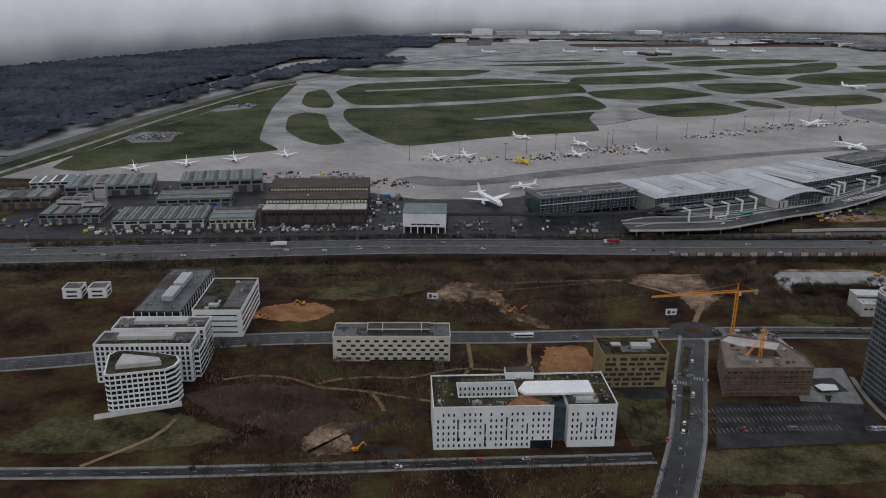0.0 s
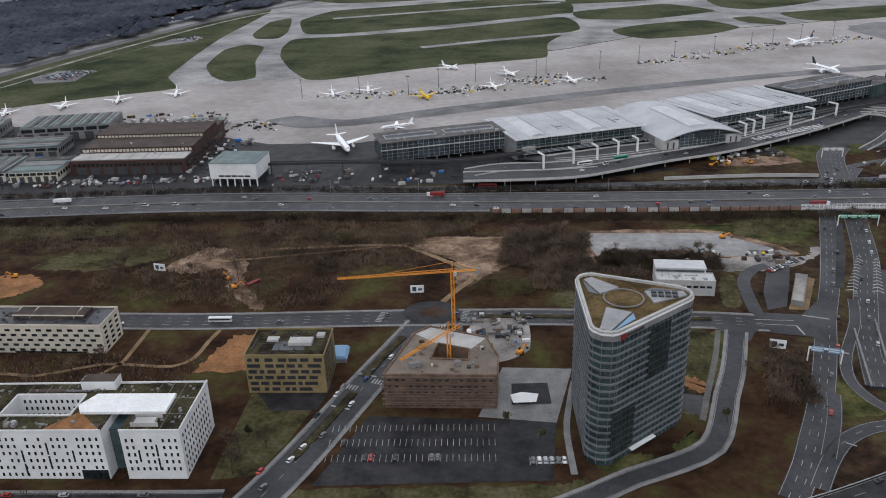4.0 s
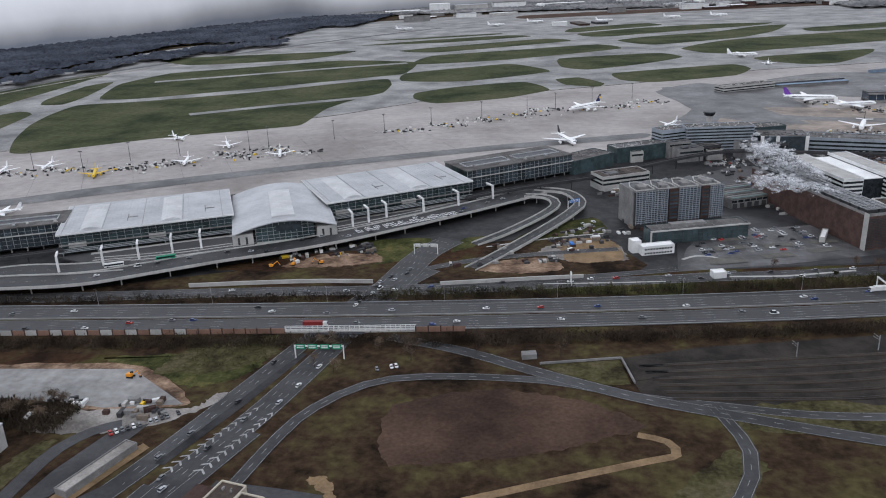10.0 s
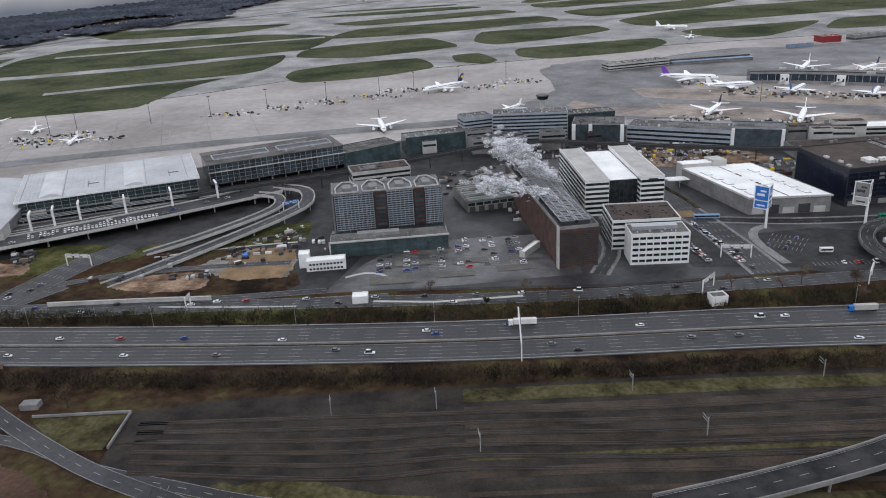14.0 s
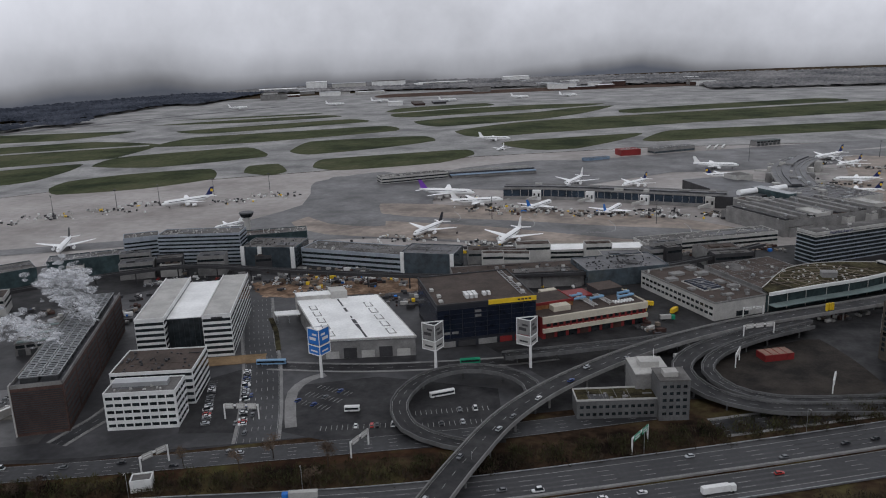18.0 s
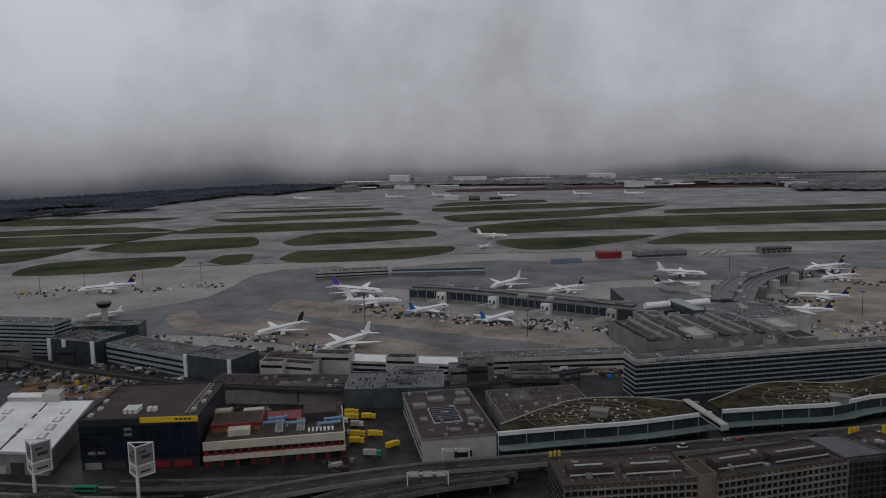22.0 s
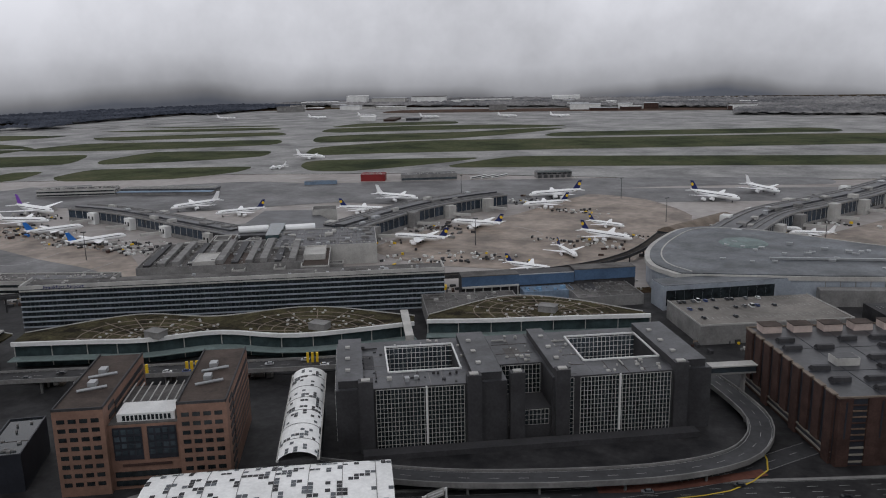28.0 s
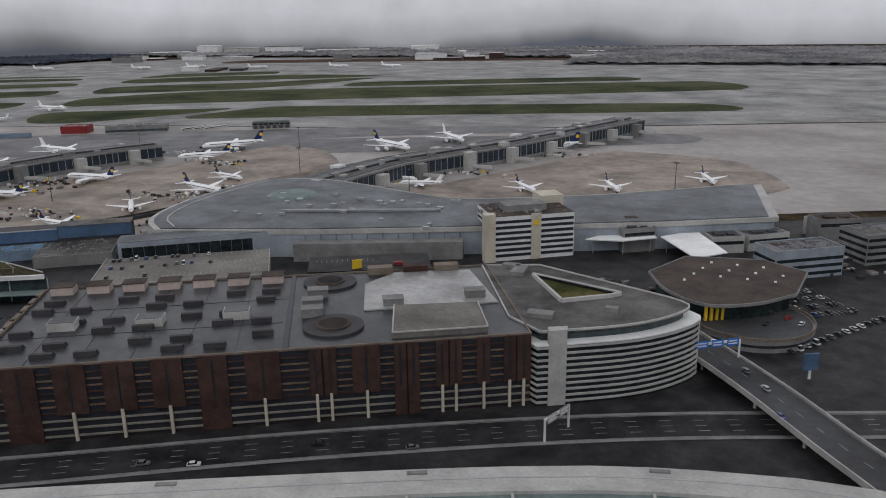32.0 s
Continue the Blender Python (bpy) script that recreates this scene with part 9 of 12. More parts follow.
def brick_garage():
    b = thing("car_park", "large brown brick car park with louvred bays", "car park", 1692, 1241, 0, 26.2)
    L, D, H = 193, 84, 28
    wings(b, [(0, 0, L, D)], H, BRICK, WET_ROOF, False)
    for u0, v0, u1, v1 in ((-0.3, -0.4, L + 0.3, 0.3), (-0.3, 0.3, 0.3, D - 0.3), (L - 0.3, 0.3, L + 0.3, D - 0.3), (-0.3, D - 0.3, L + 0.3, D + 0.3)):
        made("parapet", lambda bm: box(bm, u0, v0, H, u1, v1, H + 0.8), TAN, b)
    panels = [(0, 5, 1), (11, 22, 1), (27.5, 38, 0), (43.5, 54, 0), (59.5, 70, 0), (75, 85, 1), (91, 103, 0), (113, 117.4, 0), (118, 122.5, 0), (128, 138, 0), (143, 147.3, 1), (147.8, 152, 1), (158, 162.5, 0), (163, 167.5, 0), (173, 178, 0), (183, 187.3, 0), (187.8, 193, 0)]
    for u0, u1, full in panels:
        made("brick_panel", lambda bm: box(bm, u0, -1.0, 0.3 if full else 10.2, u1, 0.1, H + 0.3), BRICK, b, "red-brown wall panel")
        made("panel_slot", lambda bm: box(bm, (u0 + u1) / 2 - 0.35, -1.1, 12, (u0 + u1) / 2 + 0.35, -0.9, H - 1), BLACK_PANEL_AND_SHADE, b, "narrow dark window slot")
        if not full:
            made("column", lambda bm: box(bm, (u0 + u1) / 2 - 0.5, -1.3, 0, (u0 + u1) / 2 + 0.5, -0.3, 11.0), CREAM, b, "pale concrete column")
    for (p0, p1, pf), (q0, q1, qf) in zip(panels, panels[1:]):
        if q0 - p1 < 2:
            continue
        # black sheet behind the slats paints the shade inside the bay
        made("louvre_bay", lambda bm: box(bm, p1, -0.1, 6, q0, 0.3, H - 0.4), BLACK_PANEL_AND_SHADE, b, "louvred bay with its inner shade painted black")
        for k in range(7):
            made("louvre", lambda bm: box(bm, p1 + 0.1, -0.5, 10.4 + k * 2.45, q0 - 0.1, 0.05, 10.95 + k * 2.45), RAW if k % 3 else BRICK, b)
    for u0, u1 in ((5, 11), (22, 75), (85, 143), (152, 193)):
        for k in range(3):
            made("deck_edge", lambda bm: box(bm, u0 + 0.1, -0.7, 1.7 + k * 2.9, u1 - 0.1, 0.1, 2.35 + k * 2.9), BALCONY, b, "pale concrete deck edge")
    # shade of the open decks and the side recess, put in as black sheets
    made("open_deck", lambda bm: box(bm, 1, -0.14, 0.6, L - 1, 0.2, 10.3), BLACK_PANEL_AND_SHADE, b)
    made("side_recess", lambda bm: box(bm, -0.4, 2, 2, 0.1, D - 2, H - 0.6), BLACK_PANEL_AND_SHADE, b)
    for i in range(9):
        made("side_panel", lambda bm: box(bm, -1.4, 2 + i * 9, 6 if i % 3 else 0.3, -0.4, 7.6 + i * 9, H + 0.8), BRICK, b, "red-brown side panel")
        made("panel_cap", lambda bm: box(bm, -1.6, 1.8 + i * 9, H + 0.8, 0.4, 7.8 + i * 9, H + 1.3), TAN, b)
    for k in range(2):
        made("side_deck", lambda bm: box(bm, -0.9, 2, 2.2 + k * 2.6, -0.35, D - 2, 2.9 + k * 2.6), BALCONY, b)
    # roof: seams, hoods in rows, stair houses, helical ramp tops and a pale wet deck
    made("roof_seams", lambda bm: [box(bm, 17.5 * i, 1, H + 0.1, 17.5 * i + 0.3, D - 1, H + 0.28) for i in range(1, 7)] + [box(bm, 1, v, H + 0.1, 103, v + 0.3, H + 0.28) for v in (27, 54)], BLACK_PANEL_AND_SHADE, b, "", "stuff")
    for i in range(7):
        for j, v in enumerate((6, 15, 28, 38, 52, 62)):
            u = 4 + i * 14.5 + (j % 2) * 1.5
            if (i + j) % 3 == 0:
                continue
            made("roof_hood", lambda bm: prism(bm, [(u, v), (u + 7.5, v), (u + 7.5, v + 4.2), (u, v + 4.2)], H + 0.15, H + 2.1, [(u, v + 0.2), (u + 7.5, v + 0.2), (u + 7.5, v + 2.0), (u, v + 2.0)]), DARK_GREY, b, "dark wedge-shaped vent hood")
        made("stair_house", lambda bm: box(bm, 4 + i * 14.6, 75, H, 13 + i * 14.6, 82, H + 3.6), PALE_PINK, b, "pinkish stair house")
        made("stair_house_roof", lambda bm: box(bm, 3.7 + i * 14.6, 74.7, H + 3.6, 13.3 + i * 14.6, 82.3, H + 3.9), ROOF_BROWN, b)
    for u, v in ((16, 32), (48, 31), (80, 33)):
        made("stair_house", lambda bm: box(bm, u, v, H, u + 10, v + 7, H + 3.4), LIGHT_GREY, b, "pale stair house")
        made("stair_house_roof", lambda bm: box(bm, u + 0.4, v + 0.4, H + 3.4, u + 9.6, v + 6.6, H + 3.6), ROOF_GREY, b)
    for u, v in ((122, 19), (121, 71)):
        made("ramp_drum", lambda bm: tube(bm, (u, v, H), (u, v, H + 1.2), 11.5, 11.5, 36), DARK_GREY, b, "round helical ramp top")
        made("ramp_rim", lambda bm: tube(bm, (u, v, H + 1.2), (u, v, H + 1.9), 6.6, 6.4, 28), ROOF_BROWN, b)
        # solid disc on the drum paints the shade down the ramp well
        made("ramp_eye", lambda bm: tube(bm, (u, v, H + 1.9), (u, v, H + 1.95), 5.4, 5.4, 24), BALLAST_AND_SHADE, b, "disc painted as the shade in the ramp eye")
    made("upper_deck", lambda bm: prism(bm, [(134, 34), (136, 66), (150, 80), (184, 78), (188, 34)], H + 0.15, H + 0.7), WET_DECK, b, "pale wet roof deck")
    made("front_deck", lambda bm: prism(bm, [(143, 4), (178, 4), (179, 31), (146, 33)], H + 0.15, H + 2.4), DECK, b, "raised grey front deck")
    made("front_deck_rim", lambda bm: [bar(bm, (143, 4, H + 2.6), (178, 4, H + 2.6), 0.5), bar(bm, (143, 4, H + 2.6), (146, 33, H + 2.6), 0.5), bar(bm, (178, 4, H + 2.6), (179, 31, H + 2.6), 0.5)], LIGHT_GREY, b)
    made("gutter", lambda bm: box(bm, 104, 1, H + 0.15, 106, D - 1, H + 0.7), BLACK_PANEL_AND_SHADE, b)
    for u, v in ((142, 36), (176, 40), (110, 40), (112, 52), (110, 30)):
        made("roof_unit", lambda bm: [box(bm, u, v, H + 0.2, u + 8, v + 5, H + 3.6), box(bm, u - 0.3, v - 0.3, H + 3.6, u + 8.3, v + 5.3, H + 3.9)], GREY, b)
    for u, v, m in ((138, 79, TAN), (154, 79, BRICK), (168, 78, TAN)):
        made("roof_unit", lambda bm: box(bm, u, v, H, u + 11, v + 5, H + 3.4), m, b)


brick_garage()


def curved_office():
    b = thing("office_building", "curved white-banded office round a green court", "office building", 1858, 1320, 0, 0)
    H = 24.0
    ring = smooth_line([(10, 5), (18, 9), (39, 20), (53, 31), (63, 44), (65, 53), (57, 60)], 5)
    outer = [(p.x, p.y) for p in ring] + [(-8, 92), (-36, 84), (-6, 18)]
    made("wall", lambda bm: prism(bm, outer, 0, H), GLASS, b, "dark ribbon glazing")
    c = Vector((14, 48))
    grow = [tuple(c + (Vector(p) - c) * 1.012) for p in outer]
    for k in range(10):
        made("storey_band", lambda bm: prism(bm, grow, 1.1 + k * 2.4, 1.95 + k * 2.4), LIGHT_GREY, b, "pale storey band")
    made("rim_band", lambda bm: prism(bm, grow, H - 0.2, H + 0.3), WHITE, b)
    inner = [tuple(c + (Vector(p) - c) * 0.88) for p in outer]
    made("setback", lambda bm: prism(bm, inner, H + 0.3, H + 3.4), GLASS_GREEN, b, "green glass attic storey")
    top = [tuple(c + (Vector(p) - c) * 0.92) for p in outer]
    made("roof", lambda bm: prism(bm, top, H + 3.4, H + 4.2), ROOF_MID, b)
    made("roof_rim", lambda bm: [bar(bm, (*top[i], H + 4.4), (*top[(i + 1) % len(top)], H + 4.4), 0.6, 0.8) for i in range(len(top))], LIGHT_GREY, b)
    court = [(-6, 72), (34, 57), (30, 53), (12, 42)]
    made("court", lambda bm: prism(bm, court, H + 4.2, H + 4.35), LAWN, b, "planted green court")
    for i in range(4):
        made("court_rim", lambda bm: bar(bm, (*court[i], H + 5.0), (*court[(i + 1) % 4], H + 5.0), 1.2, 1.6), LIGHT_GREY, b)
    made("court_glazing", lambda bm: bar(bm, (-5, 70.5, H + 5.0), (33, 56, H + 5.0), 0.4, 1.0), GLASS, b)
    made("stair_fin", lambda bm: prism(bm, [(14, 6.2), (20, 9.2), (19.4, 13), (12.6, 10)], 0, H + 6), LIGHT_GREY, b, "pale vertical fin")
    for u, v, l, d in ((-16, 70, 6, 12), (2, 22, 10, 5), (30, 36, 5, 3), (-22, 80, 8, 4)):
        made("roof_room", lambda bm: box(bm, u, v, H + 4.2, u + l, v + d, H + 6), GREY, b)


curved_office()


def striped_tower():
    b = thing("hotel", "white hotel block with dark window stripes", "hotel", 1800, 1492, 0, 31)
    L, D, H = 58, 36, 27
    wings(b, [(8, 0, L, D)], H, WHITE, ROOF_BROWN)
    made("stair_block", lambda bm: box(bm, 2, -2, 0, 8.6, 4, H + 2), CREAM, b)
    made("stair_block", lambda bm: box(bm, L - 12, D - 10, 0, L + 3, D + 6, H + 5), CREAM, b)
    for k in range(7):
        made("window_band", lambda bm: [box(bm, 9, -0.2, 2.5 + k * 3.4, L - 0.5, 0.1, 4.2 + k * 3.4), box(bm, L - 0.1, 1, 2.5 + k * 3.4, L + 0.2, D - 12, 4.2 + k * 3.4), box(bm, 7.8, 4.5, 2.5 + k * 3.4, 8.1, D - 1, 4.2 + k * 3.4)], BLACK_PANEL_AND_SHADE, b)
    made("centre_fin", lambda bm: box(bm, 31, -0.8, 0, 37, 0.1, H + 1), CREAM, b)
    made("sign_mark", lambda bm: box(bm, 32.5, -1.0, 21, 35.5, -0.8, 24), YELLOW, b)
    made("roof_room", lambda bm: box(bm, 18, 10, H, 44, 24, H + 4), GREY, b)
    units(b, L, D, H, 6, 95)


striped_tower()


def grey_hall():
    b = thing("terminal_hall", "broad grey metal terminal hall with rounded corner", "airport terminal", 1600, 1450, 0, 0)
    ring = smooth_line([(6, 2), (-14, 22), (-24, 60), (-22, 110), (-8, 160), (30, 172), (80, 158), (130, 138), (172, 132), (260, 168), (360, 232)], 9)
    outer = [(p.x, p.y) for p in ring] + [(365, 130), (300, 100), (185, 56), (95, 25)]
    made("wall", lambda bm: prism(bm, outer, 0, 17), BLUE_GREY, b, "blue-grey metal cladding")
    c = Vector((120, 90))
    made("roof", lambda bm: prism(bm, [tuple(c + (Vector(p) - c) * 0.985) for p in outer], 17, 18), ROOF_SLATE, b)
    made("fascia", lambda bm: prism(bm, [tuple(c + (Vector(p) - c) * 1.01) for p in outer], 14.5, 17.3), LIGHT_GREY, b)
    made("roof_disc", lambda bm: tube(bm, (40, 110, 18), (40, 110, 19.2), 18, 16, 28), ROOF_TEAL, b)
    made("wall_joints", lambda bm: [bar(bm, (95 + 9.3 * i * 0.95, 24.4 + 9.3 * i * 0.33, 0.5), (95 + 9.3 * i * 0.95, 24.4 + 9.3 * i * 0.33, 14.4), 0.5) for i in range(11)], GREY, b, "", "stuff")
    made("roof_ring", lambda bm: strip(bm, [Vector((120 + (p.x - 120) * 0.93, 90 + (p.y - 90) * 0.93, 0)) for p in ring], 0.5, -0.5, 18.4, 0.4), LIGHT_GREY, b)
    for i in range(30):
        r = random.Random(i)
        x, y = r.uniform(10, 170), r.uniform(40, 120)
        made("roof_unit", lambda bm: box(bm, x, y, 18, x + r.uniform(2, 5), y + r.uniform(1.5, 4), 18 + r.uniform(0.8, 2)), STEEL, b)
    made("low_wall", lambda bm: prism(bm, [(92, 14), (188, 46), (186, 54), (90, 22)], 0, 11), GREY, b)
    made("roof_duct", lambda bm: [bar(bm, (60, 60, 19), (160, 88, 19), 2, 1.5)], STEEL, b)


grey_hall()
b = thing("parking_deck", "pale concrete parking deck with painted bays", "car park", 1630, 1364, 0, 29.4)
made("wall", lambda bm: box(bm, 0, 0, 0, 90, 50, 11), GREY, b)
made("deck", lambda bm: box(bm, 0.3, 0.3, 11, 89.7, 49.7, 11.2), DECK, b, "worn pale deck")
for v in (12, 30, 46):
    made("bay_lines", lambda bm: [box(bm, 4 + i * 2.8, v - 2.5, 11.2, 4.15 + i * 2.8, v + 2.5, 11.23) for i in range(30)], WHITE_LINE, b, "", "stuff")
made("parapet", lambda bm: [box(bm, 0, 0, 11, 90, 0.3, 11.9), box(bm, 0, 0.3, 11, 0.3, 50, 11.9), box(bm, 89.7, 0.3, 11, 90, 50, 11.9)], LIGHT_GREY, b)
b = thing("terminal_annex", "grey front hall with a dark glass recess", "airport terminal", 1601, 1422, 0, 33)
made("wall", lambda bm: box(bm, 0, 0, 0, 96, 18, 16), BLUE_GREY, b)
made("roof", lambda bm: box(bm, 0.3, 0.3, 16, 95.7, 17.7, 16.3), ROOF_SLATE, b)
for i in range(12):
    made("glass_bay", lambda bm: box(bm, 2 + i * 6.2, -0.2, 3, 8 + i * 6.2, 0.1, 13), GLASS, b)
b = thing("terminal_annex", "long low connecting hall with a dull blue front", "airport terminal", 1472, 1401, 0, 31.9)
made("wall", lambda bm: box(bm, 0, 0.5, 0, 122, 13, 15.6), DARK_GREY, b)
for u0, u1, z0, z1 in ((0, 39.6, 9, 15.6), (39.6, 78, 8, 15.0), (78.4, 122, 9, 16.4)):
    made("blue_front", lambda bm: box(bm, u0, 0, z0, u1, 0.6, z1), DULL_BLUE, b, "dull blue metal front")
    made("roof", lambda bm: box(bm, u0, -0.3, z1, u1, 13.2, z1 + 0.5), ROOF_SILVER if u0 == 39.6 else ROOF_MID, b)
made("ledge", lambda bm: box(bm, 0, -2.5, 8.2, 39, 0, 9), LIGHT_GREY, b)
for i in range(7):
    made("column", lambda bm: box(bm, 2 + i * 6, -1.8, 0, 2.7 + i * 6, -1.1, 8.2), LIGHT_GREY, b)
b = shell("terminal_annex", "low hall with a dull blue roof and roof plant", 1513, 1411, 31.9, 34, 14, 6, LAKE_ROOF, LAKE_ROOF, "airport terminal")
units(b, 34, 14, 6, 9, 101, PALE_BLUE)
b = shell("terminal_annex", "wide low hall with a wet grey roof deck", 1550, 1409, 31.9, 44, 44, 6.5, GREY, ROOF_MID, "airport terminal")
viaduct("guideway", "dark elevated train guideway along the apron edge", [(1400, 1396, 0), (1452, 1427, 0), (1496, 1452, 0), (1517, 1468, 0), (1540, 1495, 0), (1553, 1520, 0), (1561, 1545, 0), (1566, 1576, 0), (1570, 1620, 0)], 7, 9, True, 1.6, BALLAST_AND_SHADE, DARK_GREY, 30, False)
b = thing("parking_deck", "dark wet rear parking deck", "car park", 1726, 1417, 0, 24)
made("deck", lambda bm: box(bm, 0, 0, 0, 66, 28, 11), DARK_ASPHALT, b)
made("deck_lines", lambda bm: [box(bm, 4 + i * 2.8, 16, 11, 4.15 + i * 2.8, 21, 11.03) for i in range(12)], WHITE_LINE, b, "", "stuff")
made("red_hut", lambda bm: box(bm, 46, 6, 11, 51, 9, 12.6), RED, b, "red cashier hut")
b = shell("terminal_annex", "flat grey hall beneath the road loops", 1480, 1330, 30, 60, 50, 9, GREY, ROOF_MID, "airport terminal")
units(b, 60, 50, 9, 10, 101)
b = shell("terminal_annex", "flat technical roof beside the terminal", 1180, 1148, 28, 60, 66, 11, GREY, ROOF_BROWN, "airport terminal")
units(b, 60, 66, 11, 16, 102)
b = shell("terminal_annex", "pale long hall along the apron", 990, 1250, 8, 120, 22, 9, LIGHT_GREY, ROOF_WHITE, "airport terminal")
bands(b, 120, 22, 1, 4, 2, GLASS)
b = shell("terminal_annex", "long pale gate hall at the apron", 1110, 1278, 22, 130, 24, 10, LIGHT_GREY, ROOF_MID, "airport terminal")
bands(b, 130, 24, 1, 4, 2, GLASS)
b = shell("terminal_annex", "low grey technical hall with a brown roof", 960, 1160, 15, 120, 40, 9, GREY, ROOF_BROWN, "airport terminal")
units(b, 120, 40, 9, 14, 103)
b = shell("terminal_annex", "dark glass curved corner hall", 1060, 1178, 20, 66, 40, 13, GLASS_BLUE, ROOF_GREY, "airport terminal")
b = shell("central_hall", "long ribbed central hall roof", 1240, 1345, 30, 120, 80, 15, GREY, ROOF_MID, "airport terminal")
for i in range(11):
    made("roof_rib", lambda bm: box(bm, 4 + i * 10.5, 4, 15, 9 + i * 10.5, 76, 16.6 + (i % 3)), GREY if i % 3 else DARK_GREY, b)
units(b, 120, 80, 16, 24, 104)
b = shell("gate_hub", "pale gate hub with grey roof boxes", 1290, 1430, 30, 90, 70, 16, LIGHT_GREY, ROOF_GREY, "airport terminal")
units(b, 90, 70, 16, 26, 105, None, 7.0)


def hub_roofs(label, x, y, turn, L, D, n, seed):
    """A crowd of low flat roof blocks between the piers, each one a hall of its own."""
    r = random.Random(seed)
    c, s = math.cos(radians(turn)), math.sin(radians(turn))
    for i in range(n):
        l, d, h = r.uniform(12, 34), r.uniform(8, 18), r.uniform(9, 18)
        u, v = r.uniform(0, L - l), r.uniform(0, D - d)
        b = thing("terminal_block", label, "airport terminal", x + c * u - s * v, y + s * u + c * v, 0, turn + r.choice((0, 0, 0, -8)), "terminal blocks")
        made("wall", lambda bm: [box(bm, 0, 0, 0, l, d, h)] + [box(bm, *q) for q in ((0, 0, h, l, 0.4, h + 1), (0, d - 0.4, h, l, d, h + 1), (0, 0.4, h, 0.4, d - 0.4, h + 1), (l - 0.4, 0.4, h, l, d - 0.4, h + 1))], r.choice((GREY, LIGHT_GREY, LIGHT_GREY, GREY, DARK_GREY)), b)
        made("roof", lambda bm: [box(bm, 0.4, 0.4, h, l - 0.4, d - 0.4, h + 0.3), box(bm, l * 0.2, d * 0.25, h + 0.3, l * 0.45, d * 0.6, h + 1.6), box(bm, l * 0.6, d * 0.3, h + 0.3, l * 0.8, d * 0.5, h + 1.2)], r.choice((ROOF_GREY, ROOF_MID, ROOF_BROWN, ROOF_BROWN, ROOF_GREY)), b)
        made("window_band", lambda bm: box(bm, 0.6, -0.12, h - 4, l - 0.6, 0.1, h - 2), GLASS, b)


hub_roofs("low flat-roofed service block beside the gates", 960, 1200, 10, 150, 60, 9, 202)
hub_roofs("low flat-roofed service block behind the forecourt", 1120, 1205, 24, 110, 60, 6, 203)
hub_roofs("low flat-roofed service block beyond the hotel", 1880, 1490, 31, 180, 90, 9, 204)
hub_roofs("low flat-roofed workshop between the halls", 640, 1120, 22, 180, 70, 8, 205)
hub_roofs("low flat-roofed workshop near the cargo halls", -560, 740, 12, 150, 110, 6, 206)


def pier(label, pts, width, H):
    """A passenger pier with dark glass sides and pale gate boxes."""
    line = smooth_line(pts, 14)
    b = tagged(new("passenger_pier"), label, "airport terminal")
    made("wall", lambda bm: strip(bm, line, width / 2 - 0.6, -width / 2 + 0.6, H, H - 0.3), DULL_GLASS, b)
    made("roof", lambda bm: strip(bm, line, width / 2, -width / 2, H + 0.8, 1.4), ROOF_GREY, b)
    made("roof_edge", lambda bm: [strip(bm, line, width / 2 + 0.4, width / 2 - 1.2, H + 1.3, 1.6), strip(bm, line, -width / 2 + 1.2, -width / 2 - 0.4, H + 1.3, 1.6)], GREY, b)
    made("roof_ridge", lambda bm: strip(bm, line, width * 0.2, -width * 0.05, H + 2.4, 1.6), ROOF_GREY, b)
    made("roof_duct", lambda bm: [strip(bm, line, width * o + 0.5, width * o - 0.5, H + 1.5, 0.7) for o in (-0.32, -0.18, 0.34)], GREY, b)

    def frames(bm):
        for p, q in zip(line, line[1:]):
            d = (q - p).normalized()
            s = Vector((-d.y, d.x, 0))
            for o in (-1, 1):
                for f in (0.0, 0.5):
                    c = p.lerp(q, f) + s * o * (width / 2 - 0.5)
                    bar(bm, c + Vector((0, 0, 4)), c + Vector((0, 0, H)), 0.35)
    made("facade_posts", frames, LIGHT_GREY, b, "", "stuff")
    made("base", lambda bm: strip(bm, line, width / 2, -width / 2, 4, 3.7), GREY, b)
    r = random.Random(int(pts[0][0]))
    for i in range(1, len(line) - 1, 2):
        p = line[i]
        d = (line[i + 1] - p).normalized()
        s = Vector((-d.y, d.x, 0))
        for o in ((-1, 1) if i % 4 == 1 else ()):
            q = p + s * (width / 2 + 2.5) * o
            made("gate_box", lambda bm: prism(bm, [tuple((q + d * a + s * c)[:2]) for a, c in ((-5, -5), (5, -5), (5, 4), (-5, 4))], 0.3, H + r.uniform(-2, 3)), r.choice((LIGHT_GREY, LIGHT_GREY, GREY, WHITE)), b)
            made("gate_window", lambda bm: [prism(bm, [tuple((q + d * (a + k) + s * (c * o))[:2]) for a, c in ((-1, -4.0), (1, -4.0), (1, 4.3), (-1, 4.3))], 4.6, 8.6) for k in (-2.6, 2.6)], GLASS, b)
            made("jet_bridge", lambda bm: bar(bm, q + s * 3 * o + Vector((0, 0, 5)), q + s * 22 * o + d * 9 + Vector((0, 0, 4.6)), 2.6, 2.6), LIGHT_GREY, b, "pale jet bridge")
        if i % 2:
            w, l2, o2 = r.uniform(3, 8), r.uniform(4, 10), r.uniform(-0.35, 0.35) * width
            made("roof_unit", lambda bm: prism(bm, [tuple((p + d * a + s * (c + o2))[:2]) for a, c in ((-l2 / 2, -w / 2), (l2 / 2, -w / 2), (l2 / 2, w / 2), (-l2 / 2, w / 2))], H + 0.8, H + r.uniform(2, 5)), r.choice((LIGHT_GREY, GREY, ROOF_SILVER)), b)
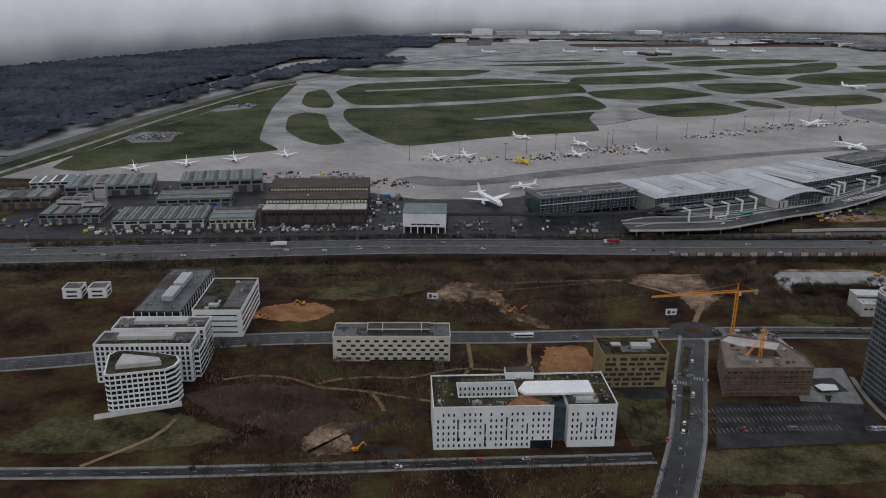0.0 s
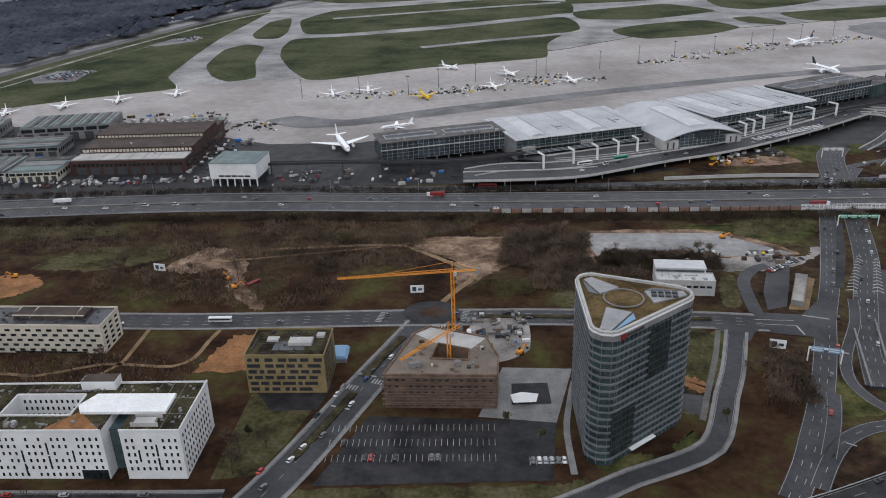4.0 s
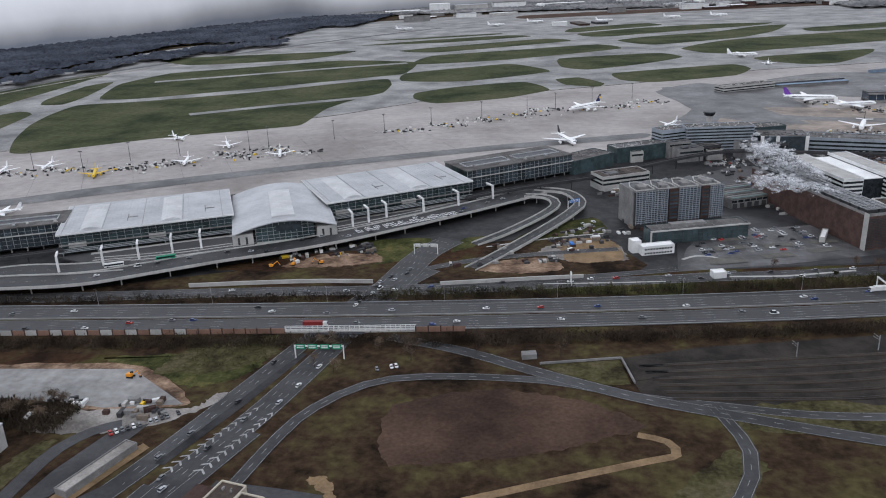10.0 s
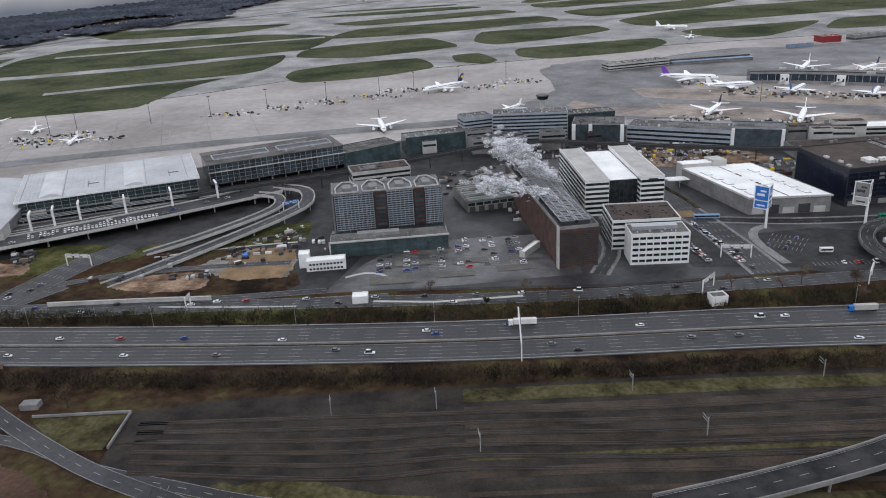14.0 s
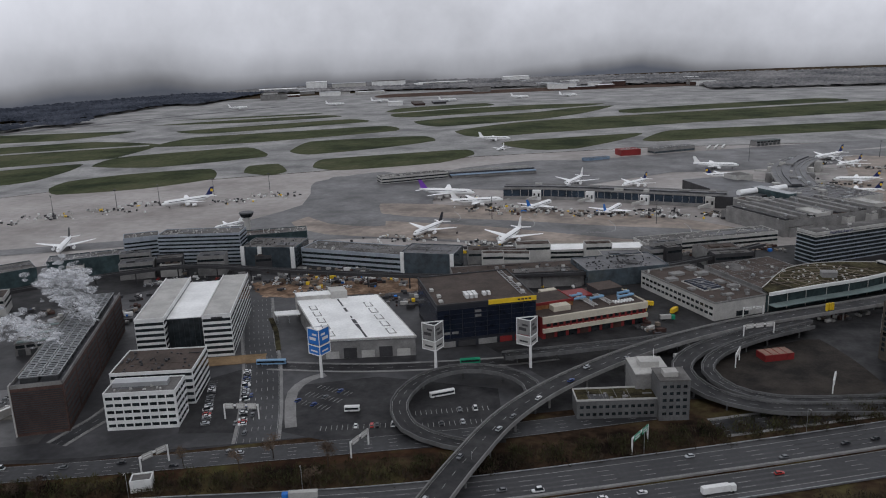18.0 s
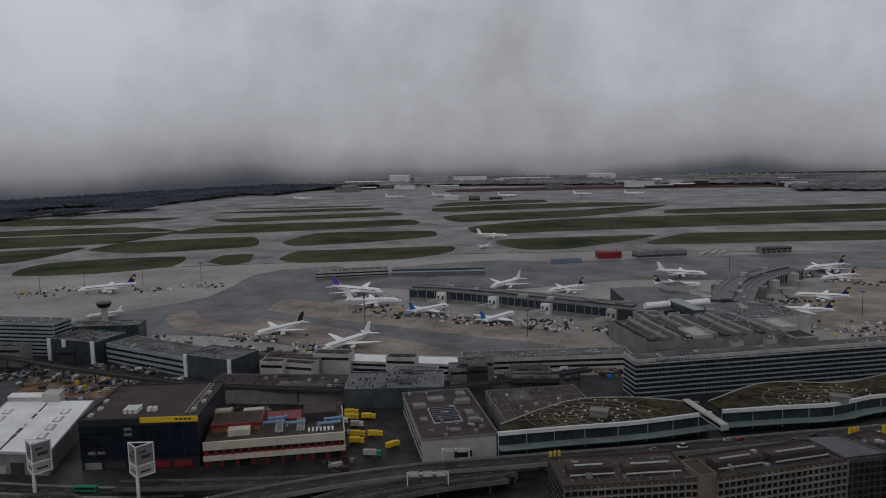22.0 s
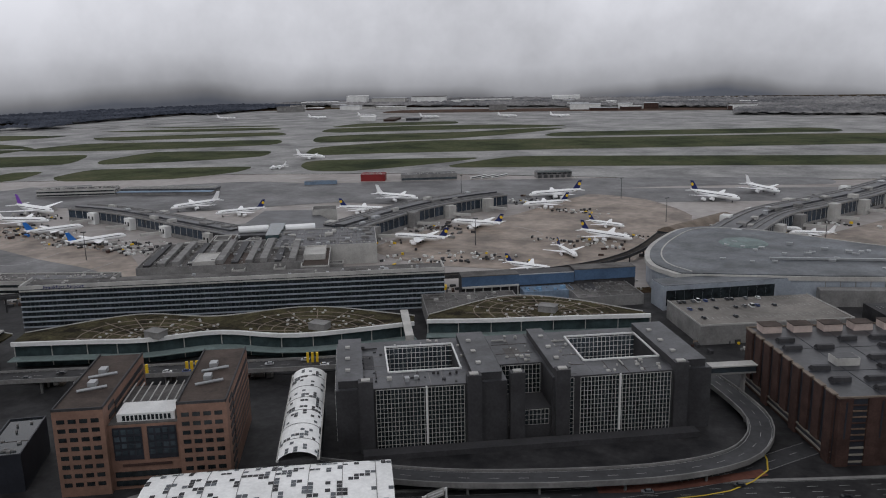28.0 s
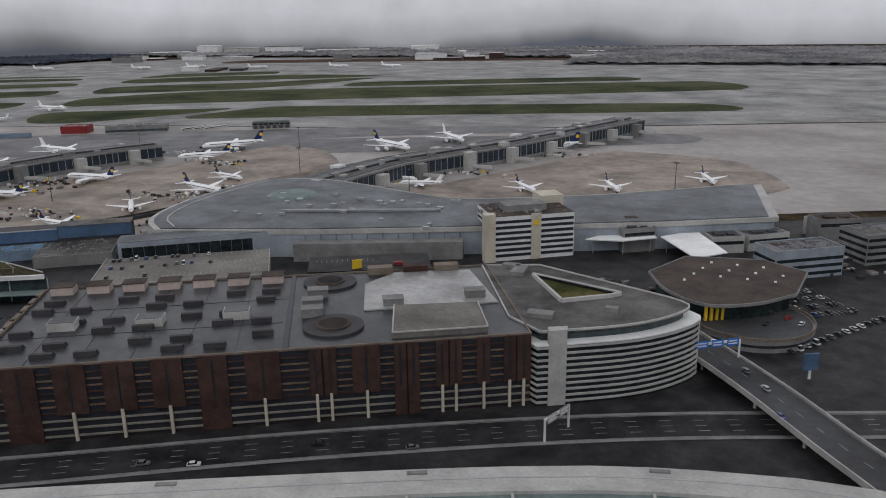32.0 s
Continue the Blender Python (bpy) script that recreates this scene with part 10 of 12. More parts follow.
        if i % 3 == 0:
            made("roof_room", lambda bm: prism(bm, [tuple((p + d * a + s * c)[:2]) for a, c in ((-6, -4), (6, -4), (6, 4), (-6, 4))], H + 0.8, H + 3.5), GREY, b)
    return b


pier("dark glass pier with pale gate boxes", [(1214, 1494), (1170, 1506), (1131, 1517), (1085, 1530), (1040, 1541), (1003, 1547), (962, 1548)], 32, 12.5)
pier("long dark glass pier with pale gate boxes", [(1300, 1535), (1304, 1580), (1309, 1620), (1320, 1670), (1342, 1722), (1366, 1762)], 42, 14)
pier("long grey pier with pale gate boxes", [(1625, 1600), (1652, 1715), (1690, 1785), (1735, 1865), (1790, 1985), (1830, 2075)], 42, 15)


def pier_hub():
    """The knot of roofs where the two piers meet."""
    b = thing("terminal_hub", "knot of grey and brown flat roofs joining two piers", "airport terminal", 1253, 1340, 0, 30)

    def block(name, u0, v0, u1, v1, h, wall, roof, label=""):
        w = made(name, lambda bm: box(bm, u0, v0, 0, u1, v1, h), wall, b, label)
        made("roof", lambda bm: box(bm, u0 + 0.5, v0 + 0.5, h, u1 - 0.5, v1 - 0.5, h + 0.2), roof, w)
        made("roof_edge", lambda bm: [box(bm, u0 - 0.1, v0 - 0.1, h, u1 + 0.1, v0 + 0.5, h + 1), box(bm, u0 - 0.1, v1 - 0.5, h, u1 + 0.1, v1 + 0.1, h + 1),
                                      box(bm, u0 - 0.1, v0 + 0.5, h, u0 + 0.5, v1 - 0.5, h + 1), box(bm, u1 - 0.5, v0 + 0.5, h, u1 + 0.1, v1 - 0.5, h + 1)], LIGHT_GREY, w)
        return w
    block("finger_wing", 29, 13, 48, 126, 14, GREY, ROOF_BROWN, "long wing with a brown felt roof")
    block("finger_wing", 110, -2, 130, 126, 14, GREY, ROOF_BROWN, "long wing with a brown felt roof")
    block("finger_wing", 60, 4, 69, 118, 12, LIGHT_GREY, ROOF_MID)
    block("finger_wing", 90, 4, 98, 128, 12, LIGHT_GREY, ROOF_MID)
    block("finger_wing", 72, 14, 87, 92, 12, GREY, ROOF_GREY)
    block("cross_wing", 52, 84, 106, 104, 13, GREY, ROOF_GREY)
    block("cross_wing", 50, 44, 60, 58, 11, LIGHT_GREY, ROOF_MID)
    block("cross_wing", 98, 56, 110, 70, 11, LIGHT_GREY, ROOF_MID)
    block("front_range", -8, 24, 140, 33, 9, GREY, ROOF_MID)
    block("plant_room", 31, 12, 47, 40, 17.5, LIGHT_GREY, LIGHT_GREY, "pale windowless plant room")
    block("plant_room", 111, 20, 127, 50, 17.5, LIGHT_GREY, LIGHT_GREY, "pale windowless plant room")
    block("plant_room", 33, 92, 45, 112, 16.5, GREY, ROOF_MID)
    made("glass_core", lambda bm: prism(bm, [(75, 96), (86, 96), (88, 150), (74, 150)], 0, 19), GLASS_GREEN, b, "green glass stair core")
    for u0, u1 in ((47, 73), (88, 114)):
        made("white_tube", lambda bm: tube(bm, (u0, 139, 16), (u1, 142, 16), 3.4, 3.4, 12), PLANE_WHITE, b, "white rounded roof duct")
    made("apron_wing", lambda bm: prism(bm, [(45, 126), (128, 126), (132, 170), (116, 213), (108, 246), (58, 252), (46, 180), (20, 150)], 0, 13), DARK_GREY, b)
    made("apron_roof", lambda bm: prism(bm, [(45, 126), (128, 126), (132, 170), (116, 213), (108, 246), (58, 252), (46, 180), (20, 150)], 13, 13.5), ROOF_GREY, b, "broad dark wet roof")
    block("gate_room", 108, 214, 132, 238, 18, LIGHT_GREY, ROOF_MID)
    d = made("dotted_roof", lambda bm: box(bm, -4, 8, 0, 24, 104, 9), GREY, b)
    made("roof", lambda bm: box(bm, -3.5, 8.5, 9, 23.5, 103.5, 9.3), ROOF_MID, d)
    made("roof_domes", lambda bm: [box(bm, -1 + i * 6, 12 + k * 6.2, 9.3, 0.6 + i * 6, 13.6 + k * 6.2, 10.3) for i in range(4) for k in range(15)], ROOF_WHITE, d, "small white roof domes", "stuff")
    for k in range(6):
        made("stair_fin", lambda bm: prism(bm, [(130, 66 + k * 9), (142, 62 + k * 9), (142, 64 + k * 9), (130, 68 + k * 9)], 0, 14, [(130, 66 + k * 9), (134, 65 + k * 9), (134, 66.5 + k * 9), (130, 68 + k * 9)]), LIGHT_GREY, b)
    for k in range(5):
        made("pipe_run", lambda bm: tube(bm, (54 + (k % 2) * 48, 10 + k * 21, 13.5), (60 + (k % 2) * 44, 30 + k * 21, 13.5), 0.7, 0.7, 6), STEEL, b)
    units(b, 120, 120, 14.4, 30, 201)


pier_hub()


def strip_arch(bm, x0, x1, y0, y1, z, rise, n=12):
    """A closed arch of roofing from y0 to y1, drawn out along x."""
    rows = [[bm.verts.new((x, y0 + (y1 - y0) * i / n, z + rise * math.sin(math.pi * i / n))) for i in range(n + 1)] for x in (x0, x1)]
    for i in range(n):
        bm.faces.new((rows[0][i], rows[1][i], rows[1][i + 1], rows[0][i + 1]))
    bm.faces.new(rows[0])
    bm.faces.new(rows[1][::-1])


b = thing("gate_hall", "low gate hall with an arched grey-brown roof", "airport terminal", 1562, 1652, 0, 66)
made("wall", lambda bm: box(bm, 0, -24, 0, 100, 0, 5), GLASS_BLUE, b)
made("roof", lambda bm: strip_arch(bm, -1, 101, -24.6, 0.6, 5, 5.0), TAN, b, "arched grey-brown roof")
for x, y, t, L, D, H, m, lab in ((1961, 1502, 31, 42, 20, 16, BLUE_GREY, "pale office block with wide bays"), (2012, 1545, 31, 40, 24, 17, GREY, "grey office block with wide bays"), (2060, 1580, 31, 44, 26, 20, LIGHT_GREY, "pale office block beyond the car park"), (2110, 1640, 31, 60, 30, 16, GREY, "long grey flat-roofed office block"), (2160, 1520, 35, 50, 30, 15, LIGHT_GREY, "pale flat-roofed office beyond the car park")):
    b = shell("office_building", lab, x, y, t, L, D, H, m, ROOF_GREY, "office building")
    bands(b, L, D, 1, 4, int(H / 4.2), GLASS, 0.8, 2.6)


def round_garage():
    b = thing("car_park", "brown felt-roofed hall above a round concrete parking drum", "car park", 0, 0, 0, 0)
    roof = [(p.x, p.y) for p in smooth_line([(1898, 1458), (1908, 1432), (1926, 1416), (1948, 1424), (1966, 1442)], 5)] + [(1974, 1478), (1954, 1494), (1915, 1490)]
    c = Vector((1936, 1458))
    made("wall", lambda bm: prism(bm, [tuple(c + (Vector(p) - c) * 0.9) for p in roof], 0, 12.6), GLASS_BAY, b, "dark glazed wall")
    made("roof", lambda bm: prism(bm, roof, 12.6, 13.8), ROOF_BROWN, b, "brown felt roof")
    made("roof_edge", lambda bm: [bar(bm, (*roof[i], 13.5), (*roof[(i + 1) % len(roof)], 13.5), 0.6, 1.4) for i in range(len(roof))], GREY, b)
    for i in range(12):
        made("roof_dome", lambda bm: box(bm, 1915 + i * 4.2, 1448 + (i * 11) % 34, 13.8, 1916.2 + i * 4.2, 1449.2 + (i * 11) % 34, 14.5), ROOF_WHITE, b)
    drum = [(1946 + 27 * math.cos(k * math.pi / 18), 1426 + 27 * math.sin(k * math.pi / 18)) for k in range(36)]
    d = Vector((1946, 1426))
    made("drum", lambda bm: prism(bm, drum, 0, 5.4), GREY, b, "round concrete parking drum")
    # uncut drum: a black ring paints the shade in its opening
    made("drum_opening", lambda bm: prism(bm, [tuple(d + (Vector(p) - d) * 1.004) for p in drum], 2.2, 3.4), BLACK_PANEL_AND_SHADE, b)
    made("drum_deck", lambda bm: prism(bm, [tuple(d + (Vector(p) - d) * 0.96) for p in drum], 5.4, 5.5), ASPHALT, b)
    made("drum_rim", lambda bm: [bar(bm, (*drum[i], 6.0), (*drum[(i + 1) % 36], 6.0), 0.5, 1.3) for i in range(36)], TAN, b)


round_garage()
for pts in ([(1856, 1526), (1872, 1548), (1888, 1562), (1897, 1541), (1878, 1528)], [(1899, 1544), (1919, 1564), (1937, 1519), (1920, 1503)]):
    b = thing("canopy", "white wing-shaped canopy roof", "canopy", 0, 0, 0, 0)
    c = sum((Vector(p) for p in pts), Vector((0, 0))) / len(pts)
    made("roof", lambda bm: prism(bm, pts, 9, 9.7), ROOF_WHITE, b)
    for p in pts:
        q = c + (Vector(p) - c) * 0.8
        made("post", lambda bm: tube(bm, (*q, 0), (*q, 9), 0.3), STEEL, b)
viaduct("road_bridge", "concrete road bridge at the terminal's end", [(1908, 1408, 0), (1930, 1378, 0), (1949, 1349, 0), (1968, 1316, 0), (1985, 1288, 0), (2012, 1240, -1)], 17, 6, True, 1.3, ASPHALT, LIGHT_GREY)
b = thing("footbridge", "grey glazed footbridge from offices to car park", "footbridge", 1630, 1286, 12, 29)
made("deck", lambda bm: box(bm, 0, -2.6, 0, 34, 2.6, 0.8), GREY, b)
made("glazing", lambda bm: box(bm, 0, -2.4, 0.8, 34, 2.4, 3.6), GLASS_BLUE, b)
made("roof", lambda bm: box(bm, -0.3, -3, 3.6, 34.3, 3, 4.2), LIGHT_GREY, b)
for u in (5, 29):
    made("pillar", lambda bm: box(bm, u - 0.5, -1.5, -12, u + 0.5, 1.5, 0), GREY, b)
viaduct("rail_ramp", "curved concrete ramp round the office complex", [(1500, 1158, 0), (1560, 1170, 0), (1620, 1196, 0), (1652, 1219, 0), (1664, 1240, 0), (1664, 1264, 0), (1652, 1288, 0), (1638, 1309, 0), (1620, 1340, 0)], 10, 5, True, 1.2, ASPHALT, GREY)
road("road_red", [(1540, 1150), (1600, 1180), (1650, 1215), (1685, 1255)], 10, 0.25, "dark terminal street with red lanes", ASPHALT, 2)
road("street_front_terminal", [(1120, 955), (1200, 985), (1300, 1020), (1420, 1078), (1540, 1150), (1700, 1225), (1800, 1275), (1900, 1318), (2000, 1350)], 16, 0.22, "dark wet street below the hotels", DARK_ASPHALT, 4)


# ---- aircraft ----
def airliner(length, span, engines, tail, label, body=None):
    """A parked airliner with its nose along x, resting on its wheels; built once and copied."""
    b = thing("airliner", label, "airliner", 0, 0, 0, 0, "parked airliners")
    body = body or PLANE_WHITE
    r = length * 0.052
    zc = r * 1.75

    def fuselage(bm):
        n = 14
        prof = [(-0.5, 0.12, 0.75), (-0.44, 0.35, 0.5), (-0.36, 0.7, 0.2), (-0.26, 0.97, 0.02), (-0.1, 1, 0), (0.2, 1, 0), (0.36, 1, 0), (0.43, 0.86, -0.05), (0.475, 0.55, -0.15), (0.5, 0.12, -0.28)]
        rings = []
        for u, k, dz in prof:
            rings.append([bm.verts.new((u * length, r * k * math.cos(2 * math.pi * i / n), zc + dz * r + r * k * math.sin(2 * math.pi * i / n))) for i in range(n)])
        for a, c in zip(rings, rings[1:]):
            for i in range(n):
                bm.faces.new((a[i], a[(i + 1) % n], c[(i + 1) % n], c[i]))
        bm.faces.new(rings[0])
        bm.faces.new(rings[-1][::-1])
    f = made("fuselage", fuselage, body, b)
    made("window_band", lambda bm: [box(bm, -0.33 * length, s * r * 0.985 - 0.04, zc + 0.25 * r, 0.38 * length, s * r * 0.985 + 0.04, zc + 0.42 * r) for s in (-1, 1)], GLASS, b)
    made("cockpit", lambda bm: box(bm, 0.455 * length, -r * 0.42, zc + 0.3 * r, 0.47 * length, r * 0.42, zc + 0.55 * r), GLASS, b)
    for s in (-1, 1):
        def wing(bm):
            root, tip = (0.11 * length, -0.09 * length), (-0.12 * length, -0.17 * length)
            pts = []
            for (x0, x1), y, z, th in ((root, s * r * 0.6, zc - 0.55 * r, 0.9), (tip, s * span / 2, zc + 0.35 * r, 0.25)):
                pts.append([bm.verts.new(p) for p in ((x0, y, z), (x1, y, z), (x1, y, z + th * 0.3), ((x0 + x1) / 2 + 0.2 * (x0 - x1), y, z + th), (x0, y, z + th * 0.5))])
            for i in range(5):
                bm.faces.new((pts[0][i], pts[0][(i + 1) % 5], pts[1][(i + 1) % 5], pts[1][i]))
            bm.faces.new(pts[0])
            bm.faces.new(pts[1][::-1])
        made("wing", wing, body, b)

        def stab(bm):
            prism(bm, [(-0.38 * length, s * r * 0.2), (-0.45 * length, s * r * 0.2), (-0.5 * length, s * span * 0.17), (-0.465 * length, s * span * 0.17)], zc + 0.5 * r, zc + 0.62 * r)
        made("stabiliser", stab, body, b)
        for k in range(engines // 2):
            y = s * (span * (0.17 if k == 0 else 0.3))
            x = length * (0.07 if k == 0 else -0.01)
            made("engine", lambda bm: [tube(bm, (x + length * 0.04, y, zc - 0.95 * r), (x - length * 0.035, y, zc - 0.95 * r), r * 0.55, r * 0.38, 10), box(bm, x - length * 0.03, y - 0.2, zc - 0.7 * r, x + length * 0.015, y + 0.2, zc - 0.3 * r)], body if tail is not PURPLE else LIGHT_GREY, b)

    def fin(bm):
        a = [bm.verts.new((u * length, y, zc + z * r)) for y in (-0.25, 0.25) for u, z in ((-0.34, 0.85), (-0.47, 0.85), (-0.515, 3.6), (-0.455, 3.6))]
        for f in ((0, 1, 2, 3), (7, 6, 5, 4), (0, 4, 5, 1), (1, 5, 6, 2), (2, 6, 7, 3), (3, 7, 4, 0)):
            bm.faces.new([a[i] for i in f])
    made("tail_fin", fin, tail, b)
    if tail is NAVY:
        made("tail_mark", lambda bm: tube(bm, (-0.468 * length, -0.35, zc + 2.4 * r), (-0.468 * length, 0.35, zc + 2.4 * r), r * 0.55, r * 0.55, 14), YELLOW, b, "plain yellow disc on the fin")

    def gear(bm):
        for x, y in ((0.36 * length, 0), (-0.03 * length, r * 1.2), (-0.03 * length, -r * 1.2)):
            tube(bm, (x, y, 0), (x, y, zc - 0.6 * r), 0.25, 0.25, 6)
            tube(bm, (x, y - 0.6, 0.6), (x, y + 0.6, 0.6), 0.6, 0.6, 10)
    made("landing_gear", gear, TYRE, b, "", "stuff")
    return b


PROTO = {
    "w": airliner(38, 36, 2, PLANE_WHITE, "white narrow-body airliner parked on the apron"),
    "y": airliner(38, 36, 2, YELLOW, "bright yellow airliner parked on the apron", YELLOW),
    "n": airliner(40, 37, 2, NAVY, "white airliner with navy and yellow tail at its gate"),
    "N": airliner(68, 62, 4, NAVY, "large white four-engined airliner with navy tail"),
    "p": airliner(73, 79, 4, PURPLE, "huge white double-deck airliner with purple tail"),
    "b": airliner(54, 48, 2, BLUE, "white airliner with a blue tail at its gate"),
    "m": airliner(54, 52, 4, NAVY, "white four-engined airliner with navy and yellow tail"),
    "k": airliner(58, 56, 2, BLACK_PANEL_AND_SHADE, "white airliner with a black tail by the terminal"),
    "W": airliner(62, 60, 2, PLANE_WHITE, "large white airliner parked by the terminal"),
}
PLANES = [
    (-485, 998, -60, "w"), (-430, 1037, -70, "w"), (-373, 1071, -65, "w"), (-311, 1111, -68, "w"), (-12, 882, -62, "W"), (28, 957, -150, "w"),
    (-94, 1116, -70, "w"), (-52, 1139, -75, "w"), (30, 1107, -62, "y"), (32, 1297, -40, "w"), (111, 1166, -72, "w"), (124, 1252, -60, "w"), (212, 1206, -70, "w"),
    (549, 1277, -67, "k"), (569, 1497, -131, "N"), (679, 1373, -120, "w"), (1122, 1618, -128, "m"), (1046, 1635, -110, "W"),
    (903, 1355, -110, "k"), (988, 1326, -105, "W"), (889, 1550, -10, "p"), (934, 1497, 15, "W"), (1008, 1474, 62, "b"), (1088, 1452, 68, "b"),
    (1243, 1674, 8, "m"), (1243, 1757, -10, "W"), (1392, 1636, 179, "m"), (1368, 1556, -178, "m"), (1415, 1834, -138, "N"), (1423, 1767, -141, "m"),
    (1522, 1620, -21, "m"), (1510, 1677, -20, "n"), (1490, 1492, -10, "n"), (1504, 1552, -51, "n"), (1592, 1872, -33, "N"), (1663, 1704, 4, "n"), (889, 2119, -5, "W"),
    (1691, 1691, -171, "w"), (1762, 1901, -150, "N"), (1640, 1945, -50, "W"), (1782, 1695, -53, "n"), (1850, 1717, -67, "n"), (1925, 1769, -74, "n"),
    (377, 3253, 20, "W"), (617, 3223, 15, "W"), (250, 3150, 15, "W"), (-60, 3080, 25, "W"), (850, 3300, 10, "W"), (1010, 3330, 10, "W"), (915, 1983, -100, "w")]
used = set()
for x, y, a, k in PLANES:
    m = pose(x, y, 0.2, 0, 0, a)
    if k in used:
        copy_thing(PROTO[k], m)
    else:
        PROTO[k].matrix_basis = m
        used.add(k)


# ---- road vehicles ----
def car_meshes(paint, L=4.4, W=1.8, H=1.45):
    bm = bmesh.new()
    prism(bm, [(-L / 2, -W / 2 + 0.15), (-L / 2 + 0.2, -W / 2), (L / 2 - 0.4, -W / 2), (L / 2, -W / 2 + 0.3), (L / 2, W / 2 - 0.3), (L / 2 - 0.4, W / 2), (-L / 2 + 0.2, W / 2), (-L / 2, W / 2 - 0.15)], 0.3, 0.88)
    prism(bm, [(-L * 0.3, -W * 0.38), (L * 0.1, -W * 0.38), (L * 0.1, W * 0.38), (-L * 0.3, W * 0.38)], H - 0.1, H)
    return mesh_of("car_body", bm, paint)


def cabin_mesh(L=4.4, W=1.8, H=1.45):
    bm = bmesh.new()
    prism(bm, [(-L * 0.44, -W * 0.46), (L * 0.24, -W * 0.46), (L * 0.24, W * 0.46), (-L * 0.44, W * 0.46)], 0.88, H - 0.1, [(-L * 0.33, -W * 0.4), (L * 0.11, -W * 0.4), (L * 0.11, W * 0.4), (-L * 0.33, W * 0.4)])
    return mesh_of("cabin", bm, GLASS)


def wheel_mesh(r=0.33):
    bm = bmesh.new()
    tube(bm, (0, -0.12, 0), (0, 0.12, 0), r, r, 8)
    return mesh_of("wheel", bm, TYRE)


CAR_BODIES = [car_meshes(p) for p in CAR_PAINTS]
VAN_BODY = car_meshes(CAR_PAINTS[0], 5.4, 2.0, 2.3)
CABIN, VAN_CABIN, WHEEL = cabin_mesh(), cabin_mesh(5.4, 2.0, 2.3), wheel_mesh()
COLOUR_NAMES = ("white", "silver", "black", "grey", "blue", "red")
rc = random.Random(77)


def car(x, y, z, turn, wheels=True, colour=None, place="on the road"):
    k = rc.choices(range(6), (6, 5, 6, 5, 2, 1))[0] if colour is None else colour
    van = k == 0 and rc.random() < 0.3
    b = new("car", VAN_BODY if van else CAR_BODIES[k])
    b.matrix_basis = pose(x, y, z, 0, 0, turn)
    tagged(b, f"{COLOUR_NAMES[k]} {'panel van' if van else 'passenger car'} {place}", "van" if van else "car", "cars")
    piece("cabin", VAN_CABIN if van else CABIN, b, 0, 0, 0)
    if wheels:
        for sx in (-1.35, 1.35):
            for sy in (-0.82, 0.82):
                piece("wheel", WHEEL, b, sx, sy, 0.33)


FAR_CARS = []


def far_cars():
    """The cars of the far car parks, too many to pick apart."""
    for k, paint in enumerate(CAR_PAINTS):
        bm = bmesh.new()
        glass = bmesh.new()
        for x, y, z, a, kk in FAR_CARS:
            if kk != k:
                continue
            c, s = math.cos(radians(a)), math.sin(radians(a))
            for target, l0, l1, w, z0, z1, shrink in ((bm, -2.2, 2.2, 0.9, 0.25, 0.88, 0.97), (glass, -1.9, 1.0, 0.83, 0.88, 1.35, 0.75), (bm, -1.4, 0.5, 0.62, 1.35, 1.45, 0.95)):
                base = [(x + c * u - s * v, y + s * u + c * v) for u, v in ((l0, -w), (l1, -w), (l1, w), (l0, w))]
                m = (l0 + l1) / 2
                top = [(x + c * u - s * v, y + s * u + c * v) for u, v in (((p - m) * shrink + m, q * shrink) for p, q in ((l0, -w), (l1, -w), (l1, w), (l0, w)))]
                prism(target, base, z + z0, z + z1, top)
        name = COLOUR_NAMES[k]
        ob = tagged(part("parked_cars", bm, paint), f"many parked {name} cars in crowded airport car parks", "parked cars", kind="stuff")
        part("cabins", glass, GLASS, ob, kind="stuff")


def along(line, count, offsets, z, seed, wheels=False, place="driving on the road", lo=0.0, hi=1.0):
    r = random.Random(seed)
    n = len(line) - 1
    for i in range(count):
        t = (lo + (hi - lo) * (i + r.uniform(0.1, 0.9)) / count) * n
        k = min(int(t), n - 1)
        p, d = line[k].lerp(line[k + 1], t - k), line[k + 1] - line[k]
        s = Vector((-d.y, d.x, 0)).normalized()
        o = r.choice(offsets)
        q = p + s * o
        car(q.x, q.y, z + q.z, math.degrees(math.atan2(d.y, d.x)) + (180 if o > 0 else 0), wheels, None, place)


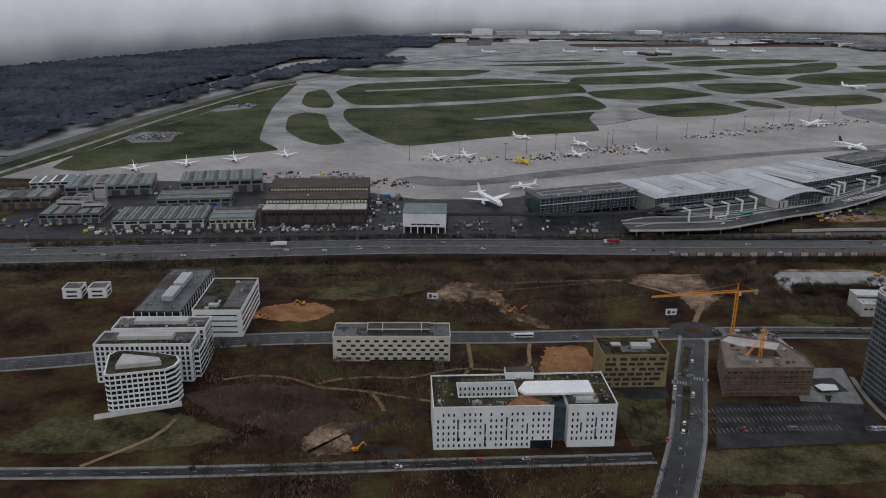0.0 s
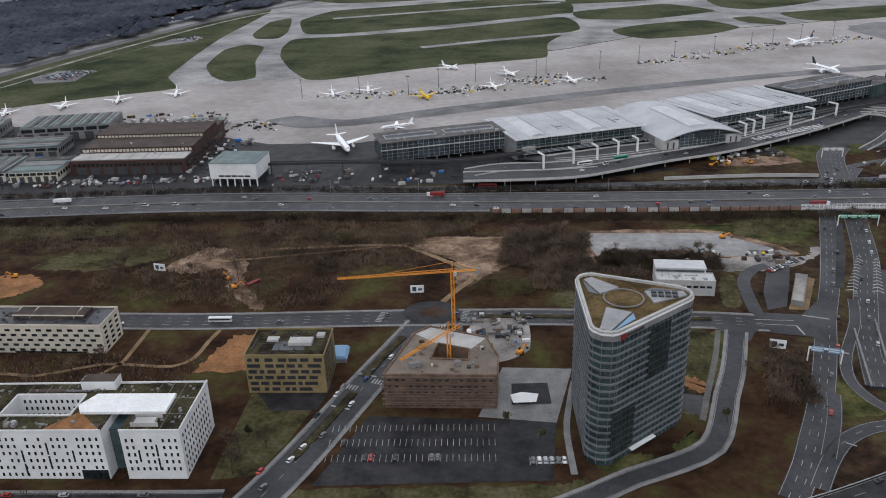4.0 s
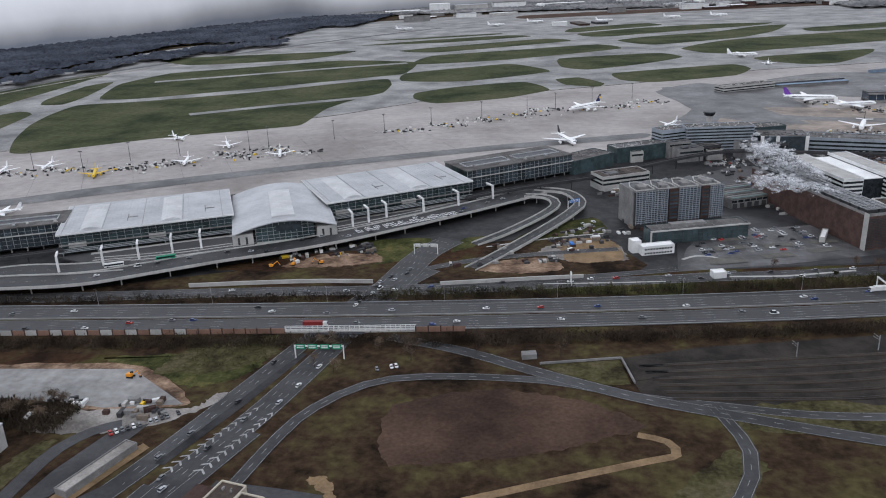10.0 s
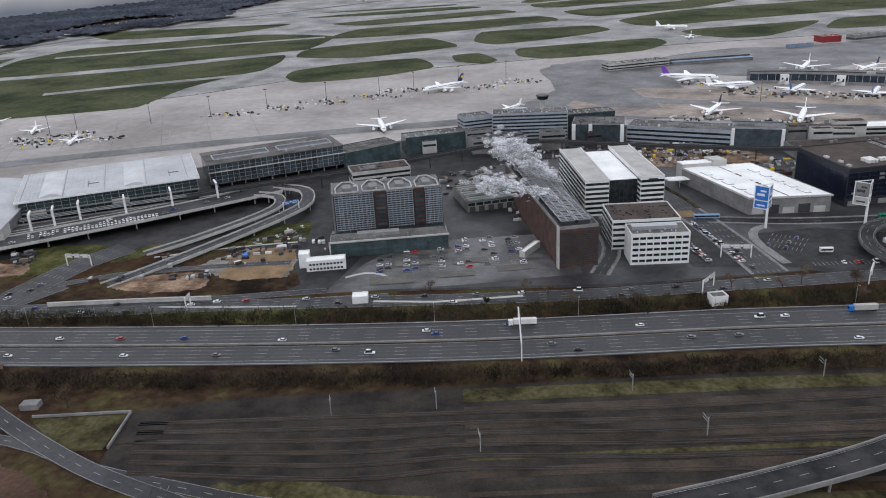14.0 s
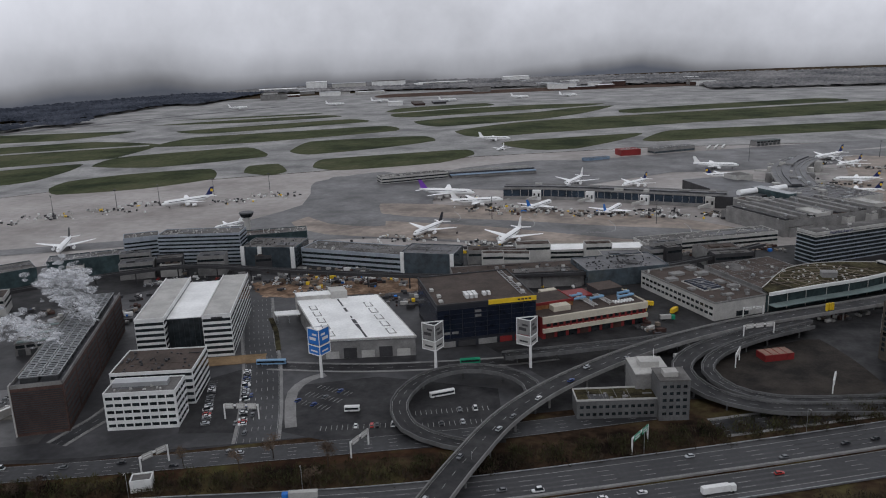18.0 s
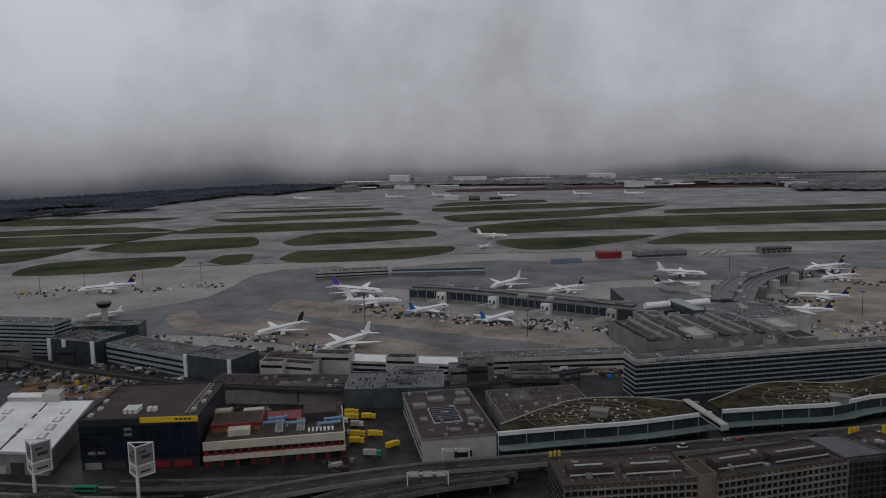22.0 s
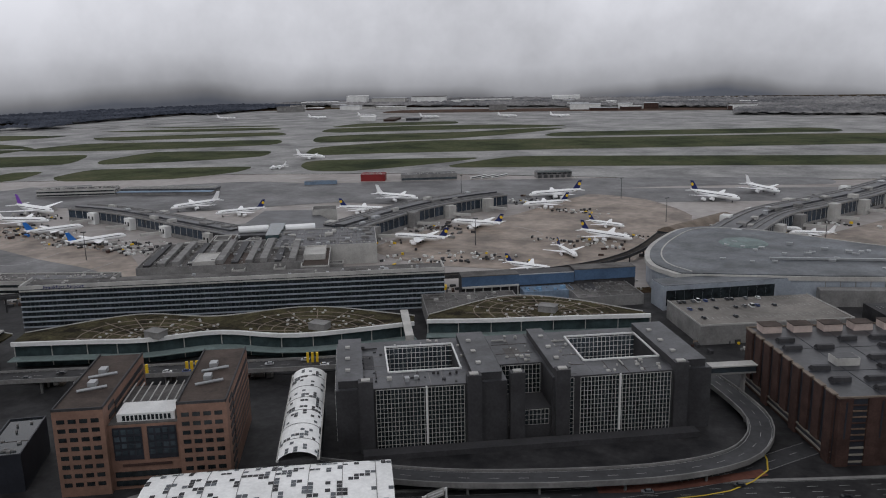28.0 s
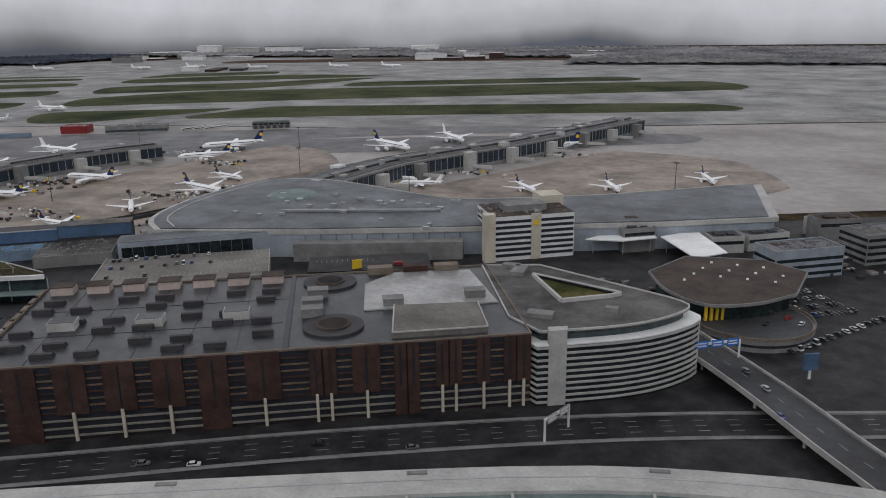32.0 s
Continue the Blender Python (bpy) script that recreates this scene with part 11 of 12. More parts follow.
along(A3_LINE, 104, (-15, -11.3, -7.6, -3.9, 3.9, 7.6, 11.3, 15), 0.38, 5, False, "driving on the motorway", 0.12, 0.86)
for pts, n, offs, z in (([(345, 450), (362, 515), (395, 640), (410, 712)], 8, (-3, 0, 3), 0.24), ([(384, 530), (400, 590), (418, 655), (430, 712)], 9, (-5, -1.5, 1.5, 5), 0.24), ([(250, 350), (400, 430), (515, 500), (620, 562)], 12, (-9, -5, 5, 9), 0.27),
                        ([(126, 490), (118, 450), (108, 410), (98, 375)], 11, (-5.5, 5.5, 2), 0.24), ([(-109, 503), (9, 515), (115, 531), (279, 553)], 8, (-3, 3), 0.24), ([(-106, 342), (-20, 355), (60, 366)], 6, (-1.8, 1.8), 0.24),
                        ([(330, 795), (480, 815), (640, 845), (780, 872), (900, 905)], 26, (-5, -2, 2, 5), 0.33), ([(424, 775), (436, 815), (452, 850)], 10, (-3, 0, 3), 0.26), ([(888, 905), (882, 940), (868, 985)], 8, (-5, -2, 2, 5), 0.24),
                        ([(994, 855), (1005, 898), (1020, 943), (1046, 986), (1089, 1034)], 8, (-3, 3), 8.05), ([(1260, 1140), (1330, 1180), (1420, 1228), (1500, 1272)], 16, (-4, 0.5, 4), 8.05), ([(1200, 985), (1300, 1020), (1420, 1078), (1540, 1150), (1700, 1225), (1850, 1296)], 22, (-5, -2, 2, 5), 0.26),
                        ([(1925, 1395), (1945, 1350), (1962, 1315)], 4, (-3, 3), 6.05), ([(222, 796), (300, 846), (345, 872), (430, 940), (508, 1016)], 18, (-6, 0, 6), 7.05)):
    along(smooth_line(pts), n, offs, z, int(pts[0][0] + pts[0][1]))


def lot(x, y, turn, rows, cols, row_gap, fill, z=0.25, place="parked in a marked car park", seed=1, lines=True, wheels=False):
    """A car park: painted bays and some parked cars."""
    r = random.Random(seed)
    c, s = math.cos(radians(turn)), math.sin(radians(turn))
    for j in range(rows):
        for i in range(cols):
            if r.random() < fill:
                u, v = i * 2.7 + 1.35, j * row_gap + 2.4
                if not wheels and rows * cols * fill > 8:
                    FAR_CARS.append((x + c * u - s * v, y + s * u + c * v, z, turn + 90 + r.choice((0, 180)), 0 if "taxi" in place else r.choices(range(6), (5, 5, 6, 5, 2, 1))[0]))
                else:
                    car(x + c * u - s * v, y + s * u + c * v, z, turn + 90 + r.choice((0, 180)), False, None, place)
    if lines:
        def paint(bm):
            for j in range(rows):
                for i in range(cols + 1):
                    box(bm, i * 2.7 - 0.11, j * row_gap, 0, i * 2.7 + 0.11, j * row_gap + 5, 0.03)
        ob = tagged(made("parking_bays", paint, WHITE_LINE), "white painted parking bay lines", kind="structure")
        ob.matrix_basis = pose(x, y, z, 0, 0, turn)


lot(843, 984, -69, 1, 21, 6, 0.85, seed=2, wheels=True, place="parked in the office car park")
lot(857, 1000, -69, 1, 27, 6, 0.7, seed=3, wheels=True, place="parked in the office car park")
lot(790, 920, 111, 1, 40, 6, 0.75, 0.25, "parked beside the heating plant", 30, False)
lot(806, 1000, 106, 1, 32, 6, 0.8, 0.25, "parked beside the striped office", 31, False)
lot(902, 962, -20, 3, 8, 10, 0.1, 0.27, "parked in the bus yard", 32)
for k in range(6):
    lot(672 + k * 16.6, 893 + k * 4.6, 105, 2, 19, 5.4, 0.32, seed=40 + k)
lot(927, 932, 12, 1, 14, 14, 0.15, 0.27, seed=5)
lot(975, 940, 15, 2, 14, 14, 0.1, seed=6)
lot(122, 398, 8, 3, 28, 11, 0.06, seed=7)
lot(212, 408, 8, 1, 6, 6, 0.9, seed=8, wheels=True)

lot(-390, 716, 11, 2, 34, 8, 0.45, 0.25, "parked before the workshops", 10, False)
lot(-240, 745, 8, 2, 38, 9, 0.5, 0.25, "parked before the brick hangar", 11, False)
lot(-45, 770, 8, 3, 16, 12, 0.35, 0.25, "parked beside the depot", 12, False)
lot(395, 906, 36, 2, 34, 4.5, 0.8, 7.1, "pale taxi waiting on the forecourt", 13, False)
lot(700, 1160, 5, 3, 30, 9, 0.55, 0.25, "parked behind the offices", 14, False)
lot(830, 1150, 10, 2, 18, 9, 0.5, 0.25, "parked behind the halls", 15, False)
lot(1960, 1440, 32, 4, 16, 10, 0.6, 0.25, "parked by the terminal's end", 16, True, False)
lot(352, 618, 41, 1, 14, 6, 0.8, 0.3, "parked in the depot yard", 17, False)
lot(454, 552, 68, 1, 10, 6, 0.5, 0.2, "parked beside the small office", 29, False)
lot(1300, 1180, 30, 1, 30, 6, 0.4, 0.6, "waiting on the terminal forecourt", 18, False)
lot(455, 690, 25, 1, 10, 6, 0.5, 0.3, "parked beside the slip road", 19, False)

lot(1930, 1395, 45, 3, 24, 11, 0.3, 0.3, "parked at the terminal's end", 21, True, False)
lot(-540, 1205, 80, 6, 26, 9, 0.6, 0.5, "parked at the airfield edge", 22, False)
lot(-515, 1570, 70, 5, 18, 9, 0.6, 0.5, "parked at the airfield edge", 23, False)
lot(800, 1168, 12, 2, 40, 10, 0.55, 0.3, "parked behind the long hall", 25, False)
lot(575, 935, 40, 3, 12, 9, 0.3, 0.3, "parked beside the ramp", 26, False)
lot(1205, 1120, 28, 1, 26, 6, 0.5, 0.8, "waiting on the terminal forecourt", 27, False)
lot(1395, 1235, 28, 1, 28, 6, 0.5, 0.8, "waiting on the terminal forecourt", 28, False)
far_cars()


def lorry(x, y, z, turn, paint, label, L=13.0, cab=WHITE):
    b = thing("lorry", label, "lorry", x, y, z, turn, "lorries and buses")
    made("trailer", lambda bm: box(bm, -L / 2, -1.25, 1.1, L / 2 - 2.8, 1.25, 3.9), paint, b)
    made("cab", lambda bm: prism(bm, [(L / 2 - 2.5, -1.2), (L / 2, -1.1), (L / 2, 1.1), (L / 2 - 2.5, 1.2)], 0.6, 3.4), cab, b)
    made("windscreen", lambda bm: box(bm, L / 2 - 0.1, -1.0, 1.8, L / 2 + 0.06, 1.0, 2.9), GLASS, b)
    for u in (-L / 2 + 1.5, -L / 2 + 2.8, L / 2 - 1.6):
        for s in (-1, 1):
            piece("wheel", WHEEL_BIG, b, u, s * 1.1, 0.5)


def bus(x, y, z, turn, paint, label, L=12.0):
    b = thing("bus", label, "bus", x, y, z, turn, "lorries and buses")
    made("body", lambda bm: [prism(bm, [(-L / 2, -1.2), (L / 2 - 0.3, -1.25), (L / 2, -0.9), (L / 2, 0.9), (L / 2 - 0.3, 1.25), (-L / 2, 1.2)], 0.4, 3.1)], paint, b)
    made("window_band", lambda bm: [box(bm, -L / 2 + 0.4, s * 1.27 - 0.03, 1.4, L / 2 - 0.6, s * 1.27 + 0.03, 2.5) for s in (-1, 1)], GLASS, b)
    made("windscreen", lambda bm: box(bm, L / 2 - 0.05, -0.85, 1.2, L / 2 + 0.05, 0.85, 2.7), GLASS, b)
    for u in (-L / 2 + 2.5, L / 2 - 2.4):
        for s in (-1, 1):
            piece("wheel", WHEEL_BIG, b, u, s * 1.1, 0.5)


WHEEL_BIG = wheel_mesh(0.5)
for u, o, paint, lab in ((0.32, 15, RED, "red and white lorry on the motorway"), (0.22, 11, WHITE, "white lorry on the motorway"), (0.41, -15, RED, "red lorry on the motorway"), (0.52, 15, WHITE, "white box lorry on the motorway"), (0.58, 15, LIGHT_GREY, "pale lorry with blue cab on the motorway"), (0.63, -15, WHITE, "white lorry on the motorway"), (0.66, -15, RED, "red lorry on the motorway"), (0.7, 15, DARK_GREY, "dark lorry on the motorway")):
    k = int(u * (len(A3_LINE) - 1))
    p, d = A3_LINE[k], A3_LINE[k + 1] - A3_LINE[k]
    s = Vector((-d.y, d.x, 0)).normalized()
    lorry(p.x + s.x * o, p.y + s.y * o, 0.36, math.degrees(math.atan2(d.y, d.x)) + (180 if o > 0 else 0), paint, lab, 15, BLUE if "blue" in lab else WHITE)
bus(20, 516, 0.22, 8, WHITE, "white coach on the business park street", 14)
bus(21, 565, 0.12, 60, RED, "red and white lorry box on the building ground", 10)
bus(981, 978, 0.26, 30, WHITE, "white coach inside the ramp loop", 14)
bus(937, 955, 0.26, 10, WHITE, "white van by the bus yard", 8)
bus(264, 838, 7.05, 30, GREEN, "bright green coach on the forecourt", 14)
bus(232, 820, 7.05, 28, WHITE, "white coach on the forecourt", 14)
bus(150, 771, 0.4, 8, RED, "red and white coach on the airport road", 16)
bus(870, 1012, 0.24, 8, PALE_BLUE, "long pale blue articulated bus on the street", 18)
bus(990, 1024, 0.24, 15, GREEN, "yellow-green city bus on the street", 12)
for x, y, a in ((1070, 1168, 18), (1074, 1160, 18), (1084, 1164, 18), (1091, 1134, 18), (1101, 1137, 18), (1095, 1124, 18), (1118, 1124, 62)):
    lorry(x, y, 0.2, a, YELLOW, "yellow delivery lorry in the station yard", 9, YELLOW)
lorry(1112, 1109, 0.2, 14, LIGHT_GREY, "pale delivery lorry with a green cab", 10, GREEN)
for x, y in ((1083, 1149), (1071, 1152)):
    lorry(x, y, 0.2, 18, LIGHT_GREY, "pale delivery lorry in the station yard", 8)


# carts, loaders and steps round the aircraft
def equipment(spots, count, spread, seed):
    r = random.Random(seed)

    def fill(bm):
        for x, y in spots:
            for _ in range(count):
                u, v, a = x + r.gauss(0, spread), y + r.gauss(0, spread * 0.45), r.uniform(0, 3.14)
                l, w, h = r.uniform(1.2, 4.5), r.uniform(1.0, 2.0), r.uniform(0.8, 2.4)
                c, s = math.cos(a), math.sin(a)
                prism(bm, [(u + c * p - s * q, v + s * p + c * q) for p, q in ((-l / 2, -w / 2), (l / 2, -w / 2), (l / 2, w / 2), (-l / 2, w / 2))], 0.25, 0.25 + h)
    return fill


SPOTS = [(-70, 1110), (-20, 1130), (45, 1135), (65, 1150), (95, 1165), (150, 1215), (170, 1200), (230, 1225), (190, 1240)]
SPOTS2 = [(330, 1350), (380, 1385), (430, 1425), (480, 1460), (520, 1500), (620, 1520), (660, 1560)]
SPOTS3 = [(905, 1530), (960, 1480), (1020, 1460), (1070, 1440), (1130, 1460), (1150, 1440), (1320, 1540), (1350, 1620), (1380, 1790), (1450, 1750), (1500, 1600), (1540, 1640), (1650, 1690), (1700, 1760), (1770, 1880), (1440, 1520), (1400, 1490), (960, 1310), (880, 1330), (790, 1300)]
for mname, m, seed in (("pale_carts", LIGHT_GREY, 1), ("dark_carts", DARK_GREY, 2), ("white_carts", WHITE, 3), ("yellow_carts", YELLOW, 4)):
    n = {"yellow_carts": 2, "pale_carts": 12, "dark_carts": 17, "white_carts": 13}[mname]
    tagged(made("ground_equipment", equipment(SPOTS + SPOTS2, n, 18, seed), m), "scattered baggage carts and loaders on the apron", "ground equipment", kind="stuff")
    tagged(made("ground_equipment", equipment(SPOTS3, n, 19, seed + 10), m), "scattered baggage carts and loaders at the gates", "ground equipment", kind="stuff")



def rubble(bm):
    r = random.Random(77)
    for _ in range(70):
        f = r.random()
        x, y, a = 467 + 17 * f + r.gauss(0, 1.6), 552 - 24 * f + r.gauss(0, 1.6), r.uniform(-1.4, 0.2)
        c, s, w, l = math.cos(a), math.sin(a), r.uniform(0.15, 0.4), r.uniform(0.8, 3.2)
        prism(bm, [(x + c * p - s * q, y + s * p + c * q) for p, q in ((-l, -w), (l, -w), (l, w), (-l, w))], 0.1, r.uniform(0.3, 0.7))


tagged(made("rubble", rubble, SOIL), "scattered pale rubble in the brown meadow", "rubble", kind="stuff")


# yards full of containers, vans, pallets and crates
def yard_clutter(label, areas, seed):
    r = random.Random(seed)
    lots = {}
    for x0, y0, x1, y1, turn, n in areas:
        c, s = math.cos(radians(turn)), math.sin(radians(turn))
        for _ in range(n):
            u, v = r.uniform(0, x1 - x0), r.uniform(0, y1 - y0)
            x, y = x0 + c * u - s * v, y0 + s * u + c * v
            for _ in range(r.choice((1, 1, 2, 3))):
                l, w, h = r.choice(((6, 2.4, 2.5), (4.4, 1.8, 1.5), (4.4, 1.8, 1.5), (2.2, 1.6, 1.4), (1.4, 1.2, 1.2), (4.6, 1.9, 1.6), (3, 2.5, 2.2)))
                a = radians(turn + r.choice((0, 90, 0, 90, 25)))
                ca, sa = math.cos(a), math.sin(a)
                m = r.choices((WHITE, LIGHT_GREY, GREY, DARK_GREY, BRICK, BLUE, YELLOW, TAN), (4, 5, 6, 11, 4, 0.8, 0.8, 4) if seed == 51 else (2, 4, 6, 12, 4, 0.6, 0.6, 4))[0]
                lots.setdefault(m.name, (m, []))[1].append(([(x + ca * p - sa * q, y + sa * p + ca * q) for p, q in ((-l / 2, -w / 2), (l / 2, -w / 2), (l / 2, w / 2), (-l / 2, w / 2))], h))
                x, y = x - sa * (w + 0.8), y + ca * (w + 0.8)
    for m, items in lots.values():
        def fill(bm):
            for pts, h in items:
                prism(bm, pts, 0.15, 0.15 + h)
        tagged(made("yard_clutter", fill, m), label, "yard clutter", kind="stuff")


yard_clutter("crates, containers and vans crowded in the cargo yards", [(-410, 712, -60, 735, 9, 110), (-140, 790, -95, 900, 8, 50), (-420, 790, -250, 806, 12, 50), (-540, 840, -380, 870, 16, 60), (-260, 915, -100, 960, 10, 60), (-45, 760, 120, 800, 6, 36), (-560, 720, -420, 745, 10, 40), (-380, 940, -180, 975, 16, 60)], 51)
yard_clutter("crates, containers and cars between the airport halls", [(655, 1045, 760, 1110, 22, 60), (700, 1150, 900, 1205, 8, 120), (960, 1105, 1040, 1150, 22, 40), (870, 1100, 960, 1140, 15, 40), (560, 905, 640, 945, 20, 40), (600, 1030, 660, 1060, 25, 30), (1110, 1040, 1130, 1140, 25, 30), (740, 985, 770, 1100, 20, 40), (940, 1150, 1110, 1180, 14, 60), (960, 1205, 1090, 1240, 10, 50)], 52)
yard_clutter("carts, vans and crates round the terminal forecourts", [(1215, 1110, 1320, 1130, 29, 40), (1320, 1175, 1480, 1195, 29, 50), (1500, 1268, 1620, 1292, 29, 40), (1100, 1250, 1240, 1275, 18, 50), (1620, 1345, 1760, 1368, 29, 40), (1900, 1450, 2060, 1490, 32, 50), (1850, 1440, 1900, 1470, 30, 20), (820, 1270, 980, 1300, 0, 50), (1440, 1400, 1600, 1440, 25, 50), (1345, 1570, 1390, 1690, 0, 30), (1400, 1790, 1450, 1850, 30, 16), (1540, 1500, 1600, 1600, 10, 16), (1200, 1420, 1226, 1455, 30, 40), (1050, 1440, 1140, 1470, -15, 26), (930, 1440, 1000, 1470, 0, 22)], 53)
yard_clutter("site huts, machines and crates on the terminal building plots", [(352, 848, 425, 872, 25, 30), (505, 872, 600, 905, 20, 22), (165, 500, 205, 540, 10, 40), (300, 628, 372, 650, 5, 26), (480, 850, 560, 862, 15, 14), (790, 1150, 920, 1190, 10, 40)], 54)


# ---- trees and bushes ----
def bare_tree(seed, height, material, label, leafy=0.0):
    """A tapered trunk with forked limbs and a loose crown of twig sprays."""
    r = random.Random(seed)
    b = thing("tree", label, "tree", 0, 0, 0, 0, "trees")
    tips = []

    def trunk(bm):
        def limb(p, d, l, w, depth):
            q = p + d * l
            tube(bm, p, q, w, w * 0.6, 5)
            if depth == 0:
                tips.append((q, d))
                return
            for _ in range(3 if depth > 1 else 2):
                nd = (d + Vector((r.uniform(-0.8, 0.8), r.uniform(-0.8, 0.8), r.uniform(-0.05, 0.5)))).normalized()
                limb(p.lerp(q, r.uniform(0.65, 1.0)), nd, l * r.uniform(0.55, 0.75), w * 0.55, depth - 1)
        limb(Vector((0, 0, 0)), Vector((0, 0, 1)), height * 0.38, height * 0.022, 3)
    made("trunk", trunk, BARK, b)

    def crown(bm):
        for q, d in tips:
            for _ in range(18):
                o = q + Vector((r.gauss(0, 1), r.gauss(0, 1), r.gauss(0.2, 0.8))) * height * 0.07
                s = height * r.uniform(0.04, 0.1) * (1 - 0.3 * leafy)
                a = Vector((r.uniform(-1, 1), r.uniform(-1, 1), r.uniform(-0.3, 1))).normalized() * s
                c = a.cross(Vector((r.uniform(-1, 1), r.uniform(-1, 1), r.uniform(-1, 1)))).normalized() * s * (0.1 + leafy * 0.6)
                bm.faces.new([bm.verts.new(v) for v in (o - a, o + c, o + a, o - c)])
    made("crown", crown, material, b)
    return b


TREES = [bare_tree(1, 14, TWIGS, "bare brown winter tree with fine twigs"), bare_tree(2, 11, TWIGS, "bare low winter tree with fine twigs"), bare_tree(3, 16, TWIGS, "tall bare winter tree with thin crown"), bare_tree(4, 8, LEAVES, "dark evergreen tree with a dense crown", 0.8), bare_tree(5, 6, AUTUMN, "small tree with orange autumn leaves", 0.8)]
seen_trees = set()
rt = random.Random(9)


def plant(kind, x, y):
    if kind in seen_trees:
        copy_thing(TREES[kind], pose(x, y, 0.05, 0, 0, rt.uniform(0, 360)))
    else:
        seen_trees.add(kind)
        TREES[kind].matrix_basis = pose(x, y, 0.05, 0, 0, 0)


for x0, y0, x1, y1, n, kinds in ((-150, 395, 0, 455, 18, (0, 1, 2)), (-190, 440, -110, 480, 7, (0, 2)), (-80, 535, 90, 575, 12, (0, 2)), (180, 612, 238, 672, 20, (0, 1, 2)), (205, 575, 270, 610, 10, (1, 0)), (250, 620, 318, 640, 13, (0, 1)),
                                 (-130, 350, -90, 380, 6, (1,)), (70, 385, 95, 410, 4, (0, 1)), (318, 455, 340, 515, 8, (1, 0)), (700, 850, 830, 872, 8, (1, 3)), (840, 880, 960, 905, 6, (1, 0)), (420, 690, 460, 730, 6, (1,)), (470, 700, 600, 745, 6, (1, 0))):
    for _ in range(n):
        plant(rt.choice(kinds), rt.uniform(x0, x1), rt.uniform(y0, y1))
for x, y, k in ((-112, 342, 3), (-150, 330, 3), (81, 411, 3), (388, 463, 4), (250, 590, 3), (240, 600, 3), (200, 436, 3), (215, 425, 3), (300, 450, 3)):
    plant(k, x, y)


def thicket(boxes, size, seed, lift=1.0):
    """Low scrub of many small twig and leaf sprays."""
    r = random.Random(seed)
    verts, faces = [], []
    for x0, y0, x1, y1, n in boxes:
        for _ in range(n):
            x, y = r.uniform(x0, x1), r.uniform(y0, y1)
            h = size * r.uniform(0.4, 1.3)
            for _ in range(9):
                a = Vector((r.gauss(0, 0.5), r.gauss(0, 0.5), r.uniform(0.5, 1))).normalized() * size * r.uniform(0.25, 0.6)
                o = Vector((x + r.gauss(0, size * 0.5), y + r.gauss(0, size * 0.5), r.uniform(0.0, 0.8) * h * lift + 0.1)) + a * 0.7
                c = a.cross(Vector((r.uniform(-1, 1), r.uniform(-1, 1), r.uniform(-1, 1)))).normalized() * size * r.uniform(0.03, 0.09)
                k = len(verts)
                verts += [o - a, o + c, o + a, o - c]
                faces.append((k, k + 1, k + 2, k + 3))
    return verts, faces


def stuff(name, label, category, verts, faces, material):
    me = bpy.data.meshes.new(name)
    me.from_pydata([tuple(v) for v in verts], [], faces)
    me.materials.append(material)
    return tagged(new(name, me), label, category, kind="stuff")


def strip_boxes(line, lo, hi, o0, o1, n):
    out = []
    k0, k1 = int(lo * (len(line) - 1)), int(hi * (len(line) - 1))
    for k in range(k0, k1):
        p, d = line[k], line[k + 1] - line[k]
        s = Vector((-d.y, d.x, 0)).normalized()
        a, c = p + s * o0, p + d + s * o1
        out.append((min(a.x, c.x), min(a.y, c.y), max(a.x, c.x), max(a.y, c.y), n))
    return out


stuff("bushes", "dense dark grove before the gravel yard", "bushes", *thicket([(246, 617, 322, 642, 1300)], 3.2, 9), DARK_TWIGS)
vapour = stuff("steam", "white drifting steam above the heating plant", "steam", *steam(), STEAM)
vapour.data.polygons.foreach_set("use_smooth", [True] * len(vapour.data.polygons))
stuff("bushes", "dark wet winter scrub beside the motorway", "bushes", *thicket(strip_boxes(A3_LINE, 0.1, 0.9, -29, -44, 60), 3.0, 3), DARK_TWIGS)
stuff("bushes", "green-brown bushes on the far motorway bank", "bushes", *thicket(strip_boxes(A3_LINE, 0.42, 0.72, 26, 40, 40), 2.6, 4), LEAVES)
stuff("bushes", "brown bushes on the far motorway bank", "bushes", *thicket(strip_boxes(A3_LINE, 0.15, 0.72, 24, 34, 34), 2.8, 5), DARK_TWIGS)
stuff("bushes", "brown thicket in the park and on the wild plots", "bushes", *thicket([(-180, 380, 30, 470, 900), (-150, 300, -60, 392, 300), (-120, 300, 120, 360, 500), (176, 612, 236, 676, 1700), (200, 578, 272, 614, 900), (96, 660, 152, 684, 300), (-20, 600, 100, 632, 300), (-350, 600, 120, 655, 1900), (326, 470, 346, 512, 420), (404, 496, 462, 536, 900), (-10, 640, 120, 676, 700), (-90, 535, 80, 580, 700)], 3.2, 6), TWIGS)
stuff("bushes", "dark green undergrowth in the park", "bushes", *thicket([(-200, 370, 30, 480, 160), (163, 566, 206, 590, 260), (330, 690, 400, 735, 220), (-330, 400, -250, 470, 80)], 1.8, 7), LEAVES)


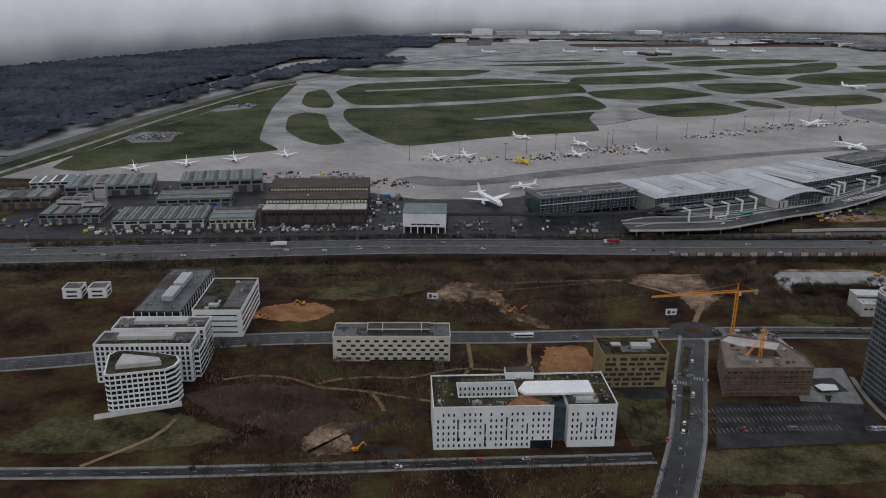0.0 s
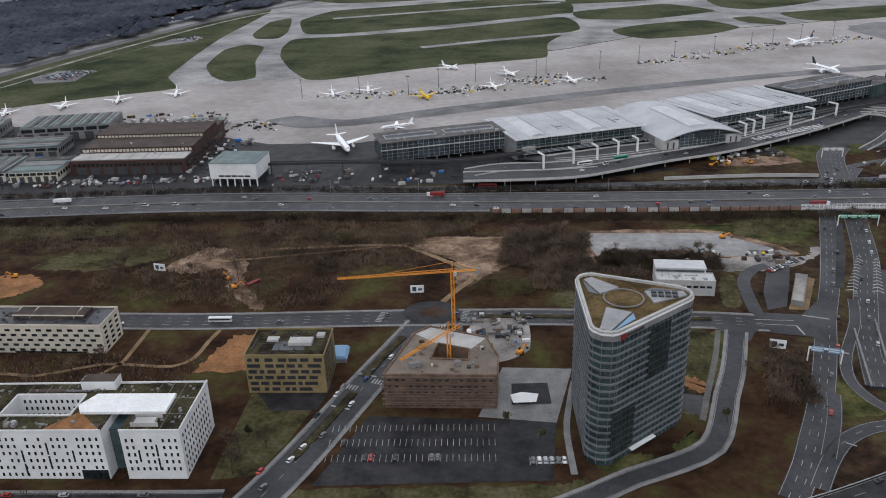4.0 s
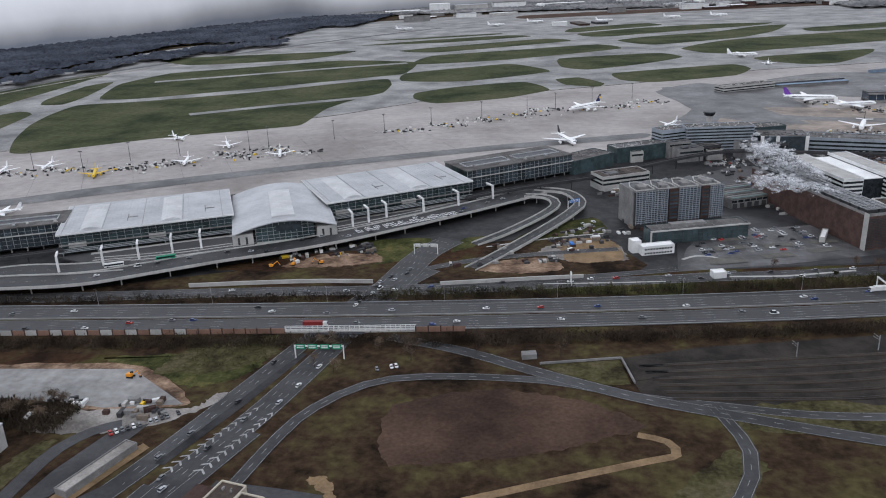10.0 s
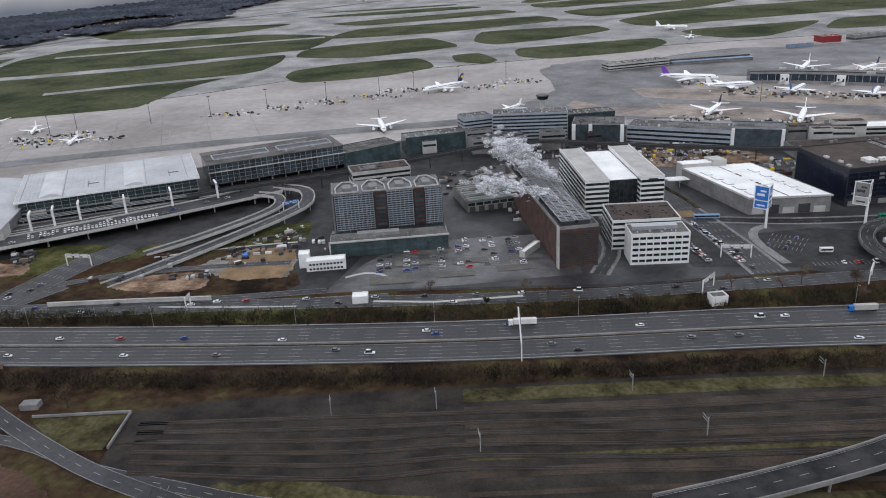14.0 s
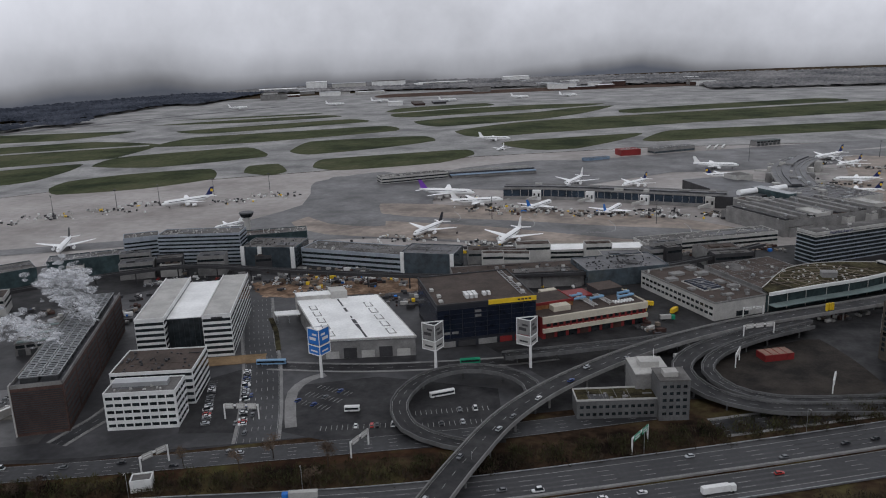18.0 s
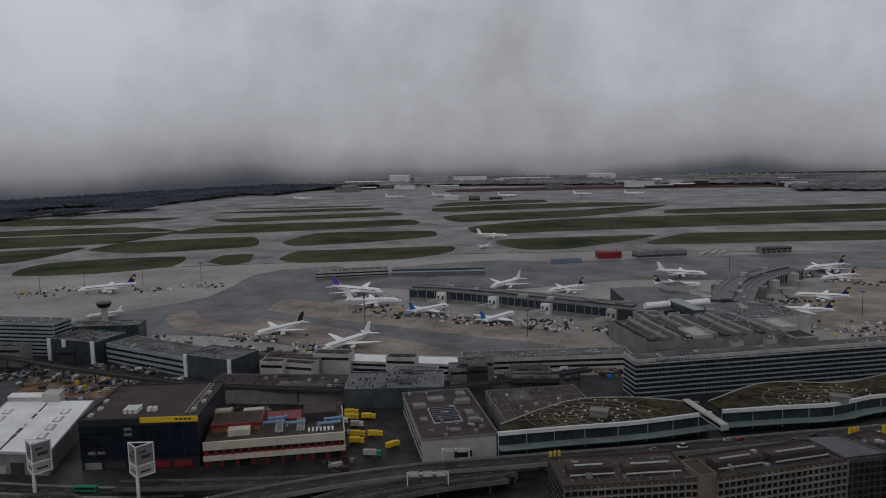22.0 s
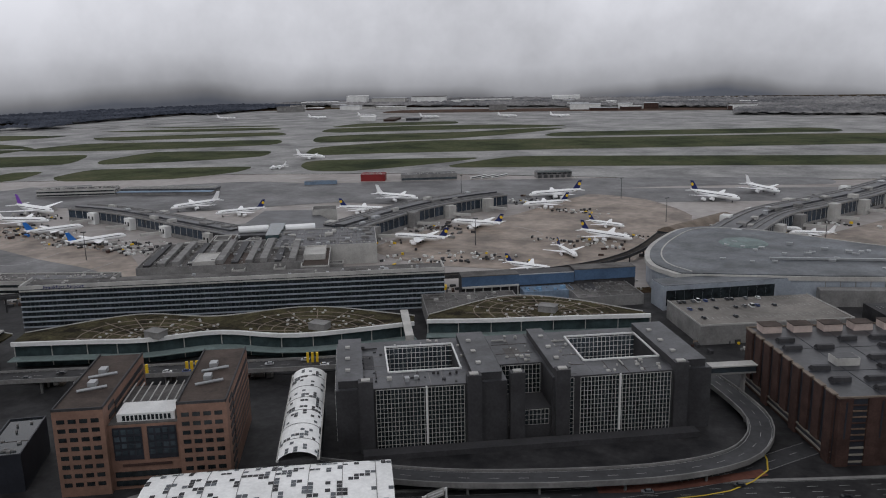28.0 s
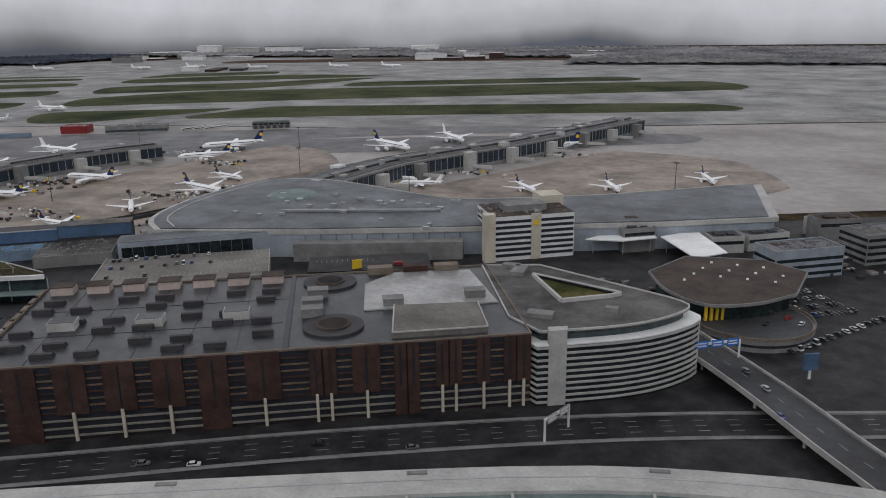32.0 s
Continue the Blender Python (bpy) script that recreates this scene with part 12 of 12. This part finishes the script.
# far woods, a rough canopy of many crowns
def woods(seed, boxes, step):
    r = random.Random(seed)
    verts, faces = [], []
    for x0, y0, x1, y1 in boxes:
        nx, ny = int((x1 - x0) / step), int((y1 - y0) / step)
        for i in range(nx):
            for j in range(ny):
                x, y = x0 + (i + r.random()) * step, y0 + (j + r.random()) * step
                h, w = r.uniform(12, 18), step * r.uniform(0.7, 0.95)
                k = len(verts)
                for a in range(5):
                    t = 1.257 * a + r.uniform(-0.3, 0.3)
                    verts.append((x + w * math.cos(t), y + w * math.sin(t), h * r.uniform(0.45, 0.65)))
                for a in range(5):
                    t = 1.257 * a + r.uniform(-0.3, 0.3)
                    verts.append((x + w * 0.55 * math.cos(t), y + w * 0.55 * math.sin(t), h * r.uniform(0.7, 0.95)))
                verts.append((x, y, h))
                for a in range(5):
                    c = (a + 1) % 5
                    faces += [(k + a, k + c, k + 5 + c, k + 5 + a), (k + 5 + a, k + 5 + c, k + 10)]
    return verts, faces


# distance haze is put into this woods colour as a blue-grey lift
HAZED_FAR_WOODS = mat("hazed_far_woods", (0.045, 0.053, 0.072), 0.95, big=0.006, fine=0.06, var=0.35, second=(0.062, 0.068, 0.086), spec=0.05)
stuff("woods", "winter woods beyond the airfield with painted blue-grey haze", "woods", *woods(1, [(-1700, 900, -740, 1500), (-745, 1100, -712, 1300), (-730, 1300, -690, 1600), (-720, 1600, -660, 1850), (-690, 1850, -620, 2050), (-650, 2050, -560, 2250), (-620, 2250, -480, 2420), (-560, 2420, -400, 2560), (-460, 2560, -320, 2700), (-1600, 1500, -740, 2100), (-1500, 2100, -700, 2700), (-1300, 2700, -420, 3300), (-1100, 3300, -300, 3900), (-1500, 500, -700, 900)], 17), HAZED_FAR_WOODS)

# paler grey than the western woods: the colour carries the horizon haze
HAZED_NORTH_WOODS = mat("hazed_north_woods", (0.15, 0.153, 0.165), 0.95, big=0.004, fine=0.06, var=0.4, second=(0.21, 0.205, 0.205), spec=0.05)
stuff("woods", "woods beyond the northern halls greyed by painted haze", "woods", *woods(2, [(-500, 3900, 3000, 4600), (1500, 3500, 3600, 3900)], 19), HAZED_NORTH_WOODS)


# ---- masts, gantries, walls and signs ----
def apron_mast(x, y, h=24):
    b = thing("lamp_mast", "tall grey apron floodlight mast", "lamp mast", x, y, 0, rt.uniform(0, 180), "apron masts")
    made("pole", lambda bm: tube(bm, (0, 0, 0), (0, 0, h), 0.4, 0.2, 6), DARK_STEEL, b)
    made("lamp_frame", lambda bm: [box(bm, -2.2, -0.5, h, 2.2, 0.5, h + 0.8)], DARK_STEEL, b)


for x, y in ((6, 1122), (37, 1170), (82, 1206), (163, 1230), (175, 1262), (-60, 1125), (307, 1342), (362, 1388), (426, 1433), (487, 1471), (526, 1504), (579, 1549), (640, 1590), (-130, 1100), (250, 1300), (960, 1420), (1130, 1400), (1420, 1560), (1560, 1720), (1490, 1850), (1700, 1640), (1900, 1720), (1300, 1820)):
    apron_mast(x, y)


def street_lamp(x, y, turn, h=10):
    b = thing("street_lamp", "slim grey street lamp with a bent arm", "street lamp", x, y, 0, turn, "street lamps")
    made("pole", lambda bm: [tube(bm, (0, 0, 0), (0, 0, h), 0.12, 0.08, 5), tube(bm, (0, 0, h), (1.8, 0, h + 0.4), 0.07, 0.06, 5)], STEEL, b)
    made("lamp_head", lambda bm: box(bm, 1.5, -0.15, h + 0.3, 2.4, 0.15, h + 0.5), LIGHT_GREY, b)


for k in range(6, len(A3_LINE) - 30, 5):
    p, d = A3_LINE[k], A3_LINE[k + 1] - A3_LINE[k]
    s = Vector((-d.y, d.x, 0)).normalized()
    street_lamp(p.x + s.x * 23, p.y + s.y * 23, math.degrees(math.atan2(-s.y, -s.x)), 12)


def gantry(x, y, turn, width, panel, label, h=7.5, z=0.0):
    b = thing("sign_gantry", label, "sign gantry", x, y, z, turn, "road gantries")
    for u in (0, width):
        made("post", lambda bm: box(bm, u - 0.3, -0.3, 0, u + 0.3, 0.3, h + 1), WHITE, b)
    made("beam", lambda bm: box(bm, 0, -0.35, h, width, 0.35, h + 0.9), WHITE, b)
    n = max(1, int(width / 6))
    for i in range(n):
        u0, u1 = width * (i + 0.12) / n, width * (i + 0.88) / n
        p = made("sign_panel", lambda bm: box(bm, u0, -0.6, h - 1.2, u1, -0.45, h + 1.8), panel, b)
        made("sign_bars", lambda bm: [box(bm, u0 + 0.5, -0.68, h - 0.5 + k * 1.1, u1 - 0.8, -0.6, h + k * 1.1) for k in range(2)], WHITE, p)


gantry(415, 706, 5, 28, GREEN, "green direction sign gantry before the underpass")
gantry(349, 511, -8, 16, PALE_BLUE, "pale blue overhead sign across the dark road")
gantry(447, 880, 3, 18, LIGHT_GREY, "white gantry at the junction")
gantry(567, 826, 95, 6, LIGHT_GREY, "white gantry arm beside the road")
gantry(767, 795, 100, 40, DARK_GREY, "dark gantry across the motorway", 9)
gantry(560, 985, 40, 12, BLUE, "blue sign gantry on the ramp", 6, 6)
gantry(858, 884, 60, 14, LIGHT_GREY, "white gantry across the street")
gantry(873, 940, 5, 18, LIGHT_GREY, "white gantry across the broad street")
gantry(950, 908, 70, 14, LIGHT_GREY, "white gantry across the yard road")
gantry(1078, 925, 60, 16, GREEN, "green sign gantry beside the motorway")
gantry(1152, 1064, 20, 20, LIGHT_GREY, "white gantry over the ramp", 7, 6)
gantry(1140, 1022, 70, 12, LIGHT_GREY, "white gantry over the loop ramp", 7, 4)
gantry(1185, 1000, 70, 12, LIGHT_GREY, "white gantry by the hotel ramp", 7)
gantry(1158, 1098, 20, 14, LIGHT_GREY, "white gantry on the approach ramp", 7, 6)
for x, y in ((1212, 1112), (1260, 1126), (1362, 1192), (1380, 1201), (1400, 1214), (1416, 1225), (1450, 1246)):
    b = thing("yellow_pillars", "group of bright yellow ticket pillars on the forecourt road", "pillar", x, y, 8, 30, "yellow pillars")
    for i in range(3):
        made("pillar", lambda bm: box(bm, i * 2.4, -0.7, 0, i * 2.4 + 1.2, 0.7, 5.0), YELLOW, b)
gantry(1440, 1090, 60, 10, GREEN, "green sign gantry on the hotel street", 7)
gantry(1560, 1150, 60, 10, LIGHT_GREY, "white gantry by the station roof", 7)
gantry(1876, 1300, 65, 14, LIGHT_GREY, "white gantry on the terminal street", 8)
gantry(1922, 1368, 30, 20, BLUE, "blue direction sign gantry across the bridge head", 8, 5)


def noise_wall(x0, x1):
    b = tagged(new("noise_wall"), "dark red noise wall with pale panels along the motorway", "noise wall", "noise walls")
    pts = [p for p in A3_LINE if x0 < p.x < x1]
    for a, c in zip(pts, pts[1:]):
        d = c - a
        s = Vector((d.y, -d.x, 0)).normalized()
        n = 2
        for i in range(n):
            p, q = a + d * (i / n) + s * 24, a + d * ((i + 1) / n) + s * 24
            u = d.normalized() * 0.3
            made("panel", lambda bm: bar(bm, p + u + Vector((0, 0, 2.0)), q - u + Vector((0, 0, 2.0)), 0.3, 3.4), LIGHT_GREY if i == 1 and p.x < 330 else PINK_STONE, b)
            made("post", lambda bm: bar(bm, p, p + Vector((0, 0, 4.4)), 0.7), BRICK, b)
    return b


noise_wall(150, 396)
noise_wall(462, 512)


def underpass():
    b = tagged(new("motorway_bridge"), "pale concrete motorway bridge with a white railing over the broad road", "bridge")
    pts = [p for p in A3_LINE if 385 < p.x < 478]
    made("near_beam", lambda bm: strip(bm, pts, -21.6, -23.6, 1.3, 1.2), LIGHT_GREY, b, "pale edge beam")
    # no real opening here: a flat black slab paints the underpass shade
    made("mouth", lambda bm: strip(bm, [p for p in A3_LINE if 400 < p.x < 452], -23.6, -26.5, 0.5, 0.3), BLACK_PANEL_AND_SHADE, b, "black slab painted as shade below the bridge")
    made("railing", lambda bm: [strip(bm, pts, -22.9, -23.2, z, 0.3) for z in (2.6, 3.8, 4.8)], WHITE, b, "white bridge railing")
    for p, q in zip(pts, pts[1:]):
        d = q - p
        s = Vector((d.y, -d.x, 0)).normalized() * 23.05
        for i in range(5):
            made("railing_post", lambda bm: bar(bm, p + d * (i / 5) + s + Vector((0, 0, 1.2)), p + d * (i / 5) + s + Vector((0, 0, 4.9)), 0.35), WHITE, b)


underpass()
for x, y, t in ((131, 561, 10), (-50, 575, -5), (335, 517, -8)):
    b = thing("billboard", "white billboard on two posts", "billboard", x, y, 0, t)
    made("post", lambda bm: [box(bm, -2, -0.15, 0, -1.7, 0.15, 3), box(bm, 1.7, -0.15, 0, 2, 0.15, 3)], DARK_STEEL, b)
    made("panel", lambda bm: box(bm, -4.2, -0.2, 3, 4.2, 0.2, 8), WHITE, b)
    made("picture_bars", lambda bm: [box(bm, -3, -0.28, 4, -0.5, -0.2, 7), box(bm, 0.5, -0.28, 4.5, 3, -0.2, 6)], GLASS_BLUE, b)


def digger(x, y, turn):
    b = thing("excavator", "orange tracked excavator on bare earth", "excavator", x, y, 0.1, turn, "building machines")
    made("track", lambda bm: [box(bm, -2, s * 1.2 - 0.35, 0, 2, s * 1.2 + 0.35, 0.9) for s in (-1, 1)], TYRE, b)
    made("body", lambda bm: prism(bm, [(-2, -1.3), (1, -1.3), (1.4, 0), (1, 1.3), (-2, 1.3)], 0.9, 2.4), ORANGE, b)
    made("cab", lambda bm: box(bm, 0, 0.2, 2.4, 1.3, 1.2, 3.4), GLASS, b)
    made("boom", lambda bm: [bar(bm, (1, -0.4, 2), (4.5, -0.4, 4.5), 0.5), bar(bm, (4.5, -0.4, 4.5), (6.2, -0.4, 1.5), 0.4)], ORANGE, b)
    made("bucket", lambda bm: box(bm, 5.7, -1, 0.6, 6.8, 0.2, 1.6), DARK_STEEL, b)


for x, y, t in ((-72, 362, 40), (-175, 530, 10), (-150, 560, 200), (-190, 525, 120), (10, 560, 30), (0, 572, 150), (200, 500, 60), (330, 675, 0), (345, 845, 20), (360, 850, 100), (380, 855, 200)):
    digger(x, y, t)
b = shell("red_hall", "bright red flat-roofed cargo hall on the apron", 1118, 1892, 22, 34, 24, 9, RED, RED, "hall")
b = shell("apron_hall", "long two-storey pale hall in the middle of the apron", 783, 1640, 29, 98, 24, 9, LIGHT_GREY, ROOF_MID, "hall")
bands(b, 98, 24, 0.6, 4, 2, GLASS, 0.8, 2.6)
units(b, 98, 24, 9, 10, 71, LIGHT_GREY, 6)
b = thing("apron_hall", "long low hall with a sloping pale blue roof", "hall", 874, 1686, 0, 20)
made("wall", lambda bm: box(bm, 0, 0, 0, 124, 34, 4), GREY, b)
made("roof", lambda bm: prism(bm, [(-1, -1), (125, -1), (125, 12), (-1, 12)], 4, 4.4), LAKE_ROOF, b, "pale blue metal roof strip")
made("rear_roof", lambda bm: box(bm, -1, 12.2, 4, 125, 35, 6.5), ROOF_GREY, b)
made("roof_rail", lambda bm: [box(bm, 2, v, 6.5, 122, v + 0.6, 7.3) for v in (16, 24, 31)], LIGHT_GREY, b)
b = shell("apron_hall", "long low grey hall beyond the piers", 1172, 1912, 30, 78, 20, 8, GREY, ROOF_GREY, "hall")
bands(b, 78, 20, 0.5, 4, 1, GLASS_BLUE, 0.5, 3.2)
b = shell("apron_hall", "low dark shed with a pale blue edge", 1060, 1838, 28, 44, 10, 4, LAKE_ROOF, ROOF_GREY, "hall")
for k in range(3):
    for i in range(3):
        bus(1262 + k * 13 + i * 3, 1960 + k * 7 + i * 11, 0.45, 68, WHITE, "white apron bus parked in a row", 13)
ridged("apron_hall", "low grey cargo shed beyond the piers", 1345, 1990, 30, 50, 16, 8, GREY, ROOF_GREY, 6, False, "hall")
b = thing("red_shed", "row of red site containers with weathered tops beside the ramp", "shed", 1160, 1040, 0, 20)
for i in range(4):
    made("container", lambda bm: box(bm, i * 4.6, 0, 0, i * 4.6 + 4.4, 10, 4.2), RED, b)
    made("container_top", lambda bm: box(bm, i * 4.6 + 0.3, 0.3, 4.2, i * 4.6 + 4.1, 9.7, 4.35), PINK_STONE, b)
patch("ground_ramp_earth", [(1136, 1024), (1160, 1030), (1172, 1012), (1168, 1002), (1142, 1004)], 0.2, BROWN, "brown earth bed inside the ramp loop", ragged=1.0)
b = thing("tent_roof", "blue tarpaulin tent on the building plot", "tent", 99, 478, 0, 8)
made("wall", lambda bm: box(bm, 0.5, 0.5, 0, 9.5, 12.5, 2.6), GREY, b)
made("cover", lambda bm: prism(bm, [(0, 0), (10, 0), (10, 13), (0, 13)], 2.6, 4.2, [(1.5, 0.5), (8.5, 0.5), (8.5, 12.5), (1.5, 12.5)]), PALE_BLUE, b, "faded blue tarpaulin")
b = shell("site_cabin", "yellow advertising screen on the car park", 1747, 1429, 40, 5, 1.2, 4, YELLOW, YELLOW, "sign", z=11)
b = shell("kiosk", "white checkpoint kiosk beside the motorway", 862, 868, 20, 9, 7, 5, WHITE, ROOF_MID, "kiosk")
for x, y in ((690, 735), (735, 748), (820, 775), (905, 800), (960, 822), (760, 720), (850, 745)):
    b = thing("catenary_mast", "pale steel railway catenary mast", "mast", x, y, 0, 20, "catenary masts")
    made("pole", lambda bm: box(bm, -0.2, -0.2, 0, 0.2, 0.2, 9), STEEL, b)
    made("arm", lambda bm: [bar(bm, (0, 0, 7.5), (0, 5, 8), 0.15), bar(bm, (0, 0, 6.3), (0, 5, 6.3), 0.15)], STEEL, b)
b = tagged(new("tunnel_portal"), "low grey concrete walls round a dark railway tunnel mouth", "tunnel portal")
for p, q in (((553, 713), (597, 724)), ((597, 724), (603, 697))):
    made("wing_wall", lambda bm: strip(bm, [Vector((*p, 0)), Vector((*q, 0))], 0.4, -0.4, 1.3, 1.2), GREY, b)
# dark ground patch paints the shade of the tunnel opening
made("mouth", lambda bm: prism(bm, [(599, 722), (617, 726), (622, 706), (604, 700)], 0.05, 0.3), BALLAST_AND_SHADE, b, "flat patch painted as shade in the tunnel mouth")
made("portal_house", lambda bm: prism(bm, [(543, 717), (551, 719), (550, 724), (542, 722)], 0.1, 3.0), GREY, b)

for i, (u, v) in enumerate(((5, 44), (8, 44), (14, 45), (17, 45), (22, 45), (27, 46), (36, 46), (39, 46), (48, 46), (56, 46), (6, 30), (12, 29), (22, 30), (34, 30), (40, 31), (44, 30), (48, 31), (58, 30), (7, 13), (26, 13))):
    car(1630 + 0.871 * u - 0.491 * v, 1364 + 0.491 * u + 0.871 * v, 11.2, 119.4, False, (2, 2, 3, 0, 4, 2)[i % 6], "parked on the concrete deck")
for i in range(13):
    car(1961 + i * 3.7, 1403 + i * 4.4, 0.3, 125, False, (2, 0, 1, 0, 2, 3)[i % 6], "parked in a row before the terminal's end")
b = thing("yellow_pillars", "four tall yellow pillars on the round parking deck", "pillar", 1926, 1417, 5.5, 25, "yellow pillars")
for i in range(4):
    made("pillar", lambda bm: box(bm, i * 2.6, 0, 0, i * 2.6 + 1.2, 1.2, 8), YELLOW, b)
for i, (x, y) in enumerate(((1955, 1434), (1962, 1430), (1967, 1424), (1952, 1420))):
    car(x, y, 5.5, 40 + i * 12, False, (2, 5, 0, 2)[i], "parked on the round deck")
b = thing("billboard", "blue panel sign on a post beside the bridge", "sign", 1966, 1378, 0, 25)
made("post", lambda bm: box(bm, -0.4, -0.4, 0, 0.4, 0.4, 4), WHITE, b)
made("panel", lambda bm: box(bm, -3, -0.5, 4, 3, 0.5, 11), DULL_BLUE, b)
road("lane_red", [(1612, 1190), (1636, 1202), (1668, 1226)], 5, 0.42, "dull red bus lane at the car park", RED_PATH, 1, False)
road("lane_yellow", [(1639, 1194), (1657, 1207), (1669, 1228), (1666, 1246)], 0.6, 0.5, "yellow painted guide line", YELLOW_LINE, 1, False)
lot(1640, 1207, 40, 1, 8, 6, 0.25, 0.46, "waiting at the car park's foot", 61)
road("road_loop", [(1615 + 13 * math.cos(k * math.pi / 6), 1341 + 13 * math.sin(k * math.pi / 6)) for k in range(13)], 5, 0.3, "tight loop road between offices and car park", ASPHALT, 1)
patch("ground_loop_lawn", [(1615 + 8 * math.cos(k * math.pi / 4), 1341 + 8 * math.sin(k * math.pi / 4)) for k in range(8)], 0.32, LAWN, "small green island in the loop", ragged=0.4)

# far halls and houses at the horizon
for x, y, L, D, H, m, rm in ((-348, 3960, 160, 60, 16, LIGHT_GREY, ROOF_WHITE), (-150, 4020, 90, 60, 40, WHITE, ROOF_WHITE), (-40, 4050, 150, 50, 30, LIGHT_GREY, ROOF_SILVER), (130, 4100, 150, 60, 34, WHITE, ROOF_MID), (330, 4180, 220, 40, 18, LIGHT_GREY, ROOF_WHITE), (700, 4330, 120, 60, 28, WHITE, ROOF_WHITE), (450, 3075, 46, 24, 12, WHITE, ROOF_WHITE), (536, 3066, 34, 120, 5, BRICK, ROOF_BROWN), (590, 3110, 40, 60, 6, DARK_GREY, ROOF_GREY)):
    b = thing("far_hall", "large distant hall in the haze beyond the runways", "hall", x, y, 0.1, 17, "distant halls")
    made("wall", lambda bm: box(bm, 0, 0, 0, L, D, H), m, b)
    made("roof", lambda bm: box(bm, -1, -1, H, L + 1, D + 1, H + 1.2), rm, b)
patch("ground_far_earth", [(330, 3480), (900, 3640), (1700, 3800), (1700, 4000), (850, 3860), (300, 3680)], 0.4, BROWN, "bare brown earth beyond the far apron")
rf = random.Random(31)
for i in range(34):
    x = rf.uniform(-500, 1500)
    y = 3500 + rf.uniform(0, 550) + 0.12 * x
    L, D, H = rf.uniform(30, 120), rf.uniform(20, 50), rf.uniform(7, 20)
    b = thing("far_hall", "distant pale hall beyond the runways", "hall", x, y, 0.1, rf.uniform(5, 30), "distant halls")
    made("wall", lambda bm: box(bm, 0, 0, 0, L, D, H), rf.choice((LIGHT_GREY, WHITE, GREY, BRICK)), b)
    made("roof", lambda bm: box(bm, -1, -1, H, L + 1, D + 1, H + 1), rf.choice((ROOF_WHITE, ROOF_MID, ROOF_SILVER)), b)

# ---- low cloud bank at the horizon ----
CLOUD = bpy.data.materials.new("cloud_bank")
CLOUD.use_nodes = True
cn, cl = CLOUD.node_tree.nodes, CLOUD.node_tree.links
cn.clear()
c_geo, c_sep, c_noise, c_add, c_map, c_ramp, c_em, c_out = (cn.new(k) for k in ("ShaderNodeNewGeometry", "ShaderNodeSeparateXYZ", "ShaderNodeTexNoise", "ShaderNodeMath", "ShaderNodeMapRange", "ShaderNodeValToRGB", "ShaderNodeEmission", "ShaderNodeOutputMaterial"))
c_noise.inputs["Scale"].default_value, c_noise.inputs["Detail"].default_value, c_noise.inputs["Roughness"].default_value = 0.0011, 5.0, 0.5
c_scale = cn.new("ShaderNodeMath")
c_scale.operation, c_scale.inputs[1].default_value = "MULTIPLY_ADD", 190.0
c_scale.inputs[2].default_value = -90.0
c_add.operation = "ADD"
c_map.inputs[1].default_value, c_map.inputs[2].default_value = 0.0, 900.0
cl.new(c_geo.outputs["Position"], c_sep.inputs[0])
cl.new(c_geo.outputs["Position"], c_noise.inputs["Vector"])
cl.new(c_noise.outputs["Fac"], c_scale.inputs[0])
cl.new(c_scale.outputs[0], c_add.inputs[0])
cl.new(c_sep.outputs[2], c_add.inputs[1])
cl.new(c_add.outputs[0], c_map.inputs[0])
cl.new(c_map.outputs[0], c_ramp.inputs[0])
els = c_ramp.color_ramp.elements
els[0].position, els[0].color = 0.0, (0.13, 0.14, 0.165, 1)
els[1].position, els[1].color = 1.0, (1.2, 1.2, 1.22, 1)
for pos, g in ((0.02, 0.24), (0.05, 0.46), (0.12, 0.7), (0.28, 0.92), (0.6, 1.1)):
    e = els.new(pos)
    e.color = (g, g * 1.01, g * 1.05, 1)
c_soft, c_span = cn.new("ShaderNodeTexNoise"), cn.new("ShaderNodeMapRange")
c_soft.inputs["Scale"].default_value, c_soft.inputs["Detail"].default_value, c_soft.inputs["Roughness"].default_value = 0.0016, 6.0, 0.6
c_span.inputs[1].default_value, c_span.inputs[2].default_value, c_span.inputs[3].default_value, c_span.inputs[4].default_value = 0.3, 0.7, 0.72, 1.2
cl.new(c_geo.outputs["Position"], c_soft.inputs["Vector"])
cl.new(c_soft.outputs["Fac"], c_span.inputs[0])
cl.new(c_span.outputs[0], c_em.inputs[1])
cl.new(c_ramp.outputs[0], c_em.inputs[0])
cl.new(c_em.outputs[0], c_out.inputs[0])
bank = smooth_line([(-4200, -1500), (-2700, 300), (-1900, 1300), (-1500, 1950), (-1280, 2500), (-1060, 3050), (-780, 3700), (-200, 4350), (800, 4850), (2600, 5200), (4600, 5000), (6200, 3800), (7000, 1500)], 150)
tagged(made("backdrop", lambda bm: strip(bm, bank, 0.5, -0.5, 2600, 2602), CLOUD), "low grey cloud bank over dark woods", kind="structure")


# ---- lay the whole place out at its scale ----
for ob in list(scene.objects):
    if ob.parent is None and ob.type in ("MESH", "EMPTY"):
        ob.matrix_basis = Matrix.Scale(SIZE, 4) @ ob.matrix_basis
